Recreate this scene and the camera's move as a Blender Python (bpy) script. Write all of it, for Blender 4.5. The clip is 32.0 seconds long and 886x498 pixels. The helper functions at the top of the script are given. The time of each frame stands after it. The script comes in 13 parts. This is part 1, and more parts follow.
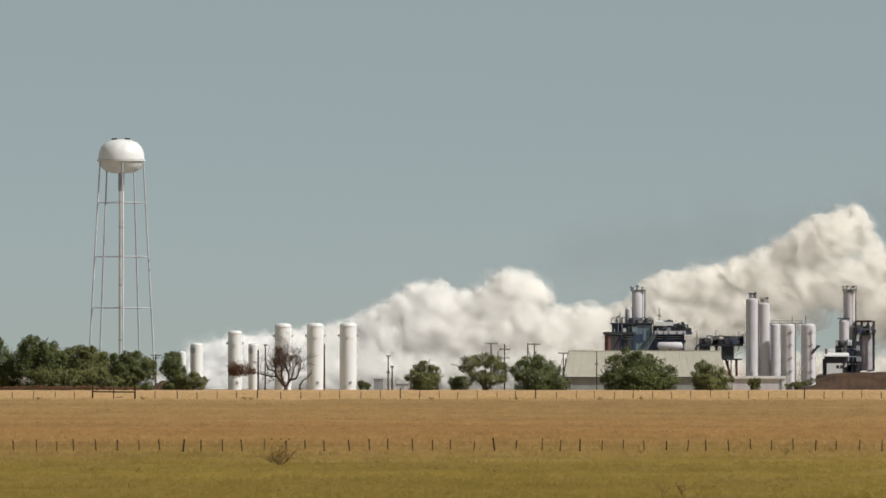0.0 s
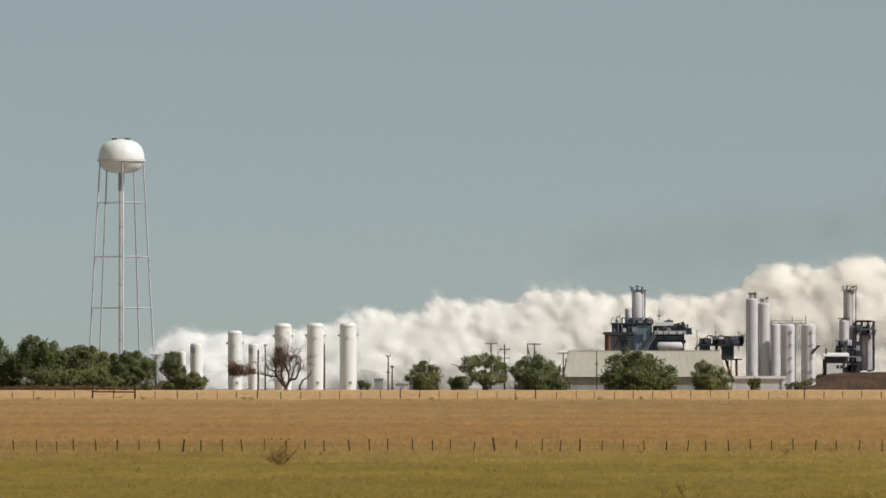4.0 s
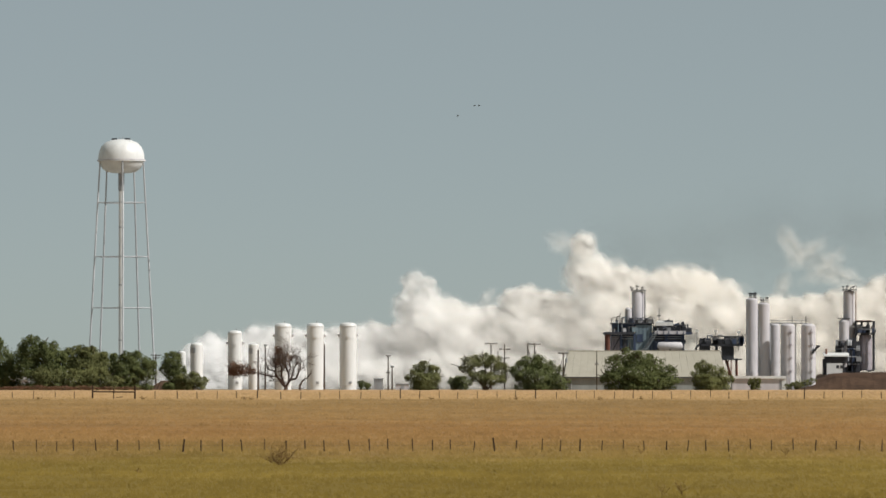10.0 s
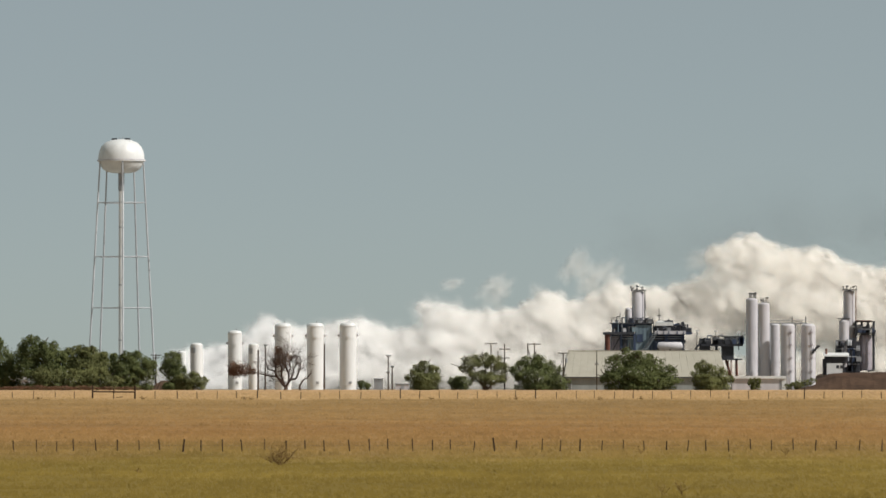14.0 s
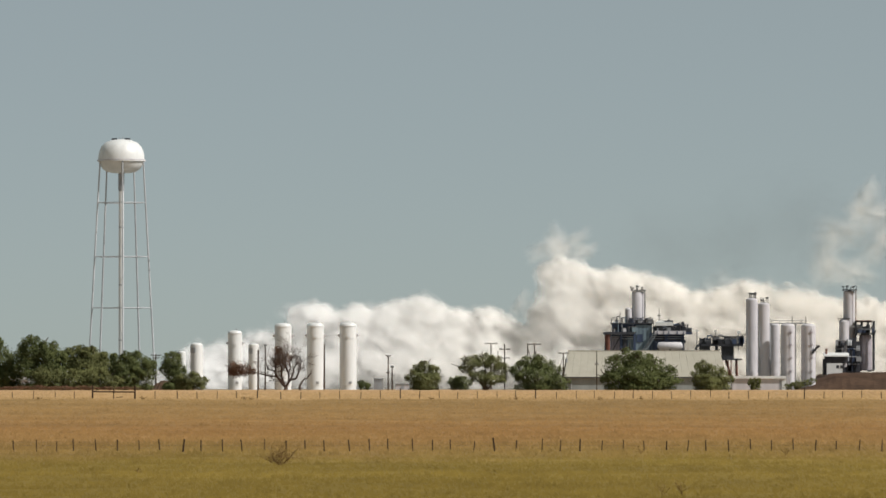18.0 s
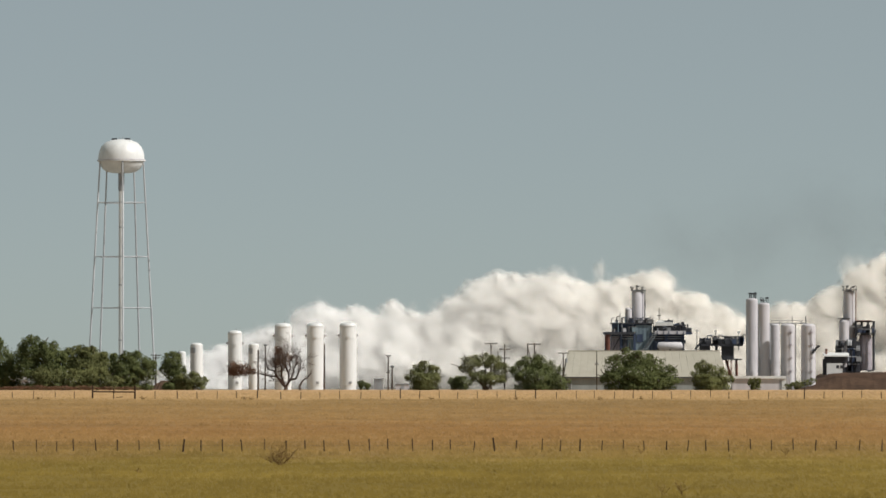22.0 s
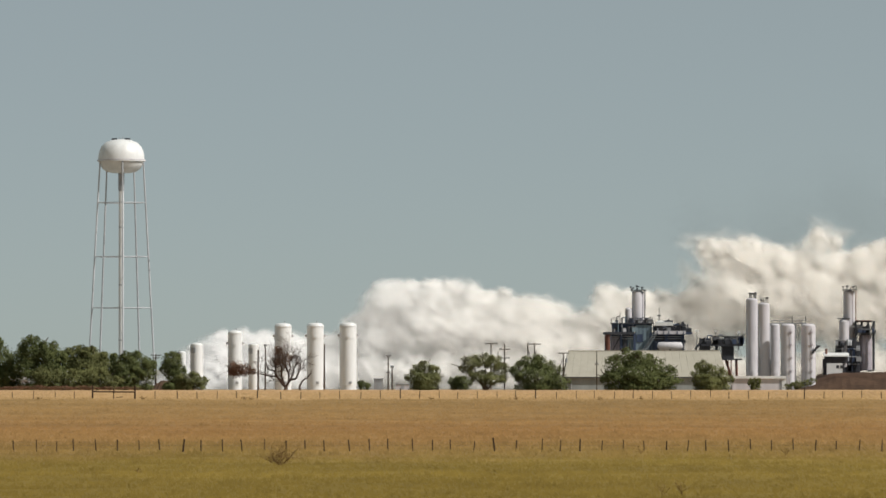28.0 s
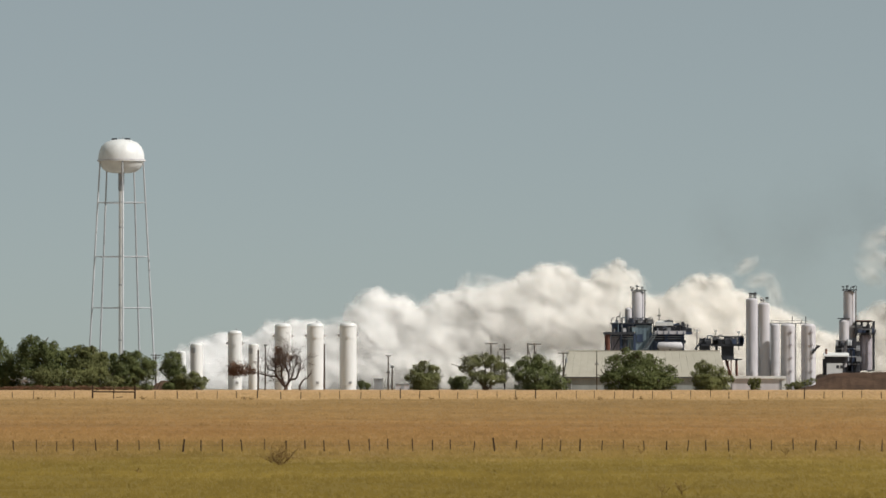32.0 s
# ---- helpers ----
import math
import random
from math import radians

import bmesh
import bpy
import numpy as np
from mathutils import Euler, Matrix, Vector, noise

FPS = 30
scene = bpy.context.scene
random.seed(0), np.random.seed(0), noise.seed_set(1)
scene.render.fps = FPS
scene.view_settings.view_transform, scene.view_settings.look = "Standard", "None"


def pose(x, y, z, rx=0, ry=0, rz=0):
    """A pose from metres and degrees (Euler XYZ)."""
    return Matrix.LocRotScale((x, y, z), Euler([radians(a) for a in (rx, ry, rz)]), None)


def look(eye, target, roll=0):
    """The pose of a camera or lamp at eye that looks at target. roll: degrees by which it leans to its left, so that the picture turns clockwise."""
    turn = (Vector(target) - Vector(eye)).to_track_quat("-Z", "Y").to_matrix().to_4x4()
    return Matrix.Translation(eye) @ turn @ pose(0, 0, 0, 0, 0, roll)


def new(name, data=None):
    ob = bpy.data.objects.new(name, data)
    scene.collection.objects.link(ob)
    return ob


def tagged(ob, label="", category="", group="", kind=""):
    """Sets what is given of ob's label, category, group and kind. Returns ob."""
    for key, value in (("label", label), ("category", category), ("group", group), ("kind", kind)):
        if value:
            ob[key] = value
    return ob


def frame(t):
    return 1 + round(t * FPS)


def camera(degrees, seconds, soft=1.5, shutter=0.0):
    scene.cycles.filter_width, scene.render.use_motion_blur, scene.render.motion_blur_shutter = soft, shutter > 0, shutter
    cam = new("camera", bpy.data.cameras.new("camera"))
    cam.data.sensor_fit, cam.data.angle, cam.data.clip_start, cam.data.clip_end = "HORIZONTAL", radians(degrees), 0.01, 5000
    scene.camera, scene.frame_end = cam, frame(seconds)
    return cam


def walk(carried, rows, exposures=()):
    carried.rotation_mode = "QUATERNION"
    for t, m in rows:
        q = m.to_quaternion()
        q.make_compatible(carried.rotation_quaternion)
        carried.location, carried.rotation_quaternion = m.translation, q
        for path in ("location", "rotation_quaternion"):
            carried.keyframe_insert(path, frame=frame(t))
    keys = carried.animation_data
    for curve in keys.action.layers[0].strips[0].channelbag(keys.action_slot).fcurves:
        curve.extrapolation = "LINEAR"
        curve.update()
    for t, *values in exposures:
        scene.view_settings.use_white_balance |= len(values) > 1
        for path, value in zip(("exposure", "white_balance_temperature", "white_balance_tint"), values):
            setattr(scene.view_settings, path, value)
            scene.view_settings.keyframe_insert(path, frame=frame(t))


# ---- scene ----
cam = camera(8.608, 32.0, soft=1.6)
# a long lens on a tripod at the road's edge, held still
walk(cam, [(0.0, pose(0, 0, 5.04, 91.177, 0, 0)), (32.0, pose(0, 0, 5.04, 91.177, 0, 0))],
     exposures=[(0.0, 0.0, 6500, 10), (32.0, 0.0, 6500, 10)])

scene.cycles.transparent_max_bounces = 128    # thin veils of steam lie many deep
scene.cycles.max_bounces, scene.cycles.diffuse_bounces, scene.cycles.transmission_bounces = 16, 10, 16    # light wanders far inside white steam

# ---- daylight: high sun from the right, behind the camera's shoulder ----
SUN_EL, SUN_AZ = radians(44), radians(112)     # azimuth from +Y, clockwise seen from above
toward_sun = Vector((math.sin(SUN_AZ) * math.cos(SUN_EL), math.cos(SUN_AZ) * math.cos(SUN_EL), math.sin(SUN_EL)))
world = bpy.data.worlds.new("world")
scene.world = world
world.use_nodes = True
wn, wl = world.node_tree.nodes, world.node_tree.links
sky = wn.new("ShaderNodeTexSky")
sky.sky_type, sky.sun_disc = "NISHITA", False
sky.sun_elevation, sky.sun_rotation = SUN_EL, SUN_AZ
sky.altitude, sky.air_density, sky.dust_density, sky.ozone_density = 900, 0.45, 0.5, 1.0
haze = wn.new("ShaderNodeMix")           # thin summer haze evens the sky's colour out
haze.data_type = "RGBA"
haze.inputs[0].default_value, haze.inputs[7].default_value = 0.72, (3.12, 3.42, 2.95, 1)
wl.new(sky.outputs[0], haze.inputs[6])
wl.new(haze.outputs[2], wn["Background"].inputs[0])
wn["Background"].inputs[1].default_value = 0.10
sun = new("sun", bpy.data.lights.new("sun", "SUN"))
sun.data.energy, sun.data.angle, sun.data.color = 4.85, radians(0.6), (1.0, 0.965, 0.91)
sun.matrix_world = look(Vector((0, 0, 300)) + toward_sun * 200, (0, 0, 300))


# ---- materials ----
def mat(name, dark, light, scale=1.0, rough=0.6, metal=0.0, bump=0.0, streak=1.0, fine=6.0, island=0.0, soft=0.0):
    """Two tones mixed by noise at two scales; streak stretches the grain upright; island varies piece by piece."""
    m = bpy.data.materials.new(name)
    m.use_nodes = True
    n, l = m.node_tree.nodes, m.node_tree.links
    b = n["Principled BSDF"]
    tc, mp = n.new("ShaderNodeTexCoord"), n.new("ShaderNodeMapping")
    mp.inputs["Scale"].default_value = (1, 1, 1 / streak)
    l.new(tc.outputs["Object"], mp.inputs[0])
    big, small = n.new("ShaderNodeTexNoise"), n.new("ShaderNodeTexNoise")
    big.inputs["Scale"].default_value, small.inputs["Scale"].default_value = scale, scale * fine
    big.inputs["Detail"].default_value, small.inputs["Detail"].default_value = 4, 5
    l.new(mp.outputs[0], big.inputs[0]), l.new(mp.outputs[0], small.inputs[0])
    add = n.new("ShaderNodeMath")
    add.operation = "MULTIPLY_ADD"
    l.new(small.outputs[0], add.inputs[0])
    add.inputs[1].default_value = 0.5
    l.new(big.outputs[0], add.inputs[2])
    ramp = n.new("ShaderNodeMapRange")
    ramp.inputs[1].default_value, ramp.inputs[2].default_value = 0.5, 1.0
    l.new(add.outputs[0], ramp.inputs[0])
    mix = n.new("ShaderNodeMix")
    mix.data_type = "RGBA"
    mix.inputs[6].default_value, mix.inputs[7].default_value = (*dark, 1), (*light, 1)
    if island:
        geo, plus = n.new("ShaderNodeNewGeometry"), n.new("ShaderNodeMath")
        plus.operation = "MULTIPLY_ADD"
        plus.inputs[1].default_value = island
        l.new(geo.outputs["Random Per Island"], plus.inputs[0])
        half = n.new("ShaderNodeMath")
        half.operation = "MULTIPLY"
        half.inputs[1].default_value = 1 - island
        l.new(ramp.outputs[0], half.inputs[0]), l.new(half.outputs[0], plus.inputs[2])
        l.new(plus.outputs[0], mix.inputs[0])
    else:
        l.new(ramp.outputs[0], mix.inputs[0])
    l.new(mix.outputs[2], b.inputs["Base Color"])
    b.inputs["Roughness"].default_value, b.inputs["Metallic"].default_value = rough, metal
    if rough > 0.75:
        b.inputs["Specular IOR Level"].default_value = 0.15
    if soft:      # a spray of leaves scatters light as a whole
        geo_n, up, even = n.new("ShaderNodeNewGeometry"), n.new("ShaderNodeMix"), n.new("ShaderNodeVectorMath")
        up.data_type, up.inputs[0].default_value, up.inputs[5].default_value = "VECTOR", soft, (0.25, -0.45, 0.85)
        even.operation = "NORMALIZE"
        l.new(geo_n.outputs["Normal"], up.inputs[4]), l.new(up.outputs[1], even.inputs[0]), l.new(even.outputs[0], b.inputs["Normal"])
    if bump:
        bp = n.new("ShaderNodeBump")
        bp.inputs["Strength"].default_value, bp.inputs["Distance"].default_value = bump, 0.05
        l.new(small.outputs[0], bp.inputs["Height"]), l.new(bp.outputs[0], b.inputs["Normal"])
    return m


M_WHITE = mat("white_paint", (0.56, 0.565, 0.56), (0.71, 0.715, 0.71), 0.35, 0.45, streak=5, bump=0.1)
M_WHITE_OLD = mat("chalky_white_paint", (0.385, 0.37, 0.395), (0.575, 0.555, 0.575), 0.3, 0.6, streak=5, bump=0.1)
M_LEG = mat("weathered_white_steel", (0.27, 0.28, 0.30), (0.50, 0.51, 0.53), 0.25, 0.5, streak=4)
M_GREY = mat("galvanised_steel", (0.26, 0.27, 0.29), (0.42, 0.43, 0.45), 0.6, 0.5, metal=0.4)
M_BLUE = mat("blue_grey_cladding", (0.018, 0.032, 0.07), (0.05, 0.075, 0.14), 0.5, 0.55, streak=3)
M_TEAL = mat("pale_teal_panel", (0.10, 0.145, 0.18), (0.20, 0.255, 0.29), 0.6, 0.5, streak=3)
M_DARK = mat("dark_steel", (0.012, 0.014, 0.02), (0.045, 0.047, 0.058), 1.0, 0.6)
M_RUST = mat("rusty_steel", (0.08, 0.03, 0.024), (0.19, 0.085, 0.062), 0.8, 0.8)
M_MAUVE = mat("primer_grey_vessel", (0.228, 0.199, 0.233), (0.380, 0.347, 0.380), 0.4, 0.6, streak=4)
M_ROOF = mat("beige_metal_roof", (0.299, 0.277, 0.224), (0.370, 0.343, 0.286), 0.12, 0.55, streak=4)
M_WALL = mat("grey_metal_wall", (0.20, 0.22, 0.22), (0.285, 0.305, 0.30), 0.3, 0.6, streak=4)
M_WOOD = mat("weathered_wood", (0.022, 0.014, 0.009), (0.075, 0.048, 0.032), 1.5, 0.9, streak=8, bump=0.3)
M_WIRE = mat("wire", (0.07, 0.065, 0.06), (0.13, 0.12, 0.11), 1.0, 0.6, metal=0.5)
M_BARK = mat("bark", (0.035, 0.025, 0.018), (0.10, 0.075, 0.055), 1.2, 0.95, streak=4, bump=0.5)
M_BARE = mat("dead_wood", (0.033, 0.019, 0.015), (0.094, 0.061, 0.047), 1.2, 0.95, streak=3)
M_LEAF = mat("oak_leaves", (0.045, 0.055, 0.019), (0.120, 0.136, 0.046), 0.12, 0.8, island=0.22, soft=0.5)
M_LEAF_PALE = mat("mesquite_leaves", (0.062, 0.068, 0.024), (0.160, 0.162, 0.058), 0.12, 0.8, island=0.22, soft=0.5)
M_LEAF_DEAD = mat("brown_dead_leaves", (0.07, 0.035, 0.02), (0.22, 0.12, 0.075), 0.3, 0.8, island=0.6)
M_TWIG = mat("dry_brush", (0.10, 0.058, 0.022), (0.25, 0.155, 0.062), 1.0, 0.9, island=0.5)
M_DIRT = mat("bare_brown_dirt", (0.040, 0.024, 0.016), (0.092, 0.055, 0.036), 0.15, 0.95, bump=0.6)
M_BIRD = mat("dark_feathers", (0.015, 0.014, 0.014), (0.05, 0.045, 0.04), 4.0, 0.7)



def insect_material():
    """Brown, mostly see-through: chitin and wings."""
    m = mat("insect_brown", (0.13, 0.06, 0.05), (0.26, 0.15, 0.12), 300, 0.6)
    n, l = m.node_tree.nodes, m.node_tree.links
    n["Principled BSDF"].inputs["Alpha"].default_value = 0.11
    return m


M_INSECT = insect_material()


def smoke_material(name, near, far):
    """Steam: near-white, lets light through, thin where the density stored on the mesh is low."""
    m = bpy.data.materials.new(name)
    m.use_nodes = True
    n, l = m.node_tree.nodes, m.node_tree.links
    n.remove(n["Principled BSDF"])
    out = n["Material Output"]
    tc, noise_a, noise_b = n.new("ShaderNodeTexCoord"), n.new("ShaderNodeTexNoise"), n.new("ShaderNodeTexNoise")
    noise_a.inputs["Scale"].default_value, noise_a.inputs["Detail"].default_value = 1.6, 1.5
    noise_b.inputs["Scale"].default_value, noise_b.inputs["Detail"].default_value = 3.0, 6
    l.new(tc.outputs["Object"], noise_a.inputs[0]), l.new(tc.outputs["Object"], noise_b.inputs[0])
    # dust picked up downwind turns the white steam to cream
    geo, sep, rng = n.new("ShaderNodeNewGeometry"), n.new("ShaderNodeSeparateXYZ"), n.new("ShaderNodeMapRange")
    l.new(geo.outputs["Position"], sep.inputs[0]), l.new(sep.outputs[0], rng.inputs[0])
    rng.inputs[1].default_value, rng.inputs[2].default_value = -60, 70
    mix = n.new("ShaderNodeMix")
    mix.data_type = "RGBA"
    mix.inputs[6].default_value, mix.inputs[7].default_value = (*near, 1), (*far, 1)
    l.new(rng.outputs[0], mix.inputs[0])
    bump = n.new("ShaderNodeBump")
    bump.inputs["Strength"].default_value, bump.inputs["Distance"].default_value = 0.08, 0.5
    l.new(noise_b.outputs[0], bump.inputs["Height"])
    dif, tra, clear = n.new("ShaderNodeBsdfDiffuse"), n.new("ShaderNodeBsdfTranslucent"), n.new("ShaderNodeBsdfTransparent")
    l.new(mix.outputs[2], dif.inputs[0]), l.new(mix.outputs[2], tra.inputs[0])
    # light spreads inside steam: soften the shading towards one even, upward-facing mass
    blend, unit = n.new("ShaderNodeMix"), n.new("ShaderNodeVectorMath")
    unit.operation = "NORMALIZE"
    blend.data_type, blend.inputs[0].default_value = "VECTOR", 0.84
    blend.inputs[5].default_value = (0.42, -0.66, 0.64)
    l.new(bump.outputs[0], blend.inputs[4])
    l.new(blend.outputs[1], unit.inputs[0]), l.new(unit.outputs[0], dif.inputs["Normal"])
    body, whole = n.new("ShaderNodeMixShader"), n.new("ShaderNodeMixShader")
    body.inputs[0].default_value = 0.48
    l.new(dif.outputs[0], body.inputs[1]), l.new(tra.outputs[0], body.inputs[2])
    den, thin, fac = n.new("ShaderNodeAttribute"), n.new("ShaderNodeMapRange"), n.new("ShaderNodeMath")
    den.attribute_name = "thickness"
    thin.inputs[1].default_value, thin.inputs[2].default_value = 0.32, 0.66
    thin.inputs[3].default_value, thin.inputs[4].default_value = 0.6, 1.35
    l.new(noise_a.outputs[0], thin.inputs[0])
    fac.operation, fac.use_clamp = "MULTIPLY", True
    l.new(den.outputs["Fac"], fac.inputs[0]), l.new(thin.outputs[0], fac.inputs[1])
    l.new(fac.outputs[0], whole.inputs[0]), l.new(clear.outputs[0], whole.inputs[1]), l.new(body.outputs[0], whole.inputs[2])
    l.new(whole.outputs[0], out.inputs[0])
    return m


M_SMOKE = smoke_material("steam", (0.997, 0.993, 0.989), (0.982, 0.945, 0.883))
M_SOOT = smoke_material("thin_soot", (0.11, 0.10, 0.095), (0.11, 0.097, 0.088))


def field_material():
    """Dry pasture: olive grass near, brown and rust-coloured in the middle, pale straw beyond the far fence."""
    m = bpy.data.materials.new("pasture")
    m.use_nodes = True
    n, l = m.node_tree.nodes, m.node_tree.links
    b = n["Principled BSDF"]
    geo, sep = n.new("ShaderNodeNewGeometry"), n.new("ShaderNodeSeparateXYZ")
    l.new(geo.outputs["Position"], sep.inputs[0])
    mp, wav, spot, fine = n.new("ShaderNodeMapping"), n.new("ShaderNodeTexNoise"), n.new("ShaderNodeTexNoise"), n.new("ShaderNodeTexNoise")
    l.new(geo.outputs["Position"], mp.inputs[0])
    mp.inputs["Scale"].default_value = (1, 0.22, 1)
    wav.inputs["Scale"].default_value, wav.inputs["Detail"].default_value = 0.05, 5
    spot.inputs["Scale"].default_value, spot.inputs["Detail"].default_value = 0.35, 6
    fine.inputs["Scale"].default_value, fine.inputs["Detail"].default_value = 2.0, 4
    for t in (wav, spot, fine):
        l.new(mp.outputs[0], t.inputs[0])
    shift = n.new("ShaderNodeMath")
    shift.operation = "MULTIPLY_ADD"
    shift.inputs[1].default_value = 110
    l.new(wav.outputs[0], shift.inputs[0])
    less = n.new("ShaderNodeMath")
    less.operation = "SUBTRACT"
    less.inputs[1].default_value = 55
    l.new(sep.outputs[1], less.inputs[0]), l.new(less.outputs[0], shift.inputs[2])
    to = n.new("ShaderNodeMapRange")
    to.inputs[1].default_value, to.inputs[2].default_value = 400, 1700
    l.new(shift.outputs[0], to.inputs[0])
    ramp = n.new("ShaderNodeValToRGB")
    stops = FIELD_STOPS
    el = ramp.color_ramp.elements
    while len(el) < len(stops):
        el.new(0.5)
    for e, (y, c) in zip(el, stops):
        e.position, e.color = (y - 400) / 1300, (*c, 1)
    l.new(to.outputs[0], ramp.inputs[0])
    sum_ = n.new("ShaderNodeMath")
    sum_.operation = "ADD"
    l.new(spot.outputs[0], sum_.inputs[0]), l.new(fine.outputs[0], sum_.inputs[1])
    tone = n.new("ShaderNodeMapRange")
    tone.inputs[1].default_value, tone.inputs[2].default_value = 0.7, 1.3
    tone.inputs[3].default_value, tone.inputs[4].default_value = 0.80, 1.18
    l.new(sum_.outputs[0], tone.inputs[0])
    # long mown-looking bands across the field
    mp2, band, span, both = n.new("ShaderNodeMapping"), n.new("ShaderNodeTexNoise"), n.new("ShaderNodeMapRange"), n.new("ShaderNodeMath")
    l.new(geo.outputs["Position"], mp2.inputs[0])
    mp2.inputs["Scale"].default_value = (0.010, 0.030, 0)
    l.new(mp2.outputs[0], band.inputs[0])
    band.inputs["Scale"].default_value, band.inputs["Detail"].default_value, band.inputs["Roughness"].default_value = 1.0, 6, 0.6
    span.inputs[1].default_value, span.inputs[2].default_value, span.inputs[3].default_value, span.inputs[4].default_value = 0.3, 0.7, 0.84, 1.15
    l.new(band.outputs[0], span.inputs[0])
    both.operation = "MULTIPLY"
    l.new(tone.outputs[0], both.inputs[0]), l.new(span.outputs[0], both.inputs[1])
    mul = n.new("ShaderNodeVectorMath")
    mul.operation = "SCALE"
    l.new(ramp.outputs[0], mul.inputs[0]), l.new(both.outputs[0], mul.inputs["Scale"])
    l.new(mul.outputs[0], b.inputs["Base Color"])
    b.inputs["Roughness"].default_value = 0.95
    b.inputs["Specular IOR Level"].default_value = 0.1
    # a sward scatters light as a whole, not blade by blade
    up, even = n.new("ShaderNodeMix"), n.new("ShaderNodeVectorMath")
    up.data_type, up.inputs[0].default_value = "VECTOR", 0.5
    up.inputs[5].default_value = (0, 0, 1)
    even.operation = "NORMALIZE"
    l.new(geo.outputs["Normal"], up.inputs[4]), l.new(up.outputs[1], even.inputs[0]), l.new(even.outputs[0], b.inputs["Normal"])
    return m


# last stop: mostly hidden ground behind the tanks, greyed to cut orange bounce light
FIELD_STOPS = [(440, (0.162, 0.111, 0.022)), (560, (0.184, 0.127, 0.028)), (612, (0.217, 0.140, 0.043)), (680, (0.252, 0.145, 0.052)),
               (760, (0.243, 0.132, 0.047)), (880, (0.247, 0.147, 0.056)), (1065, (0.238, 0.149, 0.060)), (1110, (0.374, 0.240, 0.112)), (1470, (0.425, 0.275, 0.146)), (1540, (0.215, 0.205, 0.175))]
M_FIELD = field_material()


# ---- builders ----
def bm_new():
    return bmesh.new()


def box(bm, x0, x1, y0, y1, z0, z1):
    vs = [bm.verts.new((x, y, z)) for z in (z0, z1) for y in (y0, y1) for x in (x0, x1)]
    for f in ((0, 2, 3, 1), (4, 5, 7, 6), (0, 1, 5, 4), (2, 6, 7, 3), (0, 4, 6, 2), (1, 3, 7, 5)):
        bm.faces.new([vs[i] for i in f])


def tube(bm, a, b, r, r2=None, seg=8):
    """A round bar from a to b."""
    a, b = Vector(a), Vector(b)
    r2 = r if r2 is None else r2
    d = (b - a).normalized()
    u = d.orthogonal().normalized()
    v = d.cross(u)
    ring = [[bm.verts.new(p + rr * (math.cos(t) * u + math.sin(t) * v)) for t in (2 * math.pi * i / seg for i in range(seg))]
            for p, rr in ((a, r), (b, r2))]
    for i in range(seg):
        j = (i + 1) % seg
        bm.faces.new((ring[0][i], ring[0][j], ring[1][j], ring[1][i]))
    bm.faces.new(ring[0][::-1]), bm.faces.new(ring[1])


def lathe(bm, profile, seg=40, cx=0.0, cy=0.0):
    """A turned body: (radius, height) from the bottom up."""
    rings = []
    for r, z in profile:
        rings.append([bm.verts.new((cx + max(r, 0.001) * math.cos(2 * math.pi * i / seg), cy + max(r, 0.001) * math.sin(2 * math.pi * i / seg), z)) for i in range(seg)])
    for a, b in zip(rings, rings[1:]):
        for i in range(seg):
            j = (i + 1) % seg
            bm.faces.new((a[i], a[j], b[j], b[i]))
    bm.faces.new(rings[0][::-1]), bm.faces.new(rings[-1])


def part(name, bm, material, parent=None, label="", smooth=None):
    me = bpy.data.meshes.new(name)
    bmesh.ops.recalc_face_normals(bm, faces=bm.faces)
    bm.to_mesh(me)
    bm.free()
    me.materials.append(material)
    if smooth:
        me.polygons.foreach_set("use_smooth", [True] * len(me.polygons))
        me.set_sharp_from_angle(angle=radians(smooth))
    ob = new(name, me)
    if parent is not None:
        ob.parent = parent
    if label:
        tagged(ob, label)
    return ob


def piece(name, shape, args, material, parent, label="", smooth=None):
    """One primitive as one part."""
    bm = bm_new()
    shape(bm, *args)
    return part(name, bm, material, parent, label, smooth)


def thing(name, x, y, z, label, category, group="", kind=""):
    ob = new(name)
    ob.empty_display_size = 1.0
    ob.location = (x, y, z)
    return tagged(ob, label, category, group, kind)


def cloud_mesh(name, verts, faces, material):
    me = bpy.data.meshes.new(name)
    me.from_pydata(verts, [], faces)
    me.materials.append(material)
    return me


# ---- the ground: one sheet to the horizon ----
PROFILE = [(-300, 3.4), (25, 3.4), (100, 1.3), (200, -1.6), (300, -3.8), (400, -5.0), (450, -4.74), (620, -3.59), (1100, -0.345), (1160, -0.10), (1350, 0.0), (2000, 0.0), (4900, 5.3)]


def ground_z(y):
    for (a, za), (b, zb) in zip(PROFILE, PROFILE[1:]):
        if y <= b:
            return za + (zb - za) * (y - a) / (b - a)
    return 0.0


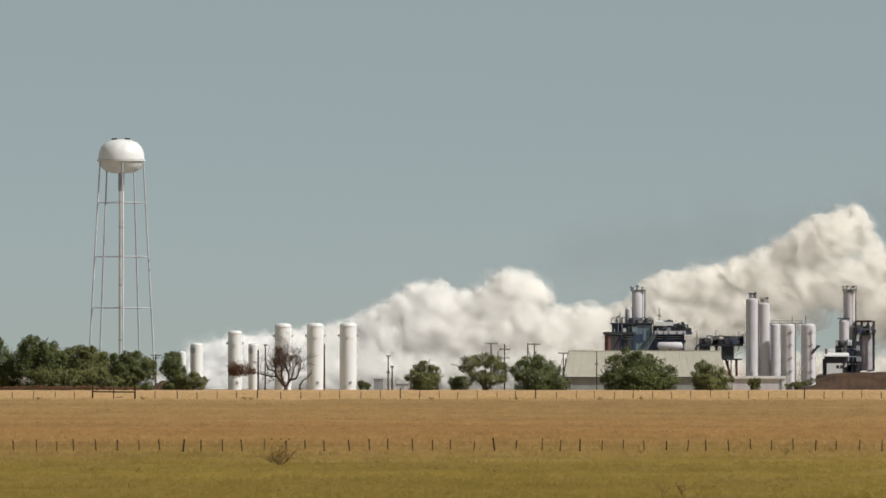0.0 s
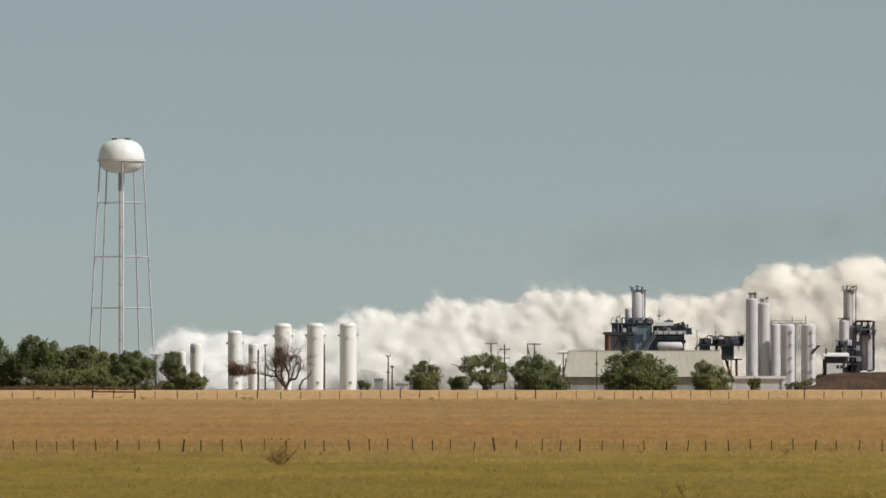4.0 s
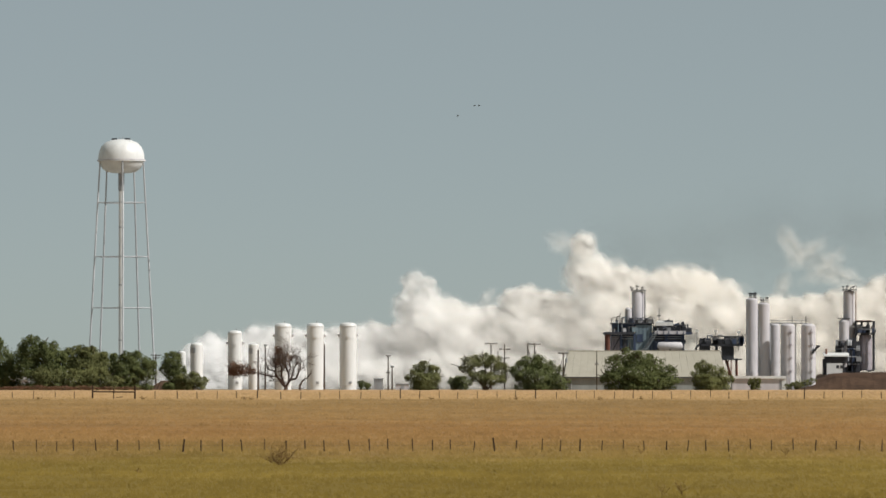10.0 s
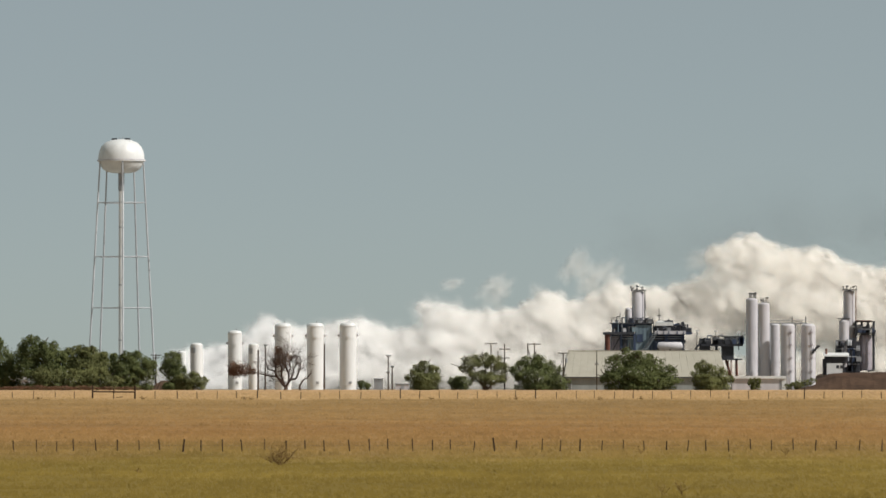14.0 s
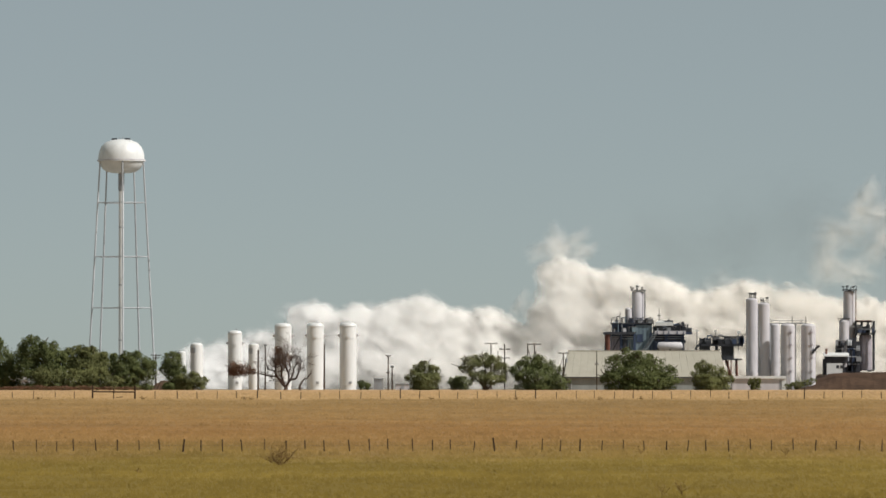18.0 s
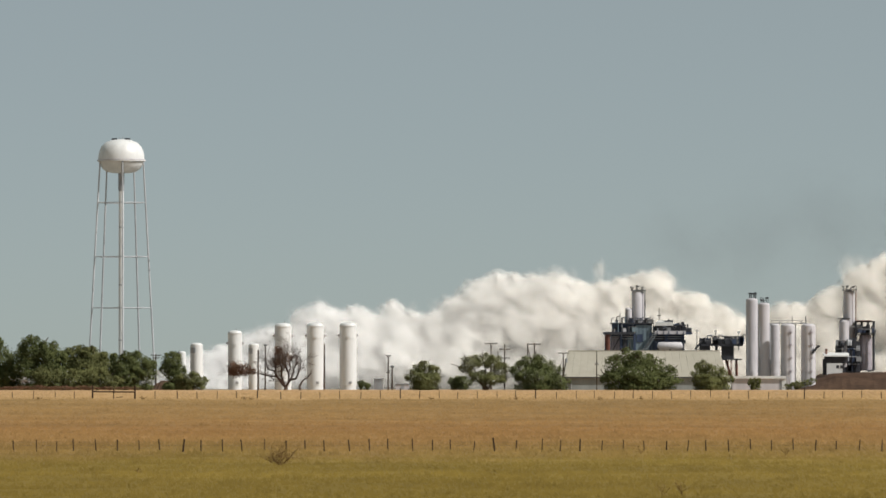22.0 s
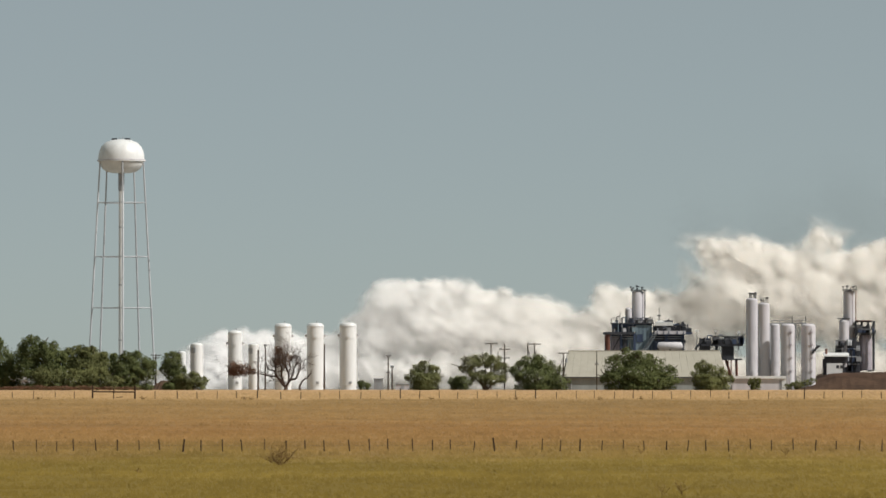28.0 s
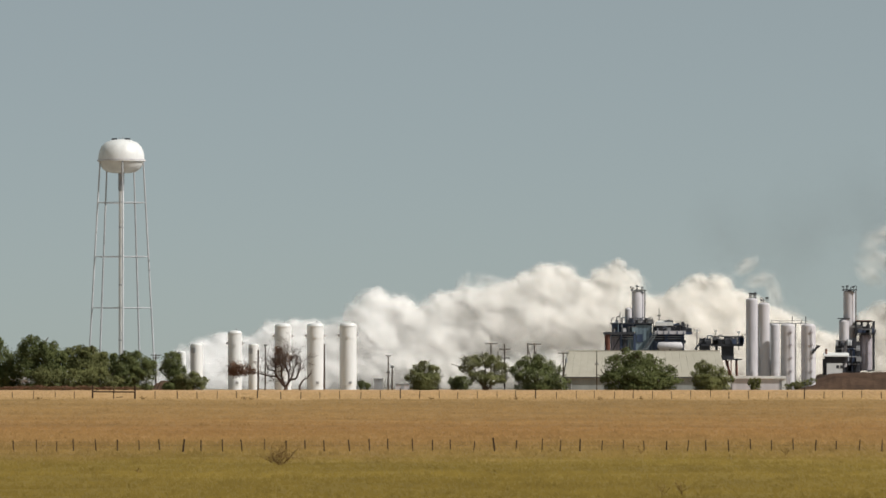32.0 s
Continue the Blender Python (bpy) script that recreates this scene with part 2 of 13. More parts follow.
def make_ground():
    rng = random.Random(3)
    xs = [-2600, -900, -420] + [-200 + 8 * i for i in range(51)] + [420, 900, 2600]
    ys = [-300, -100, 0, 25, 60, 100, 150, 200, 250, 300, 350, 400] + [420 + 10 * i for i in range(120)] + [1800, 2400, 3400, 4900]
    verts = []
    for y in ys:
        for x in xs:
            rough = 0.10 if 420 < y < 1300 and abs(x) < 200 else 0
            verts.append((x, y, ground_z(y) + rng.uniform(-rough, rough)))
    w = len(xs)
    faces = [(j * w + i, j * w + i + 1, (j + 1) * w + i + 1, (j + 1) * w + i) for j in range(len(ys) - 1) for i in range(w - 1)]
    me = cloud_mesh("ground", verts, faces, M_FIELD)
    me.polygons.foreach_set("use_smooth", [True] * len(me.polygons))
    tagged(new("ground", me), "dry pasture, olive near, brown and straw-coloured farther off", "ground", kind="structure")


make_ground()


def grass(name, y0, y1, count, tall, wide, label, seed):
    """Tufts of upright blades, each a thin leaf of two triangles."""
    rng = np.random.default_rng(seed)
    verts, faces = [], []
    for _ in range(count):
        y = rng.uniform(y0, y1)
        x = rng.uniform(-1, 1) * (y * 0.0765 + 2)
        z = ground_z(y) - 0.08
        h = tall * rng.uniform(0.45, 1.25)
        for _ in range(3):
            dx, dy = rng.normal(0, wide * 1.5), rng.normal(0, wide * 1.5)
            lean, w = rng.normal(0, 0.3) * h, wide * rng.uniform(0.5, 1.2)
            k = len(verts)
            verts += [(x + dx - w, y + dy, z), (x + dx + w, y + dy, z), (x + dx + lean * 0.4 + w * 0.6, y + dy + h * 0.7, z + h * 0.65), (x + dx + lean, y + dy + h * 1.2, z + h)]
            faces += [(k, k + 1, k + 2), (k, k + 2, k + 3)]
    tagged(new(name, cloud_mesh(name, verts, faces, M_FIELD)), label, "grass", kind="stuff")


grass("pasture_grass", 440, 600, 16000, 0.34, 0.05, "short olive-green pasture grass", 1)
grass("tall_grass", 600, 740, 9000, 0.50, 0.07, "taller dry brown grass along the fence", 2)
grass("dry_grass", 740, 1090, 9000, 0.36, 0.12, "dry brown grass on the field", 3)
grass("straw_grass", 1090, 1400, 8000, 0.45, 0.14, "pale straw-coloured grass", 4)


# ---- water tower ----
def water_tower():
    root = thing("water_tower", -87.48, 1600, 0, "white elliptical water tower on five splayed legs with a central riser", "water tower")
    bm = bm_new()
    lathe(bm, [(0.6, 58.5), (2.6, 58.6), (4.1, 58.95), (5.1, 59.7), (5.8, 60.7), (6.2, 61.6), (6.3, 62.2), (6.25, 63.3), (6.0, 64.5), (5.45, 65.75), (4.4, 66.8), (2.8, 67.5), (0.8, 67.75)], 48)
    tank = part("tank", bm, M_WHITE, root, "white painted steel tank", smooth=40)
    bm = bm_new()
    lathe(bm, [(6.2, 61.75), (6.62, 61.75), (6.62, 61.9), (6.2, 61.9)], 48)
    part("balcony", bm, M_WHITE, root)
    bm = bm_new()
    lathe(bm, [(6.55, 61.9), (6.62, 61.9), (6.62, 62.2), (6.55, 62.2)], 48)
    part("balcony_rail", bm, M_WHITE_OLD, root)
    for px, h in ((-1.9, 0.75), (-0.6, 0.95), (1.6, 0.75), (0.4, 1.1)):
        bm = bm_new()
        box(bm, px - (0.75 if h < 0.9 else 0.12), px + (0.75 if h < 0.9 else 0.12), -0.3, 0.3, 67.0, 67.3 + h)
        part("antenna", bm, M_DARK if h < 0.9 else M_GREY, root, "dark antenna on the tank's roof")
    bm = bm_new()
    lathe(bm, [(0.70, -0.3), (0.70, 59.0)], 20)
    riser = part("riser", bm, M_WHITE, root, "white central riser pipe", smooth=40)
    piece("riser_sleeve", lathe, ([(0.70, 53.6), (0.84, 54.2), (0.84, 59.0), (0.70, 59.0)], 20), M_GREY, riser, "grey insulated sleeve")
    for z in (13.0, 28.0, 43.7):
        piece("riser_band", lathe, ([(0.69, z), (0.76, z), (0.76, z + 0.3), (0.69, z + 0.3)], 20), M_GREY, riser)
    tops, ends = [], []
    for i in range(5):
        a = radians(-84 + 72 * i)
        tops.append(Vector((6.15 * math.cos(a), 6.15 * math.sin(a), 62.2)))
        ends.append(Vector((9.7 * math.cos(a), 9.7 * math.sin(a), -0.3)))
    for t, e in zip(tops, ends):
        leg = piece("leg", tube, (e, t, 0.26, 0.21, 12), M_LEG, root, smooth=40)
    for z in (21.9, 35.8, 50.5):
        f = (z + 0.3) / 62.5
        ring = [e.lerp(t, f) for t, e in zip(tops, ends)]
        for a, b in zip(ring, ring[1:] + ring[:1]):
            piece("strut", tube, (a, b, 0.11, 0.11, 8), M_LEG, root)
    for f in (0.56, 0.52):
        c = ends[1].lerp(tops[1], f)
        piece("leg_box", box, (c.x - 0.22, c.x + 0.3, c.y - 0.5, c.y - 0.25, c.z - 0.3, c.z + 0.3), M_GREY, root, "small grey box on a leg")


water_tower()


# ---- storage vessels ----
def vessel(x, y, r, top, material=M_WHITE, label="", group="white storage tanks", rings=(), fittings=True, cap="dome", seed=0, patch=False):
    rng = random.Random(seed)
    root = thing("storage_tank", x, y, 0, label, "tank", group)
    d = r * (0.42 if cap == "dome" else 0.22)
    bm = bm_new()
    lathe(bm, [(r * 0.96, -0.2), (r * 0.96, 1.0), (r, 1.05), (r, top - d), (r * 0.985, top - d * 0.75), (r * 0.90, top - d * 0.42), (r * 0.70, top - d * 0.16), (r * 0.35, top - d * 0.03), (0.05, top)], 36)
    part("shell", bm, material, root, smooth=35)
    for z in rings:
        piece("ring", lathe, ([(r, z), (r + 0.05, z), (r + 0.05, z + 0.16), (r, z + 0.16)], 36), material, root)
    if fittings:
        piece("cap_rim", lathe, ([(r, top - d - 0.12), (r + 0.09, top - d - 0.12), (r + 0.09, top - d + 0.02), (r, top - d + 0.10)], 36), material, root)
        piece("nameplate", box, (r * 0.12, r * 0.12 + 0.7, -r - 0.06, -r + 0.15, 1.5, 2.1), M_GREY, root)
        piece("vent_pipe", tube, ((r * 0.2, 0, top - 0.2), (r * 0.2, 0, top + 0.45), 0.14), M_GREY, root)
        for side in (-1, 1):
            piece("lifting_lug", box, (side * (r + 0.22) - 0.25, side * (r + 0.22) + 0.25, -0.5, -0.1, top - 3.6, top - 3.0), M_WHITE_OLD, root)
        piece("gauge_box", box, (-0.25, 0.30, -r - 0.25, -r + 0.1, top - 3.9, top - 3.3), M_WHITE, root)
    if patch:
        bm = bm_new()
        lathe(bm, [(r * 1.01, top - 2.6), (r * 1.03, top - 2.5), (r * 1.03, top - 1.3), (r * 1.01, top - 1.2)], 36)
        for v in list(bm.verts):
            if v.co.x > -0.1 * r or v.co.y > 0.4 * r:
                bm.verts.remove(v)
        part("plate", bm, M_GREY, root, "dark grey plate near the top")
    return root


def valve_cluster(root, x, y, z, w, h, seed):
    """A tangle of short pipes, elbows and valve heads on top of a vessel."""
    rng = random.Random(seed)
    for i in range(6):
        px = x - w + 2 * w * (i + rng.uniform(0.1, 0.9)) / 6
        top = z + h * rng.uniform(0.2, 0.8)
        stub = piece("valve_stub", tube, ((px, y, z - 0.4), (px + rng.uniform(-0.3, 0.3), y, top), rng.uniform(0.07, 0.13)), M_DARK, root)
        if rng.random() < 0.6:
            piece("valve_head", box, (px - 0.34, px + 0.22, y - 0.2, y + 0.2, top - 0.18, top + 0.14), M_DARK, stub)
        else:
            piece("elbow", tube, ((px, y, top), (px + rng.choice((-1, 1)) * rng.uniform(0.4, 0.9), y, top + rng.uniform(-0.2, 0.3)), 0.09), M_DARK, stub)


WL = "tall white vertical storage tank with a domed top"
vessel(-62.37, 1490, 1.57, 11.91, label="white vertical storage tank with a dark plate near its top", patch=True, fittings=False)
vessel(-67.42, 1520, 1.02, 9.86, label="short white storage tank behind the trees", fittings=False)
vessel(-52.99, 1500, 1.80, 15.12, label=WL)
vessel(-48.01, 1493, 1.36, 11.78, label="slim white storage tank with a dark plate near its top", patch=True, fittings=False)
vessel(-40.75, 1500, 2.16, 16.99, label=WL, rings=(12.9,))
vessel(-32.54, 1500, 2.16, 17.06, label=WL, rings=(13.0,))
vessel(-24.19, 1500, 2.16, 17.14, label=WL, rings=(13.0,))
RW = "white vertical tank with narrow bands at the rocket test site"
tall = vessel(79.33, 1512, 1.52, 23.47, M_WHITE_OLD, "very tall slim white tank with pipework on top", "tall twin tanks", (8, 16), False)
tall2 = vessel(81.94, 1504, 1.52, 22.22, M_WHITE_OLD, "very tall slim white tank with pipework on top", "tall twin tanks", (7,), False)
for t, zt in ((tall, 23.47), (tall2, 22.22)):
    valve_cluster(t, 0.2, -0.2, zt, 1.0, 1.7, int(zt * 10))
    piece("riser_pipe", tube, ((-1.15, -1.2, 0.2), (-1.15, -1.2, zt * 0.72), 0.12), M_GREY, t)
mid3 = vessel(85.66, 1520, 1.31, 17.01, M_WHITE_OLD, RW, "banded white tanks", (4, 7, 10, 13), False)
mid4 = vessel(87.84, 1500, 1.80, 16.85, M_WHITE_OLD, RW, "banded white tanks", (4.6, 8, 11.3, 14.5), False)
mid5 = vessel(93.10, 1500, 1.84, 16.85, M_WHITE_OLD, RW, "banded white tanks", (4.6, 8, 11.3, 14.5), False)
for t in (mid4, mid5):
    for z in (4.7, 8.1, 11.4, 14.6):
        piece("pipe_clamp", box, (0.35, 0.95, -2.05, -1.75, z - 0.15, z + 0.2), M_MAUVE, t)
    piece("pipe", tube, ((0.7, -1.95, 0.2), (0.7, -1.95, 15.6), 0.08), M_GREY, t)
piece("relief_valve", tube, ((0.9, -1.9, 9.3), (2.4, -2.0, 11.2), 0.32), M_DARK, mid5, "black relief valve on the tank's side")
piece("valve_flange", box, (1.9, 2.8, -2.4, -1.6, 10.8, 11.3), M_DARK, mid5)

catwalk = thing("pipe_catwalk", 88.28, 1505, 0, "dark pipe bridge across the tops of the banded tanks", "catwalk")
piece("deck", box, (-4.75, 4.90, -0.3, 0.3, 16.85, 17.05), M_GREY, catwalk)
for i, px in enumerate((1366, 1380, 1394, 1402, 1418, 1426)):
    xx = (px - 1395) * 0.144
    piece("pipe_stub", tube, ((xx, 0, 16.70), (xx, 0, 16.70 + (2.0 if i in (3, 5) else 0.9)), 0.10), M_DARK, catwalk)
piece("handrail", tube, ((-4.75, 0, 17.71), (4.90, 0, 17.71), 0.05), M_GREY, catwalk)
for px in (1363, 1408):
    xx = (px - 1395) * 0.144
    piece("support", tube, ((xx, 0, 0), (xx, 0, 16.99), 0.14), M_GREY, catwalk)

low = thing("low_white_building", 79.92, 1492, 0, "long low white building with a flat bright roof", "building")
piece("wall", box, (-6.73, 6.16, -2.5, 2.5, -0.2, 2.86), M_WHITE_OLD, low)
piece("roof", box, (-6.88, 6.88, -3.0, 3.0, 2.86, 3.51), M_WHITE, low, "bright white flat roof")
piece("end_door", box, (5.16, 5.73, -2.56, -2.5, 0, 2.4), M_GREY, low)
piece("end_panel", box, (5.80, 6.88, -2.7, 2.6, -0.1, 2.86), M_WHITE, low, "white end panel")


# ---- sheds ----
def gabled_shed(name, x0, x1, y0, y1, eave, ridge, label):
    root = thing(name, (x0 + x1) / 2, y0, 0, label, "building")
    w, dpt = (x1 - x0) / 2, y1 - y0
    piece("wall", box, (-w, w, 0, 0.25, -0.2, eave), M_WALL, root, "grey corrugated metal wall")
    piece("wall", box, (-w, w, dpt - 0.25, dpt, -0.2, eave), M_WALL, root)
    for s in (-1, 1):
        bm = bm_new()
        pts = [(s * w, 0, -0.2), (s * w, dpt, -0.2), (s * w, dpt, eave), (s * (w - 0.9), dpt / 2, ridge - 0.1), (s * w, 0, eave)]
        a = [bm.verts.new(p) for p in pts]
        b = [bm.verts.new((p[0] - s * 0.25, p[1], p[2])) for p in pts]
        bm.faces.new(a), bm.faces.new(b[::-1])
        for i in range(5):
            bm.faces.new((a[i], a[(i + 1) % 5], b[(i + 1) % 5], b[i]))
        part("gable", bm, M_WALL, root)
    n = 22
    for i in range(n):          # roof sheets, a seam between each pair
        for side in (0, 1):
            u0, u1 = -1 + 2 * i / n, -1 + 2 * (i + 1) / n
            ye, yr = (-0.5, dpt / 2) if side == 0 else (dpt + 0.5, dpt / 2)
            we, wr = w + 0.4, w - 0.9
            g = 0.012
            bm = bm_new()
            q = [((u0 + g / w) * we, ye, eave - 0.1), ((u1 - g / w) * we, ye, eave - 0.1), ((u1 - g / w) * wr, yr, ridge), ((u0 + g / w) * wr, yr, ridge)]
            lo = [bm.verts.new(p) for p in q]
            hi = [bm.verts.new((p[0], p[1], p[2] + 0.10)) for p in q]
            bm.faces.new(lo[::-1]), bm.faces.new(hi)
            for k in range(4):
                bm.faces.new((lo[k], lo[(k + 1) % 4], hi[(k + 1) % 4], hi[k]))
            part("roof_sheet", bm, M_ROOF, root)
    piece("gutter", box, (-w - 0.4, w + 0.4, -0.72, -0.5, eave - 0.28, eave - 0.06), M_DARK, root)
    piece("ridge_cap", box, (-w + 0.9, w - 0.9, dpt / 2 - 0.3, dpt / 2 + 0.3, ridge + 0.05, ridge + 0.22), M_ROOF, root)
    for px in (-0.93, -0.33, 0.30, 0.66):
        piece("downpipe", tube, ((px * w, -0.15, 0), (px * w, -0.15, eave - 0.2), 0.08), M_GREY, root)
    return root


gabled_shed("metal_shed", 31.04, 71.52, 1490, 1516, 3.32, 9.81, "long metal shed with a beige sheet roof and grey walls")

for px, w, top, yy, nm, mt in ((670, 8, 670, 1498, "grey", M_GREY), (712, 12, 679, 1500, "pale", M_WHITE_OLD)):
    hut = thing("hut", (px - 784) * 0.144, yy, 0, f"small {nm} equipment hut beyond the field", "hut")
    hh, ww = (690 - top) * 0.144, w * 0.144
    piece("wall", box, (-ww, ww, 0, 3, -0.1, hh - 0.25), mt, hut)
    piece("roof", box, (-ww - 0.15, ww + 0.15, -0.15, 3.15, hh - 0.25, hh), M_GREY, hut)
    piece("door", box, (-0.4, 0.4, -0.05, 0.0, 0, min(2.0, hh - 0.3)), M_GREY, hut)
far = thing("far_white_shed", -110.02, 1500, 0, "low white shed glimpsed under the trees", "building")
piece("wall", box, (-4.5, 4.5, 0, 4, -0.1, 2.4), M_WHITE_OLD, far)
piece("roof", box, (-4.8, 4.8, -0.3, 4.3, 2.4, 3.0), M_WHITE, far)
piece("doorway", box, (-1.2, 0.4, -0.04, 0.0, 0, 2.0), M_DARK, far)


# ---- test stands ----
def rails(root, x0, x1, y, z, h=1.1, n=6):
    """A handrail with its posts."""
    piece("handrail", tube, ((x0, y, z + h), (x1, y, z + h), 0.07, 0.07, 6), M_DARK, root)
    piece("handrail", tube, ((x0, y, z + h * 0.55), (x1, y, z + h * 0.55), 0.05, 0.05, 6), M_DARK, root)
    for i in range(n):
        xx = x0 + (x1 - x0) * i / (n - 1)
        piece("rail_post", tube, ((xx, y, z), (xx, y, z + h), 0.07, 0.07, 6), M_DARK, root)


def clutter(root, x0, x1, y, z, n, seed, tall=1.6, tones=None):
    """Pumps, cabinets, pipes and valves that crowd a deck."""
    rng = random.Random(seed)
    for _ in range(n):
        x = rng.uniform(x0, x1)
        w, h = rng.uniform(0.2, 0.75), rng.uniform(0.4, 1.0) * tall
        mt = rng.choice(tones or (M_DARK, M_DARK, M_BLUE, M_GREY, M_TEAL, M_WHITE_OLD))
        what = rng.random()
        if what < 0.45:
            box_ = piece("cabinet", box, (x - w, x + w, y - 0.5, y + 0.4, z, z + h), mt, root)
            piece("cabinet_cap", box, (x - w - 0.06, x + w + 0.06, y - 0.56, y + 0.46, z + h, z + h + 0.08), M_GREY, box_)
        elif what < 0.75:
            p = piece("pipe_riser", tube, ((x, y, z), (x, y, z + h * 1.5), 0.11), mt, root)
            piece("pipe_bend", tube, ((x, y, z + h * 1.5), (x + rng.choice((-1, 1)) * rng.uniform(0.5, 1.6), y, z + h * 1.5), 0.11), mt, p)
        else:
            bm = bm_new()
            lathe(bm, [(w * 0.8, z), (w * 0.8, z + h), (w * 0.5, z + h + 0.2), (0.03, z + h + 0.28)], 14, x, y)
            part("pump", bm, mt, root, smooth=40)


def stand_big():
    k = 0.14784
    rx = 53.07
    root = thing("rocket_test_stand", rx, 1540, 0, "blue-grey steel test stand with decks and a white tank", "test stand")
    U = lambda px: (px - 1143) * k
    V = lambda py: 5.04 + (655 - py) * k
    # columns down to the ground
    for px in (1073, 1098, 1122, 1150, 1178, 1206):
        for yy in (-4.5, 4.5):
            piece("column", box, (U(px) - 0.3, U(px) + 0.3, yy - 0.3, yy + 0.3, -0.2, V(590)), M_BLUE, root)
    piece("stack_column", tube, ((U(1075), -5.2, V(622)), (U(1075), -5.2, V(591)), 0.55, 0.55, 12), M_RUST, root, "rusty pipe column")
    piece("lower_deck", box, (U(1068), U(1121), -6, 6, V(592.5), V(588)), M_DARK, root, "dark deck edge")
    piece("lower_cabin", box, (U(1080), U(1122), -4, 5, V(624), V(593)), M_BLUE, root)
    piece("cabin_panel", box, (U(1081), U(1097), -4.12, -4, V(622), V(597)), M_MAUVE, root, "grey cabin panel")
    piece("cabin_door", box, (U(1101), U(1108), -4.14, -4, V(622), V(598)), M_DARK, root)
    piece("cabin_panel", box, (U(1110), U(1120), -4.12, -4, V(622), V(597)), M_TEAL, root)
    piece("upper_cabin", box, (U(1083), U(1153), -4, 4, V(588), V(574)), M_BLUE, root)
    for a, b in ((1086, 1095), (1098, 1107), (1110, 1119), (1132, 1147)):
        piece("window_panel", box, (U(a), U(b), -4.1, -4, V(585), V(579)), M_TEAL if a > 1100 else M_DARK, root)
    piece("upper_deck", box, (U(1080), U(1155), -5, 5, V(574), V(571.8)), M_DARK, root)
    rails(root, U(1081), U(1154), -4.9, V(571.8), 1.25, 9)
    piece("mid_tower", box, (U(1124), U(1153), -4.6, 3, V(620), V(576)), M_TEAL, root, "pale teal panelled tower section")
    piece("dark_bay", box, (U(1126), U(1136), -4.75, -4.6, V(606), V(592)), M_BLUE, root)
    # stair
    for dx in (0, 1.0):
        piece("stair_stringer", tube, ((U(1136) + dx, -5.6, V(619)), (U(1157) + dx, -5.6, V(588)), 0.16), M_TEAL, root)
    for i in range(10):
        f = (i + 0.5) / 10
        xx, zz = U(1136) + (U(1157) - U(1136)) * f, V(619) + (V(588) - V(619)) * f
        piece("stair_tread", box, (xx, xx + 1.0, -6.3, -5.2, zz - 0.05, zz + 0.05), M_GREY, root)
    piece("right_block", box, (U(1151), U(1210), -4, 5, V(622), V(592)), M_BLUE, root)
    # thin dark panel stands in for the shade below the right deck
    piece("underdeck_shade_panel", box, (U(1152), U(1208), -4.1, -4, V(603), V(594)), M_DARK, root)
    bm = bm_new()
    r = 1.05
    lathe(bm, [(0.05, -3.3), (r * 0.7, -3.2), (r, -2.8), (r, 2.8), (r * 0.7, 3.2), (0.05, 3.3)], 20)
    bmesh.ops.rotate(bm, verts=bm.verts, matrix=Matrix.Rotation(radians(90), 3, "Y"))
    bmesh.ops.translate(bm, verts=bm.verts, vec=(U(1184), -6.6, V(613.0)))
    part("run_tank", bm, M_WHITE_OLD, root, "white horizontal run tank", smooth=40)
    piece("right_deck", box, (U(1155), U(1223), -6, 6, V(592.3), V(588.5)), M_BLUE, root, "wide deck edge")
    piece("deck_fascia", box, (U(1157), U(1212), -6.12, -6.0, V(592.0), V(586.2)), M_WHITE_OLD, root, "pale painted deck fascia")
    for px in (1163, 1184, 1205):
        piece("tank_saddle", box, (U(px) - 0.25, U(px) + 0.25, -7.2, -6.0, V(622), V(617)), M_DARK, root)
    rails(root, U(1160), U(1222), -5.9, V(588.5), 1.1, 8)
    piece("machine_house", box, (U(1156), U(1190), -3, 4, V(588.5), V(577)), M_BLUE, root)
    piece("machine_house", box, (U(1190), U(1211), -3.4, 4, V(588.5), V(576)), M_MAUVE, root)
    piece("machine_house_lid", box, (U(1189), U(1213), -3.7, 4.2, V(576), V(574.6)), M_DARK, root)
    piece("plant_room", box, (U(1160), U(1189), -5.2, -3.0, V(586), V(577)), M_DARK, root)
    piece("plant_room_roof", box, (U(1159), U(1190), -5.6, -2.6, V(577), V(570.5)), M_WHITE, root, "bright white plant room roof")
    bm = bm_new()
    lathe(bm, [(0.05, -2.0), (0.5, -1.9), (0.62, -1.6), (0.62, 1.6), (0.5, 1.9), (0.05, 2.0)], 16)
    bmesh.ops.rotate(bm, verts=bm.verts, matrix=Matrix.Rotation(radians(90), 3, "Y"))
    bmesh.ops.translate(bm, verts=bm.verts, vec=(U(1175), -3.2, V(572.5)))
    part("deck_tank", bm, M_WHITE, root, "small white tank on the deck", smooth=40)
    piece("canopy", box, (U(1172), U(1190), -3.3, 2, V(569.6), V(567.6)), M_DARK, root)
    for px in (1173, 1189):
        piece("canopy_post", tube, ((U(px), -3, V(578)), (U(px), -3, V(568)), 0.12), M_DARK, root)
    for px, py in ((1158, 577), (1168, 580), (1196, 572), (1204, 570)):
        piece("equipment_box", box, (U(px), U(px + 6), -4.4, -3.0, V(588), V(py)), M_DARK if px != 1168 else M_WHITE_OLD, root)
    bm = bm_new()
    bmesh.ops.create_icosphere(bm, subdivisions=3, radius=0.9)
    bmesh.ops.translate(bm, verts=bm.verts, vec=(U(1148), -3.5, V(571)))
    part("dark_sphere", bm, M_DARK, root, "dark spherical vessel", smooth=60)
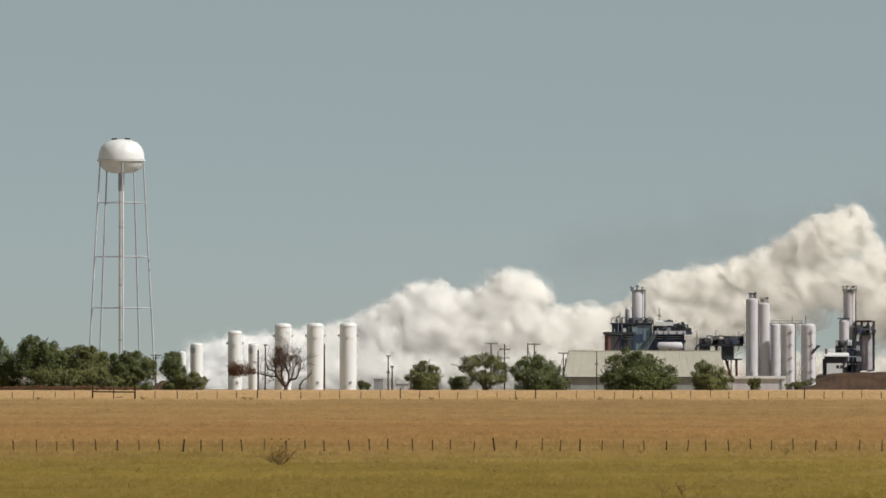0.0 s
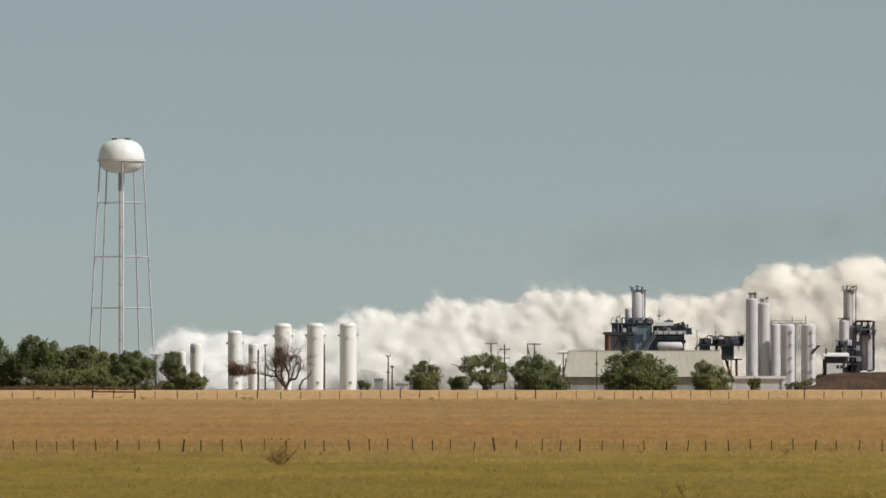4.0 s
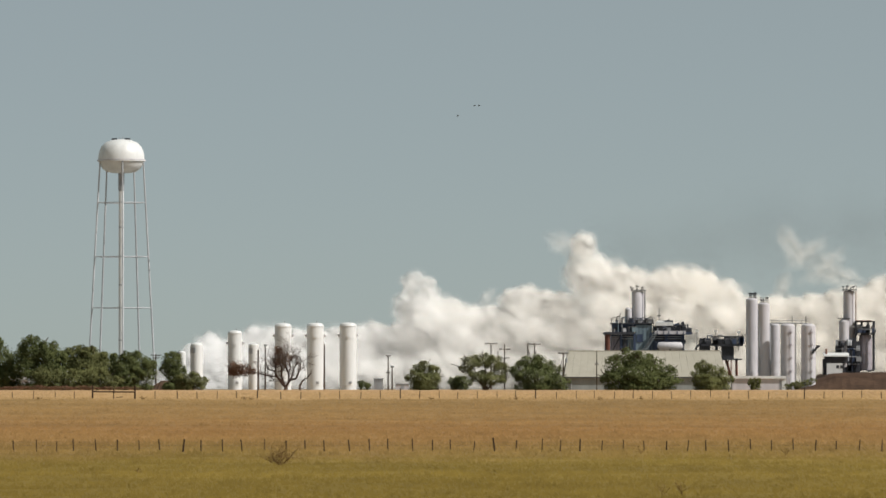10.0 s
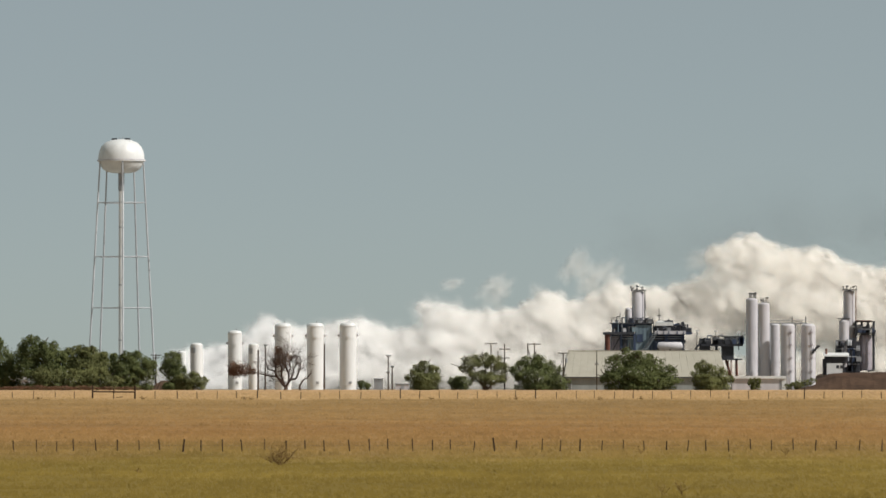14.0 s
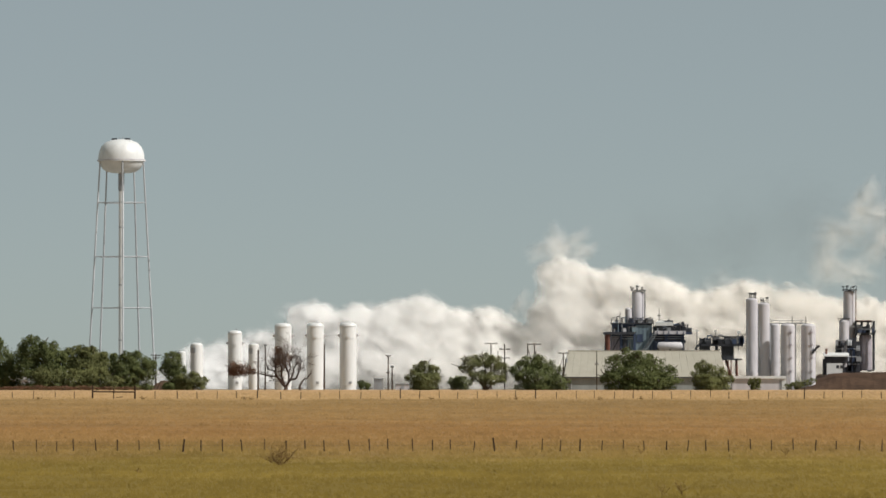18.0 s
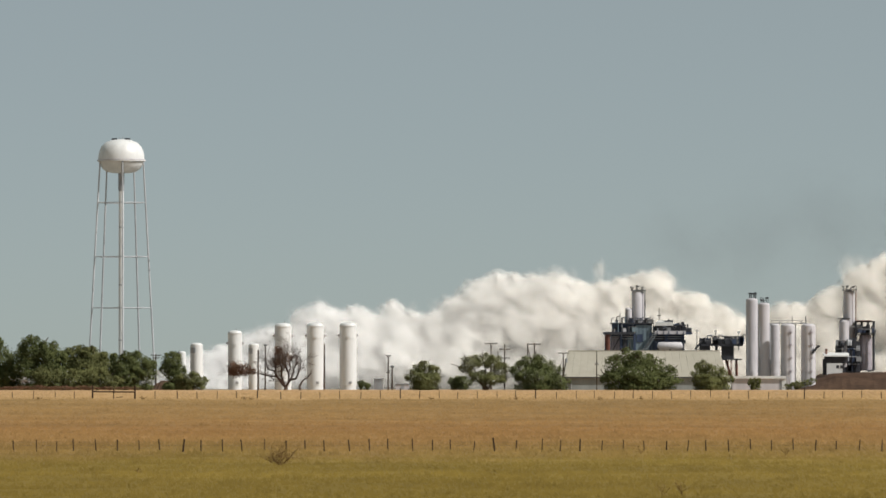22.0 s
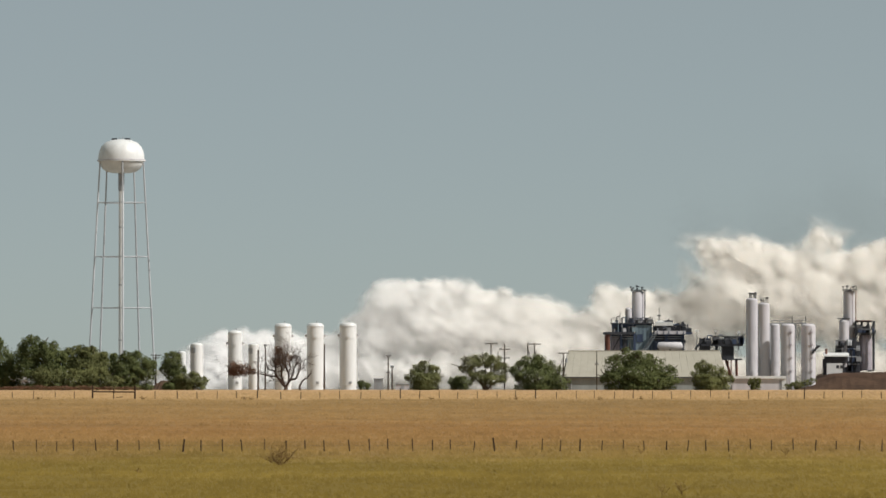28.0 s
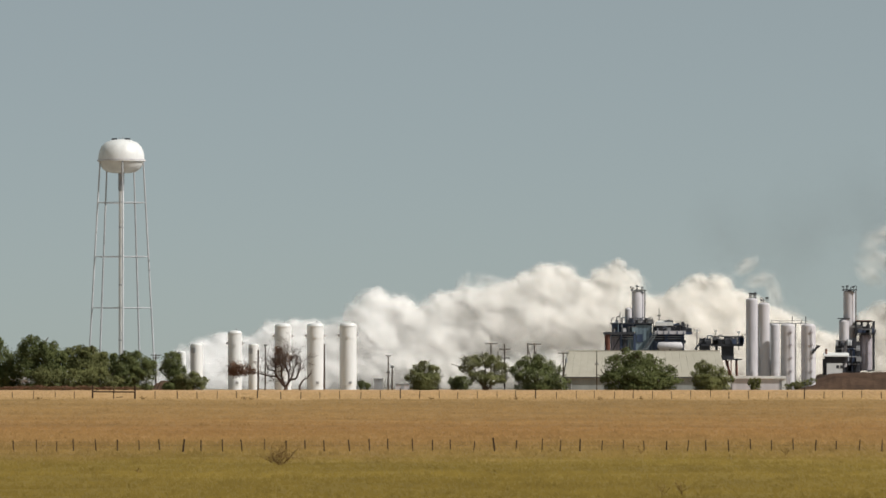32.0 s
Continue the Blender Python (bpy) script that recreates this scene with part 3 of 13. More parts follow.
    # the white tank on top and its smaller neighbour
    bm = bm_new()
    lathe(bm, [(1.6, V(573)), (1.6, V(518)), (1.45, V(516.5)), (0.9, V(515.4)), (0.05, V(515))], 32, U(1129), 0)
    top = part("top_tank", bm, M_WHITE_OLD, root, "tall white tank on the upper deck", smooth=35)
    piece("top_platform", box, (U(1116), U(1143), -1.7, 1.7, V(514.6), V(513.2)), M_DARK, root)
    valve_cluster(root, U(1128), -0.5, V(513.2), 1.7, 1.5, 71)
    piece("tank_pipe", tube, ((U(1141), -1.2, V(572)), (U(1141), -1.2, V(514)), 0.14), M_DARK, root)
    for i in range(9):
        piece("ladder_rung", box, (U(1140), U(1142.5), -1.4, -1.1, V(570 - i * 6), V(569.3 - i * 6)), M_DARK, root)
    bm = bm_new()
    lathe(bm, [(0.85, V(573)), (0.85, V(548)), (0.5, V(545.5)), (0.05, V(544.5))], 24, U(1112), -1)
    part("side_tank", bm, M_WHITE_OLD, root, "small grey-white tank", smooth=35)
    piece("side_valve", box, (U(1106), U(1117), -1.5, -0.7, V(548), V(546.4)), M_DARK, root)
    piece("side_pipe", tube, ((U(1107), -1.4, V(573)), (U(1107), -1.4, V(547)), 0.14), M_DARK, root)
    for px, py in ((1097, 552), (1101, 560), (1150, 560), (1166, 545)):
        mast = piece("mast", tube, ((U(px), -2, V(588)), (U(px), -2, V(py)), 0.14, 0.09), M_DARK, root)
        if px > 1110:
            piece("mast_lamp", box, (U(px - 3), U(px + 3), -2.3, -1.8, V(py + 15), V(py + 13)), M_DARK, mast)
    # a light roof on thin posts over the machinery, and small gear along its edge
    piece("roof_slab", box, (U(1192), U(1213), -5.4, 4.4, V(577.4), V(575.6)), M_DARK, root)
    for px in (1193, 1199, 1206, 1212):
        piece("roof_post", tube, ((U(px), -5.2, V(588.5)), (U(px), -5.2, V(577)), 0.09, 0.09, 6), M_DARK, root)
    for px, py in ((1147, 561), (1156, 566), (1183, 564)):
        post = piece("signal_post", tube, ((U(px), -3.2, V(577)), (U(px), -3.2, V(py)), 0.10, 0.07, 6), M_DARK, root)
        piece("signal_arm", box, (U(px - 2.5), U(px + 2.5), -3.3, -3.1, V(py + 3), V(py + 2)), M_DARK, post)
    for px, w in ((1176, 8), (1185, 5)):
        piece("roof_fan", box, (U(px), U(px + w), -4.6, -3.4, V(570.5), V(567.5)), M_DARK, root)
    for px in (1161, 1172, 1181, 1196, 1207):
        piece("fascia_bracket", box, (U(px), U(px + 1.6), -6.25, -6.12, V(592.5), V(587.0)), M_BLUE, root)
    piece("deck_tip", box, (U(1212), U(1224), -5.6, 4.0, V(591.2), V(589.4)), M_DARK, root)
    # a bent rusty duct at the west end
    piece("duct", tube, ((U(1078), -5.0, V(590)), (U(1072), -5.2, V(596)), 0.45, 0.45, 10), M_RUST, root, "bent rusty duct")
    piece("duct", tube, ((U(1072), -5.2, V(596)), (U(1074), -5.2, V(622)), 0.42, 0.42, 10), M_RUST, root)
    # cladding seams on the cabins
    for px in (1086, 1091, 1096):
        piece("seam", box, (U(px) - 0.04, U(px) + 0.04, -4.17, -4.12, V(622), V(597)), M_DARK, root)
    for px in (1130, 1137, 1144, 1150):
        piece("seam", box, (U(px) - 0.04, U(px) + 0.04, -4.66, -4.6, V(620), V(577)), M_BLUE, root)
    for px in (1166, 1180, 1194):
        piece("block_rib", box, (U(px) - 0.12, U(px) + 0.12, -4.25, -4.1, V(604), V(593)), M_BLUE, root)
    # diagonal braces and pipes on the front
    for a, b in ((1083, 1098), (1160, 1178), (1192, 1208)):
        piece("brace", tube, ((U(a), -4.6, V(621)), (U(b), -4.6, V(594)), 0.12), M_DARK, root)
    for z in (596, 600):
        piece("front_pipe", tube, ((U(1081), -4.4, V(z)), (U(1208), -4.4, V(z)), 0.09), M_GREY, root)
    piece("vent_hood", box, (U(1208), U(1213), -3, 3, V(608), V(602)), M_DARK, root)
    clutter(root, U(1083), U(1152), -4.3, V(571.8), 14, 61, 1.2)
    clutter(root, U(1156), U(1220), -5.0, V(588.5), 14, 62, 1.9)
    clutter(root, U(1082), U(1122), -4.9, V(588), 9, 63, 1.6)
    clutter(root, U(1153), U(1208), -5.2, V(622), 10, 64, 2.4)


stand_big()


def stand_small():
    k = 0.14736
    root = thing("deluge_stand", 72.35, 1535, 0, "dark steel platform on raking legs with pipework", "test stand")
    U = lambda px: (px - 1275) * k
    V = lambda py: 5.04 + (655 - py) * k
    piece("platform", box, (U(1240), U(1314), -3, 3, V(613), V(609)), M_DARK, root)
    piece("machinery", box, (U(1238), U(1256), -2.4, 2.4, V(620), V(599)), M_DARK, root)
    for px, w, py in ((1261, 9, 597), (1272, 8, 600), (1282, 11, 596), (1296, 8, 599), (1306, 8, 596)):
        piece("machinery_box", box, (U(px), U(px + w), -2.2, 2.2, V(610), V(py)), M_DARK, root)
    for px in (1266, 1279, 1291, 1303):
        piece("valve", box, (U(px), U(px + 4), -2.5, -2.2, V(607), V(603)), M_GREY, root)
    rails(root, U(1260), U(1314), -2.9, V(609), 2.0, 9)
    piece("top_beam", box, (U(1260), U(1315), -2.9, -2.5, V(596.5), V(594.8)), M_DARK, root)
    piece("core", box, (U(1277), U(1298), -2, 2, V(637), V(612)), M_DARK, root)
    piece("lower_deck", box, (U(1270), U(1312), -2.6, 2.6, V(637.5), V(635)), M_DARK, root)
    for a, b in ((1284, 1301), (1303, 1304)):
        for yy in (-1.8, 1.8):
            piece("raking_leg", tube, ((U(b), yy, -0.2), (U(a), yy, V(636)), 0.28, 0.24), M_RUST, root)
    for px in (1246, 1268):
        piece("column", box, (U(px) - 0.3, U(px) + 0.3, -1.5, 1.5, -0.2, V(612)), M_DARK, root)
    piece("ramp", tube, ((U(1229), -2.6, V(619)), (U(1242), -2.6, V(603)), 0.25), M_DARK, root)
    for px, py in ((1233, 585), (1266, 585), (1307, 587)):
        mast = piece("light_mast", tube, ((U(px), -1, V(620)), (U(px), -1, V(py)), 0.12, 0.08), M_DARK, root)
        piece("floodlight", box, (U(px - 2.2), U(px + 2.2), -1.4, -0.8, V(py + 3.5), V(py - 0.5)), M_WHITE, mast, "white floodlight head")
    for px in (1288, 1293):
        piece("down_pipe", tube, ((U(px), -2.3, V(665)), (U(px), -2.3, V(636)), 0.14), M_RUST, root)
    clutter(root, U(1242), U(1312), -2.6, V(609), 24, 65, 1.7, (M_DARK, M_DARK, M_DARK, M_BLUE))


stand_small()


def stand_right():
    k = 0.14592
    root = thing("vertical_test_stand", 106.23, 1520, 3.0, "dark vertical test stand with white columns and a pressure vessel", "test stand")
    U = lambda px: (px - 1512) * k
    V = lambda py: 5.04 + (655 - py) * k - 3.0
    bm = bm_new()
    r = 1.46
    lathe(bm, [(r, V(640)), (r, V(517)), (r * 0.8, V(515)), (0.05, V(514))], 28, U(1503), 1.0)
    part("white_column", bm, M_WHITE_OLD, root, "tall white column vessel", smooth=35)
    piece("top_platform", box, (U(1491), U(1517), -0.8, 2.6, V(514), V(512.6)), M_DARK, root)
    valve_cluster(root, U(1504), 0.5, V(512.6), 1.8, 1.3, 72)
    piece("column_pipe", tube, ((U(1514.5), -0.5, V(580)), (U(1514.5), -0.5, V(515)), 0.12), M_RUST, root)
    bm = bm_new()
    r = 1.31
    lathe(bm, [(r, V(650)), (r, V(569)), (r * 0.7, V(566)), (0.05, V(565))], 28, U(1493), -1.5)
    part("short_column", bm, M_WHITE_OLD, root, "shorter white column vessel", smooth=35)
    piece("ledge", box, (U(1482), U(1503), -2.6, 0.4, V(565), V(563.4)), M_DARK, root)
    bm = bm_new()
    r = 1.68
    lathe(bm, [(r * 0.9, V(656)), (r, V(650)), (r, V(600)), (r * 0.9, V(594)), (r * 0.5, V(591)), (0.05, V(590))], 28, U(1531.5), 0)
    part("pressure_vessel", bm, M_MAUVE, root, "mauve-grey pressure vessel", smooth=35)
    for py in (609, 626, 643):
        piece("vessel_band", lathe, ([(r, V(py)), (r + 0.1, V(py)), (r + 0.1, V(py) + 0.2), (r, V(py) + 0.2)], 28, U(1531.5), 0), M_MAUVE, root)
    # open steel frame round the vessel's top
    for py in (569, 581, 592):
        piece("frame_beam", box, (U(1513), U(1548), -2.2, -1.9, V(py + 1.6), V(py)), M_DARK, root)
        piece("frame_beam", box, (U(1513), U(1548), 1.9, 2.2, V(py + 1.6), V(py)), M_DARK, root)
    for px in (1514, 1525, 1536, 1546):
        for yy in (-2.05, 2.05):
            piece("frame_post", box, (U(px) - 0.16, U(px) + 0.16, yy - 0.16, yy + 0.16, V(657) if yy > 0 or px == 1514 else V(593), V(569)), M_DARK, root)
    piece("frame_roof", box, (U(1513), U(1540), -2.3, 2.3, V(570.5), V(568.5)), M_DARK, root)
    piece("grating", box, (U(1511), U(1549), -2.4, 2.4, V(590.8), V(589)), M_DARK, root)
    for a, b in ((1514, 1525), (1525, 1536), (1536, 1546)):
        piece("frame_brace", tube, ((U(a), -2.05, V(590)), (U(b), -2.05, V(571)), 0.10), M_DARK, root)
    piece("equipment", box, (U(1516), U(1524), -1.8, 1, V(589), V(575)), M_GREY, root)
    piece("equipment", box, (U(1527), U(1538), -1.8, 1, V(589), V(578)), M_DARK, root)
    piece("outer_pipe", tube, ((U(1545.5), -2.4, V(655)), (U(1545.5), -2.4, V(588)), 0.20), M_DARK, root)
    piece("outer_bend", tube, ((U(1545.5), -2.4, V(655)), (U(1534), -2.4, V(657)), 0.20), M_DARK, root)
    piece("core", box, (U(1504), U(1521), -2, 2, V(660), V(604)), M_DARK, root)
    for i, (px, py, w) in enumerate(((1502, 622, 9), (1509, 640, 8), (1514, 612, 7), (1500, 648, 8), (1516, 632, 6))):
        piece("junction_box", box, (U(px), U(px + w), -2.5 - 0.1 * (i % 2), -2.0, V(py + 9), V(py)), (M_BLUE, M_DARK, M_GREY)[i % 3], root)
    piece("frame_cap", box, (U(1515), U(1542), -2.6, 2.4, V(568.5), V(567.4)), M_RUST, root, "rusty cap plate")
    piece("hook_pipe", tube, ((U(1546), -2.6, V(590)), (U(1549), -2.6, V(584)), 0.22, 0.16), M_DARK, root)
    for px in (1482, 1488, 1495):
        piece("vent_stub", tube, ((U(px), -2.4, V(612)), (U(px), -2.4, V(603 + (px % 3) * 2)), 0.16), M_DARK, root)
    piece("core_panel", box, (U(1506), U(1512), -2.1, -2, V(650), V(606)), M_BLUE, root)
    piece("machine_room", box, (U(1479), U(1505), -2.6, 2, V(662), V(612)), M_DARK, root)
    for px, py in ((1480, 606), (1486, 609), (1499, 604), (1508, 598)):
        piece("machine", box, (U(px), U(px + 6), -2.9, -1.5, V(616), V(py)), M_DARK, root)
    for a, b, z in ((1478, 1520, 618), (1478, 1520, 632), (1500, 1520, 645)):
        piece("pipe_run", tube, ((U(a), -3.0, V(z)), (U(b), -3.0, V(z)), 0.12), M_GREY, root)
    for px in (1479, 1492, 1506):
        piece("lattice_post", tube, ((U(px), -3.0, V(660)), (U(px), -3.0, V(606)), 0.11), M_DARK, root)
    clutter(root, U(1480), U(1519), -3.2, V(640), 8, 66, 2.6, (M_DARK, M_DARK, M_BLUE, M_GREY))
    clutter(root, U(1480), U(1504), -3.0, V(612), 7, 67, 1.4, (M_DARK, M_DARK, M_BLUE, M_GREY))
    clutter(root, U(1514), U(1546), -2.0, V(589), 8, 68, 1.5, (M_DARK, M_DARK, M_BLUE, M_GREY))


stand_right()

hut = thing("control_hut", 100.60, 1510, 3.85, "small white hut with a bright roof beside the test stand", "hut")
piece("body", box, (-2.32, 1.74, -2, 1.5, 0, 2.9), M_WHITE, hut)
# solid dark box in place of the shadow under the hut's roof
piece("roof_shade_box", box, (-2.75, 3.19, -1.6, 1.6, 2.9, 4.6), M_DARK, hut)
piece("side_bay", box, (-3.19, -2.32, -1.4, 1.4, 0, 4.0), M_DARK, hut)
roof = piece("roof", box, (-3.04, 3.48, -2.6, 2, 4.6, 4.9), M_WHITE, hut, "bright white roof")
for v in roof.data.vertices:
    v.co.z += 0.16 * (v.co.y + 2.6)     # the roof pitches down to the front
for px in (1, 8):
    piece("window", box, (px * 0.145, px * 0.145 + 0.7, -2.06, -2, 1.6, 2.4), M_DARK, hut)
piece("stove_pipe", tube, ((-2.32, 0, 5.1), (-2.32, 0, 6.6), 0.3), M_RUST, hut)


def bank(x0, x1, y0, y1, low, high, ramp, seed, label):
    """A bank of bare dirt with sloping sides."""
    rng = random.Random(seed)
    nx, ny = 46, 18
    verts, faces = [], []
    for j in range(ny + 1):
        for i in range(nx + 1):
            u, v = i / nx, j / ny
            x = x0 + (x1 - x0) * u
            side = max(0.0, min(1, (x - x0) / ramp, (x1 - x) / ramp))
            h = side * min(1, v * 4.2) * min(1, (1 - v) * 5)
            rise = low + (high - low) * min(1, u * 1.6)
            verts.append((x, y0 + (y1 - y0) * v, -0.2 + h * rise + (rng.uniform(-0.12, 0.12) if h > 0.1 else 0)))
    for j in range(ny):
        for i in range(nx):
            a = j * (nx + 1) + i
            faces.append((a, a + 1, a + nx + 2, a + nx + 1))
    tagged(new("dirt_bank", cloud_mesh("dirt_bank", verts, faces, M_DIRT)), label, "earth bank", kind="structure")


bank(88.6, 141.48, 1488, 1560, 4.3, 4.7, 11.0, 8, "bank of bare brown dirt below the test stand")
bank(-74.91, -62.16, 1474, 1500, 2.3, 2.6, 4.0, 9, "low bank of brown dirt behind the trees")


# ---- poles ----
def pole(x, y, top, arms=(), label="weathered wooden utility pole with crossarms", r=0.17, lean=0.0, gear=False):
    root = thing("utility_pole", x, y, 0, label, "utility pole", "utility poles")
    piece("shaft", tube, ((0, 0, -0.2), (lean, 0, top), r * 1.15, r * 0.8), M_WOOD, root)
    for z, w in arms:
        arm = piece("crossarm", box, (lean - w, lean + w, -0.14, -0.02 - 0.02, z - 0.09, z + 0.09), M_WOOD, root)
        for px in (-0.9, -0.5, 0.5, 0.9):
            piece("insulator", tube, ((lean + px * w, -0.09, z + 0.09), (lean + px * w, -0.09, z + 0.33), 0.08), M_GREY, arm)
    if gear:
        piece("transformer", tube, ((lean + 0.75, -0.1, top - 2.6), (lean + 0.75, -0.1, top - 1.5), 0.3), M_GREY, root)
        piece("guy_wire", tube, ((lean, 0, top - 0.8), (lean - 2.4, 0, 0), 0.06), M_WIRE, root)
    return root


def P(px, top, arms=(), d=1480, **kw):
    k = d * 9.6e-5
    pole((px - 784) * k, d, 5.04 + (655 - top) * k, [(5.04 + (655 - z) * k, w * k) for z, w in arms], **kw)


PLAIN = "bare weathered wooden pole"
P(457, 619, d=1470, label=PLAIN, r=0.22)
P(469.5, 610, ((612, 3),), d=1470, label=PLAIN)
P(574, 609, d=1485, label=PLAIN, r=0.2)
P(687, 629, ((630.5, 5), (660, 4)), d=1490)
P(694, 647, ((650, 3),), d=1492, label=PLAIN)
P(869, 607, ((608.5, 11),), d=1500)
P(893, 609, ((618.5, 10), (634, 9)), d=1470)
P(934, 608, d=1500, label=PLAIN)
P(946, 607, ((609.5, 11),), d=1500)
P(997, 624, ((625.5, 10),), d=1475, gear=True)
P(1056, 621, ((645, 3),), d=1480, label=PLAIN, r=0.12)
P(276, 627, ((629, 9), (634, 6)), d=1510)


# ---- trees ----
def leaf_cloud(name, blobs, count, size, material, seed):
    """Leaf sprays: bent two-triangle leaves strewn through and over the blobs (x, y, z, rx, ry, rz)."""
    rng = np.random.default_rng(seed)
    vol = np.array([b[3] * b[4] * b[5] for b in blobs]) ** 0.75
    pick = rng.choice(len(blobs), count, p=vol / vol.sum())
    B = np.array(blobs)[pick]
    d = rng.normal(size=(count, 3))
    d /= np.linalg.norm(d, axis=1)[:, None]
    # sprays gather in knots on each blob
    rad = rng.uniform(0.35, 1.0, count) ** 0.5 * (1 + 0.16 * np.sin(d[:, 0] * 9 + pick) * np.sin(d[:, 2] * 8 + pick * 2.1) + 0.10 * rng.normal(size=count))
    c = B[:, :3] + d * rad[:, None] * B[:, 3:]
    n = d + rng.normal(0, 0.28, (count, 3))
    n /= np.linalg.norm(n, axis=1)[:, None]
    u = np.cross(n, rng.normal(size=(count, 3)))
    u /= np.linalg.norm(u, axis=1)[:, None]
    v = np.cross(n, u)
    s = size * rng.uniform(0.5, 1.3, count)[:, None]
    quad = np.stack([c - u * s, c - v * s * 0.55 + n * s * 0.25, c + u * s, c + v * s * 0.55 + n * s * 0.25], axis=1).reshape(-1, 3)
    i = np.arange(count)[:, None] * 4
    faces = np.concatenate([i + [0, 1, 2], i + [0, 2, 3]], axis=1).reshape(-1, 3)
    return cloud_mesh(name, quad.tolist(), faces.tolist(), material)


def limbs(bm, base, tip, r, rng, depth, spread=0.55, shrink=0.68):
    """A branching bough, thinner at each fork."""
    base, tip = Vector(base), Vector(tip)
    mid = base.lerp(tip, 0.5) + Vector((rng.uniform(-1, 1), rng.uniform(-1, 1), rng.uniform(-0.3, 0.6))) * (tip - base).length * 0.12
    tube(bm, base, mid, r, r * 0.85, 6), tube(bm, mid, tip, r * 0.85, r * 0.68, 6)
    if depth == 0:
        return
    for _ in range(2 if rng.random() < 0.6 else 3):
        way = (tip - base).normalized() + Vector((rng.gauss(0, spread), rng.gauss(0, spread), rng.gauss(0.08, spread * 0.6)))
        limbs(bm, tip, tip + way.normalized() * (tip - base).length * rng.uniform(shrink - 0.15, shrink + 0.12), r * 0.66, rng, depth - 1, spread, shrink)


def tree(x, y, blobs, leaves, size, material, label, seed, name="tree", trunk=0.3, skirt=True):
    """Trunk and boughs to each mass of leaves; blobs: (x, z, half width, half height), in metres from the foot."""
    rng = random.Random(seed)
    root = thing(name, x, y, ground_z(y), label, "tree" if name == "tree" else "shrub")
    full = []
    bm = bm_new()
    for bx, bz, rx, rz in blobs:
        by = rng.uniform(-0.35, 0.35) * rx
        full.append((bx, by, bz, rx, max(rx, 1.0) * 0.85, rz))
        for _ in range(6):
            a, s = rng.uniform(-0.3, math.pi + 0.3), rng.uniform(0.22, 0.42)
            full.append((bx + 0.95 * math.cos(a) * rx, by + rng.uniform(-0.6, 0.6) * rx, bz + 0.92 * math.sin(a) * rz, rx * s, rx * s, rz * s))
        if skirt:
            full.append((bx * 1.05, by, 0.7, rx * 0.8, rx * 0.7, 1.3))
        foot = (rng.uniform(-0.6, 0.6), 0, -0.2)
        fork = Vector((bx * 0.3 + foot[0] * 0.5, by * 0.3, max(0.6, bz * 0.35)))
        tube(bm, foot, fork, trunk, trunk * 0.8, 8)
        limbs(bm, fork, (bx, by, bz), trunk * 0.6, rng, 1)
    part("trunk", bm, M_BARK, root)
    crown = new("crown", leaf_cloud("crown", full, leaves, size, material, seed))
    crown.parent = root
    return root


OAK = "dark green broad oak tree at the field's far edge"
MES = "dusty green tree with a ragged crown"
tree(-109.5, 1470, [(-1.13, 7.16, 3.1, 4.8), (2.82, 5.75, 2.82, 4.23), (0.28, 3.21, 3.67, 2.54)], 10200, 0.29, M_LEAF, OAK, 11, name="tree", trunk=0.35)
tree(-100.1, 1465, [(-1.69, 9.68, 3.38, 3.38), (1.83, 8.84, 3.38, 3.09), (3.66, 5.74, 3.09, 4.22), (-3.38, 6.02, 2.81, 4.22), (0.42, 4.34, 4.22, 3.66)], 15600, 0.29, M_LEAF, OAK, 12, name="tree", trunk=0.4)
tree(-89.6, 1472, [(-2.12, 7.4, 3.39, 3.2), (2.12, 7.5, 3.39, 3.0), (5.65, 5.9, 2.83, 3.3), (-4.24, 5.04, 3.11, 3.39), (0.71, 5.04, 4.8, 3.67)], 15600, 0.29, M_LEAF_PALE, MES, 13, name="tree", trunk=0.4)
tree(-77.5, 1462, [(-2.39, 5.74, 3.09, 3.37), (1.12, 6.02, 3.37, 3.09), (3.93, 4.62, 2.25, 3.37), (-0.98, 3.22, 4.49, 2.53)], 13800, 0.26, M_LEAF, OAK, 14, name="tree", trunk=0.35)
tree(-88.3, 1450, [(-9.05, 3.23, 3.34, 2.37), (-3.48, 2.67, 3.34, 2.23), (2.09, 3.23, 3.62, 2.51), (6.26, 2.12, 2.78, 1.39)], 10800, 0.23, M_LEAF_PALE, "olive-green scrub in front of the oaks", 15, name="shrub", trunk=0.15)
tree(-67.7, 1470, [(-0.28, 7.0, 2.4, 2.3), (-1.2, 5.3, 1.7, 2.3), (1.45, 5.1, 1.8, 2.6), (0.3, 3.3, 1.9, 1.9)], 8000, 0.23, M_LEAF, OAK, 16, name="tree", trunk=0.25)
tree(-62.4, 1465, [(-0.7, 2.51, 2.53, 1.83), (2.11, 1.95, 1.83, 1.27), (-3.09, 2.09, 1.69, 1.41)], 5400, 0.21, M_LEAF_PALE, "low olive-green bush beside the white tank", 17, name="shrub", trunk=0.12)
tree(-19.7, 1480, [(-0.71, 1.35, 0.99, 0.99), (0.71, 1.06, 0.71, 0.71)], 1320, 0.18, M_LEAF, "small dark bush beside the tanks", 18, name="shrub", trunk=0.08)
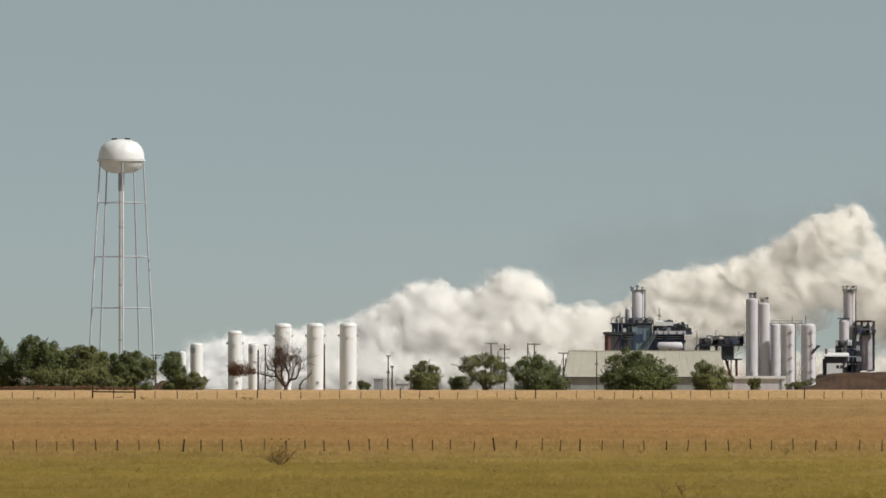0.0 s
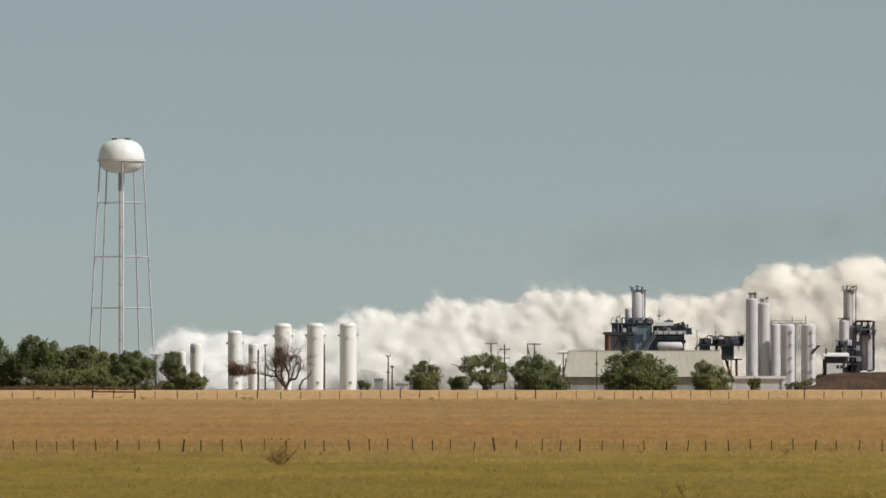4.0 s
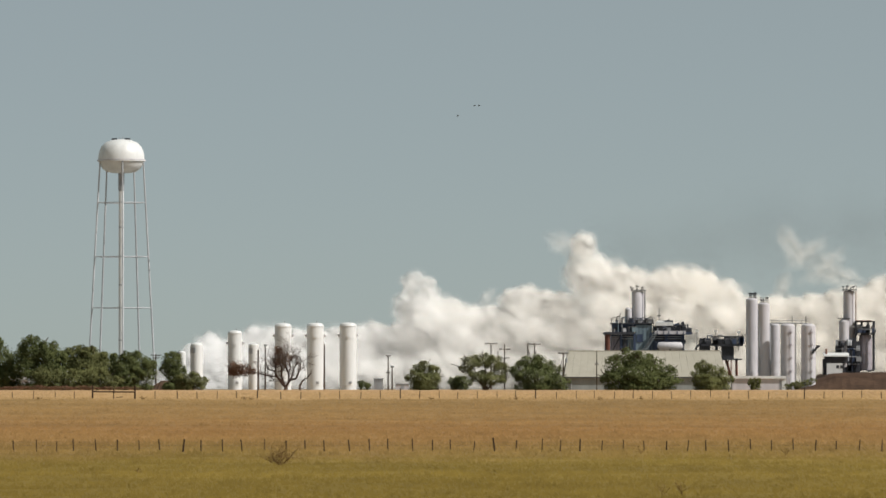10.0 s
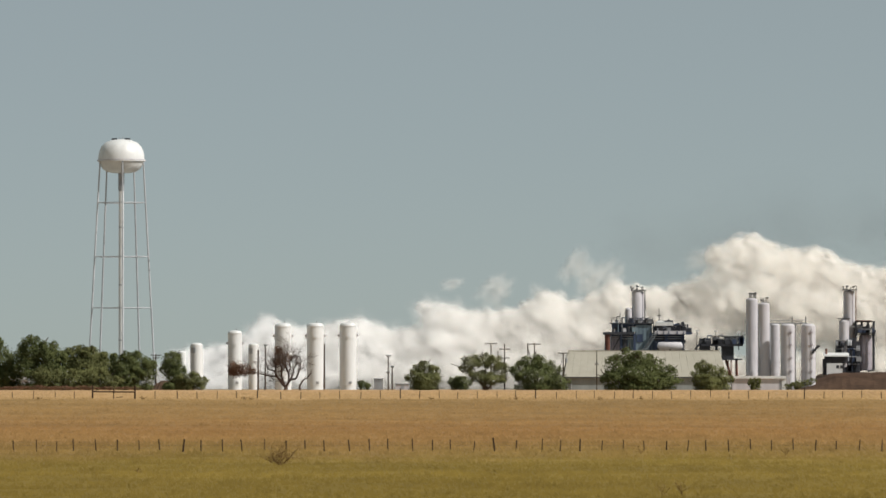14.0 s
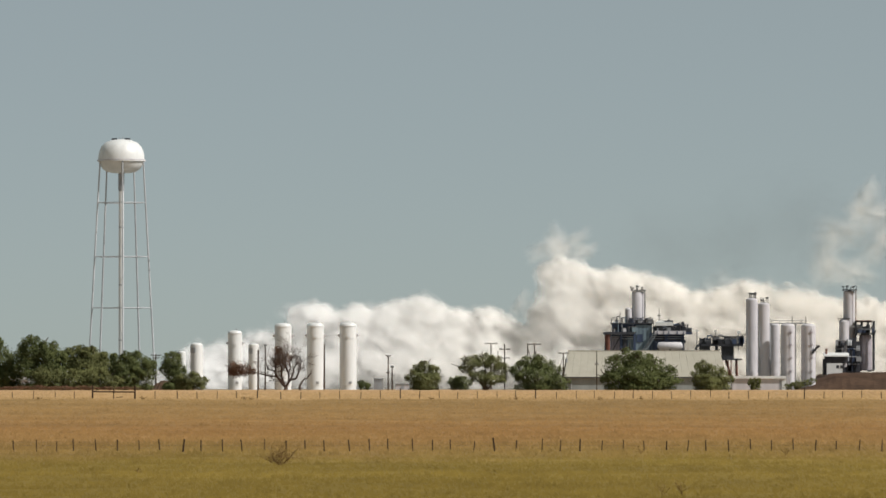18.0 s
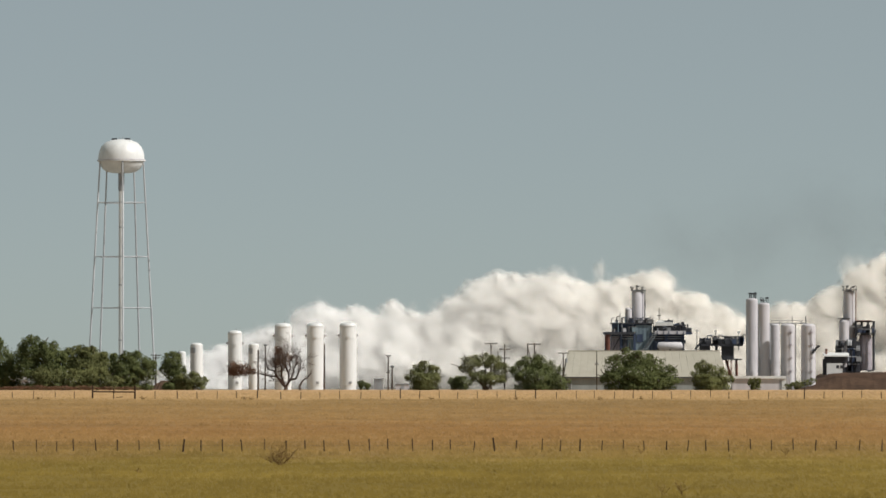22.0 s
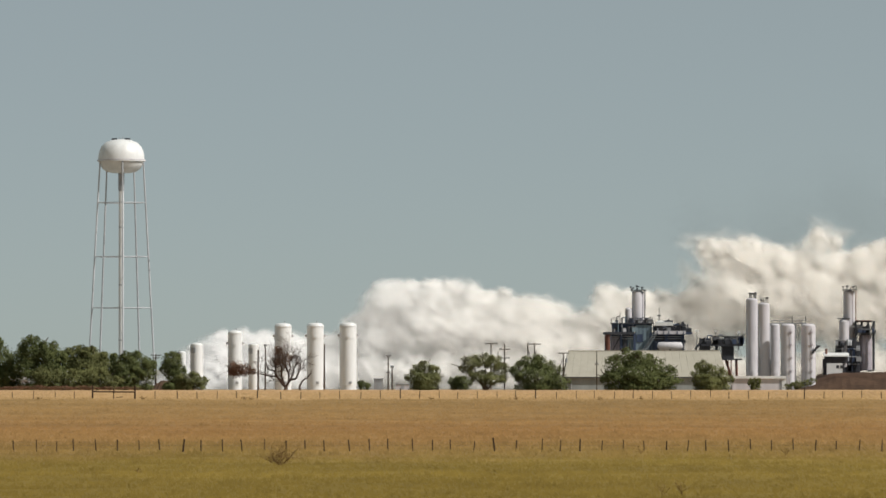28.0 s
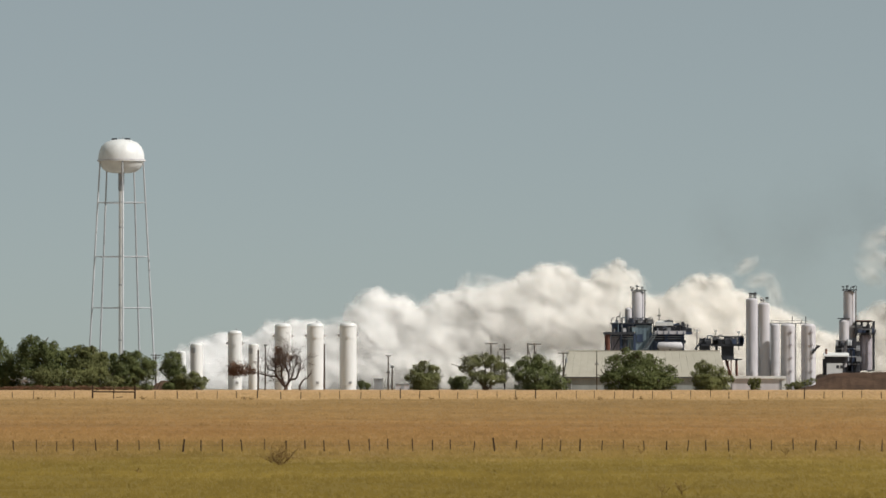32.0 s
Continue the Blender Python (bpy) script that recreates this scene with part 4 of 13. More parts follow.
tree(-4.8, 1470, [(-1.13, 5.18, 1.55, 1.83), (0.28, 5.75, 1.41, 1.41), (-1.69, 2.92, 2.54, 2.26), (2.12, 3.21, 2.54, 2.54), (0.28, 2.22, 3.67, 1.69)], 9000, 0.22, M_LEAF_PALE, MES, 19, name="tree", trunk=0.22)
tree(4.4, 1476, [(-1.42, 1.78, 1.56, 1.42), (0.71, 1.92, 1.98, 1.42)], 3300, 0.21, M_LEAF, "low dark bush between two trees", 20, name="shrub", trunk=0.1)
tree(10.4, 1468, [(-3.66, 6.45, 2.4, 1.83), (-0.42, 7.44, 2.54, 1.69), (2.54, 6.45, 2.25, 1.97), (4.23, 4.05, 1.83, 2.54), (-1.41, 3.21, 2.82, 1.69), (1.69, 2.64, 3.1, 1.69), (-4.79, 5.18, 1.55, 1.13)], 9000, 0.22, M_LEAF_PALE, "open-crowned oak with several pale trunks", 21, name="tree", trunk=0.28, skirt=False)
tree(23.4, 1468, [(-1.41, 6.87, 2.54, 1.97), (1.13, 6.03, 2.54, 2.25), (-3.52, 4.05, 2.82, 2.82), (3.52, 3.77, 2.82, 3.1), (0.0, 3.21, 4.79, 2.82), (5.64, 2.08, 2.54, 1.83)], 15000, 0.23, M_LEAF, "dense rounded green tree", 22, name="tree", trunk=0.3)
tree(48.3, 1455, [(-2.79, 8.25, 2.79, 1.96), (0.7, 7.14, 3.07, 2.23), (3.91, 5.46, 3.07, 2.51), (-5.59, 5.46, 3.07, 2.79), (6.98, 3.22, 2.79, 2.51), (-0.7, 4.06, 6.43, 3.07), (2.79, 2.39, 6.43, 1.96), (-6.7, 2.67, 2.23, 2.23)], 21600, 0.25, M_LEAF, "wide dark green tree in front of the metal shed", 23, name="tree", trunk=0.3)
tree(66.2, 1455, [(-1.82, 5.46, 1.96, 1.68), (0.56, 4.34, 2.51, 1.96), (-3.07, 3.22, 1.96, 2.23), (3.07, 2.67, 2.23, 1.96), (-0.42, 2.11, 4.19, 1.68)], 9000, 0.22, M_LEAF_PALE, "bushy green tree beside the metal shed", 24, name="tree", trunk=0.2)
tree(78.0, 1470, [(-0.56, 1.65, 1.13, 1.27), (0.71, 2.08, 0.85, 0.85)], 1560, 0.18, M_LEAF_PALE, "small green bush before the white building", 25, name="shrub", trunk=0.08)

tree(89.6, 1484, [(-2.2, 0.7, 1.6, 0.8), (-0.2, 1.2, 1.5, 1.0), (1.8, 1.7, 1.3, 0.9), (3.4, 2.3, 1.0, 0.7)], 2600, 0.15, M_LEAF_PALE, "green weeds growing up the foot of the dirt bank", 26, name="shrub", trunk=0.05, skirt=False)
tree(-96.0, 1446, [(-9.0, 0.5, 3.2, 0.55), (-3.5, 0.6, 3.0, 0.6), (2.0, 0.5, 3.4, 0.55), (8.0, 0.55, 3.2, 0.6), (14.0, 0.5, 3.0, 0.5), (19.5, 0.5, 2.8, 0.5)], 5200, 0.13, M_LEAF_DEAD, "strip of dry brown brush under the oaks", 27, name="dry_brush", trunk=0.04, skirt=False)


def bare_tree():
    """A half-dead tree: a fan of naked boughs and one branch that still holds brown leaves."""
    rng = random.Random(21)
    root = thing("bare_tree", -38.43, 1440, 0, "half-dead tree with bare boughs and a clump of brown leaves", "tree")
    bm = bm_new()
    k = 0.13824
    spot = lambda dx, up, y=0.0: Vector((dx * k, y, up * k))
    tube(bm, (0, 0, -0.3), spot(0, 7), 0.62, 0.40, 9)
    # gnarled boughs, each a chain of bends
    boughs = (
        ((0, 6), (-7, 17), (-17, 25), (-29, 26), (-38, 28), (-52, 31), (-66, 33), (-86, 38)),
        ((0, 6), (-7, 12), (-13, 22), (-20, 34), (-18, 46), (-23, 58)),
        ((-3, 12), (-8, 26), (-6, 40), (-12, 52), (-10, 66)),
        ((1, 7), (5, 17), (4, 30), (-1, 43), (-2, 58), (4, 68)),
        ((1, 7), (8, 19), (13, 30), (15, 40), (19, 50), (20, 63)),
        ((8, 19), (18, 21), (22, 30), (26, 40), (24, 44)),
        ((4, 30), (9, 40), (7, 50), (12, 60)),
        ((-20, 34), (-31, 38), (-36, 48)),
    )
    for n, chain in enumerate(boughs):
        r = 0.30 if n < 6 else 0.19
        y = rng.uniform(-1.2, 1.2)
        pts = [spot(dx + rng.uniform(-1, 1) * (i > 1), up, y * min(1, i / 3)) for i, (dx, up) in enumerate(chain)]
        for i, (a, b) in enumerate(zip(pts, pts[1:])):
            tube(bm, a, b, r, r * 0.84, 6)
            r *= 0.84
            if i:
                for _ in range(4 if n else 3):
                    way = Vector((rng.gauss(0, 1), rng.gauss(0, 0.8), rng.gauss(0.5, 0.8))).normalized()
                    limbs(bm, a.lerp(b, rng.random()), b + way * rng.uniform(0.7, 1.5), 0.062, rng, 3, 0.8, 0.74)
    part("trunk", bm, M_BARE, root, "bare reddish-brown trunk and gnarled boughs")
    blobs = [(-86 * k, 0, 36 * k, 1.6, 1.2, 1.9), (-93 * k, 0, 38 * k, 1.5, 1.0, 2.0), (-74 * k, 0, 36 * k, 2.0, 1.2, 1.6), (-61 * k, 0, 34 * k, 1.4, 1.0, 0.9), (-96 * k, 0, 31 * k, 0.9, 0.7, 0.8)]
    leaves = new("dead_leaves", leaf_cloud("dead_leaves", blobs, 2600, 0.20, M_LEAF_DEAD, 5))
    leaves.parent = root
    tagged(leaves, "clump of brown withered leaves")
    blobs = [(-12 * k, 0, 62 * k, 1.9, 1.2, 1.9), (-8 * k, 0, 49 * k, 2.2, 1.2, 1.6), (-22 * k, 0, 48 * k, 1.7, 1.0, 1.4), (4 * k, 0, 58 * k, 1.4, 1.0, 1.2), (-14 * k, 0, 72 * k, 1.2, 1.0, 1.1)]
    leaves = new("withered_crown", leaf_cloud("withered_crown", blobs, 4200, 0.12, M_LEAF_DEAD, 6))
    leaves.parent = root
    tagged(leaves, "thin haze of withered brown leaves")
    snag = thing("dead_snag", -35.11, 1440, 0, "crooked dead snag standing beside the bare tree", "tree")
    bm = bm_new()
    q = 0.13824
    pts = [Vector((dx * q, 0, up * q)) for dx, up in ((0, -2), (1, 4), (0, 8), (3, 12), (4, 16), (9, 20), (14, 22), (17, 27), (21, 31))]
    r = 0.34
    for i, (a, b) in enumerate(zip(pts, pts[1:])):
        tube(bm, a, b, r, r * 0.88, 7)
        r *= 0.88
        if i > 3:
            limbs(bm, b, b + Vector((rng.uniform(-0.3, 0.4), 0, 0.55)), 0.09, rng, 1)
    part("stem", bm, M_BARE, snag)


bare_tree()


# ---- fences ----
def fence(name, y, xs, high, tall, label, wires, r, seed, thick=()):
    rng = random.Random(seed)
    z0 = ground_z(y)
    root = thing(name, 0, y, z0, label, "fence")
    tops = []
    for i, x in enumerate(xs):
        h = (tall if i in thick else high) * rng.uniform(0.88, 1.08)
        lean = rng.gauss(0, 0.065 if y < 800 else 0.03) * h
        rr = r * (1.5 if i in thick else rng.uniform(0.8, 1.15))
        piece("post", tube, ((x, 0, -0.25), (x + lean, 0, h), rr, rr * 0.9, 7), M_WOOD, root)
        tops.append((x, lean))
    for w in wires:
        bm = bm_new()
        for (xa, la), (xb, lb) in zip(tops, tops[1:]):
            a, b = Vector((xa + la * w / high, -r, w)), Vector((xb + lb * w / high, -r, w))
            m = a.lerp(b, 0.5) - Vector((0, 0, 0.03))
            tube(bm, a, m, 0.006, 0.006, 3), tube(bm, m, b, 0.006, 0.006, 3)
        part("wire", bm, M_WIRE, root)


fence("pasture_fence", 620, [-45.2, -42.8, -40.7, -38.9, -36.5, -34.3, -32.0, -29.8, -27.4, -25.5, -23.2, -21.1, -18.8, -16.5, -14.5, -12.5, -9.8, -7.7, -5.8, -3.2, -1.1, 0.8, 3.2, 5.5, 7.7, 10.4, 12.3, 14.4, 16.7, 19.0, 21.2, 23.5, 25.7, 27.7, 30.1, 32.4, 34.6, 36.9, 39.2, 41.4, 43.8, 46.2], 1.3, 1.45, "wire fence on thin weathered wooden posts across the pasture", (0.35, 0.7, 1.05), 0.068, 3, (8, 23))
fence("field_fence", 1100, [-83.8, -80.5, -76.5, -72.4, -68.9], 1.45, 1.9, "wire fence on wooden posts at the field's far edge", (0.5, 0.9, 1.3), 0.078, 4, ())
fence("field_fence", 1100, [-53.8, -49.6, -45.9, -42.2, -38.6, -34.7, -30.3, -26.6, -23.0, -19.3, -15.4, -11.7, -8.0, -4.4, -0.7, 2.7, 6.4, 10.1, 13.6, 17.3, 21.2, 24.9, 28.3, 32.0, 35.5, 39.1, 42.7, 46.3, 49.9, 53.4, 57.1, 60.8, 64.3, 67.5, 71.1, 74.6, 78.2, 81.9], 1.45, 1.95, "wire fence on wooden posts at the field's far edge", (0.5, 0.9, 1.3), 0.078, 5, (5, 12, 19, 33))
gate = thing("cattle_gate", -61.34, 1096, ground_z(1096), "brown wooden rail gate between two tall posts", "gate")
for px, h in ((-37, 2.55), (38, 2.55), (0.5, 2.0)):
    piece("post", tube, ((px * 0.1052, 0, -0.2), (px * 0.1052, 0, h), 0.17 if h > 2.2 else 0.10, 0.16 if h > 2.2 else 0.09), M_WOOD, gate)
piece("top_rail", tube, ((-37 * 0.1052, -0.1, 1.38), (38 * 0.1052, -0.1, 1.30), 0.13), M_WOOD, gate)
piece("low_rail", tube, ((0.6, -0.1, 0.30), (1.7, -0.1, 0.42), 0.07), M_WOOD, gate)


def bush(x, y, r, h, stems, label, seed, name="dead_bush"):
    """A dry bush: many thin crooked stems from one foot."""
    rng = random.Random(seed)
    root = thing(name, x, y, ground_z(y), label, "bush")
    bm = bm_new()
    for _ in range(stems):
        a = rng.uniform(0, 2 * math.pi)
        out = rng.uniform(0.2, 1.0) ** 0.7
        tip = Vector((math.cos(a) * r * out, math.sin(a) * r * 0.6 * out, h * rng.uniform(0.45, 1.0) * (1.15 - 0.5 * out)))
        foot = Vector((rng.gauss(0, 0.12), rng.gauss(0, 0.1), -0.05)) * r
        limbs(bm, foot, tip * rng.uniform(0.35, 0.6), 0.018, rng, 2 + (stems > 20), 0.85, 0.66)
    part("brushwood", bm, M_TWIG, root)
    if stems > 20:      # a few thick old stems, one arching out to the side
        bm = bm_new()
        for way in ((0.9, 0.75), (0.45, 0.35), (-0.5, 0.5), (-0.8, 0.3), (0.1, 0.55)):
            a, b, c = Vector((0.1 * way[0], -0.1, -0.05)), Vector((way[0] * r * 0.55, -0.1, way[1] * h * 0.45)), Vector((way[0] * r, -0.1, way[1] * h))
            tube(bm, a, b, 0.06, 0.05, 6), tube(bm, b, c, 0.05, 0.03, 6)
            limbs(bm, b, b + Vector((way[0] * 0.3, 0, 0.4)), 0.03, rng, 1)
        part("old_stems", bm, M_TWIG, root)


bush(-15.48, 560, 1.9, 2.1, 34, "grey-brown leafless bush in the pasture", 31)
bush(-27.58, 530, 0.6, 0.7, 8, "faint dry bush in the pasture", 32)
bush(20.56, 612, 0.5, 1.1, 7, "thin dry bush by the fence", 33)
bush(18.43, 455, 0.55, 1.7, 9, "tall dry weed with branching stalks", 34, "dry_weed")
bush(17.04, 455, 0.5, 1.2, 6, "dry weed with thin stalks", 35, "dry_weed")
bush(35.02, 600, 0.5, 1.0, 6, "thin dry bush by the fence", 36)
for i, px in enumerate((70, 253, 433, 445, 764, 912, 1133, 1060)):
    bush((px - 784) * 0.1046, 1090 - i, 0.9, 0.75, 16, "low brown scrub bush by the far fence", 40 + i, "scrub_bush")


# ---- the exhaust cloud ----
def puff_mesh(name, seed, veils, material=M_SMOKE):
    """One billow of steam, radius about 1: nested lumpy veils (growth, thickness), thinner outwards."""
    verts, faces, thick = [], [], []
    off = Vector((seed * 7.3, seed * 3.1, seed * 5.7))
    for level, (grow, thickness) in enumerate(veils):
        bm = bm_new()
        bmesh.ops.create_icosphere(bm, subdivisions=4, radius=1.0)
        k = len(verts)
        for v in bm.verts:
            p = v.co.normalized()
            d = 0.0
            for f, amp in ((1.25, 0.30), (2.6, 0.07)):
                near = noise.voronoi(p * f + off * f)[0][0]
                d += amp * (1 - min(1.0, near * near * 1.6))
            d += 0.10 * noise.noise(p * 1.2 + off)
            rr = (0.72 + d) * (1 + grow) + 0.03 * level * noise.noise(p * 1.7 + off * (1 + 0.2 * level))
            verts.append((p.x * rr, p.y * rr, p.z * rr * 0.94))
            thick.append(thickness)
        if level:     # a hair-thin stem ties each veil to the one inside it
            x, y, z = verts[below]
            verts.append((x + 0.0004, y, z))
            thick.append(0.0)
            faces.append((below, len(verts) - 1, k))
        below = k
        faces += [tuple(k + v.index for v in f.verts) for f in bm.faces]
        bm.free()
    me = cloud_mesh(name, verts, faces, material)
    me.polygons.foreach_set("use_smooth", [True] * len(me.polygons))
    at = me.attributes.new("thickness", "FLOAT", "POINT")
    at.data.foreach_set("value", thick)
    return me


DENSE = ((-0.55, 0.08), (-0.42, 0.085), (-0.30, 0.09), (-0.20, 0.09), (-0.11, 0.09), (-0.03, 0.085), (0.04, 0.07), (0.11, 0.05), (0.18, 0.03))
LIGHT = ((-0.60, 0.045), (-0.45, 0.045), (-0.30, 0.045), (-0.15, 0.04), (0.0, 0.032), (0.14, 0.022), (0.28, 0.012))
SOOT = ((-0.62, 0.004), (-0.48, 0.004), (-0.34, 0.0038), (-0.20, 0.0033), (-0.06, 0.0027), (0.08, 0.002), (0.22, 0.0012))
HAZES = [puff_mesh("soot_haze", s + 60, SOOT, M_SOOT) for s in range(3)]
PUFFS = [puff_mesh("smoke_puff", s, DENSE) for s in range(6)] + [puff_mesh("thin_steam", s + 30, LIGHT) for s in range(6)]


def drift(t):
    """How far the cloud has moved by t, for each metre of distance from the road; it slackens late on."""
    if t <= 26:
        return 0.0144 * t
    if t <= 27:
        return 0.0144 * t - 0.0048 * (t - 26) ** 2
    return 0.384 + 0.0048 * (t - 27)


SORTS = (("steam_curl", "small curl of white rocket exhaust on the cloud's crest"), ("smoke_puff", "billowing white and cream puff of rocket exhaust"),
         ("smoke_billow", "broad soft billow of cream rocket exhaust"), ("ground_steam", "low white billow of steam hugging the ground"),
         ("thin_steam", "thin veil of drifting white steam"), ("smoke_mass", "deep soft billow at the back of the exhaust cloud"))


def puff(kind, radius, born, y, spin, first, heights):
    """A billow that leaves the trench at `born` seconds, drifts down the wind and turns slowly.
    heights: its centre's height at whole seconds from `first` on."""
    name, label = SORTS[4 if kind > 5 else 0 if radius < 4.75 else 5 if y > 1606 else 1 if y > 1582 else 2 if y > 1568 else 3]
    ob = new(name, PUFFS[kind])
    ob.scale = (radius * 1.7, radius * 1.2, radius * 0.95) if kind > 5 else (radius, radius, radius)
    tilt = 28 * (kind - 8) if kind > 5 else 0      # stray wisps lie at a slant
    tagged(ob, label, "smoke", "exhaust cloud")
    x0 = -0.0479 * y
    at = lambda t, z: (t, pose(x0 + y * (drift(t) - drift(born)), y, z, 0, tilt + spin * (drift(t) - drift(born)) * 100, 0 if kind > 5 else 40 * kind))
    rows = []
    if born > 0:
        hole = pose(x0, y, -radius * 1.6 - 3, 0, tilt, 0 if kind > 5 else 40 * kind)
        rows = [(0, hole)] if born < 0.3 else [(0, hole), (born, hole)]
    rows += [at(first + i, z) for i, z in enumerate(heights) if first + i > born + 0.05]
    last = first + len(heights) - 1
    if last < 32:
        for t in range(last + 3, 31, 4):
            rows.append(at(t, heights[-1]))
        rows.append(at(32, heights[-1]))
    walk(ob, rows)


def soot_haze(i, px, y, radius):
    """A patch of thin grey smoke that climbs as it drifts off downwind."""
    ob = new("soot_haze", HAZES[i % 3])
    ob.scale = (radius * 1.5, radius, radius)
    tagged(ob, "faint grey haze of old smoke above the cloud", "smoke", "exhaust cloud")
    at = lambda t: pose((px + 8 * t - 784) * y * 9.6e-5, y, 33 + 0.02 * max(0, px + 8 * t - 900) + 4 * math.sin(i * 2.3), 0, 1.5 * t, 50 * i)
    walk(ob, [(t, at(t)) for t in range(0, 33, 8)])


def bird(name, seat):
    root = thing(name, *seat, "small dark bird in flight", "bird", "flock of birds")
    bm = bm_new()
    bmesh.ops.create_icosphere(bm, subdivisions=2, radius=1.0)
    bmesh.ops.scale(bm, verts=bm.verts, vec=(0.11, 0.045, 0.045))
    part("body", bm, M_BIRD, root, smooth=60)
    for s in (-1, 1):
        bm = bm_new()
        v = [bm.verts.new(p) for p in ((0.06, 0.02 * s, 0.01), (-0.05, 0.02 * s, 0.01), (-0.08, 0.20 * s, 0.09), (-0.02, 0.23 * s, 0.10), (0.04, 0.12 * s, 0.06))]
        w = [bm.verts.new(p.co + Vector((0, 0, 0.008))) for p in v]
        bm.faces.new(v), bm.faces.new(w[::-1])
        for i in range(5):
            bm.faces.new((v[i], v[(i + 1) % 5], w[(i + 1) % 5], w[i]))
        part("wing", bm, M_BIRD, root)
    piece("tail", box, (-0.19, -0.09, -0.025, 0.025, -0.006, 0.006), M_BIRD, root)
    return root


def insect():
    """A brown insect that crosses close before the lens."""
    root = thing("insect", -1.4, 3.0, 3.43, "small brown flying insect with clear wings", "insect")
    bm = bm_new()
    bmesh.ops.create_icosphere(bm, subdivisions=3, radius=1.0)
    bmesh.ops.scale(bm, verts=bm.verts, vec=(0.0052, 0.0032, 0.0036))
    part("body", bm, M_INSECT, root, smooth=60)
    for s in (-1, 1):
        bm = bm_new()
        bmesh.ops.create_icosphere(bm, subdivisions=2, radius=1.0)
        bmesh.ops.scale(bm, verts=bm.verts, vec=(0.0032, 0.0004, 0.0048))
        bmesh.ops.rotate(bm, verts=bm.verts, matrix=Matrix.Rotation(radians(35 * s), 3, "X"))
        bmesh.ops.translate(bm, verts=bm.verts, vec=(-0.001, 0.002 * s, 0.0045))
        part("wing", bm, M_INSECT, root, smooth=60)
    return root


FLOCK = [bird("bird", p) for p in ((-18.0, 620, -2.25), (-17.0, 620, -2.25), (-16.2, 620, -2.25))]
FLY = insect()


def motions():
    # three birds rise from the fence and leave over the top
    for ob, (x, z), lag in zip(FLOCK, ((-11.17, 18.75), (-9.45, 19.79), (-8.99, 19.79)), (0.0, 0.1, 0.15)):
        seat = ob.location.copy()
        walk(ob, [(0, pose(*seat, 0, 0, 0)), (7.3 + lag, pose(*seat, 0, 0, 0)), (9.0, pose(x, 600, z, 0, -35, 5)), (10.0, pose(x + 12.7, 600, z + 12.2, 0, -40, 5)),
                  (11.0, pose(x + 26, 604, z + 25, 0, -30, 5)), (16.0, pose(x + 105, 640, z + 70, 0, -10, 10)), (32.0, pose(x + 360, 760, z + 85, 0, 0, 15))])
    # the insect crosses in half a second
    walk(FLY, [(0, pose(-1.4, 3.0, 3.43)), (29.4, pose(-1.4, 3.0, 3.43)), (29.7, pose(-0.25, 3.0, 5.19)), (29.8, pose(-0.09, 3.0, 5.16)),
               (30.0, pose(0.21, 3.0, 5.12)), (30.1, pose(0.36, 3.0, 5.10)), (30.6, pose(1.5, 3.0, 3.43)), (32, pose(1.5, 3.0, 3.43))])
    # old grey smoke high up, downwind
    for i in range(18):
        soot_haze(i, 1020 + 48 * i + 30 * math.sin(i * 4.1), 1640 + 5 * (i % 5), 9 + 2.2 * (i % 4))
    # the exhaust cloud
    puff(0, 3.8, -8.87, 1594, 0, 0, [32.7])
    puff(5, 3.3, -8.63, 1595, 12, 0, [33.4, 19.2])
    puff(1, 3.9, -8.39, 1592, -3, 0, [36.4, 19.5])
    puff(0, 3.9, -8.15, 1593, 8, 0, [45.5, 19.4])
    puff(0, 3.3, -7.88, 1593, -3, 0, [44.6, 20.2])
    puff(0, 4.0, -7.61, 1595, 13, 0, [41.3, 20.2, 27.5])
    puff(3, 3.7, -7.34, 1596, -7, 0, [37, 20.6, 27.5])
    puff(5, 3.8, -7.05, 1597, 8, 0, [33.8, 25.5, 28])
    puff(3, 2.9, -6.76, 1595, 9, 0, [32.5, 30.7, 29.7])
    puff(5, 3.3, -6.46, 1593, -5, 0, [29.9, 27.1, 29.3, 19.1])
    puff(3, 3.0, -6.19, 1597, 11, 0, [29.3, 27.3, 29.4, 19.3])
    puff(4, 2.9, -6.01, 1597, 9, 0, [29.1, 28.9, 32.4, 19.6])
    puff(0, 2.3, -5.74, 1594, -5, 0, [28.1, 28.3, 34.7, 21.1])
    puff(3, 2.4, -5.53, 1596, 9, 0, [22.9, 23.4, 25.7, 21.2, 23.8])
    puff(0, 3.8, -5.35, 1593, 13, 0, [19, 21.4, 22.4, 19.2, 22])
    puff(3, 2.4, -5.17, 1597, 6, 0, [19.6, 22.3, 22.6, 20.4, 23.1])
    puff(0, 3.9, -4.97, 1593, -4, 0, [18.9, 21.9, 21.9, 19.4, 21.9])
    puff(4, 2.3, -4.77, 1597, 3, 0, [20.3, 29.2, 31.1, 25.4, 26.7])
    puff(4, 3.4, -4.48, 1596, -1, 0, [24, 32, 31.6, 33.7, 31.8, 29.8])
    puff(4, 4.0, -4.23, 1594, -1, 0, [28.7, 31.3, 30.2, 34.4, 31.9, 29.5])
    puff(0, 3.9, -4.01, 1592, -9, 0, [28.1, 33.6, 25.1, 31.8, 30.4, 28.8])
    puff(1, 2.2, -3.74, 1595, 12, 0, [25.1, 25.7, 27.7, 31.1, 30.3, 29.5])
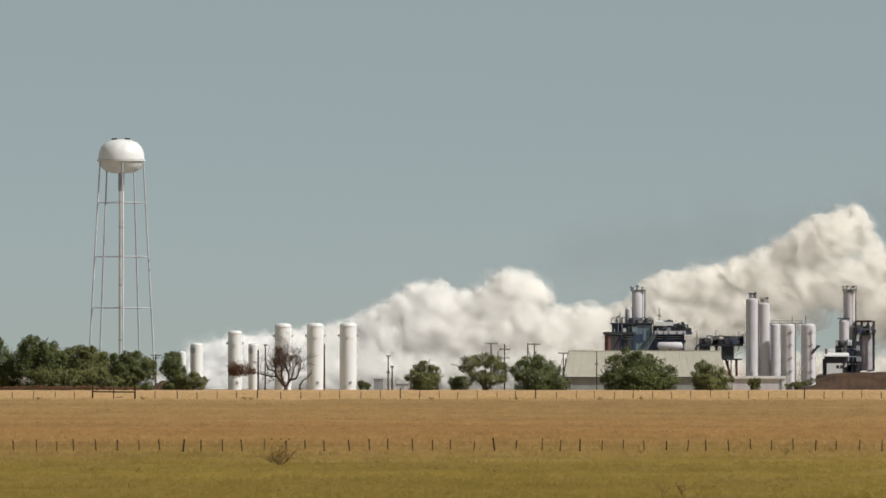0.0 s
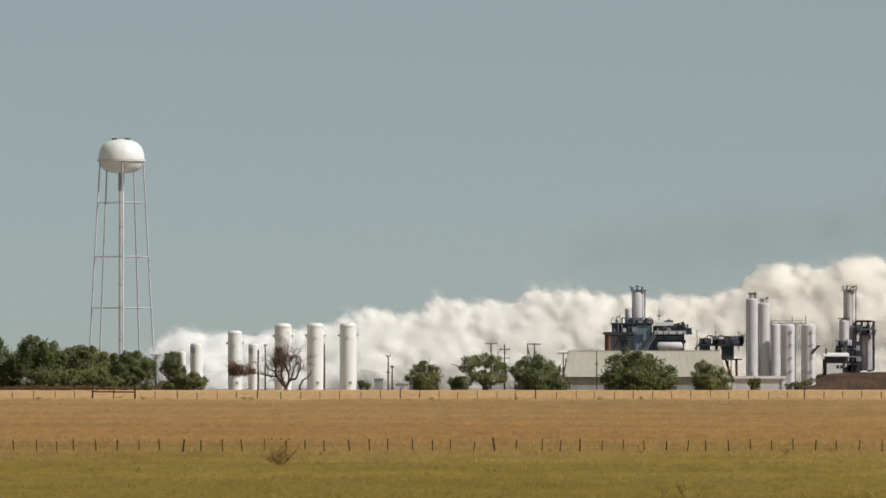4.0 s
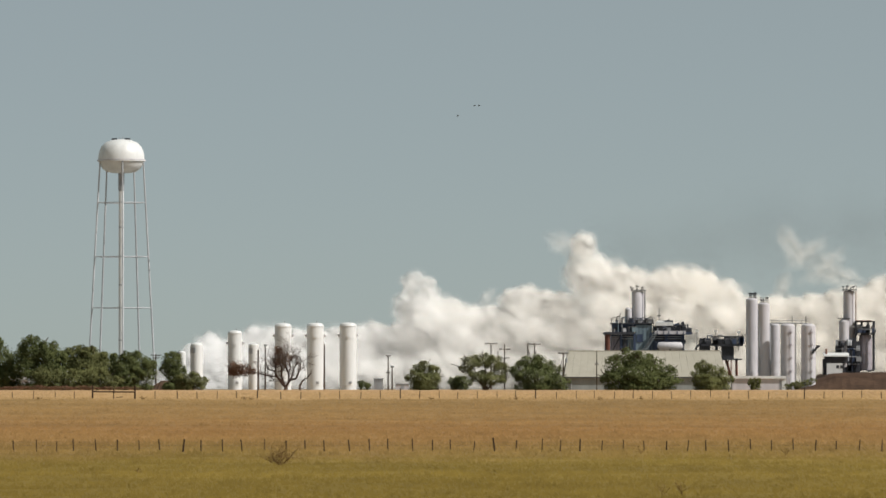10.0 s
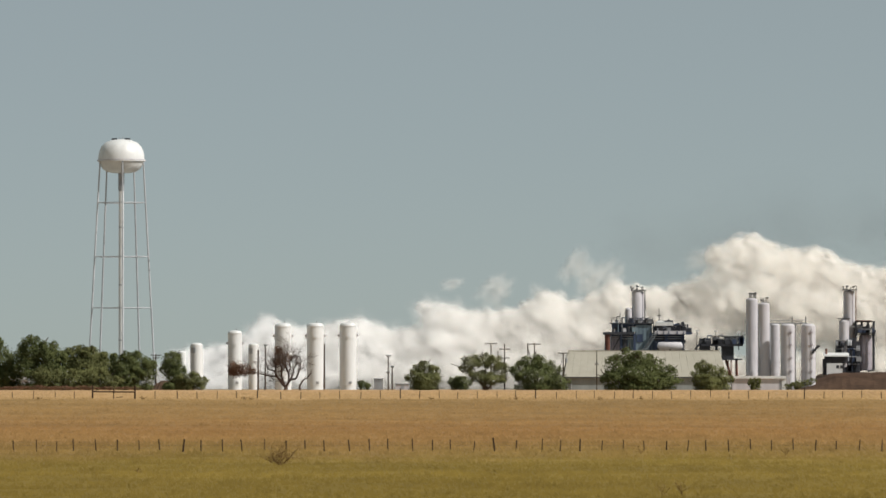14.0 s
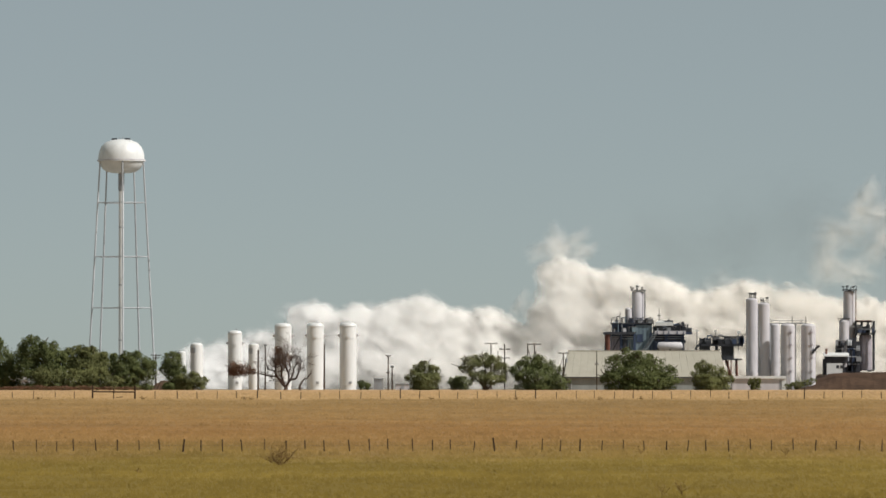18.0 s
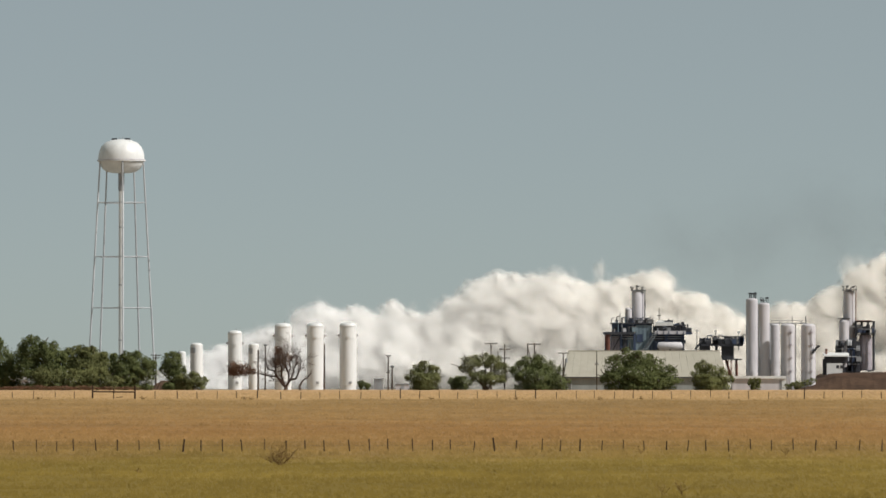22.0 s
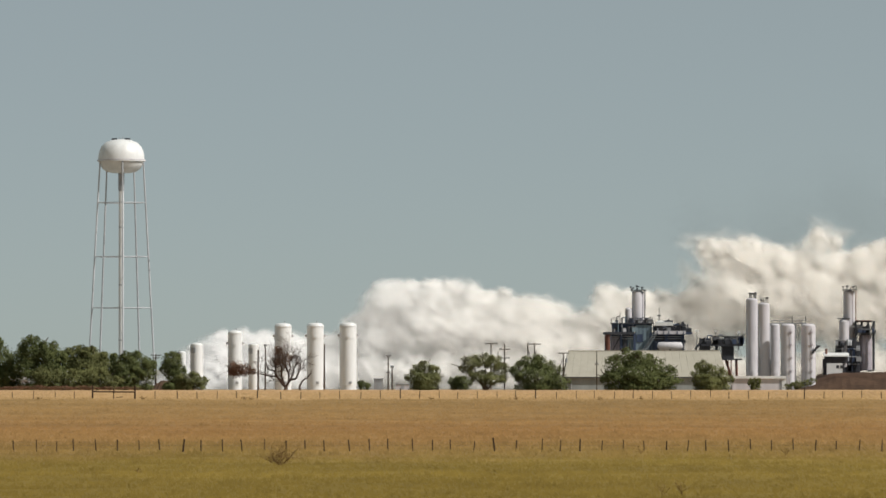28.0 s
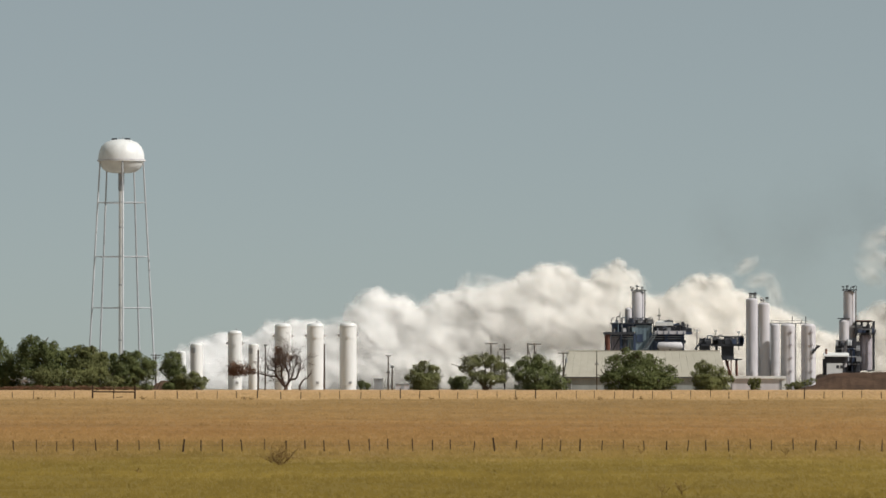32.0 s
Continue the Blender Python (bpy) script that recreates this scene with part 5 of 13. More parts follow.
    puff(2, 3.1, -3.55, 1593, 5, 0, [23.8, 21.6, 31.1, 31.8, 30.7, 29.5, 27.1])
    puff(5, 3.3, -3.27, 1596, 4, 0, [26.7, 21.2, 30.8, 32.1, 30.7, 29.2, 26.9])
    puff(4, 2.8, -2.99, 1596, 1, 0, [26.2, 22.4, 28, 28, 28.2, 28.2, 27.5])
    puff(5, 2.6, -2.77, 1593, 12, 0, [23.2, 22.6, 27.7, 22.1, 24.4, 26.6, 28.2])
    puff(4, 3.7, -2.53, 1596, 8, 0, [19, 26.3, 30.9, 19.9, 21.8, 23.2, 24, 27.6])
    puff(4, 3.9, -2.30, 1594, 13, 0, [16.2, 24.1, 26, 21, 20.9, 20.5, 19.6, 27.7])
    puff(1, 4.0, -2.04, 1593, 2, 0, [13.3, 18.8, 20.3, 22.7, 20.7, 18.7, 16.1, 27])
    puff(4, 3.6, -1.75, 1593, 8, 0, [14, 15, 22.8, 23, 20.7, 18.5, 16.3, 28.7, 24.8])
    puff(4, 3.4, -1.50, 1595, -6, 0, [13.2, 13.8, 24.3, 23.4, 21.8, 20.2, 18.5, 29.3, 25.3])
    puff(2, 3.8, -1.24, 1593, -8, 0, [11, 12.5, 18.2, 21, 21.3, 21.1, 20.5, 29.8, 24.4])
    puff(5, 3.7, -0.98, 1595, 0, 0, [11, 14.6, 16.8, 21.5, 22.7, 23.7, 24.6, 36.5, 25.2])
    puff(0, 3.1, -0.79, 1595, 5, 0, [11.2, 18.2, 15.3, 21.1, 23.6, 25.9, 28, 34.4, 26.4])
    puff(0, 2.5, -0.52, 1594, 4, 0, [10.1, 17.2, 19, 21.8, 24.1, 26.4, 28.7, 32.4, 25.7, 29.2])
    puff(5, 2.3, -0.34, 1596, -1, 0, [8, 13.6, 19.2, 21.9, 24.2, 26.2, 28.2, 24.5, 21.6, 29.1])
    puff(4, 4.1, -0.06, 1595, 12, 0, [-0.5, 10.3, 15.6, 14.6, 18.9, 23.1, 27.2, 14.3, 18.5, 28.2])
    puff(4, 2.3, 0.13, 1597, 13, 1, [11.7, 17.2, 19.1, 22.1, 24.6, 26.5, 18.4, 19.9, 30.2])
    puff(5, 3.7, 0.32, 1593, 1, 1, [6.6, 16.8, 18.9, 19.9, 20.4, 20.8, 19.8, 18.7, 28.9, 26.2])
    puff(4, 2.7, 0.53, 1594, 3, 1, [6.7, 16.6, 22.1, 21.9, 21.2, 20, 23.4, 20.9, 30, 27.4])
    puff(0, 3.9, 0.80, 1596, -3, 1, [4.4, 12.9, 15.3, 19.2, 21.2, 19.8, 23.4, 22.4, 24.7, 26.3])
    puff(2, 3.5, 1.08, 1595, 1, 2, [12.3, 13.5, 17.3, 21.1, 24.8, 20.8, 30.6, 25.1, 27.4])
    puff(5, 3.1, 1.37, 1595, -3, 2, [11.3, 15.1, 17.9, 20.3, 22.6, 20.8, 22.1, 24.9, 27.8, 27.4])
    puff(1, 3.8, 1.58, 1597, -1, 2, [7.1, 14.9, 18.6, 22, 24.7, 21, 21.9, 23.3, 25.8, 26.9])
    puff(0, 3.1, 1.83, 1594, 6, 2, [5.8, 15, 16.7, 17.9, 18.7, 22.1, 25.5, 25.5, 24.6, 27.8])
    puff(2, 2.3, 2.08, 1593, 9, 3, [10.6, 15.1, 18.6, 21.4, 22.4, 27.4, 27.6, 24.4, 29.3])
    puff(0, 3.2, 2.31, 1595, 12, 3, [7.4, 13, 18.5, 24, 19.2, 30, 26.8, 22.5, 28.7, 29.8])
    puff(3, 3.9, 2.54, 1594, -4, 3, [8, 12.6, 16.6, 20, 18, 32.4, 25.6, 21.1, 28.2, 29.2])
    puff(0, 3.9, 2.77, 1594, 10, 3, [8.4, 11.3, 14.1, 17, 17.6, 28.4, 25.4, 21.2, 29.2, 29.6])
    puff(4, 2.8, 2.98, 1595, -9, 3, [4.6, 11.9, 15.3, 18.7, 19.4, 27.5, 26, 22.2, 36.6, 30.9])
    puff(2, 3.0, 3.23, 1597, 10, 4, [12.1, 16, 20, 22.1, 26.6, 25.8, 24.1, 35.7, 30.9])
    puff(5, 2.4, 3.53, 1594, -5, 4, [12.9, 17.4, 21.8, 25.4, 26.3, 25.5, 29.4, 30.7, 30.6, 30.4])
    puff(0, 3.2, 3.73, 1593, 12, 4, [12.7, 17.2, 21.9, 26.3, 25.2, 20.4, 29.2, 30, 27.8, 30])
    puff(0, 3.8, 3.94, 1593, 6, 4, [10.1, 16.7, 21.4, 24.5, 20.2, 17.4, 29.2, 29.5, 25.3, 29.7])
    puff(5, 3.2, 4.19, 1594, 9, 5, [16.4, 20.7, 24.4, 18.2, 18.9, 27.7, 29.8, 24.4, 30.3])
    puff(3, 4.1, 4.38, 1594, -9, 5, [14.5, 17.6, 22.8, 13.8, 20.5, 28.4, 29.1, 23.7, 30.2, 27.5])
    puff(3, 2.3, 4.57, 1594, 8, 5, [15.1, 18.1, 22.4, 12.8, 28.5, 31.1, 30.1, 25, 33.5, 29.3])
    puff(5, 2.6, 4.76, 1594, -8, 5, [14.9, 17.6, 16, 13.4, 29.7, 31, 28.8, 25.9, 36.5, 29])
    puff(1, 3.8, 5.02, 1597, 8, 6, [12.2, 13.9, 15.1, 24.8, 39.2, 26.8, 27.7, 38.2, 28.6])
    puff(4, 2.8, 5.29, 1597, 8, 6, [11.7, 16.7, 15.3, 24, 23.6, 25.7, 29.5, 34.1, 29.3, 28.3])
    puff(3, 2.6, 5.48, 1595, -2, 6, [11.2, 17.7, 15.7, 25.9, 24.4, 27.1, 29.4, 27.5, 30.3, 29.3])
    puff(4, 3.2, 5.68, 1596, 5, 6, [9.7, 16.1, 13.9, 24.4, 25.3, 28.3, 26.5, 22.1, 30.4, 29.1])
    puff(4, 2.5, 5.87, 1595, 1, 6, [4.9, 15.4, 10.9, 24, 25, 28.5, 24.7, 23.1, 31.6, 30])
    puff(1, 2.9, 6.14, 1594, -9, 7, [14.2, 11.5, 20.9, 19.9, 27.3, 24, 25.5, 34.7, 32.2])
    puff(4, 4.1, 6.32, 1595, -9, 7, [7.4, 12.2, 15, 18.7, 22.7, 25.1, 25.9, 34.3, 31.4, 28.5])
    puff(3, 2.4, 6.55, 1593, -2, 7, [9, 15.3, 15.1, 22.2, 24.3, 28.2, 29.6, 36.1, 33.2, 30.3])
    puff(0, 3.6, 6.81, 1593, 11, 7, [4.8, 12.9, 12.8, 23.8, 24.5, 25.7, 32.9, 35.8, 32.6, 29.2])
    puff(3, 3.4, 7.03, 1594, 4, 8, [14.1, 14.9, 28.7, 24.1, 26.4, 32.7, 38.8, 34.7, 30.5])
    puff(2, 2.3, 7.22, 1592, 6, 8, [16.5, 16.9, 15.7, 24.8, 27.5, 32.2, 38.5, 34.7, 30.9])
    puff(4, 3.1, 7.43, 1592, -6, 8, [12.9, 15.6, 14.8, 24.5, 30.3, 28.1, 35.7, 32.6, 29.4, 25])
    puff(3, 4.0, 7.69, 1592, -4, 8, [8, 13.9, 13.8, 22.8, 35.8, 22.8, 25.7, 25.7, 25.7, 24.8])
    puff(2, 2.5, 7.88, 1595, -6, 8, [6.1, 13.9, 14.6, 24.9, 37.1, 22.3, 26.2, 26.4, 26.7, 26.2])
    puff(1, 2.9, 8.18, 1596, 0, 9, [13.9, 14, 29, 22, 21.8, 25, 25.5, 26, 26.1])
    puff(5, 2.6, 8.39, 1593, -9, 9, [14.6, 13.9, 21.9, 22.4, 23.9, 25.7, 26.1, 26.4, 26.7, 19.5])
    puff(1, 4.0, 8.64, 1596, 13, 9, [13.1, 13.5, 20.3, 26.7, 20, 25.5, 26.4, 27.1, 27.8, 18.7])
    puff(5, 2.3, 8.91, 1596, 4, 9, [10.6, 15, 19, 35.6, 21.4, 24, 28.5, 32, 35.3, 20.8])
    puff(2, 2.6, 9.17, 1594, -6, 10, [11, 21, 37, 20.8, 21.3, 27.9, 34.5, 40.9, 20.2])
    puff(1, 4.0, 9.45, 1593, 8, 10, [10.8, 18.6, 9, 21.4, 22.6, 28.7, 34.8, 40.9, 19.5, 36.7])
    puff(0, 3.0, 9.66, 1593, 7, 10, [8.7, 15.3, 8.8, 23.3, 20.8, 28, 35.1, 41.8, 21.8, 38.1])
    puff(4, 2.5, 9.91, 1594, -5, 10, [4, 11.8, 10.7, 22.8, 19.4, 27.1, 34.9, 42.6, 22, 38.7])
    puff(0, 3.9, 10.12, 1593, 13, 11, [8.3, 10.4, 21.2, 17.4, 24.3, 31.2, 38.1, 20.8, 37.5])
    puff(3, 3.7, 10.34, 1593, 3, 11, [7.3, 12.1, 20.8, 18.1, 23.7, 27.4, 30.6, 23.1, 38.2, 21.7])
    puff(1, 4.2, 10.61, 1593, 3, 11, [6.4, 9.4, 20.2, 18.2, 20.3, 21.8, 22.6, 22.4, 37.5, 20.6])
    puff(4, 2.4, 10.89, 1595, 2, 11, [5.4, 13.7, 15.8, 21.8, 22, 21.8, 21.6, 26.4, 41.6, 23.6])
    puff(1, 3.2, 11.15, 1595, 0, 12, [11.6, 18.1, 13.5, 17.3, 21, 24.7, 26.3, 39.3, 23.1])
    puff(0, 2.5, 11.38, 1592, 4, 12, [11.5, 20.2, 14.2, 17.7, 21.1, 24.4, 25.1, 17.1, 23.6, 27])
    puff(4, 3.8, 11.66, 1593, -2, 12, [7.2, 13.5, 15.1, 18.6, 21.8, 24.8, 22.7, 15.5, 23.5, 26.1])
    puff(3, 3.1, 11.92, 1592, 3, 12, [3.6, 10.7, 15.8, 18.2, 20.6, 23, 25.5, 18.8, 26.3, 27.5])
    puff(0, 3.9, 12.13, 1596, -2, 13, [6.5, 12.8, 16, 19.1, 22.1, 26.7, 21.1, 26.9, 26.1])
    puff(2, 3.3, 12.35, 1596, -6, 13, [8.1, 13.7, 16.1, 18.3, 20.4, 28.3, 29.9, 21.7, 27.9, 32.9])
    puff(0, 3.1, 12.58, 1596, 0, 13, [9.9, 14.9, 16.6, 18.3, 20, 29.9, 29.3, 19.5, 26.9, 33])
    puff(5, 4.0, 12.82, 1593, 11, 13, [3.6, 14.7, 17.9, 20.2, 22, 27.2, 15.4, 22, 23.6, 31.8])
    puff(0, 2.4, 13.03, 1593, 6, 14, [12.4, 17.5, 22.4, 27, 31.6, 15.9, 25.1, 24.8, 34.5])
    puff(5, 2.4, 13.27, 1596, -8, 14, [9.7, 15.9, 22.1, 28.3, 33.5, 17.4, 23.6, 24.8, 34.8])
    puff(1, 3.3, 13.56, 1596, 12, 14, [8.2, 14.3, 20.3, 26.2, 19.8, 18.2, 20.7, 25.2, 32.1, 15.5])
    puff(3, 3.3, 13.81, 1593, 6, 14, [7, 14.1, 21.1, 28, 14.6, 19.9, 23.9, 26, 28.4, 15.2])
    puff(4, 4.1, 14.00, 1597, 0, 14, [1.2, 12.9, 19.5, 25.9, 16.7, 21.2, 28.7, 26.8, 24.4, 14.8])
    puff(3, 4.2, 14.19, 1595, 7, 15, [8.9, 11.2, 13.4, 18, 23.5, 33.3, 25.7, 21.8, 15.3])
    puff(5, 4.0, 14.47, 1593, 7, 15, [7.9, 9.6, 11.2, 17.7, 25.3, 32.3, 28.1, 19.1, 15.4, 22.7])
    puff(4, 3.7, 14.69, 1596, -9, 15, [8.6, 10.2, 11.8, 19.4, 24.2, 34.5, 29.9, 19.4, 17.1, 23.7])
    puff(1, 3.6, 14.92, 1596, -9, 15, [8.7, 10.9, 12.9, 21.6, 22.8, 26, 32.2, 16.2, 18.3, 23.8])
    puff(3, 3.9, 15.17, 1597, 0, 16, [15, 19.3, 20.6, 16.8, 20.7, 28.9, 15.5, 19.3, 23.2])
    puff(1, 2.9, 15.38, 1593, 1, 16, [15.8, 19.9, 20.2, 20.3, 20.7, 22.5, 20.2, 22.4, 25.2, 40.8])
    puff(0, 3.8, 15.67, 1594, -4, 16, [13.1, 16.1, 19.7, 23.5, 25.3, 21.8, 22.9, 23.6, 24.4, 40.4])
    puff(4, 3.0, 15.90, 1596, 8, 16, [11.1, 13.9, 17.9, 24.1, 29.1, 27.6, 23.2, 25, 25.1, 40.9])
    puff(3, 3.7, 16.10, 1597, -5, 17, [7.7, 19.5, 23.5, 23.2, 28.1, 28.3, 25.4, 30.5, 40.9])
    puff(1, 3.6, 16.37, 1595, 3, 17, [9.2, 19.8, 21.6, 12.7, 26.1, 28, 28.1, 37.5, 41.4, 40.4])
    puff(5, 2.5, 16.56, 1592, -2, 17, [9.5, 13.9, 17.8, 15.2, 26.2, 27.6, 38.5, 39.8, 43.8, 42.4])
    puff(5, 3.5, 16.79, 1597, 6, 17, [6.5, 12.6, 17.9, 17.3, 25.5, 26, 38.6, 38.7, 42.4, 41.9])
    puff(4, 3.2, 17.08, 1594, 0, 18, [10, 12.9, 18.9, 24.5, 25.8, 39.5, 48.9, 28.6, 31.9])
    puff(1, 2.7, 17.28, 1592, 6, 18, [9.5, 13, 22.6, 28.8, 28.5, 34, 48.3, 25.6, 30.5, 35.1])
    puff(3, 2.4, 17.57, 1594, -9, 18, [9.2, 12.6, 22.3, 28.9, 28.3, 27.3, 32, 17.6, 24.7, 31.9])
    puff(4, 2.7, 17.81, 1592, -6, 18, [7, 14.1, 22.1, 27.5, 28.8, 21.6, 16.4, 16.6, 24.1, 31.6])
    puff(0, 3.0, 18.02, 1594, 12, 19, [13.7, 22.9, 25.1, 28.2, 17.5, 16, 17.4, 24.8, 31.9, 38.1])
    puff(0, 3.9, 18.29, 1597, -5, 19, [11.2, 14.6, 20.3, 26.2, 18.2, 19, 23.4, 28.5, 33.4, 37.9, 37.6])
    puff(3, 2.8, 18.57, 1592, -7, 19, [7.9, 15.7, 19.5, 21.6, 19.7, 22, 23.7, 28.2, 32.6, 36.9, 38.6])
    puff(3, 2.7, 18.82, 1597, 7, 19, [6.5, 14.5, 16.8, 18.2, 21.9, 24.7, 25.1, 28.5, 31.8, 34.9, 38, 38.7])
    puff(1, 2.4, 19.05, 1597, -4, 20, [11.3, 13.6, 19.1, 24.5, 26.6, 27.1, 31.4, 35.3, 39, 35.3, 39.6, 44.5])
    puff(4, 2.5, 19.25, 1594, -7, 20, [11.2, 13.5, 21.6, 26, 23.8, 31.5, 35.5, 39.1, 41.2, 37.1, 41.3, 44.7])
    puff(4, 3.9, 19.55, 1593, 0, 20, [8.7, 11.2, 16.6, 29.9, 24.5, 33, 33.7, 33.5, 33.1, 38.1, 40.1, 42.4, 18.9])
    puff(0, 2.3, 19.73, 1594, 12, 20, [9.6, 13.1, 20.4, 28.1, 25.3, 30.5, 33.2, 35.4, 36.8, 39.9, 42.1, 43.3, 21.3])
    puff(5, 3.4, 20.03, 1595, -8, 21, [12.1, 19.3, 18.3, 17.4, 20.8, 26.9, 33, 38, 39.8, 41.9, 40, 17.8])
    puff(2, 2.9, 20.32, 1596, -7, 21, [12.9, 19.3, 22.5, 22.7, 22.9, 27.9, 32.7, 37.6, 19.4, 22.9, 19.3, 11.6])
    puff(0, 4.0, 20.54, 1592, -8, 21, [8.9, 13.5, 19.9, 20.7, 24, 28.4, 32.8, 37.1, 19.2, 16.8, 15.8, 11.7])
    puff(1, 4.0, 20.74, 1592, 3, 21, [5.7, 13.4, 19.2, 15.9, 23.6, 25.1, 24.7, 23.5, 21.9, 18.1, 15.2, 14.4])
    puff(0, 4.1, 21.00, 1597, -1, 22, [10.3, 15, 15.7, 23.7, 24, 23.1, 21.8, 25.5, 23.2, 16.6, 17.2])
    puff(4, 2.3, 21.27, 1593, -5, 22, [9.9, 16.7, 16.9, 20.6, 21.9, 23.1, 24.3, 19.8, 21.4, 19.4, 21.8])
    puff(0, 3.9, 21.53, 1594, -3, 22, [6.6, 12.2, 15.1, 17.1, 19.4, 21.5, 23.4, 14.5, 15.8, 19.6, 23.1])
    puff(2, 4.0, 21.77, 1594, 8, 22, [5, 11.4, 14.7, 16.9, 19.5, 22.2, 24.5, 16.3, 19.5, 22.6, 27.3])
    puff(4, 2.5, 21.98, 1594, 5, 22, [2.1, 10.5, 15.3, 20.5, 21.5, 20, 18.4, 21.9, 27.2, 27.2, 28.7])
    puff(1, 4.0, 22.24, 1595, 4, 23, [4.3, 14, 20.8, 20.9, 20.4, 18.9, 23.6, 25.9, 28.8, 23.9])
    puff(3, 2.8, 22.47, 1596, 1, 23, [8, 15.8, 20.3, 20.7, 21.1, 21.5, 23.1, 26, 26.5, 22.4])
    puff(2, 4.0, 22.67, 1593, 10, 23, [9.1, 20.4, 18.1, 19.4, 20.6, 21.6, 20.1, 21.3, 27.4, 22.1])
    puff(1, 2.4, 22.94, 1595, 10, 23, [7.6, 11.7, 12.8, 17.1, 21.5, 25.2, 24.2, 20.7, 28.4, 33])
    puff(3, 3.1, 23.15, 1595, -4, 24, [7.6, 11.6, 15.7, 19.8, 23.9, 26.7, 20.8, 22.2, 29.8])
    puff(2, 3.6, 23.33, 1593, -2, 24, [7.4, 10.3, 16, 20.4, 24.7, 25.4, 23.8, 23.8, 26.2])
    puff(1, 3.1, 23.61, 1597, 10, 24, [8.4, 9.6, 15.4, 21.1, 26.8, 28.5, 27.9, 28.7, 30.6])
    puff(3, 3.4, 23.83, 1593, -9, 24, [5, 11.1, 16.2, 21.3, 26.4, 29.8, 29, 30.1, 30.3])
    puff(5, 3.4, 24.09, 1592, 6, 25, [14.4, 18.6, 22.6, 26.4, 25.4, 29.8, 29.3, 27.9])
    puff(4, 3.7, 24.38, 1596, 2, 25, [10.2, 15.6, 20.9, 26.1, 10.8, 13.3, 21, 25.2])
    puff(3, 3.5, 24.59, 1596, -3, 25, [9.9, 12.8, 15.4, 17.8, 9.9, 12.5, 19.5, 24])
    puff(1, 3.8, 24.85, 1595, -5, 25, [6.8, 9.7, 11.2, 12.6, 10.7, 14.3, 17, 23.1])
    puff(0, 2.8, 25.04, 1593, 4, 26, [9.7, 10.9, 12.2, 11.7, 15.6, 16.4, 23.7])
    puff(0, 3.5, 25.22, 1597, 1, 26, [9.1, 10.4, 11.7, 11.7, 14, 16.6, 19.6])
    puff(4, 3.9, 25.51, 1597, -5, 26, [8.6, 10, 11.5, 12.2, 13.9, 20.7, 21.2])
    puff(0, 4.2, 25.77, 1597, 4, 26, [8.6, 9.8, 11.3, 12.1, 14.1, 18.5, 22.9])
    puff(0, 3.7, 26.02, 1592, 13, 27, [10.9, 12.5, 12.1, 15, 15.2, 19.2])
    puff(5, 2.8, 26.33, 1595, -6, 27, [11.7, 13.2, 12.4, 15.8, 15.2, 14.8])
    puff(4, 2.8, 26.80, 1593, -6, 27, [8.5, 9.6, 13.4, 15.2, 16.3, 16])
    puff(3, 2.3, 27.38, 1595, 4, 28, [7.4, 11.6, 14.6, 15.6, 16.7])
    puff(0, 3.3, 28.11, 1593, 0, 29, [9.5, 14.8, 11, 15])
    puff(2, 2.9, 28.97, 1596, -2, 29, [2.5, 7.7, 11.4, 11.3])
    puff(2, 2.5, 29.75, 1595, 3, 30, [5.1, 10.1, 12.9])
    puff(5, 4.1, 30.64, 1593, -5, 31, [5.9, 9.6])
    puff(2, 3.9, 31.38, 1595, 10, 32, [6.7])
    puff(3, 3.1, -8.87, 1613, -3, 0, [33.8])
    puff(5, 2.7, -8.66, 1612, -9, 0, [34.9, 20.6])
    puff(1, 3.1, -8.39, 1613, 10, 0, [39.5, 20.2])
    puff(1, 3.0, -8.21, 1609, 11, 0, [47, 20.5])
    puff(1, 3.9, -7.97, 1612, -2, 0, [44.8, 19.3])
    puff(5, 2.5, -7.77, 1609, 11, 0, [45.4, 21.6])
    puff(5, 2.8, -7.51, 1610, 12, 0, [41.6, 21.9, 29.1])
    puff(0, 3.9, -7.31, 1610, -6, 0, [37.3, 21.4, 28.3])
    puff(2, 4.7, -7.10, 1614, 3, 0, [33.5, 23.1, 27.2])
    puff(3, 3.0, -6.82, 1612, -8, 0, [33.1, 30.6, 29.8])
    puff(4, 2.5, -6.55, 1612, 10, 0, [31.8, 30.9, 30.7, 20.2])
    puff(0, 3.5, -6.37, 1608, -6, 0, [29.9, 26.5, 29.5, 19.3])
    puff(1, 3.5, -6.09, 1612, 6, 0, [28.8, 27.7, 30.4, 18.9])
    puff(3, 2.5, -5.91, 1609, 5, 0, [30, 30.1, 34.9, 20.9])
    puff(1, 2.5, -5.65, 1609, -7, 0, [25.5, 24.7, 31.6, 21.2, 23.8])
    puff(1, 3.2, -5.43, 1608, 10, 0, [20.1, 22.2, 23.5, 20.1, 22.8])
    puff(1, 2.5, -5.18, 1614, 5, 0, [20.2, 23, 23.3, 21, 23.7])
    puff(4, 3.0, -4.93, 1611, 13, 0, [20.6, 25.8, 25, 21.9, 24.3])
    puff(0, 2.6, -4.68, 1613, 7, 0, [20.8, 30.2, 31.9, 29, 29.3, 29.2])
    puff(5, 4.1, -4.38, 1610, -1, 0, [26.2, 31.8, 31.9, 34.8, 32.5, 30.1])
    puff(2, 3.2, -4.09, 1611, 9, 0, [30, 34.3, 26.9, 34.3, 32.4, 30.3])
    puff(0, 4.6, -3.86, 1613, -7, 0, [24.4, 26.2, 23.3, 29.7, 28.6, 27.5])
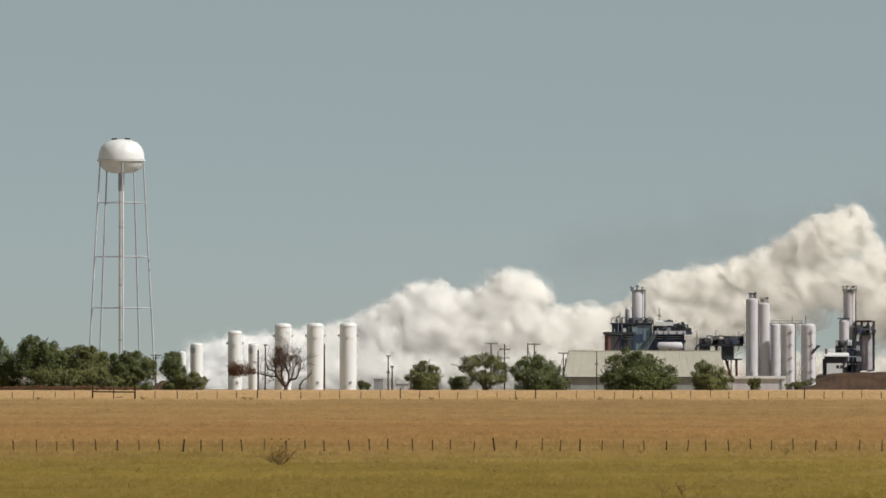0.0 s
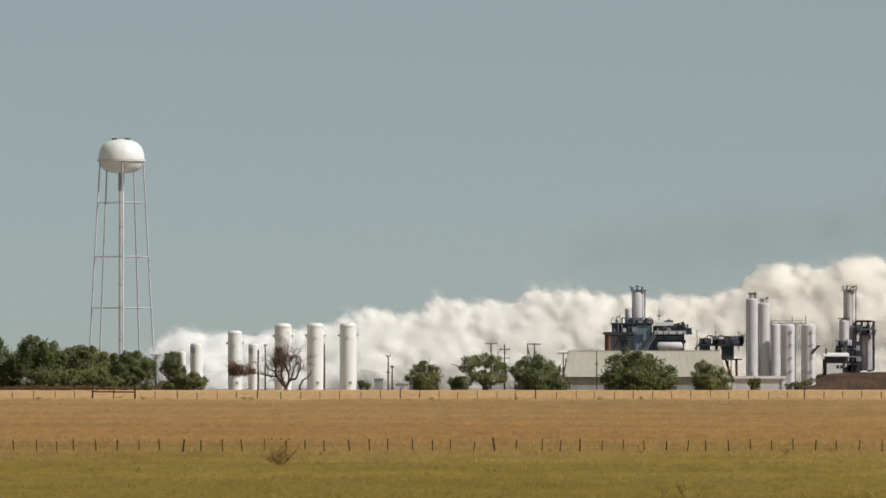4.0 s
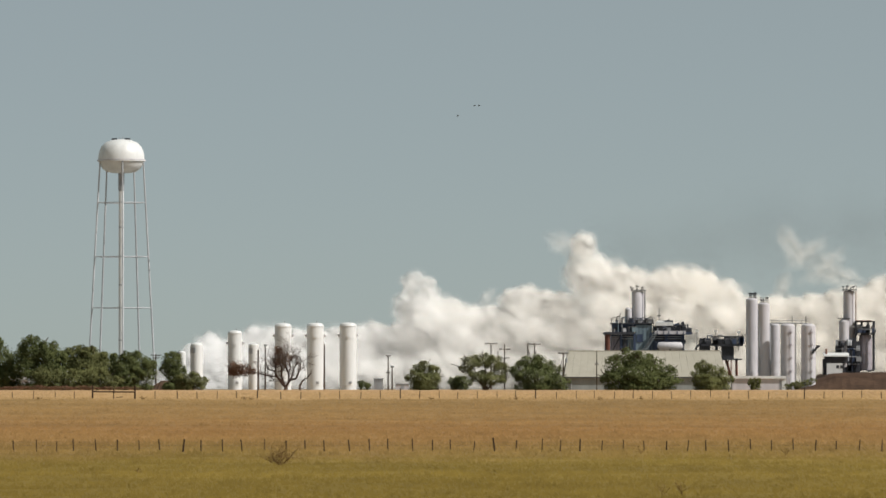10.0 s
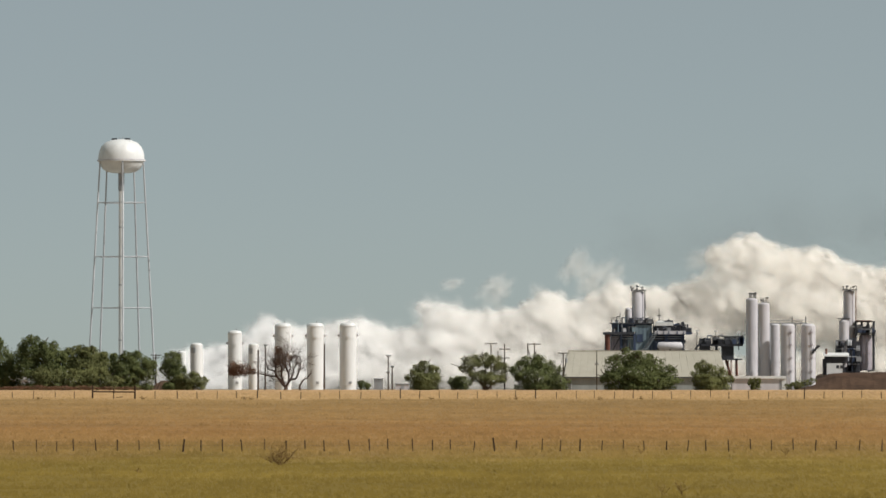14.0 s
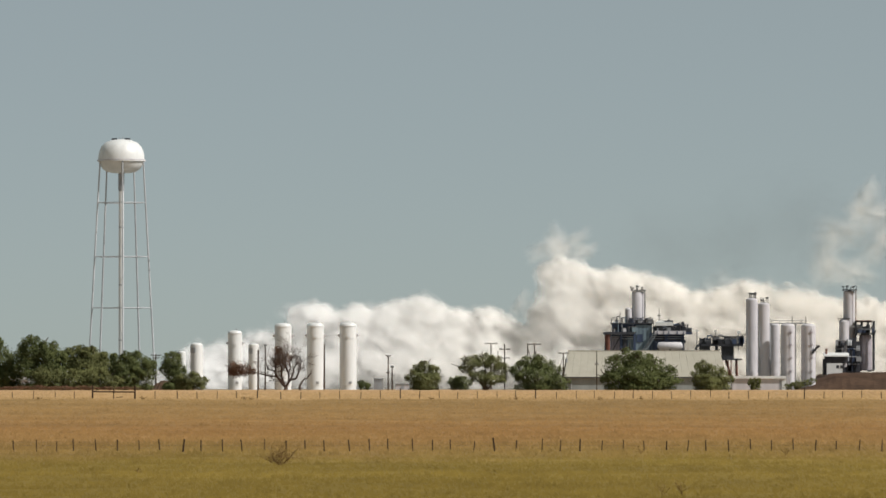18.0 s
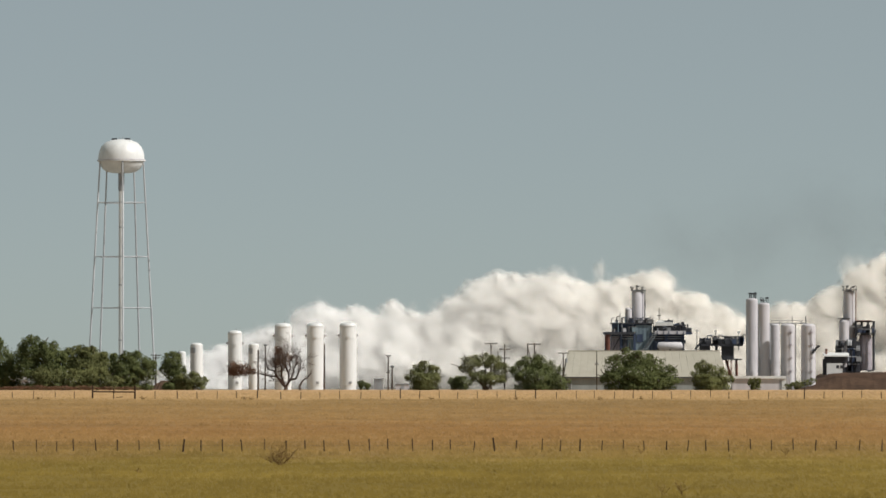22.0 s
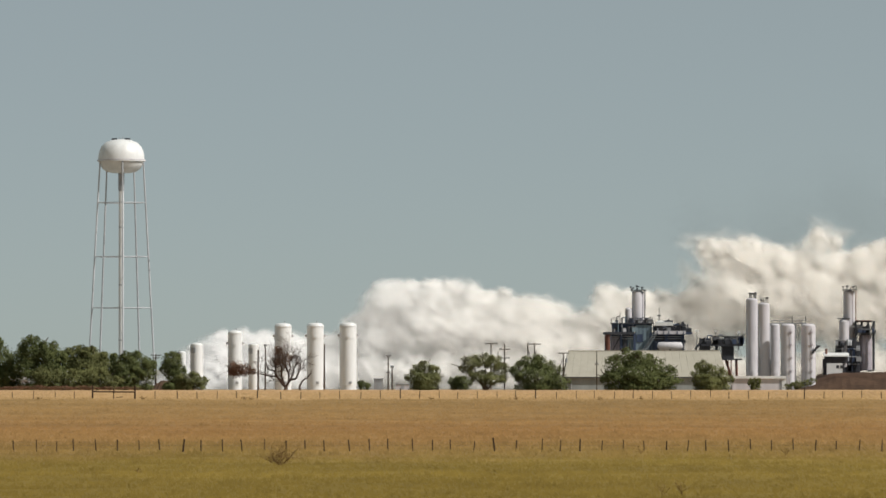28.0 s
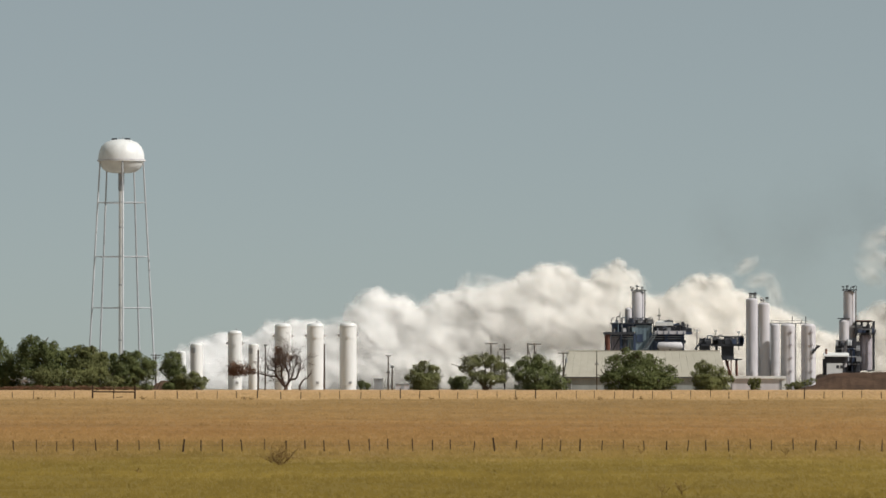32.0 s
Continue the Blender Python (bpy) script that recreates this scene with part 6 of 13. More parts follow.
    puff(0, 3.4, -3.61, 1610, 2, 0, [23.8, 22, 30.1, 31, 30.1, 29.1, 26.8])
    puff(2, 3.1, -3.35, 1612, 4, 0, [25.4, 20.7, 31.4, 32.9, 31.3, 29.7, 27.1])
    puff(1, 4.3, -3.06, 1612, 5, 0, [25.4, 20, 27.3, 27.9, 27.8, 27.4, 26.2])
    puff(4, 3.4, -2.80, 1613, -1, 0, [22.5, 21.6, 26.7, 21.4, 23.7, 25.8, 27])
    puff(0, 3.6, -2.62, 1610, -9, 0, [20.1, 24.2, 29.1, 20.3, 22.8, 25.2, 27.2, 27.6])
    puff(2, 2.7, -2.41, 1610, 0, 0, [18.9, 27.4, 29.5, 21.7, 22.5, 22.7, 22.8, 29.1])
    puff(0, 4.7, -2.18, 1609, 13, 0, [14, 21.3, 22, 21.4, 20.5, 19, 17, 27.2])
    puff(1, 2.5, -1.96, 1614, 3, 0, [15.4, 19.9, 23, 26.4, 23.8, 21, 18.1, 29.7])
    puff(3, 2.7, -1.71, 1613, 11, 0, [14.6, 15.2, 24.2, 23.7, 21.6, 19.5, 17.2, 29.6, 25.7])
    puff(4, 3.2, -1.46, 1614, 11, 0, [13.3, 14, 23.8, 24, 22.5, 20.9, 19.3, 30, 25.8])
    puff(0, 4.2, -1.22, 1613, 9, 0, [11.3, 12.9, 18.5, 21.3, 21.7, 21.7, 21.3, 30.7, 24.9])
    puff(0, 3.2, -0.96, 1610, 5, 0, [11.9, 15.9, 17.5, 22.4, 23.9, 25, 26.1, 38, 26.3])
    puff(4, 4.2, -0.66, 1609, 9, 0, [9.5, 17.7, 14.9, 19.7, 22.3, 24.9, 27.5, 32.2, 25.6, 27.6])
    puff(3, 2.7, -0.43, 1614, -7, 0, [8.9, 14.5, 19, 22, 24.2, 26.4, 28.5, 29.2, 23.5, 29.3])
    puff(4, 3.1, -0.19, 1610, 6, 0, [4.3, 11.9, 17.4, 15.5, 19.9, 24.2, 28.2, 16.1, 19.8, 29.2])
    puff(4, 3.6, 0.10, 1612, 2, 1, [10.4, 15.9, 17.3, 20.7, 23.6, 25.2, 16.6, 18.8, 29.1])
    puff(5, 4.2, 0.34, 1611, 0, 1, [5.1, 15.7, 17.8, 18.6, 19, 19.3, 18.9, 17.6, 27.8, 25.1])
    puff(0, 4.5, 0.55, 1610, -4, 1, [5.1, 14.8, 20.3, 20.3, 19.8, 18.6, 22, 19.4, 28.6, 26])
    puff(3, 4.2, 0.76, 1609, 12, 1, [3.8, 12.5, 17.7, 20.3, 20.7, 18.6, 23.5, 21.3, 25, 25.7])
    puff(3, 4.0, 1.03, 1612, 1, 2, [11.8, 12.8, 16.8, 20.7, 24.5, 20.7, 30.2, 24.6, 26.9])
    puff(1, 3.4, 1.25, 1610, 12, 2, [11.8, 14.2, 17.5, 20.7, 23.7, 20.6, 26.4, 25.7, 27.9, 27.5])
    puff(2, 4.0, 1.54, 1611, -1, 2, [6.8, 14.7, 18.2, 21, 23.4, 20.2, 21.1, 22.8, 25.6, 26.4])
    puff(1, 3.5, 1.84, 1608, 1, 2, [4.8, 13.8, 15.8, 17.3, 18.2, 21.6, 25.1, 25.2, 24.1, 27.4])
    puff(3, 2.9, 2.08, 1608, -8, 3, [9.9, 14.5, 17.9, 20.6, 21.9, 26.9, 27.1, 23.9, 28.8])
    puff(0, 3.3, 2.31, 1611, 5, 3, [7.4, 13, 18.6, 24.2, 19.3, 30.2, 27, 22.7, 28.9, 30.1])
    puff(3, 3.9, 2.51, 1609, 12, 3, [7.5, 12.4, 16.7, 20.5, 17.8, 32.1, 25.5, 21, 28, 29])
    puff(1, 3.1, 2.78, 1609, 7, 3, [8.8, 11.7, 14.5, 17.4, 18, 29, 25.9, 21.7, 30, 30.2])
    puff(4, 3.2, 3.03, 1613, -5, 4, [11.8, 15.4, 19, 19.6, 27.2, 26, 22.1, 37.2, 30.9])
    puff(5, 2.7, 3.31, 1614, 13, 4, [12.6, 16.7, 20.7, 23.7, 27.1, 26.5, 27.6, 36.5, 31.6, 30.4])
    puff(5, 3.2, 3.61, 1608, 9, 4, [12.6, 17.3, 21.9, 25.6, 25.8, 23.4, 29.2, 30.4, 29.5, 30.2])
    puff(1, 3.1, 3.91, 1612, 13, 4, [11.4, 17.2, 21.9, 26.1, 22, 17.8, 29.7, 30.1, 26.1, 30.3])
    puff(5, 4.4, 4.11, 1610, 8, 5, [16.2, 20.7, 23.9, 18.6, 18.1, 28, 29.5, 24.2, 29.8])
    puff(2, 2.5, 4.41, 1609, 5, 5, [15.7, 19, 24.1, 15.1, 26, 30.5, 30.5, 25.2, 31.8, 29.1])
    puff(1, 4.3, 4.60, 1609, 4, 5, [13.2, 16.2, 19.1, 10.9, 26.9, 29.4, 28.2, 23.3, 31.7, 27.6])
    puff(1, 4.3, 4.80, 1610, 12, 5, [11.6, 13.8, 13.6, 11.8, 28.1, 29.6, 27, 24.5, 35.2, 27.4])
    puff(0, 3.2, 5.02, 1612, -6, 6, [12, 13.8, 15.1, 24.9, 39.4, 26.8, 27.9, 38.3, 28.6])
    puff(3, 4.6, 5.23, 1608, 2, 6, [10, 13.5, 13.4, 21.6, 22.1, 24, 27.5, 32.9, 27.3, 26.3])
    puff(2, 3.8, 5.45, 1613, 9, 6, [10.2, 16.7, 14.7, 24.7, 23.2, 26, 28.7, 26.8, 29.3, 28.3])
    puff(0, 3.1, 5.69, 1612, -1, 6, [8.8, 15.5, 13.1, 24, 25, 28.2, 26, 21.7, 30.1, 28.8])
    puff(3, 4.0, 5.88, 1609, 0, 6, [2.7, 14.5, 9.8, 23.1, 23, 27.5, 23.7, 22.2, 30.7, 29.2])
    puff(5, 3.0, 6.10, 1609, 11, 7, [14.6, 11.1, 21.2, 19.8, 27.3, 23.7, 24.9, 33.9, 31.7])
    puff(3, 4.0, 6.35, 1610, 0, 7, [6.9, 12.7, 14.7, 18.7, 22.3, 25.5, 26, 34.3, 31.4, 28.5])
    puff(3, 4.1, 6.63, 1613, 9, 7, [7.4, 13, 12.7, 20.8, 22.9, 25.4, 28.6, 34.5, 31.5, 28.4])
    puff(2, 2.7, 6.86, 1610, -2, 7, [4.8, 13.7, 14.1, 28.2, 26.1, 26.8, 34.3, 38.1, 34.4, 30.7])
    puff(0, 4.6, 7.04, 1612, 1, 8, [12.4, 13.2, 23.3, 22.4, 24.7, 30.9, 37.2, 33, 28.9])
    puff(3, 2.7, 7.23, 1611, 0, 8, [16.4, 16.7, 15.3, 24.8, 27.5, 32.2, 38.5, 34.8, 30.9])
    puff(4, 2.6, 7.49, 1613, -6, 8, [12.8, 16.6, 16.2, 25.2, 32.8, 28.7, 36.2, 33.4, 30.4, 26.2])
    puff(3, 4.5, 7.77, 1612, 0, 8, [5.4, 11.9, 12.1, 21.8, 35.2, 20.1, 24.1, 24.2, 24.3, 23.6])
    puff(5, 2.6, 7.95, 1609, -8, 8, [4, 13.4, 14.5, 26.5, 35.1, 22.2, 25.9, 26.2, 26.5, 26.3])
    puff(1, 4.5, 8.19, 1611, -1, 9, [12.5, 12.5, 24.1, 20.4, 20.5, 23.7, 24.2, 24.7, 24.8, 17.5])
    puff(1, 4.0, 8.42, 1613, -4, 9, [13.5, 12.9, 20.4, 21.7, 22.7, 25, 25.4, 25.7, 26, 18.7])
    puff(5, 2.5, 8.64, 1609, 10, 9, [14.2, 14.6, 21.5, 28.7, 21.2, 26.6, 27.6, 28.5, 29.3, 19.8])
    puff(3, 3.2, 8.93, 1609, 11, 9, [8.2, 13.7, 17.9, 34.6, 20.2, 22.6, 27.5, 31, 34.3, 19.6])
    puff(1, 2.8, 9.12, 1611, 8, 10, [11.9, 20.4, 37, 20.5, 21.5, 28, 34.4, 40.5, 20.1])
    puff(0, 2.6, 9.41, 1613, 0, 10, [13, 20.4, 11.7, 23, 24.4, 30.7, 37, 43.3, 21.2, 38.7])
    puff(4, 2.5, 9.62, 1608, -9, 10, [10, 17.9, 9.3, 24.2, 21.9, 29, 35.9, 42.4, 22.3, 38.8])
    puff(0, 4.4, 9.84, 1610, -7, 10, [3, 9.9, 8.2, 20.7, 17.9, 25.7, 33.5, 41.2, 20.4, 37])
    puff(1, 3.9, 10.10, 1612, 8, 11, [9.1, 10.5, 21.8, 17.8, 24.9, 31.9, 38.9, 21, 38.1])
    puff(2, 3.7, 10.29, 1611, 3, 11, [6.9, 11.2, 20.6, 17.5, 24.1, 29.5, 34.1, 22.3, 37.9, 21.3])
    puff(4, 3.6, 10.53, 1608, -8, 11, [7, 10.9, 22, 18.8, 21.6, 23.9, 25.6, 23.4, 38.6, 21.7])
    puff(5, 4.5, 10.74, 1614, 10, 11, [5.1, 9.8, 14.7, 19.1, 19.3, 19.1, 18.9, 22.9, 38.3, 20.6])
    puff(0, 3.4, 10.98, 1613, 2, 11, [0.6, 11.4, 14.8, 14, 17.7, 21.4, 21.7, 25.2, 40.7, 22.1])
    puff(2, 4.5, 11.19, 1608, 5, 12, [10, 16.9, 12, 15.8, 19.6, 23.4, 25, 27.1, 21.7, 25.2])
    puff(3, 3.0, 11.47, 1612, -2, 12, [10.3, 19.5, 14.6, 18, 21.5, 24.9, 24.1, 16.5, 23.5, 26.9])
    puff(1, 3.1, 11.66, 1611, -1, 12, [8.5, 15.2, 16.5, 20, 23.2, 26.3, 24.1, 16.9, 25, 27.5])
    puff(3, 4.3, 11.85, 1610, 13, 12, [2.6, 9.3, 14.3, 16.7, 19.1, 21.5, 22.5, 15, 23.8, 25.4])
    puff(4, 3.2, 12.04, 1613, 13, 13, [8.6, 14.4, 17.3, 20, 22.7, 26.7, 20.7, 26.7, 27.2])
    puff(0, 4.1, 12.32, 1610, 13, 13, [7.1, 12.8, 15.4, 17.8, 20, 27.5, 28.7, 21.3, 27.3, 32.4])
    puff(1, 4.1, 12.53, 1612, 5, 13, [8.7, 14, 15.7, 17.5, 19.2, 29.2, 29.1, 19, 26.8, 32.6])
    puff(2, 3.5, 12.74, 1610, -8, 13, [7, 16.9, 18.7, 20.4, 22.2, 29, 17.9, 22.2, 25.9, 33.4])
    puff(5, 4.4, 12.97, 1610, -2, 13, [-0.4, 11, 16, 20.8, 24.5, 29.1, 14.3, 23.2, 23.2, 32.7])
    puff(0, 4.3, 13.19, 1609, -9, 14, [7.9, 14.3, 20.6, 26.4, 31.4, 14.8, 22.4, 22.5, 32.9])
    puff(1, 3.1, 13.44, 1612, 11, 14, [8.7, 14.6, 20.4, 26.3, 32.1, 18, 21.8, 25.3, 34.4, 15.7])
    puff(2, 3.6, 13.67, 1612, 7, 14, [7.7, 14.4, 20.9, 27.3, 14.2, 18.8, 20.4, 25.6, 30.3, 15.5])
    puff(1, 2.6, 13.86, 1609, -2, 14, [7.8, 15.5, 22.8, 29.9, 16.6, 22, 27.8, 28.1, 29.6, 16.7])
    puff(5, 3.4, 14.07, 1611, 6, 15, [13.7, 19.6, 24.7, 19, 23.2, 33.1, 28.1, 24.3, 16.1])
    puff(3, 3.1, 14.27, 1612, 6, 15, [9.4, 11.4, 13.4, 18.8, 29.6, 34.2, 26.7, 21.9, 16.3, 23.6])
    puff(3, 2.7, 14.54, 1609, 4, 15, [9.6, 11.2, 12.8, 19.5, 26.1, 34.4, 30.6, 20.8, 17.6, 24.7])
    puff(4, 3.9, 14.79, 1610, 7, 15, [8.5, 10.1, 11.9, 20.2, 23.5, 33.3, 30.2, 17.8, 17.3, 23.4])
    puff(3, 3.0, 15.03, 1610, 6, 16, [13.5, 15.8, 22.7, 21.5, 24.3, 34.4, 16, 19.9, 24.8])
    puff(4, 3.4, 15.22, 1609, 2, 16, [15.9, 20.2, 21.4, 17.8, 21.4, 28.4, 17.2, 20.8, 24.5])
    puff(2, 2.7, 15.43, 1613, 11, 16, [15.8, 20, 19.7, 20.9, 20.9, 22, 21.1, 22.6, 25.1, 40.9])
    puff(5, 3.1, 15.69, 1610, 2, 16, [13.4, 16.5, 20, 24, 26.5, 22.5, 23.2, 24.1, 24.8, 40.9])
    puff(5, 4.6, 15.94, 1608, -5, 16, [5.8, 7.9, 16.1, 22.2, 27.2, 26.2, 21.6, 23.5, 23.8, 39.4])
    puff(0, 4.7, 16.16, 1609, 3, 17, [6.5, 19.1, 22.3, 12.4, 26.7, 27.6, 24.4, 30.3, 39.9])
    puff(1, 2.9, 16.40, 1609, 2, 17, [9.8, 19.5, 21.5, 13.6, 26.7, 28.5, 33.8, 39, 42.3, 41.3])
    puff(0, 2.6, 16.59, 1613, 7, 17, [9.7, 14.1, 18.1, 15.7, 26.6, 27.9, 39.3, 40.4, 44.9, 43.4])
    puff(3, 3.4, 16.86, 1611, -2, 17, [4.8, 12.2, 18.5, 18.4, 25.6, 26, 38.9, 39.6, 36.6, 37.9])
    puff(5, 2.4, 17.07, 1610, 4, 18, [11.5, 14.8, 20.4, 26.1, 27.4, 41.4, 50.7, 30.4, 33.6])
    puff(2, 4.0, 17.37, 1609, 4, 18, [8.2, 11.6, 23, 28.9, 27.5, 28.1, 45.8, 20.3, 26.8, 32.9])
    puff(4, 3.2, 17.63, 1610, -6, 18, [8.7, 12.7, 21.1, 28.5, 28.4, 27, 23.4, 17.2, 24.5, 31.8])
    puff(2, 3.9, 17.92, 1609, -1, 18, [2.5, 13.7, 23, 26.3, 28.1, 17.1, 14.6, 15.3, 23.1, 30.8, 37.8])
    puff(5, 4.2, 18.16, 1611, -4, 19, [11.1, 19.2, 21.1, 26.7, 17.7, 16.4, 19.5, 26, 32, 37.1])
    puff(5, 3.9, 18.46, 1611, 0, 19, [8.9, 13.9, 19.2, 22.3, 18.7, 20.6, 23.6, 28.3, 33.1, 37.8, 38])
    puff(1, 2.7, 18.74, 1609, 8, 19, [7.3, 16.5, 19, 19.2, 21.7, 24.3, 24.9, 28.8, 32.5, 36.1, 39.6, 39.2])
    puff(2, 4.0, 18.99, 1612, -4, 19, [0.1, 9.6, 11.9, 16.5, 22.2, 24.9, 25.2, 28.4, 31.2, 34.1, 34.3, 37.9, 43])
    puff(0, 4.0, 19.26, 1613, 6, 20, [9.5, 11.9, 20, 24.5, 22.1, 27.3, 32.3, 37.2, 39, 35.5, 39.7, 43.4, 19])
    puff(3, 3.2, 19.47, 1613, -9, 20, [9.4, 12, 16.8, 28.6, 24.2, 36.3, 35.8, 35.3, 34.8, 38.8, 41.3, 43.8, 19.5])
    puff(3, 3.0, 19.65, 1610, 13, 20, [9.4, 12.2, 19.3, 29.3, 26.5, 32, 33.8, 35, 35.1, 39.3, 41.5, 43.4, 20.4])
    puff(2, 3.1, 19.85, 1610, -3, 20, [7.1, 12.9, 18.4, 20.2, 19.2, 28, 31.1, 34.2, 37.1, 40.3, 41.7, 41.6, 20.5])
    puff(3, 2.5, 20.14, 1610, 8, 21, [11.7, 21.2, 20.9, 18.7, 21, 27.2, 33.2, 39, 39.3, 39.4, 37.8, 15.4])
    puff(4, 2.8, 20.35, 1609, -3, 21, [13.5, 18.2, 22.4, 23.2, 23.5, 28.4, 33.3, 38.2, 19.4, 22.5, 18.6, 11.9])
    puff(3, 2.6, 20.57, 1612, 13, 21, [10.6, 14.7, 21.1, 22.3, 25.2, 29.7, 34.1, 38.4, 20.8, 17.9, 16.9, 13.1])
    puff(1, 4.3, 20.87, 1610, 1, 21, [2.4, 11.6, 16.7, 15.6, 24.7, 24, 22.6, 21.2, 24, 20.2, 15.7, 15.9])
    puff(4, 3.5, 21.07, 1613, -6, 22, [10, 15.4, 16.1, 22.8, 23.5, 24.1, 23.4, 25.3, 24.7, 17.3, 18.4])
    puff(3, 3.0, 21.29, 1610, 9, 22, [9, 15.8, 16.1, 19.6, 20.9, 22.1, 23.4, 18.5, 19, 18.7, 21.3])
    puff(2, 3.5, 21.50, 1609, 3, 22, [7.2, 12.9, 15.7, 17.8, 19.9, 21.9, 23.8, 14.9, 16.1, 19.9, 23.4])
    puff(3, 3.4, 21.73, 1608, -1, 22, [5.8, 12.1, 15.6, 17.4, 20.1, 22.8, 25.5, 16.8, 19.7, 22.8, 27.7])
    puff(2, 3.8, 22.03, 1608, 1, 23, [7.6, 14, 20, 20.2, 18.6, 17, 21.5, 26.9, 26.5, 27.5])
    puff(1, 2.7, 22.30, 1610, 8, 23, [6.2, 15.8, 21.5, 21.8, 21.8, 21.4, 24.9, 26.9, 30.4, 24.6])
    puff(3, 4.1, 22.58, 1610, 4, 23, [7.6, 16, 18.5, 19.3, 20.1, 20.7, 20.6, 25, 25.6, 20.5])
    puff(3, 2.9, 22.78, 1612, -9, 23, [9.7, 21.9, 16.2, 19.1, 21.2, 22.6, 20.4, 19.9, 28.6, 29.7])
    puff(5, 4.6, 23.00, 1612, 13, 23, [2.7, 7.9, 10.6, 14.8, 18.9, 22.9, 22.7, 18.9, 22.9, 29.6])
    puff(4, 2.8, 23.19, 1610, 13, 24, [7.3, 11.2, 15.4, 19.7, 23.9, 26.5, 21.3, 22, 28])
    puff(4, 4.0, 23.38, 1614, 10, 24, [7.3, 9.8, 15.6, 21.3, 25.7, 25.3, 24.7, 24.7, 26.5])
    puff(1, 3.5, 23.56, 1609, 6, 24, [7.7, 9, 14.9, 20.7, 26.6, 27.7, 27.5, 27.7, 30])
    puff(4, 2.5, 23.77, 1610, 1, 24, [8.1, 11.7, 17, 22.3, 27.5, 30.7, 29.5, 30.9, 31.7])
    puff(5, 2.8, 24.04, 1609, 5, 25, [15.9, 19.7, 23.4, 27.2, 27.3, 31, 30.4, 29.5])
    puff(4, 3.3, 24.26, 1608, 12, 25, [12, 16.9, 21.8, 26.6, 25.6, 18.3, 25.4, 26.3])
    puff(5, 4.1, 24.49, 1610, 3, 25, [8.8, 13.6, 16.4, 19.1, 8.7, 11.7, 19.2, 23.3])
    puff(3, 4.1, 24.71, 1613, -5, 25, [9.5, 11.8, 14, 16.2, 10.5, 13.1, 18.4, 24.1])
    puff(1, 2.7, 24.96, 1610, -5, 25, [5.6, 10, 11.3, 12.6, 11.8, 16.3, 17.4, 24.2])
    puff(3, 2.5, 25.24, 1613, -2, 26, [9.9, 11.2, 12.5, 12.6, 14.8, 18, 20.3])
    puff(5, 4.0, 25.51, 1608, 3, 26, [8.9, 10.4, 11.8, 12.5, 14.3, 21.1, 21.6])
    puff(4, 3.2, 25.80, 1610, 9, 26, [10.5, 11.3, 12.8, 13.5, 15.6, 20, 24.4])
    puff(4, 2.5, 26.08, 1612, -2, 27, [12.3, 14, 13.2, 16.1, 15.8, 19.3])
    puff(1, 2.9, 26.30, 1612, -6, 27, [11.9, 13.5, 12.3, 15.5, 15, 15])
    puff(5, 3.2, 26.71, 1610, 11, 27, [8.5, 9.4, 13.2, 15, 15.4, 15.9])
    puff(5, 3.1, 27.25, 1611, -7, 28, [7.2, 11.3, 14.2, 15.4, 16.1])
    puff(1, 3.8, 27.93, 1608, -3, 28, [0.2, 10.3, 14.3, 10.9, 14.9])
    puff(1, 3.2, 28.57, 1612, 3, 29, [6.1, 8.4, 12.3, 12.5])
    puff(1, 3.4, 29.30, 1612, 6, 30, [6.7, 10, 11.5])
    puff(5, 2.7, 29.91, 1613, -7, 30, [3.6, 10.2, 12.9])
    puff(1, 2.9, 30.52, 1611, -9, 31, [8.6, 10.8])
    puff(0, 4.4, 31.15, 1609, 10, 32, [7.1])
    puff(1, 7.9, -8.87, 1584, -9, 0, [27.6, 13.6])
    puff(2, 6.1, -8.37, 1584, 6, 0, [32.6, 16.8])
    puff(4, 6.9, -7.92, 1583, 13, 0, [40.8, 16.3, 23.5])
    puff(0, 5.9, -7.53, 1585, 6, 0, [36.1, 16.9, 24.1])
    puff(3, 8.2, -7.11, 1585, 9, 0, [28.4, 16.8, 22.4])
    puff(5, 5.8, -6.73, 1583, 13, 0, [27.5, 26.1, 25, 14.8])
    puff(2, 7.2, -6.40, 1584, 12, 0, [25.4, 22.1, 25, 14.9])
    puff(4, 7.0, -6.00, 1584, 1, 0, [24.9, 24.7, 27.5, 15.6])
    puff(2, 5.9, -5.54, 1585, 6, 0, [16.8, 18.2, 19.7, 16, 18.6])
    puff(3, 7.8, -5.05, 1583, 11, 0, [14.5, 17, 17, 15.2, 17.8])
    puff(1, 7.6, -4.65, 1585, 8, 0, [14.3, 23.3, 23.3, 19.5, 20.9, 22.1])
    puff(5, 8.2, -4.18, 1584, -1, 0, [24.4, 26.9, 21.7, 28.8, 27.1, 24.9])
    puff(0, 8.5, -3.73, 1584, -4, 0, [17.8, 16.4, 19.4, 23.9, 23.2, 22.4, 20.2])
    puff(5, 7.9, -3.25, 1585, -4, 0, [20.7, 16.2, 25.4, 26.3, 25.5, 24.2, 22])
    puff(0, 8.5, -2.93, 1586, 13, 0, [16.4, 14.4, 20, 15.5, 17.6, 19.6, 19.8, 19.9])
    puff(1, 6.8, -2.55, 1585, 12, 0, [14.3, 19.3, 24.3, 15.4, 17.3, 18, 18.3, 23])
    puff(2, 7.3, -2.04, 1586, -4, 0, [9.3, 13.4, 16.4, 18.5, 16.7, 14.7, 12.1, 23.1])
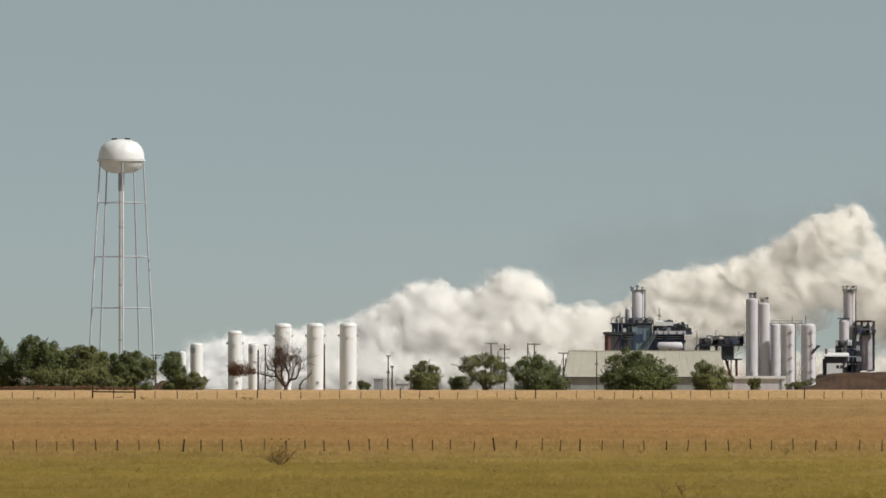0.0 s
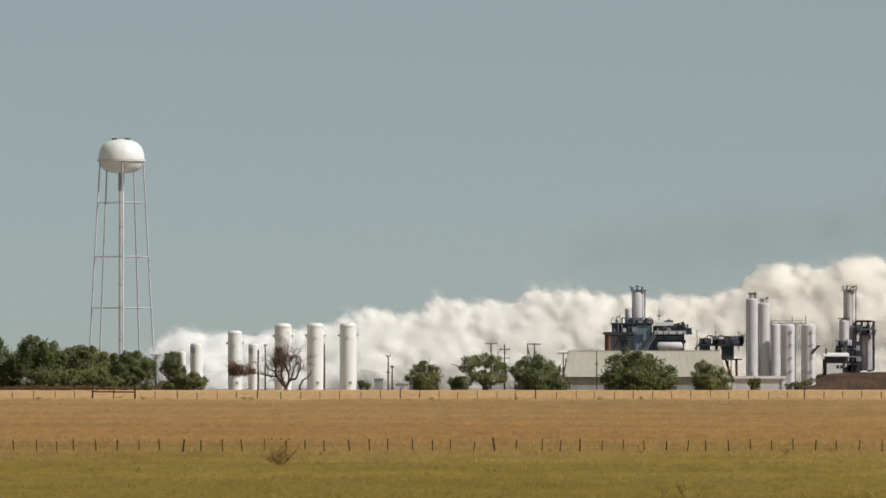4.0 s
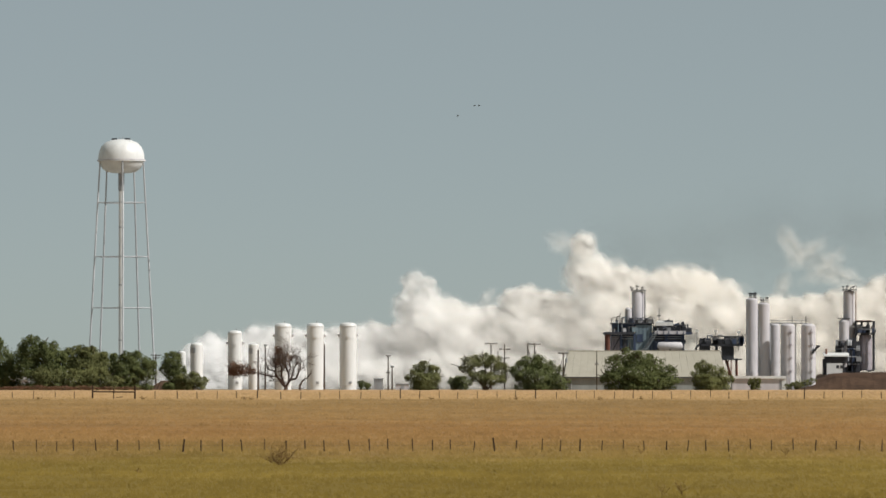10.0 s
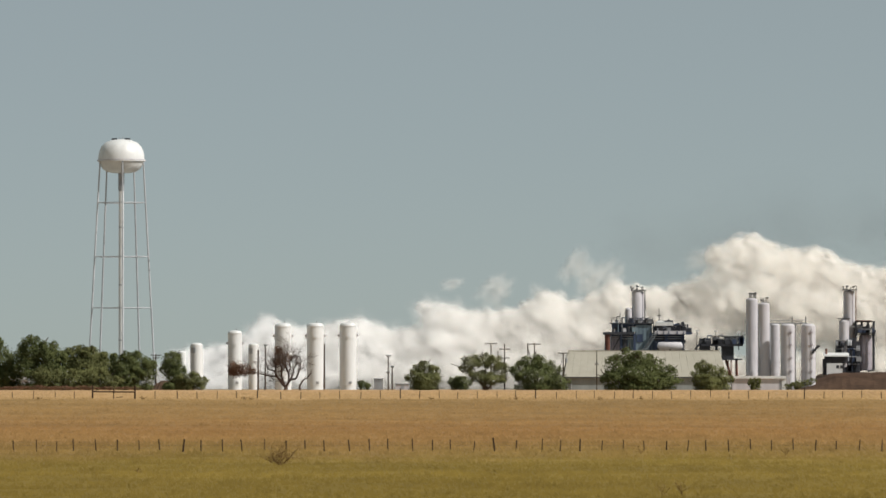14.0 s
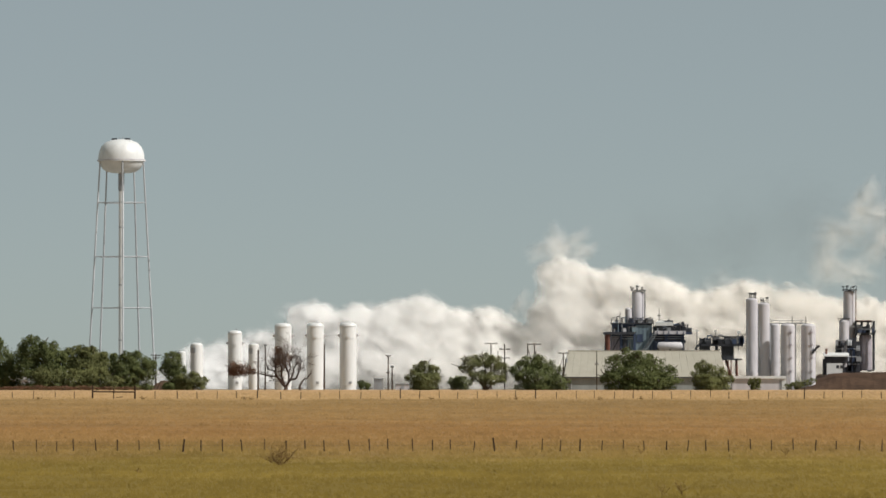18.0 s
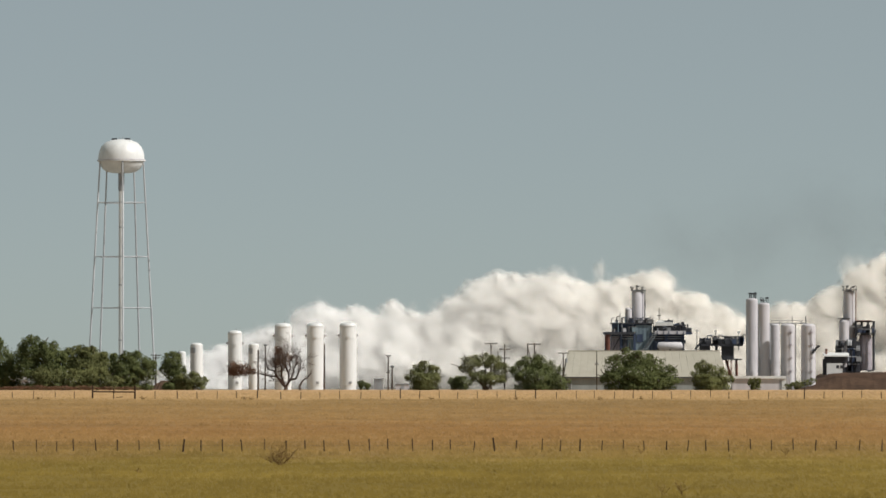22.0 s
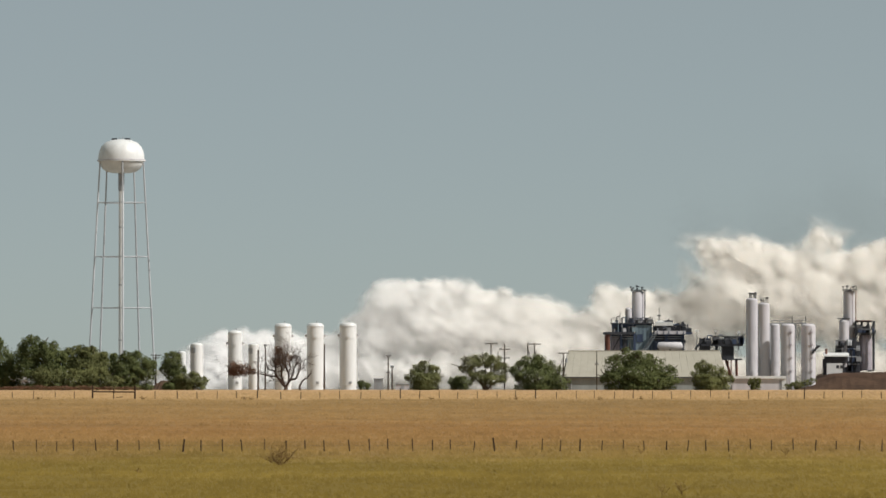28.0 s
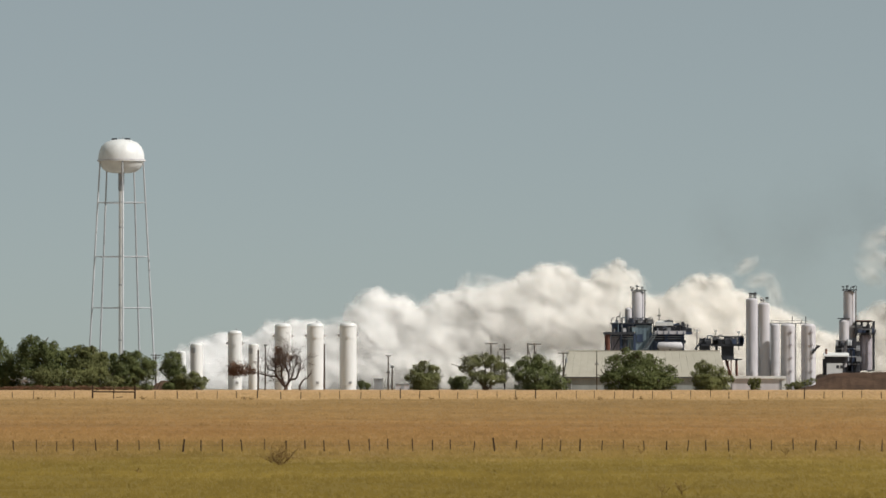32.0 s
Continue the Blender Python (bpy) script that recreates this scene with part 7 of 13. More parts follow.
    puff(5, 7.2, -1.58, 1584, -8, 0, [9.2, 9.7, 20, 18.8, 17, 15.2, 13.3, 24.7, 20.9])
    puff(4, 8.0, -1.13, 1584, -7, 0, [6.2, 8.2, 12.9, 16, 16.6, 17, 16.7, 25.9, 19.9])
    puff(0, 7.2, -0.76, 1586, -5, 0, [4.9, 12.1, 9.3, 14.6, 17.2, 19.8, 21.9, 27.5, 20.3, 22.2])
    puff(1, 6.3, -0.34, 1586, 1, 0, [2.2, 8.7, 14.4, 13.1, 17.3, 21.3, 23.6, 14.1, 16, 24.5])
    puff(2, 8.4, 0.10, 1585, 13, 1, [2.8, 9.3, 10.1, 14, 15.7, 16.7, 9.6, 12.1, 22.3, 19.6])
    puff(4, 6.5, 0.46, 1585, -8, 1, [1.5, 11.5, 15.1, 15.3, 15.3, 14.6, 16.9, 14.5, 24.4, 21.7])
    puff(2, 7.6, 0.78, 1585, 2, 1, [-1.7, 8.2, 9.3, 13.1, 16.4, 14.4, 18.1, 16.9, 19.7, 21.4])
    puff(2, 7.5, 1.19, 1584, 7, 2, [5.9, 7.9, 11.4, 14.7, 17.7, 14.3, 18.4, 19.4, 21.5, 21.1])
    puff(5, 7.3, 1.64, 1583, 12, 2, [1.6, 9.3, 13.2, 14.5, 15.3, 16.2, 17.1, 18.4, 20.1, 21.9])
    puff(4, 8.4, 1.95, 1583, -9, 2, [-5.7, 4.8, 8.6, 11.4, 13.4, 16.2, 20.8, 20.7, 18.3, 22.5])
    puff(1, 7.5, 2.38, 1584, 7, 3, [2.9, 8.4, 13.7, 18.2, 14.1, 25, 21.9, 17.5, 23.9, 25])
    puff(5, 6.2, 2.82, 1584, 13, 3, [3.6, 8.3, 11.1, 13.9, 14.7, 25, 22.4, 18.5, 26.8, 26.9])
    puff(1, 8.6, 3.30, 1585, 5, 4, [5.7, 9.7, 13.6, 15.5, 19.9, 19.3, 16.8, 25.1, 24.4, 23.2])
    puff(3, 7.5, 3.73, 1585, 10, 4, [8.2, 12.8, 17.5, 21.6, 20.1, 14.6, 24.7, 25.6, 22.8, 25.5])
    puff(3, 5.7, 4.08, 1586, -5, 5, [14.2, 18.7, 21.6, 16.6, 15.9, 26, 27.2, 22.2, 27.5])
    puff(0, 8.2, 4.57, 1584, -2, 5, [7, 10, 10.3, 4.7, 17.7, 22.9, 21.8, 16.9, 24.3, 21.2])
    puff(3, 6.6, 4.96, 1584, 7, 5, [6.3, 9, 10.8, 11.4, 21.6, 30.1, 23.6, 23.3, 34.6, 25.1])
    puff(1, 6.7, 5.32, 1586, 4, 6, [7.5, 12.7, 11.4, 20.2, 19.5, 21.8, 25.6, 25, 25.4, 24.4])
    puff(0, 6.9, 5.70, 1585, 0, 6, [1, 9.9, 6.4, 18.4, 19.3, 22.2, 19.9, 16.2, 24.5, 23.2])
    puff(3, 5.9, 6.07, 1584, -5, 7, [9.4, 6.5, 16.1, 15.2, 22.6, 19, 19.5, 27.9, 26.1])
    puff(2, 6.9, 6.47, 1586, 4, 7, [3.3, 10.3, 10.3, 16, 18.5, 23.3, 23, 30.6, 27.8, 25])
    puff(5, 8.4, 6.84, 1585, -2, 7, [-3.7, 8, 8.1, 18.1, 19.7, 20.8, 26.7, 30.6, 27.6, 24.4])
    puff(1, 6.3, 7.28, 1584, 12, 8, [12.1, 12.3, 10.8, 20.7, 23.5, 26.8, 33.5, 30, 26.5, 21.6])
    puff(1, 6.5, 7.78, 1586, 9, 8, [1.4, 9.1, 9.3, 18.9, 32, 17.1, 21.1, 21.3, 21.4, 20.8])
    puff(1, 7.4, 8.23, 1584, -3, 9, [9.4, 9.2, 18.4, 16.6, 17.3, 20.2, 20.7, 21.2, 21.4, 14.2])
    puff(5, 6.0, 8.67, 1585, 8, 9, [10.5, 10.9, 15.1, 23.7, 16.9, 21.9, 23.7, 24.5, 25.2, 16])
    puff(3, 7.9, 9.06, 1585, -3, 10, [5.9, 13.1, 29.7, 14.6, 15.8, 22.1, 26.2, 29.3, 14.1, 31.2])
    puff(5, 8.1, 9.47, 1584, -2, 10, [5.2, 12.2, 4.1, 16.9, 16.9, 23.5, 29.7, 35.9, 15.1, 32.2])
    puff(3, 6.6, 9.88, 1584, -3, 10, [-1.8, 7.4, 5.9, 18.1, 15, 22.7, 30.3, 37.8, 17.6, 34.1])
    puff(1, 7.7, 10.24, 1586, 8, 11, [2.3, 6, 15.7, 12.5, 19, 22.3, 25, 16.6, 32.6, 16.2])
    puff(3, 8.4, 10.58, 1585, -7, 11, [2.5, 5.7, 13.6, 14, 16.6, 17.3, 17, 18.6, 33.5, 16.8])
    puff(4, 6.3, 11.02, 1584, -6, 12, [8.1, 11.9, 10, 13.7, 17.3, 18.2, 22, 37.2, 19])
    puff(5, 7.2, 11.37, 1586, 1, 12, [6.6, 15.4, 9.3, 12.9, 16.4, 19.8, 20.2, 12.3, 18.9, 22.3])
    puff(1, 7.3, 11.78, 1584, -3, 12, [-1, 5.8, 10.7, 13.2, 15.5, 17.9, 18, 10.5, 19.1, 21.1])
    puff(1, 7.1, 12.11, 1586, -3, 13, [3.2, 9.5, 12.6, 15.2, 17.8, 22.4, 16.3, 20.4, 22.7, 27.7])
    puff(5, 7.0, 12.57, 1584, -2, 13, [5.4, 10.6, 12.3, 14, 15.7, 25.5, 16.6, 15.4, 22.8, 28.8])
    puff(5, 5.9, 12.90, 1585, 12, 13, [-1.4, 9.6, 14.4, 18.9, 21.7, 26.1, 12.7, 21, 21.2, 30.3])
    puff(3, 7.5, 13.25, 1584, -4, 14, [3.5, 9.7, 15.8, 21.8, 27.2, 10.8, 17, 18.3, 28.4, 9.8])
    puff(5, 6.3, 13.66, 1583, -5, 14, [3.9, 10.4, 16.7, 22.9, 10.2, 14.7, 16.3, 21.4, 25.8, 11.5])
    puff(4, 5.9, 14.14, 1584, -8, 15, [7, 9.3, 11.5, 15.8, 20.5, 30, 23.7, 19.9, 13.1, 20.3])
    puff(3, 6.4, 14.57, 1583, 5, 15, [4.9, 6.5, 8, 14.8, 20.9, 29.4, 25.7, 15.9, 12.9, 19.8])
    puff(1, 6.7, 14.92, 1585, 6, 15, [5.4, 7.5, 9.5, 18, 18.1, 21, 28.2, 12.4, 14.8, 20.4])
    puff(5, 6.1, 15.31, 1586, 3, 16, [11.6, 15.7, 16.2, 14.6, 16.5, 18.5, 14.2, 17.5, 20.7, 36.3])
    puff(2, 6.4, 15.71, 1586, 11, 16, [10.1, 13.2, 16.1, 20.6, 22, 18.8, 19.8, 20.7, 21.3, 37.2])
    puff(5, 6.0, 16.20, 1585, -5, 17, [5.3, 17.9, 20.8, 10, 24.4, 25.9, 23, 29, 38.1, 37.2])
    puff(4, 6.4, 16.60, 1584, -4, 17, [3.7, 8.6, 12.6, 9.9, 20.9, 22, 33, 34.3, 38, 36.9])
    puff(5, 6.6, 17.06, 1584, -1, 18, [5.9, 8.6, 14.8, 20.4, 21.4, 33.6, 38, 24.1, 27.6])
    puff(5, 7.5, 17.37, 1583, -8, 18, [3.2, 6.5, 16.8, 23, 22.2, 22.1, 26.4, 13, 20.1, 27.1])
    puff(3, 8.2, 17.76, 1585, -9, 18, [-1.6, 6.4, 13.7, 20.3, 21.4, 12.2, 8.9, 9.4, 16.9, 24.4, 31])
    puff(2, 7.5, 18.27, 1584, -3, 19, [7, 10.1, 16, 20.9, 14, 13.9, 17.2, 23.5, 28.8, 33.5, 33.1])
    puff(4, 7.9, 18.74, 1584, -7, 19, [0.1, 8.1, 10.4, 12.4, 14.8, 17.2, 18, 22.1, 25.8, 29.1, 32, 32.4, 37.3])
    puff(1, 8.2, 19.25, 1585, 0, 20, [3.1, 5.4, 11.6, 17.5, 15.4, 19.6, 24.5, 29.2, 30.4, 27.5, 31.9, 36.3, 12.4])
    puff(4, 8.4, 19.76, 1584, 6, 20, [1, 6.5, 13.1, 14.3, 13.4, 20, 25.5, 28.4, 29.5, 33.1, 35.3, 35.9, 14.6])
    puff(2, 6.5, 20.15, 1585, 6, 21, [7.3, 16.7, 15.6, 14.2, 16.6, 22.6, 28.5, 34, 17.5, 21.1, 18.5, 8.4])
    puff(1, 7.9, 20.50, 1584, -6, 21, [3.8, 9.2, 15.6, 14.4, 18.9, 23.7, 24.8, 25.2, 14.3, 12.6, 11.6, 7])
    puff(1, 6.9, 20.95, 1585, 9, 21, [-4.9, 6.6, 11.3, 11.7, 19.5, 19.9, 18.6, 17.2, 20.6, 16.9, 12.2, 12.5])
    puff(3, 8.2, 21.40, 1585, 6, 22, [2.6, 8.3, 10.4, 12.7, 14.5, 16, 17.3, 10.1, 10.7, 13.4, 16.2])
    puff(0, 7.0, 21.73, 1585, 1, 22, [0.9, 7.2, 10.6, 12.3, 15, 17.6, 18.2, 11.4, 13.8, 17.1, 21.4])
    puff(0, 7.8, 22.12, 1584, 3, 23, [-1.3, 7.3, 14, 13.8, 12.2, 10.7, 15.2, 20.5, 20.3, 18.7])
    puff(0, 6.2, 22.54, 1584, 0, 23, [5.1, 12.8, 16.7, 17.5, 18, 18.5, 18.8, 22.8, 23.1, 18.6])
    puff(4, 6.8, 22.85, 1585, 2, 23, [1.9, 6.3, 7.5, 11.8, 15.9, 17.8, 15.6, 14.6, 22.2, 21.3])
    puff(2, 5.7, 23.32, 1585, 1, 24, [4, 6.9, 12.1, 16.5, 20.7, 22, 19.2, 19.3, 22.7])
    puff(3, 6.4, 23.82, 1583, -4, 24, [-0.8, 6.6, 11.7, 16.8, 21.9, 25.2, 24.1, 25.4, 25.8])
    puff(4, 7.6, 24.30, 1584, 5, 25, [6.3, 11.6, 16.7, 21.6, 6.8, 9.5, 17, 21])
    puff(2, 6.4, 24.61, 1584, 12, 25, [7.3, 9.8, 12, 14.2, 7.3, 9.8, 16.2, 21.3])
    puff(3, 5.7, 25.03, 1584, -6, 26, [6.5, 7.8, 9, 8.4, 12.3, 13, 19.6])
    puff(5, 7.0, 25.40, 1583, -8, 26, [5.3, 6.6, 7.9, 8.3, 10.4, 14.7, 16.1])
    puff(2, 7.6, 25.82, 1584, 3, 26, [4.3, 6.4, 7.9, 8.4, 10.7, 12.8, 19.3])
    puff(4, 7.3, 26.27, 1585, -1, 27, [6.9, 8.1, 7.6, 10.6, 10, 10])
    puff(4, 7.0, 27.12, 1585, 13, 28, [1, 5.7, 8.7, 9.5, 10.4])
    puff(0, 8.2, 28.61, 1585, -5, 29, [-3.9, 1.3, 5.2, 4.7])
    puff(1, 7.0, 30.13, 1585, 13, 31, [4.3, 6.6])
    puff(5, 7.8, 31.30, 1586, 10, 32, [1.7])
    puff(0, 7.7, -8.87, 1603, -9, 0, [27.2, 13])
    puff(1, 8.3, -8.49, 1601, 13, 0, [29, 14.7])
    puff(4, 5.6, -8.17, 1604, 3, 0, [43.1, 16.7])
    puff(2, 7.8, -7.79, 1600, 9, 0, [39.2, 16, 23.3])
    puff(0, 6.9, -7.31, 1604, -2, 0, [31.8, 16.3, 23.2])
    puff(2, 5.8, -6.87, 1603, 0, 0, [29.3, 26.3, 25.7, 15.3])
    puff(1, 7.8, -6.45, 1601, -7, 0, [25.2, 22, 24.7, 14.5])
    puff(2, 6.3, -5.99, 1604, -6, 0, [24.5, 24.3, 27.4, 15.1])
    puff(3, 7.3, -5.62, 1604, 9, 0, [17.4, 17.9, 20, 15.4, 18])
    puff(1, 7.0, -5.22, 1602, -3, 0, [14.5, 17.2, 17.6, 15.1, 17.9])
    puff(1, 7.8, -4.77, 1601, 4, 0, [14.6, 22.3, 21.4, 18.2, 20.3, 21.9])
    puff(3, 7.1, -4.29, 1603, 2, 0, [23.5, 28.2, 25.6, 31.5, 29, 26.5])
    puff(5, 6.3, -3.80, 1603, -1, 0, [20.5, 19.8, 21, 26.6, 25.7, 24.8, 22.4])
    puff(2, 6.3, -3.41, 1602, 9, 0, [19, 15.6, 26.8, 28.1, 26.6, 25, 22.2])
    puff(4, 6.7, -3.06, 1604, -8, 0, [22.1, 16.7, 23.9, 23.7, 24.2, 24.1, 23])
    puff(2, 7.3, -2.72, 1603, -4, 0, [17, 18.2, 23.2, 16.8, 19.2, 21.5, 23.6, 23.6])
    puff(1, 7.2, -2.32, 1604, 13, 0, [12.1, 19.8, 21.4, 16.7, 17, 16.6, 15.4, 23.8])
    puff(4, 6.2, -1.90, 1604, 5, 0, [10.9, 13.2, 18.6, 20, 17.7, 15.5, 13.3, 25.2])
    puff(2, 5.7, -1.42, 1601, -2, 0, [8.7, 9.5, 17.5, 19.6, 18.1, 16.6, 15, 25.6, 21.4])
    puff(4, 8.1, -1.10, 1601, -3, 0, [6.8, 9, 13.2, 16.8, 17.4, 17.9, 18, 27.5, 20.7])
    puff(3, 8.6, -0.68, 1604, 3, 0, [3.3, 10.4, 8.5, 13.5, 16.1, 18.7, 21.3, 25.9, 19.1, 21.4])
    puff(4, 6.9, -0.30, 1602, -4, 0, [1.2, 8.4, 14.1, 12.5, 16.7, 20.9, 23.8, 12.8, 15.9, 24.8])
    puff(5, 7.5, 0.06, 1601, 4, 1, [5.1, 10.5, 10.9, 15, 17.5, 18.9, 10.4, 13.4, 23.5, 20.9])
    puff(0, 7.1, 0.50, 1603, -4, 1, [2.2, 12, 16.5, 16.5, 16.5, 15.5, 18.3, 15.7, 25.5, 22.9])
    puff(0, 7.5, 0.91, 1603, -2, 1, [-4.1, 8.6, 9, 13.1, 17.2, 17.2, 17.9, 19.9, 20.4, 22.9])
    puff(0, 5.8, 1.43, 1602, 11, 2, [7.1, 12.7, 15.4, 17.8, 20.1, 18.3, 19.2, 21.9, 25.1, 24.8])
    puff(3, 7.3, 1.78, 1600, 3, 2, [-0.8, 7.5, 10.5, 12.6, 13.4, 16.7, 18.6, 19.7, 19.3, 22.3])
    puff(2, 6.8, 2.26, 1601, 10, 3, [2.7, 8.3, 13.8, 18.5, 14.7, 22.9, 22.1, 17.9, 23.9, 25.1])
    puff(4, 8.2, 2.74, 1601, 4, 3, [1, 5.1, 8, 10.8, 11.5, 22.2, 19.3, 15.1, 22.9, 23.5])
    puff(2, 6.5, 3.07, 1604, -7, 4, [7.4, 11, 14.6, 15.2, 22.5, 21.4, 17.6, 32.3, 26.4])
    puff(3, 7.1, 3.41, 1601, -2, 4, [8.1, 12.2, 16.3, 19.6, 22.1, 21.9, 23, 26.6, 26.8, 25.8])
    puff(0, 6.5, 3.81, 1601, -2, 4, [7.5, 12.4, 17.1, 22, 17.8, 13.4, 24.6, 25.3, 21.8, 25.3])
    puff(1, 8.5, 4.21, 1602, 5, 5, [11, 14.8, 18.8, 10.9, 13.6, 22.3, 24.6, 19.1, 25.1, 22.4])
    puff(0, 8.2, 4.63, 1602, 11, 5, [9, 12.1, 11.3, 6.9, 22.5, 25.1, 23.7, 19.2, 27.1, 23.4])
    puff(2, 6.2, 4.98, 1600, -1, 5, [6.5, 9.4, 11.2, 12.3, 21.8, 32.1, 24.1, 24.2, 35.5, 25.8])
    puff(5, 7.9, 5.41, 1602, -6, 6, [5.5, 11.9, 9.9, 19.4, 18.2, 20.9, 23.7, 20.3, 24.3, 23.3])
    puff(2, 6.8, 5.75, 1602, 1, 6, [-0.1, 9.9, 6, 18.7, 20.2, 23.2, 19.8, 16.7, 25.1, 23.8])
    puff(3, 7.9, 6.22, 1601, 7, 7, [3.3, 5.6, 10.9, 13.5, 18.7, 18.4, 19.8, 28.8, 26.6, 23.9])
    puff(4, 7.2, 6.66, 1600, 7, 7, [2, 8.5, 8.2, 16.3, 18.4, 20.9, 23.7, 29.9, 26.9, 23.9])
    puff(3, 7.2, 7.15, 1604, 9, 8, [10.5, 11.4, 11, 19.8, 22.1, 27.4, 33.9, 30, 26, 20.6])
    puff(5, 8.2, 7.63, 1603, -7, 8, [3.4, 9.4, 9.3, 18, 27.5, 18.1, 21.3, 21.3, 21.3, 20.1])
    puff(3, 7.8, 7.98, 1601, 2, 8, [-4.9, 8, 9.4, 20.2, 18.7, 17.1, 20.7, 21, 21.4, 21.1])
    puff(0, 5.9, 8.38, 1602, -2, 9, [10.7, 10.1, 17.6, 18, 19.9, 21.9, 22.3, 22.7, 23, 15.7])
    puff(0, 6.8, 8.70, 1603, -2, 9, [8.4, 10, 13.7, 23.2, 15.9, 20.5, 23, 23.9, 24.6, 15])
    puff(4, 5.7, 9.05, 1601, 1, 10, [9.4, 16.3, 33.2, 17.6, 18.9, 25.1, 29.9, 33.4, 17.1])
    puff(0, 5.6, 9.39, 1603, 7, 10, [8.9, 16.9, 7.5, 19.3, 20.7, 27.1, 33.3, 39.5, 17.7, 35])
    puff(0, 8.2, 9.77, 1600, 7, 10, [-1.2, 6, 3.6, 16.8, 14.1, 21.9, 29.6, 36.9, 16.4, 32.7])
    puff(3, 7.8, 10.24, 1602, -1, 11, [3.1, 6.9, 16.7, 13.4, 20.1, 23.4, 26.2, 17.6, 33.8, 17.2])
    puff(5, 7.8, 10.57, 1601, 0, 11, [1.8, 5.3, 14.4, 13.4, 16.2, 17.5, 17.5, 18.1, 33.2, 16.4])
    puff(4, 6.7, 11.05, 1602, -8, 12, [7.4, 11.7, 9.3, 13, 16.7, 18.4, 21.8, 32.7, 18.7])
    puff(1, 5.7, 11.41, 1603, -3, 12, [6.7, 15.9, 10, 13.5, 16.9, 20.3, 20.4, 12.6, 19.4, 22.9])
    puff(3, 8.1, 11.75, 1602, -4, 12, [0.3, 7, 11.4, 14.4, 16.7, 19.1, 18.8, 11.4, 19.8, 22.1])
    puff(1, 8.4, 12.18, 1603, 7, 13, [0.9, 7.3, 10, 12.5, 15, 21.7, 15.7, 16.5, 21.2, 26.2])
    puff(0, 7.2, 12.56, 1602, 0, 13, [5.2, 10.5, 12.2, 14, 15.7, 25.6, 17, 15.4, 22.9, 28.9])
    puff(0, 7.3, 13.06, 1603, 11, 14, [5.8, 11.9, 17.2, 21.8, 26.4, 10.7, 19.9, 19.5, 29.5])
    puff(2, 6.4, 13.43, 1600, 9, 14, [4.2, 10, 15.8, 21.6, 19.3, 13.2, 17.1, 20.5, 29.2, 11.1])
    puff(3, 7.6, 13.77, 1604, 6, 14, [2.1, 10, 16.8, 23.3, 9.8, 14.9, 16.6, 21.3, 24.6, 11.1])
    puff(3, 7.8, 14.28, 1601, 6, 15, [4, 5.9, 7.7, 13.5, 20.1, 28.7, 21.4, 15.9, 11, 18.3])
    puff(5, 8.3, 14.62, 1603, 8, 15, [3.5, 5.1, 6.6, 13.6, 19.5, 28.6, 24.7, 14.6, 11.8, 18.7])
    puff(5, 8.4, 15.00, 1602, 8, 16, [4.3, 6.3, 14.9, 11.9, 16, 24.9, 8.3, 11.6, 16.9])
    puff(0, 8.6, 15.38, 1601, 4, 16, [9.2, 12.7, 13.3, 12.7, 14.1, 15.7, 12.3, 15.5, 18.5, 34.2])
    puff(5, 7.3, 15.77, 1603, 13, 16, [6.6, 9, 13.4, 19.1, 21.2, 17.8, 17.9, 19.2, 19.4, 35.6])
    puff(2, 7.5, 16.12, 1601, 8, 17, [3.7, 14.9, 19.5, 9.7, 24, 21, 21.5, 24.3, 37, 36.1])
    puff(0, 5.9, 16.51, 1601, 1, 17, [5.9, 10.4, 14.3, 10.7, 22.7, 24.2, 30.4, 35.8, 38.9, 37.9])
    puff(0, 7.9, 16.85, 1600, -3, 17, [-2.3, 7.2, 12.3, 12.6, 20.6, 21.1, 33.9, 34.2, 27.1, 30.2])
    puff(0, 8.6, 17.28, 1604, 11, 18, [3.2, 6.8, 15.1, 21.5, 22.3, 23.4, 38.4, 14.9, 21.9, 28.3])
    puff(0, 6.9, 17.63, 1600, -9, 18, [3.3, 7.6, 15.9, 23.2, 23.3, 19.5, 14.1, 12.1, 19.4, 26.7])
    puff(3, 6.1, 18.11, 1601, 7, 19, [9.6, 17.1, 19.7, 25, 15.2, 13.7, 15, 22.5, 29.5, 35.2])
    puff(5, 7.6, 18.58, 1601, 13, 19, [1.5, 9.4, 13.4, 14.1, 13.7, 15.9, 17.7, 22.1, 26.4, 30.4, 32.7, 32.3])
    puff(5, 8.5, 19.04, 1601, 3, 20, [4.8, 7.1, 11.9, 17.5, 19.7, 20.6, 23.7, 26.6, 29.4, 29, 33.2, 38.2, 14])
    puff(5, 6.6, 19.49, 1602, 1, 20, [6.2, 8.8, 13.8, 23.8, 20.6, 30.5, 31.6, 31.3, 30.8, 35.5, 37.9, 40.3, 16.4])
    puff(5, 7.8, 19.98, 1603, 1, 20, [-4.2, 7.4, 13.6, 13.5, 12.6, 16.4, 22.5, 28.5, 32.9, 31.9, 28.6, 24.2, 11.1])
    puff(4, 6.4, 20.33, 1601, 2, 21, [8.9, 12, 18.1, 17.5, 18.9, 24.1, 29, 33.9, 15.5, 17.3, 14.3, 7.8])
    puff(4, 7.0, 20.65, 1600, 1, 21, [2.7, 9.9, 15.9, 12.8, 20, 22.3, 22, 20.8, 16.3, 13.2, 11.5, 8.6])
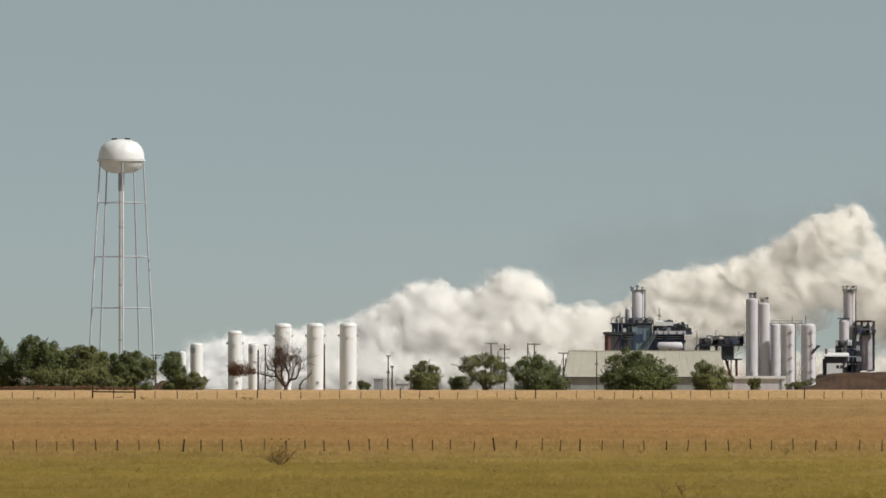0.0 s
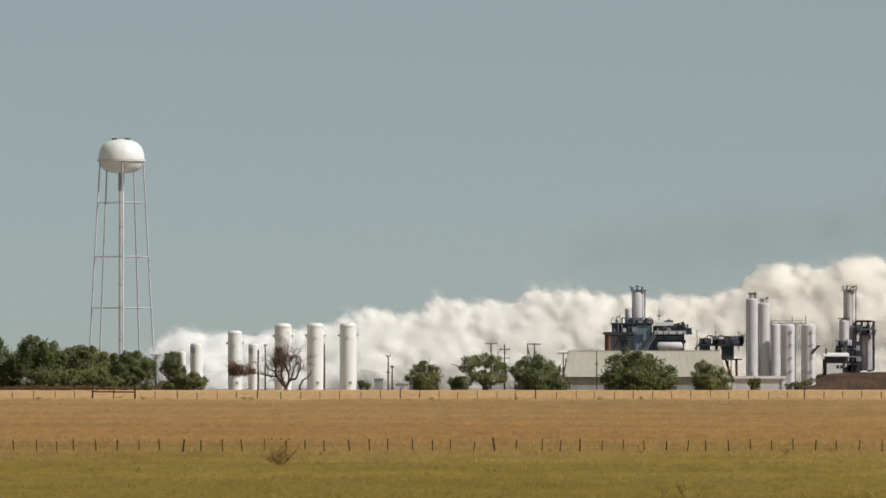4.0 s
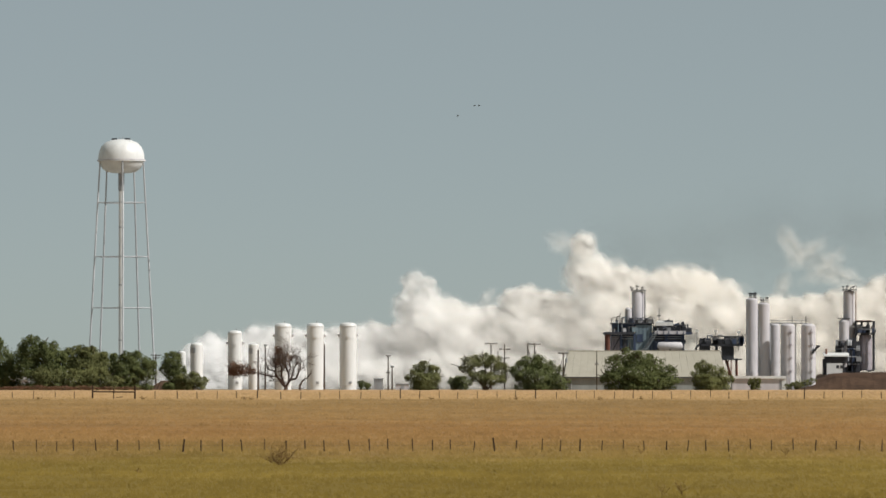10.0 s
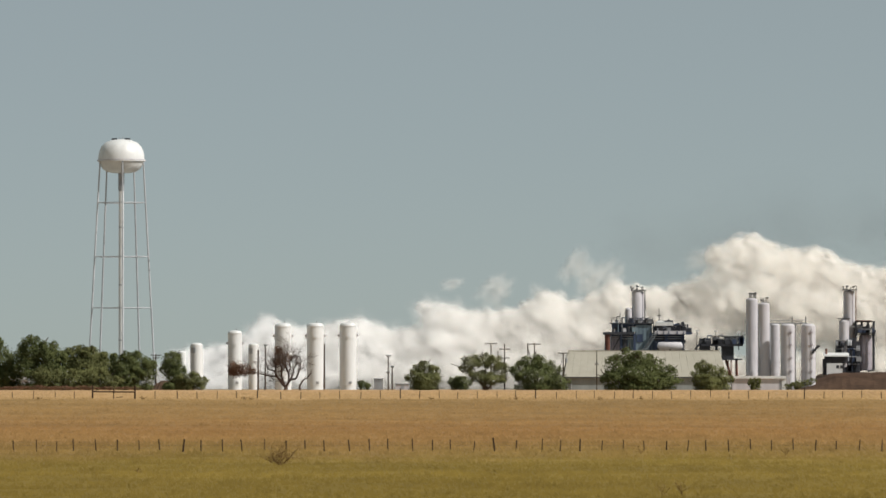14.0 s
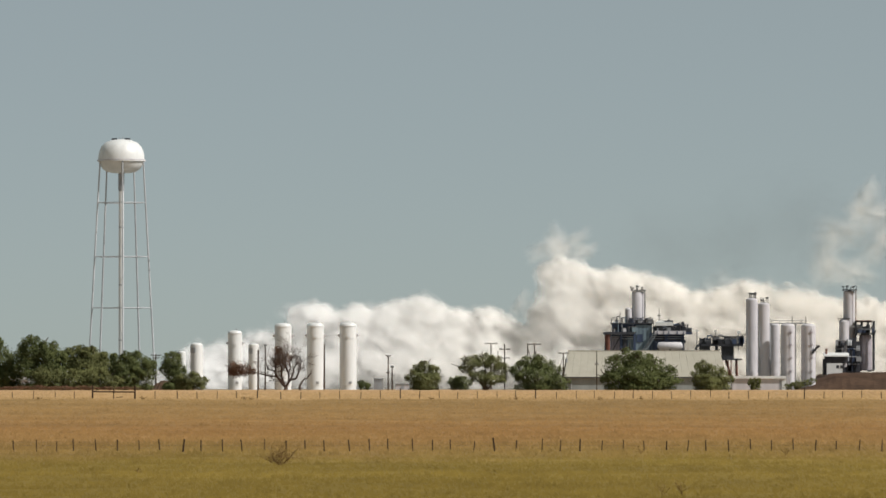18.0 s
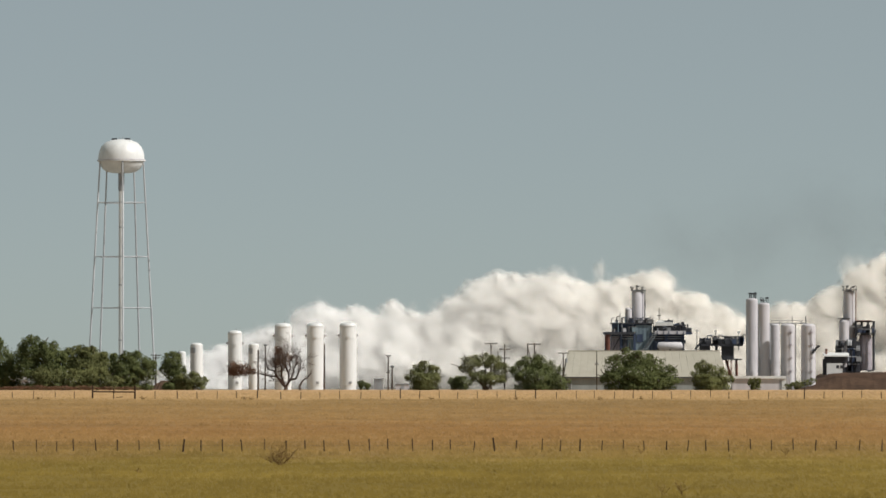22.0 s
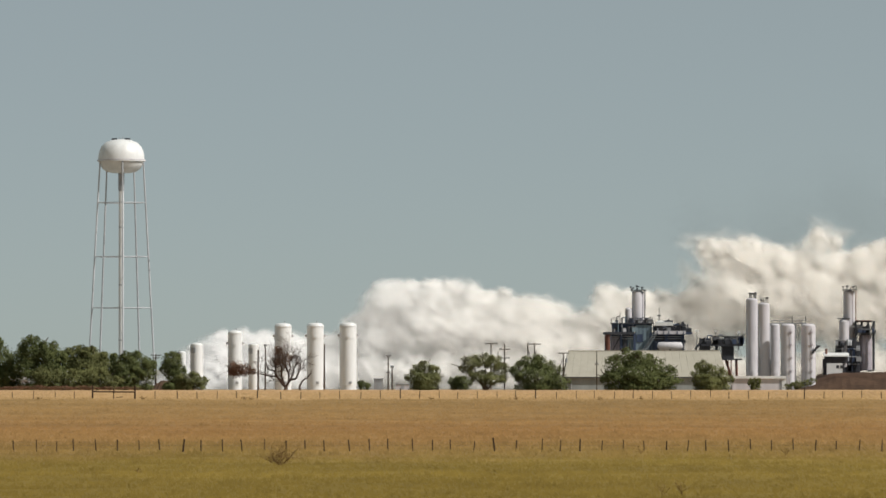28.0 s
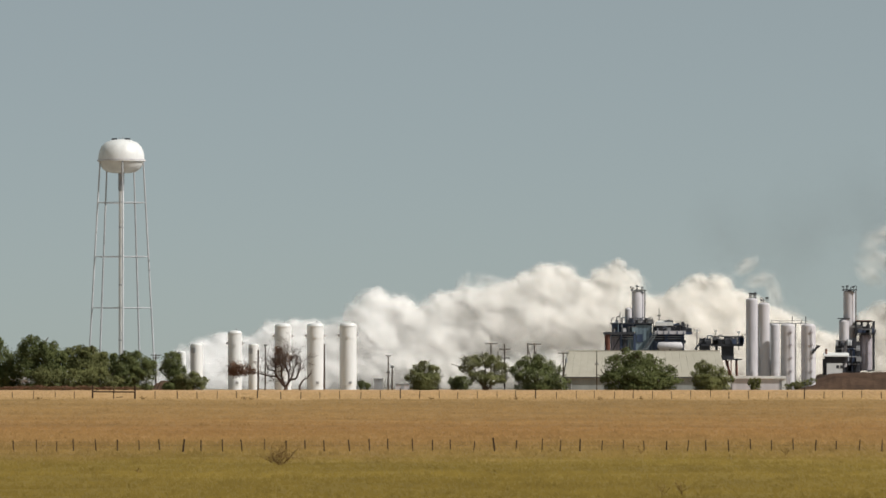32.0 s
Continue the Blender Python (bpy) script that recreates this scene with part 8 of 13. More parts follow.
    puff(4, 8.3, 21.13, 1602, 9, 22, [2.9, 9, 9.5, 13.9, 15.1, 16.3, 17, 13, 13.2, 11.1, 12.2])
    puff(1, 8.2, 21.63, 1603, 3, 22, [-0.2, 6, 9.3, 11, 13.6, 16.2, 18.3, 9.1, 10.7, 14.5, 18.1])
    puff(4, 5.6, 22.12, 1603, 12, 23, [2.6, 11.1, 18.6, 17.9, 16.3, 14.7, 20.1, 24.7, 24.7, 23.6])
    puff(2, 8.1, 22.51, 1602, 6, 23, [2.5, 10.8, 15, 15.7, 16.2, 16.6, 17.2, 19.6, 21.6, 16.9])
    puff(3, 6.7, 22.93, 1603, -5, 23, [-0.5, 4.6, 6.7, 11, 15.2, 18.4, 16.3, 14.5, 19.6, 25.9])
    puff(0, 6.4, 23.35, 1600, -1, 24, [4.4, 7.1, 12.7, 17.1, 21.4, 22.3, 20, 20.1, 23.4])
    puff(2, 7.2, 23.80, 1602, 4, 24, [-0.5, 6.6, 11.9, 17.1, 22.3, 25.6, 24.2, 25.7, 26.3])
    puff(4, 7.6, 24.28, 1600, 13, 25, [5.2, 10.5, 15.6, 20.5, 5.9, 8.3, 16, 20])
    puff(4, 7.1, 24.74, 1602, 12, 25, [4.3, 6.8, 8.6, 10, 7, 9.7, 14.1, 20.1])
    puff(0, 6.1, 25.25, 1602, -6, 26, [4.8, 6.1, 7.4, 7.5, 9.7, 12.3, 15.1])
    puff(0, 7.8, 25.61, 1601, -5, 26, [4.7, 6.2, 7.7, 8.8, 10.2, 17.6, 18.1])
    puff(0, 8.6, 26.02, 1601, 10, 27, [4.8, 6.3, 6.1, 9, 8.6, 11.3])
    puff(3, 8.3, 26.53, 1602, 6, 27, [4.4, 5.3, 7.2, 10.8, 10, 9.5])
    puff(5, 7.4, 27.34, 1602, 7, 28, [-0.5, 5.9, 9, 9, 11.1])
    puff(1, 8.1, 28.62, 1601, -4, 29, [-3.3, 2, 6, 5.4])
    puff(3, 7.5, 29.79, 1601, 8, 30, [-3.9, 4.2, 6.9])
    puff(4, 7.3, 31.30, 1602, -2, 32, [1.4])
    puff(1, 6.2, -8.87, 1619, -3, 0, [30.1, 15.7])
    puff(3, 7.7, -8.55, 1621, 0, 0, [29.8, 15.4])
    puff(5, 7.3, -8.13, 1620, -4, 0, [42.8, 16.3])
    puff(0, 7.5, -7.81, 1619, -7, 0, [39.9, 16, 23.4])
    puff(4, 8.5, -7.46, 1618, -3, 0, [33.4, 15.5, 22.8])
    puff(0, 7.2, -6.97, 1620, 12, 0, [28.8, 22.1, 24.2])
    puff(2, 8.1, -6.64, 1621, 7, 0, [26.4, 24.7, 24.7, 14.2])
    puff(0, 8.5, -6.31, 1620, 1, 0, [24.6, 21.4, 24.3, 14.1])
    puff(4, 5.8, -5.86, 1619, 2, 0, [25.9, 26.2, 31.5, 17.3, 20.1])
    puff(5, 7.1, -5.54, 1621, -4, 0, [17, 18.6, 20.1, 16.3, 19])
    puff(5, 6.6, -5.11, 1619, 4, 0, [15.8, 18.4, 18.5, 16.6, 19.3])
    puff(1, 8.5, -4.64, 1621, -9, 0, [13.5, 22.7, 22.4, 18.8, 20.2, 21.4])
    puff(4, 8.3, -4.25, 1621, 5, 0, [22.7, 27.2, 23.2, 30.4, 27.9, 25.4])
    puff(1, 6.7, -3.89, 1621, -2, 0, [22.4, 22.8, 21.5, 28, 27, 25.8, 23])
    puff(5, 6.4, -3.41, 1618, 4, 0, [19, 15.6, 26.8, 28.2, 26.7, 25, 22.3])
    puff(3, 7.7, -2.96, 1620, 7, 0, [18.6, 15.5, 21.6, 17.8, 20, 21.6, 21.3])
    puff(3, 6.3, -2.61, 1621, 2, 0, [16, 19.4, 24.5, 16.5, 18.8, 20.5, 21.3, 24])
    puff(4, 7.8, -2.27, 1619, -4, 0, [11.3, 18.8, 19.6, 17.1, 17, 16.2, 14.4, 23.9])
    puff(4, 6.5, -1.83, 1620, -3, 0, [11, 12.5, 19.3, 20.1, 17.9, 15.6, 13.3, 25.7, 21.8])
    puff(4, 5.8, -1.47, 1621, 6, 0, [10.3, 11, 20.2, 21, 19.3, 17.7, 16, 27, 22.9])
    puff(3, 8.2, -1.07, 1620, -2, 0, [6.8, 9.2, 13, 17.1, 17.7, 18.3, 18.6, 28.4, 21])
    puff(4, 5.9, -0.75, 1620, 3, 0, [7.7, 15.4, 12.1, 17.6, 20.3, 22.9, 25.3, 30.7, 23.5, 25.4])
    puff(4, 8.1, -0.31, 1619, -1, 0, [-0.4, 7.3, 13, 11.3, 15.7, 19.8, 22.9, 11.6, 14.9, 23.8])
    puff(4, 8.0, 0.03, 1622, 1, 1, [5.8, 11.3, 11, 15.3, 18.7, 20.2, 10.7, 14.2, 24.3])
    puff(2, 6.1, 0.49, 1618, 4, 1, [3.2, 13.2, 17.5, 17.6, 17.5, 16.6, 19.4, 16.8, 26.7, 24])
    puff(2, 7.1, 0.99, 1621, -2, 1, [-6.2, 8, 8.7, 12.8, 16.8, 18.3, 16.9, 23.1, 20.5, 22.9])
    puff(5, 5.7, 1.48, 1620, -3, 2, [6.3, 13.8, 16.1, 18.5, 20.8, 18.7, 19.5, 22, 25, 25.2])
    puff(5, 8.4, 1.93, 1618, 3, 2, [-5.2, 5.2, 9, 11.9, 13.8, 16.8, 21.2, 21.2, 19, 23.1])
    puff(0, 7.3, 2.36, 1619, -6, 3, [2.1, 7.8, 13.3, 18.5, 13.7, 24.5, 21.6, 17.2, 23.7, 24.8])
    puff(4, 5.9, 2.75, 1620, 10, 3, [6, 9.1, 12, 14.9, 15.5, 26.5, 23.4, 19.2, 27.2, 27.7])
    puff(1, 8.0, 3.16, 1621, 12, 4, [5.8, 9.7, 13.5, 14.1, 20.7, 19.7, 16, 30, 24.8, 23.7])
    puff(0, 7.7, 3.65, 1621, -3, 4, [7.9, 12.6, 17.2, 21, 20.9, 15.8, 24.6, 25.7, 23.8, 25.5])
    puff(0, 7.0, 3.99, 1622, 12, 4, [5, 13.7, 18.5, 21.1, 16.5, 14.6, 26.4, 26.7, 22.1, 27])
    puff(4, 8.3, 4.50, 1619, 2, 5, [7.4, 10.5, 13.3, 5.2, 15.8, 23.5, 22.8, 17.6, 24.6, 21.8])
    puff(3, 7.5, 4.84, 1621, -3, 5, [5.9, 8.1, 9.7, 8.2, 22.9, 26.2, 23.2, 21, 31.5, 23.9])
    puff(3, 6.5, 5.32, 1620, 9, 6, [6.8, 12.1, 10.8, 19.7, 19, 21.4, 25.2, 24.9, 25.1, 24.1])
    puff(2, 8.5, 5.68, 1621, 3, 6, [0.6, 9.9, 6.3, 18.5, 19.2, 21.9, 20.1, 16.2, 24.6, 23.4])
    puff(0, 8.4, 6.16, 1619, 6, 7, [4.8, 5.7, 12.1, 14.1, 20.2, 18.5, 19.6, 28.2, 26.3, 24.1])
    puff(1, 8.2, 6.51, 1619, -6, 7, [0.9, 8, 7.8, 14.1, 16.5, 20.7, 21.1, 28.8, 26, 23.1])
    puff(3, 5.6, 7.02, 1620, 7, 8, [11, 11.8, 21, 21.3, 23.6, 29.9, 36.2, 32, 27.8])
    puff(3, 6.5, 7.47, 1622, 11, 8, [6.9, 11.8, 11, 20.3, 26.5, 23.7, 25.7, 25.7, 25.4, 21.4])
    puff(2, 6.8, 7.81, 1620, -2, 8, [-0.2, 8.4, 8.8, 18.8, 29.7, 16.7, 20.8, 21, 21.1, 20.5])
    puff(3, 7.2, 8.21, 1618, 13, 9, [8.5, 8.6, 18.5, 16.3, 16.7, 19.8, 20.3, 20.8, 21.1, 13.7])
    puff(1, 5.6, 8.57, 1619, -1, 9, [10.1, 10.5, 17.3, 21.9, 17.9, 22.7, 23.3, 23.8, 24.1, 16])
    puff(4, 7.8, 8.99, 1621, -8, 9, [-2.1, 6.4, 11.8, 28.6, 14.1, 15.8, 21.6, 25.1, 27.7, 13.5])
    puff(2, 6.5, 9.35, 1621, -9, 10, [7.2, 15.9, 6.8, 18, 19, 25.6, 32.2, 38.8, 16.6, 34.1])
    puff(2, 6.6, 9.82, 1622, 7, 10, [-1.5, 6.3, 4.4, 17.2, 14.3, 22.1, 30, 37.8, 16.8, 33.5])
    puff(3, 8.2, 10.15, 1620, -2, 11, [2.3, 5.1, 16, 12.1, 19.1, 25.5, 29.2, 15.7, 32.8, 16])
    puff(1, 5.6, 10.54, 1620, 13, 11, [4.2, 8, 19.1, 15.9, 18.9, 20.9, 22.2, 20.7, 35.9, 19])
    puff(1, 5.8, 11.03, 1621, 6, 12, [8.3, 12.4, 10.3, 14, 17.6, 19.2, 22.7, 38.2, 19.6])
    puff(5, 7.7, 11.51, 1619, 3, 12, [4.7, 11.8, 10.2, 13.6, 17.1, 20.5, 19.2, 12, 19.1, 22.5])
    puff(0, 6.5, 11.83, 1619, 9, 12, [-0.6, 6.6, 11.7, 14.1, 16.5, 19, 19.7, 12.1, 21, 22.8])
    puff(3, 6.0, 12.17, 1620, -2, 13, [4.5, 11.1, 14, 16.6, 19.2, 25.7, 19.8, 21.4, 25, 30])
    puff(1, 7.1, 12.60, 1621, 12, 13, [4.9, 10.9, 12.7, 14.4, 16.2, 26.1, 16.1, 15.8, 23.1, 29.4])
    puff(4, 8.3, 12.93, 1621, 6, 13, [-6.5, 5.7, 11, 15.9, 18.5, 23.4, 9.3, 18.2, 18.3, 27.7])
    puff(0, 6.3, 13.28, 1622, 2, 14, [5.5, 11.7, 17.9, 24, 29.7, 13.3, 19.1, 20.8, 31.1, 12])
    puff(4, 6.5, 13.68, 1620, -6, 14, [3.2, 9.9, 16.5, 22.8, 9.7, 14.4, 16, 21.2, 25.5, 11.1])
    puff(0, 7.0, 14.16, 1621, 11, 15, [4.5, 6.8, 9, 13.7, 18.6, 28.1, 21.7, 17.5, 11, 18.4])
    puff(3, 6.5, 14.57, 1620, 1, 15, [5.4, 7, 8.6, 15.5, 21.7, 30.5, 26.7, 16.7, 13.6, 20.7])
    puff(5, 5.7, 14.97, 1619, 4, 15, [5.8, 8.7, 10.8, 19.6, 18.3, 21.4, 30.5, 13.1, 16.2, 21.6])
    puff(0, 8.1, 15.44, 1618, -1, 16, [10, 13.2, 14.7, 15.1, 15.7, 17, 14.7, 17.4, 20.1, 36])
    puff(0, 5.6, 15.82, 1621, -2, 16, [8.7, 11.3, 15.5, 21.6, 26.3, 22.3, 20.3, 22, 21.9, 38.3])
    puff(5, 6.9, 16.33, 1620, -5, 17, [5, 12, 15.9, 8.7, 22.6, 24.5, 23, 31.4, 37.9, 37])
    puff(0, 6.9, 16.82, 1621, -9, 17, [-0.7, 7.8, 13.7, 12.8, 21.2, 21.7, 34.5, 34.7, 29.5, 32.3])
    puff(3, 6.8, 17.26, 1619, -3, 18, [5.1, 8.6, 17.1, 23.6, 24.2, 26.5, 44.2, 18.7, 25, 30.8])
    puff(0, 8.1, 17.65, 1620, -9, 18, [1.3, 6.3, 14.3, 21.6, 22.1, 15.8, 11.3, 10.5, 18, 25.4])
    puff(3, 6.9, 18.04, 1619, 13, 19, [9.4, 18.4, 20.1, 24.6, 13.8, 12, 12.9, 20.6, 28.3, 34.7])
    puff(5, 6.8, 18.49, 1620, -9, 19, [4.5, 10.8, 15.9, 18.4, 15.6, 17.6, 20.3, 25, 29.5, 34, 35, 34.6])
    puff(0, 8.5, 18.88, 1619, -6, 19, [-4.2, 5.6, 8, 12.1, 16.4, 19.2, 19.7, 23.1, 26.1, 29.1, 30.6, 33.3, 38.4])
    puff(2, 7.5, 19.40, 1618, -4, 20, [3.9, 6.5, 11.5, 20, 17, 24.1, 29.1, 29.9, 29.4, 31.7, 35.8, 38.3, 13.8])
    puff(0, 6.4, 19.71, 1621, 7, 20, [4.7, 8.2, 15.6, 18.4, 17.6, 25.2, 28.2, 31, 31.7, 35.4, 37.8, 38.9, 16.6])
    puff(1, 8.6, 20.11, 1620, -3, 21, [4.7, 13.1, 12.4, 11.4, 14, 20.2, 26.3, 32, 15.2, 18.6, 15.2, 5.9])
    puff(3, 7.7, 20.54, 1622, 3, 21, [1.7, 7.8, 14.2, 12.2, 18.3, 22.3, 22.6, 22.7, 13.4, 11.2, 10, 5.8])
    puff(4, 6.7, 20.94, 1620, 5, 21, [-3.8, 7.6, 12.3, 12.7, 21.1, 21, 19.7, 18.2, 21.6, 17.8, 13.1, 13.4])
    puff(3, 5.6, 21.32, 1618, 2, 22, [5.9, 12.2, 13.2, 16.1, 17.7, 19, 20.3, 14.1, 13.8, 16, 18.6])
    puff(0, 7.9, 21.81, 1619, -2, 22, [-2.1, 6.1, 10.1, 12.7, 15.4, 15.9, 14.2, 12, 14.9, 18, 22.9])
    puff(1, 7.9, 22.16, 1621, 3, 23, [-1.1, 8, 15.4, 15, 13.4, 11.7, 16.9, 21.1, 21.7, 18.9])
    puff(2, 8.2, 22.67, 1620, -1, 23, [3, 8.4, 9.1, 13.1, 14.9, 15.9, 14.2, 14, 21.1, 16])
    puff(1, 8.4, 23.16, 1618, -5, 24, [2, 6, 10.2, 14.3, 18.4, 20.9, 15.3, 16.9, 22.1])
    puff(4, 6.2, 23.65, 1618, 13, 24, [5.2, 6.8, 12.6, 18.2, 23.8, 26, 25.1, 26.1, 27.9])
    puff(1, 8.2, 24.11, 1621, 6, 25, [6.3, 11.1, 15.7, 19.9, 13.6, 11.8, 19.3, 20.4])
    puff(0, 8.1, 24.47, 1619, 7, 25, [4.2, 8.3, 11, 13.6, 4.1, 7.2, 14.7, 18.9])
    puff(4, 6.5, 24.86, 1620, 3, 25, [2.1, 6.4, 7.7, 9, 7.7, 11.3, 13.9, 20.2])
    puff(5, 6.6, 25.24, 1618, -7, 26, [4.3, 5.6, 6.9, 7, 9.3, 11.7, 14.9])
    puff(1, 7.0, 25.56, 1619, 7, 26, [5.6, 7.1, 8.6, 9.4, 11.1, 17.8, 18.4])
    puff(1, 6.0, 26.04, 1620, 11, 27, [7.6, 9.2, 8.7, 11.7, 11.2, 14.2])
    puff(1, 7.5, 26.64, 1618, -8, 27, [4.3, 5.5, 8.7, 11.2, 11.2, 11])
    puff(4, 7.3, 27.61, 1619, -3, 28, [-3.1, 5.6, 8.8, 7.5, 11])
    puff(3, 6.8, 28.88, 1620, -7, 29, [-3.6, 2.9, 6.5, 6.5])
    puff(2, 8.3, 30.01, 1619, -7, 31, [4.2, 6.6])
    puff(4, 8.0, 31.34, 1621, 8, 32, [1])
    puff(5, 7.7, -8.87, 1572, 4, 0, [19, 8.1])
    puff(2, 6.1, -8.49, 1574, -4, 0, [22.2, 11.1])
    puff(3, 7.2, -8.04, 1571, -1, 0, [28.9, 9.2])
    puff(4, 6.3, -7.56, 1573, -4, 0, [26.2, 10.9, 16.5])
    puff(4, 8.8, -7.21, 1573, 9, 0, [19.3, 8.7, 13.7])
    puff(2, 8.7, -6.78, 1574, -9, 0, [17, 15.5, 14.8, 6.8])
    puff(0, 8.7, -6.36, 1572, -2, 0, [14.7, 12.2, 14.5, 6.7])
    puff(4, 6.8, -5.92, 1574, 13, 0, [17.3, 17.4, 20.6, 10.3])
    puff(4, 8.4, -5.44, 1572, -2, 0, [8.7, 10.4, 11.3, 8.8, 10.8])
    puff(3, 8.8, -5.11, 1572, -6, 0, [6.3, 8.3, 8.4, 7, 9])
    puff(2, 6.5, -4.60, 1573, 9, 0, [11.6, 18.7, 19.7, 16.8, 17.7, 17.9])
    puff(5, 7.3, -4.22, 1571, 7, 0, [16.3, 18.3, 15.3, 20.7, 18.8, 16.9])
    puff(4, 8.0, -3.88, 1572, 5, 0, [11.6, 11.6, 11.1, 16, 15.2, 14.3, 12.3])
    puff(2, 6.8, -3.49, 1573, 6, 0, [11.9, 9.6, 17.9, 18.5, 17.6, 16.5, 14.6])
    puff(4, 6.6, -3.15, 1572, 5, 0, [14.9, 10.3, 16.7, 17.3, 16.9, 16.3, 14.9])
    puff(5, 6.2, -2.61, 1573, 10, 0, [11.2, 13.9, 17.8, 11.5, 13.3, 14.7, 15.4, 17.2])
    puff(2, 8.5, -2.24, 1572, 2, 0, [4.9, 10.5, 11, 9.6, 9.4, 8.6, 7.3, 14.6])
    puff(2, 8.9, -1.87, 1572, 5, 0, [4.1, 5.4, 10.2, 11, 9.3, 7.6, 5.9, 15.1, 12.1])
    puff(4, 7.7, -1.40, 1572, -5, 0, [3.8, 4.5, 10.1, 12.2, 11.3, 10.1, 8.9, 16.9, 13.7])
    puff(5, 7.8, -0.94, 1573, 5, 0, [3, 5.9, 6.6, 10.8, 12.2, 13, 13.5, 21.9, 14.1, 15.5])
    puff(5, 8.8, -0.41, 1571, 1, 0, [-1.4, 3.3, 7.2, 7.3, 10.4, 12.8, 14.4, 8.1, 9.1, 15])
    puff(5, 6.3, -0.07, 1571, -9, 0, [-5.9, 2.8, 6.9, 6, 9.3, 12.6, 15.8, 5.9, 9.1, 16.5])
    puff(0, 9.0, 0.45, 1572, 4, 1, [-2.3, 5.4, 8.1, 8.3, 8.4, 7.8, 9.3, 7.7, 15.4, 13.3])
    puff(5, 7.3, 0.90, 1573, 2, 1, [-5.1, 4, 4.4, 7.5, 10.6, 10.6, 11.2, 12.9, 13, 14.8])
    puff(1, 7.5, 1.36, 1572, 2, 2, [2.8, 5.6, 8, 10, 11.8, 10.4, 11.5, 13.6, 15.8, 15.5])
    puff(3, 7.6, 1.78, 1572, 8, 2, [-2.1, 4.4, 6.6, 7.9, 8.6, 11, 12.6, 13.3, 13.1, 15.3])
    puff(4, 8.4, 2.18, 1574, 1, 3, [-0.8, 3.4, 7.2, 9.4, 8.6, 13.8, 13.7, 10.6, 15, 15.9])
    puff(1, 8.5, 2.52, 1571, -1, 3, [-0.4, 3.3, 6.2, 8.7, 7.4, 18, 13.3, 9.8, 15.2, 16])
    puff(5, 6.2, 2.91, 1572, 10, 3, [-0.6, 4.4, 6.9, 9.2, 9.8, 16.9, 15.4, 12.5, 20.8, 19.1])
    puff(5, 6.2, 3.46, 1571, -4, 4, [5.1, 8.3, 11.5, 14.2, 15.6, 15.4, 17.4, 19, 19.1, 18.6])
    puff(2, 6.4, 3.98, 1571, 1, 4, [2.8, 8.8, 12.4, 14.4, 11.1, 9.5, 18.5, 18.7, 15.2, 18.8])
    puff(1, 6.6, 4.44, 1572, -5, 5, [6, 8.4, 12.4, 4.8, 12.1, 17.8, 17.7, 13.7, 18.8, 16.7])
    puff(2, 9.0, 4.86, 1572, 0, 5, [1.3, 3.1, 4.3, 3.4, 14, 16.9, 14.4, 13, 21, 15])
    puff(4, 8.6, 5.30, 1573, 1, 6, [2, 5.7, 5, 11.7, 11.3, 13, 15.9, 15.5, 15.8, 15])
    puff(1, 7.6, 5.77, 1573, -8, 6, [-3, 4.9, 1.8, 11.6, 12.5, 15.1, 12.4, 10.2, 16.7, 15.7])
    puff(1, 8.6, 6.23, 1573, -2, 7, [-1.2, 0.6, 4.6, 6.5, 10.6, 10.4, 11.6, 18.6, 16.8, 14.5])
    puff(3, 8.2, 6.59, 1572, 4, 7, [-0.8, 3.9, 3.7, 9.3, 11, 13.3, 14.7, 20.1, 17.8, 15.5])
    puff(3, 6.1, 6.92, 1572, 8, 7, [-3.2, 6.1, 6.7, 16.9, 14.8, 16, 21.5, 25, 22.2, 19.2])
    puff(5, 7.1, 7.27, 1572, 3, 8, [5.2, 5.3, 4.1, 11.7, 13.8, 16.8, 21.7, 19, 16.3, 12.4])
    puff(5, 8.5, 7.66, 1572, 1, 8, [-0.9, 3.7, 3.7, 10.5, 18.7, 10.2, 12.8, 12.9, 12.9, 12.1])
    puff(3, 7.9, 8.05, 1572, 10, 9, [1.8, 3, 12.6, 9.6, 8.8, 11.5, 11.8, 12.1, 12, 6.4])
    puff(3, 6.5, 8.50, 1571, 10, 9, [5, 4.9, 10.1, 12.4, 11.4, 14.2, 14.4, 14.7, 14.9, 9.2])
    puff(4, 6.4, 8.93, 1572, 0, 9, [1.1, 6.1, 9.1, 21.8, 11.1, 12.8, 16.5, 19.1, 21, 10.6])
    puff(3, 8.2, 9.33, 1573, -1, 10, [0.3, 7.1, 0.5, 8.5, 9.1, 14.2, 19.2, 24.2, 7.5, 20.8])
    puff(1, 7.8, 9.74, 1571, 2, 10, [-2.3, 2.3, 0.2, 10.5, 8.5, 14.4, 20.2, 25.7, 10.1, 22.6])
    puff(3, 7.7, 10.28, 1572, -9, 11, [-0, 3.2, 10.4, 8.1, 12.8, 15.2, 17.3, 11.5, 23.6, 10.9])
    puff(5, 7.3, 10.74, 1572, -6, 11, [-1.2, 2.7, 6.3, 9.8, 10, 9.9, 9.8, 12.8, 24.4, 11])
    puff(0, 6.1, 11.14, 1574, -1, 12, [4.3, 9, 5.8, 8.7, 11.5, 14.3, 15.6, 16.7, 13.2, 15.8])
    puff(1, 6.1, 11.51, 1572, -2, 12, [3.2, 9.7, 7.2, 9.8, 12.4, 14.9, 13.9, 8.4, 13.8, 16.4])
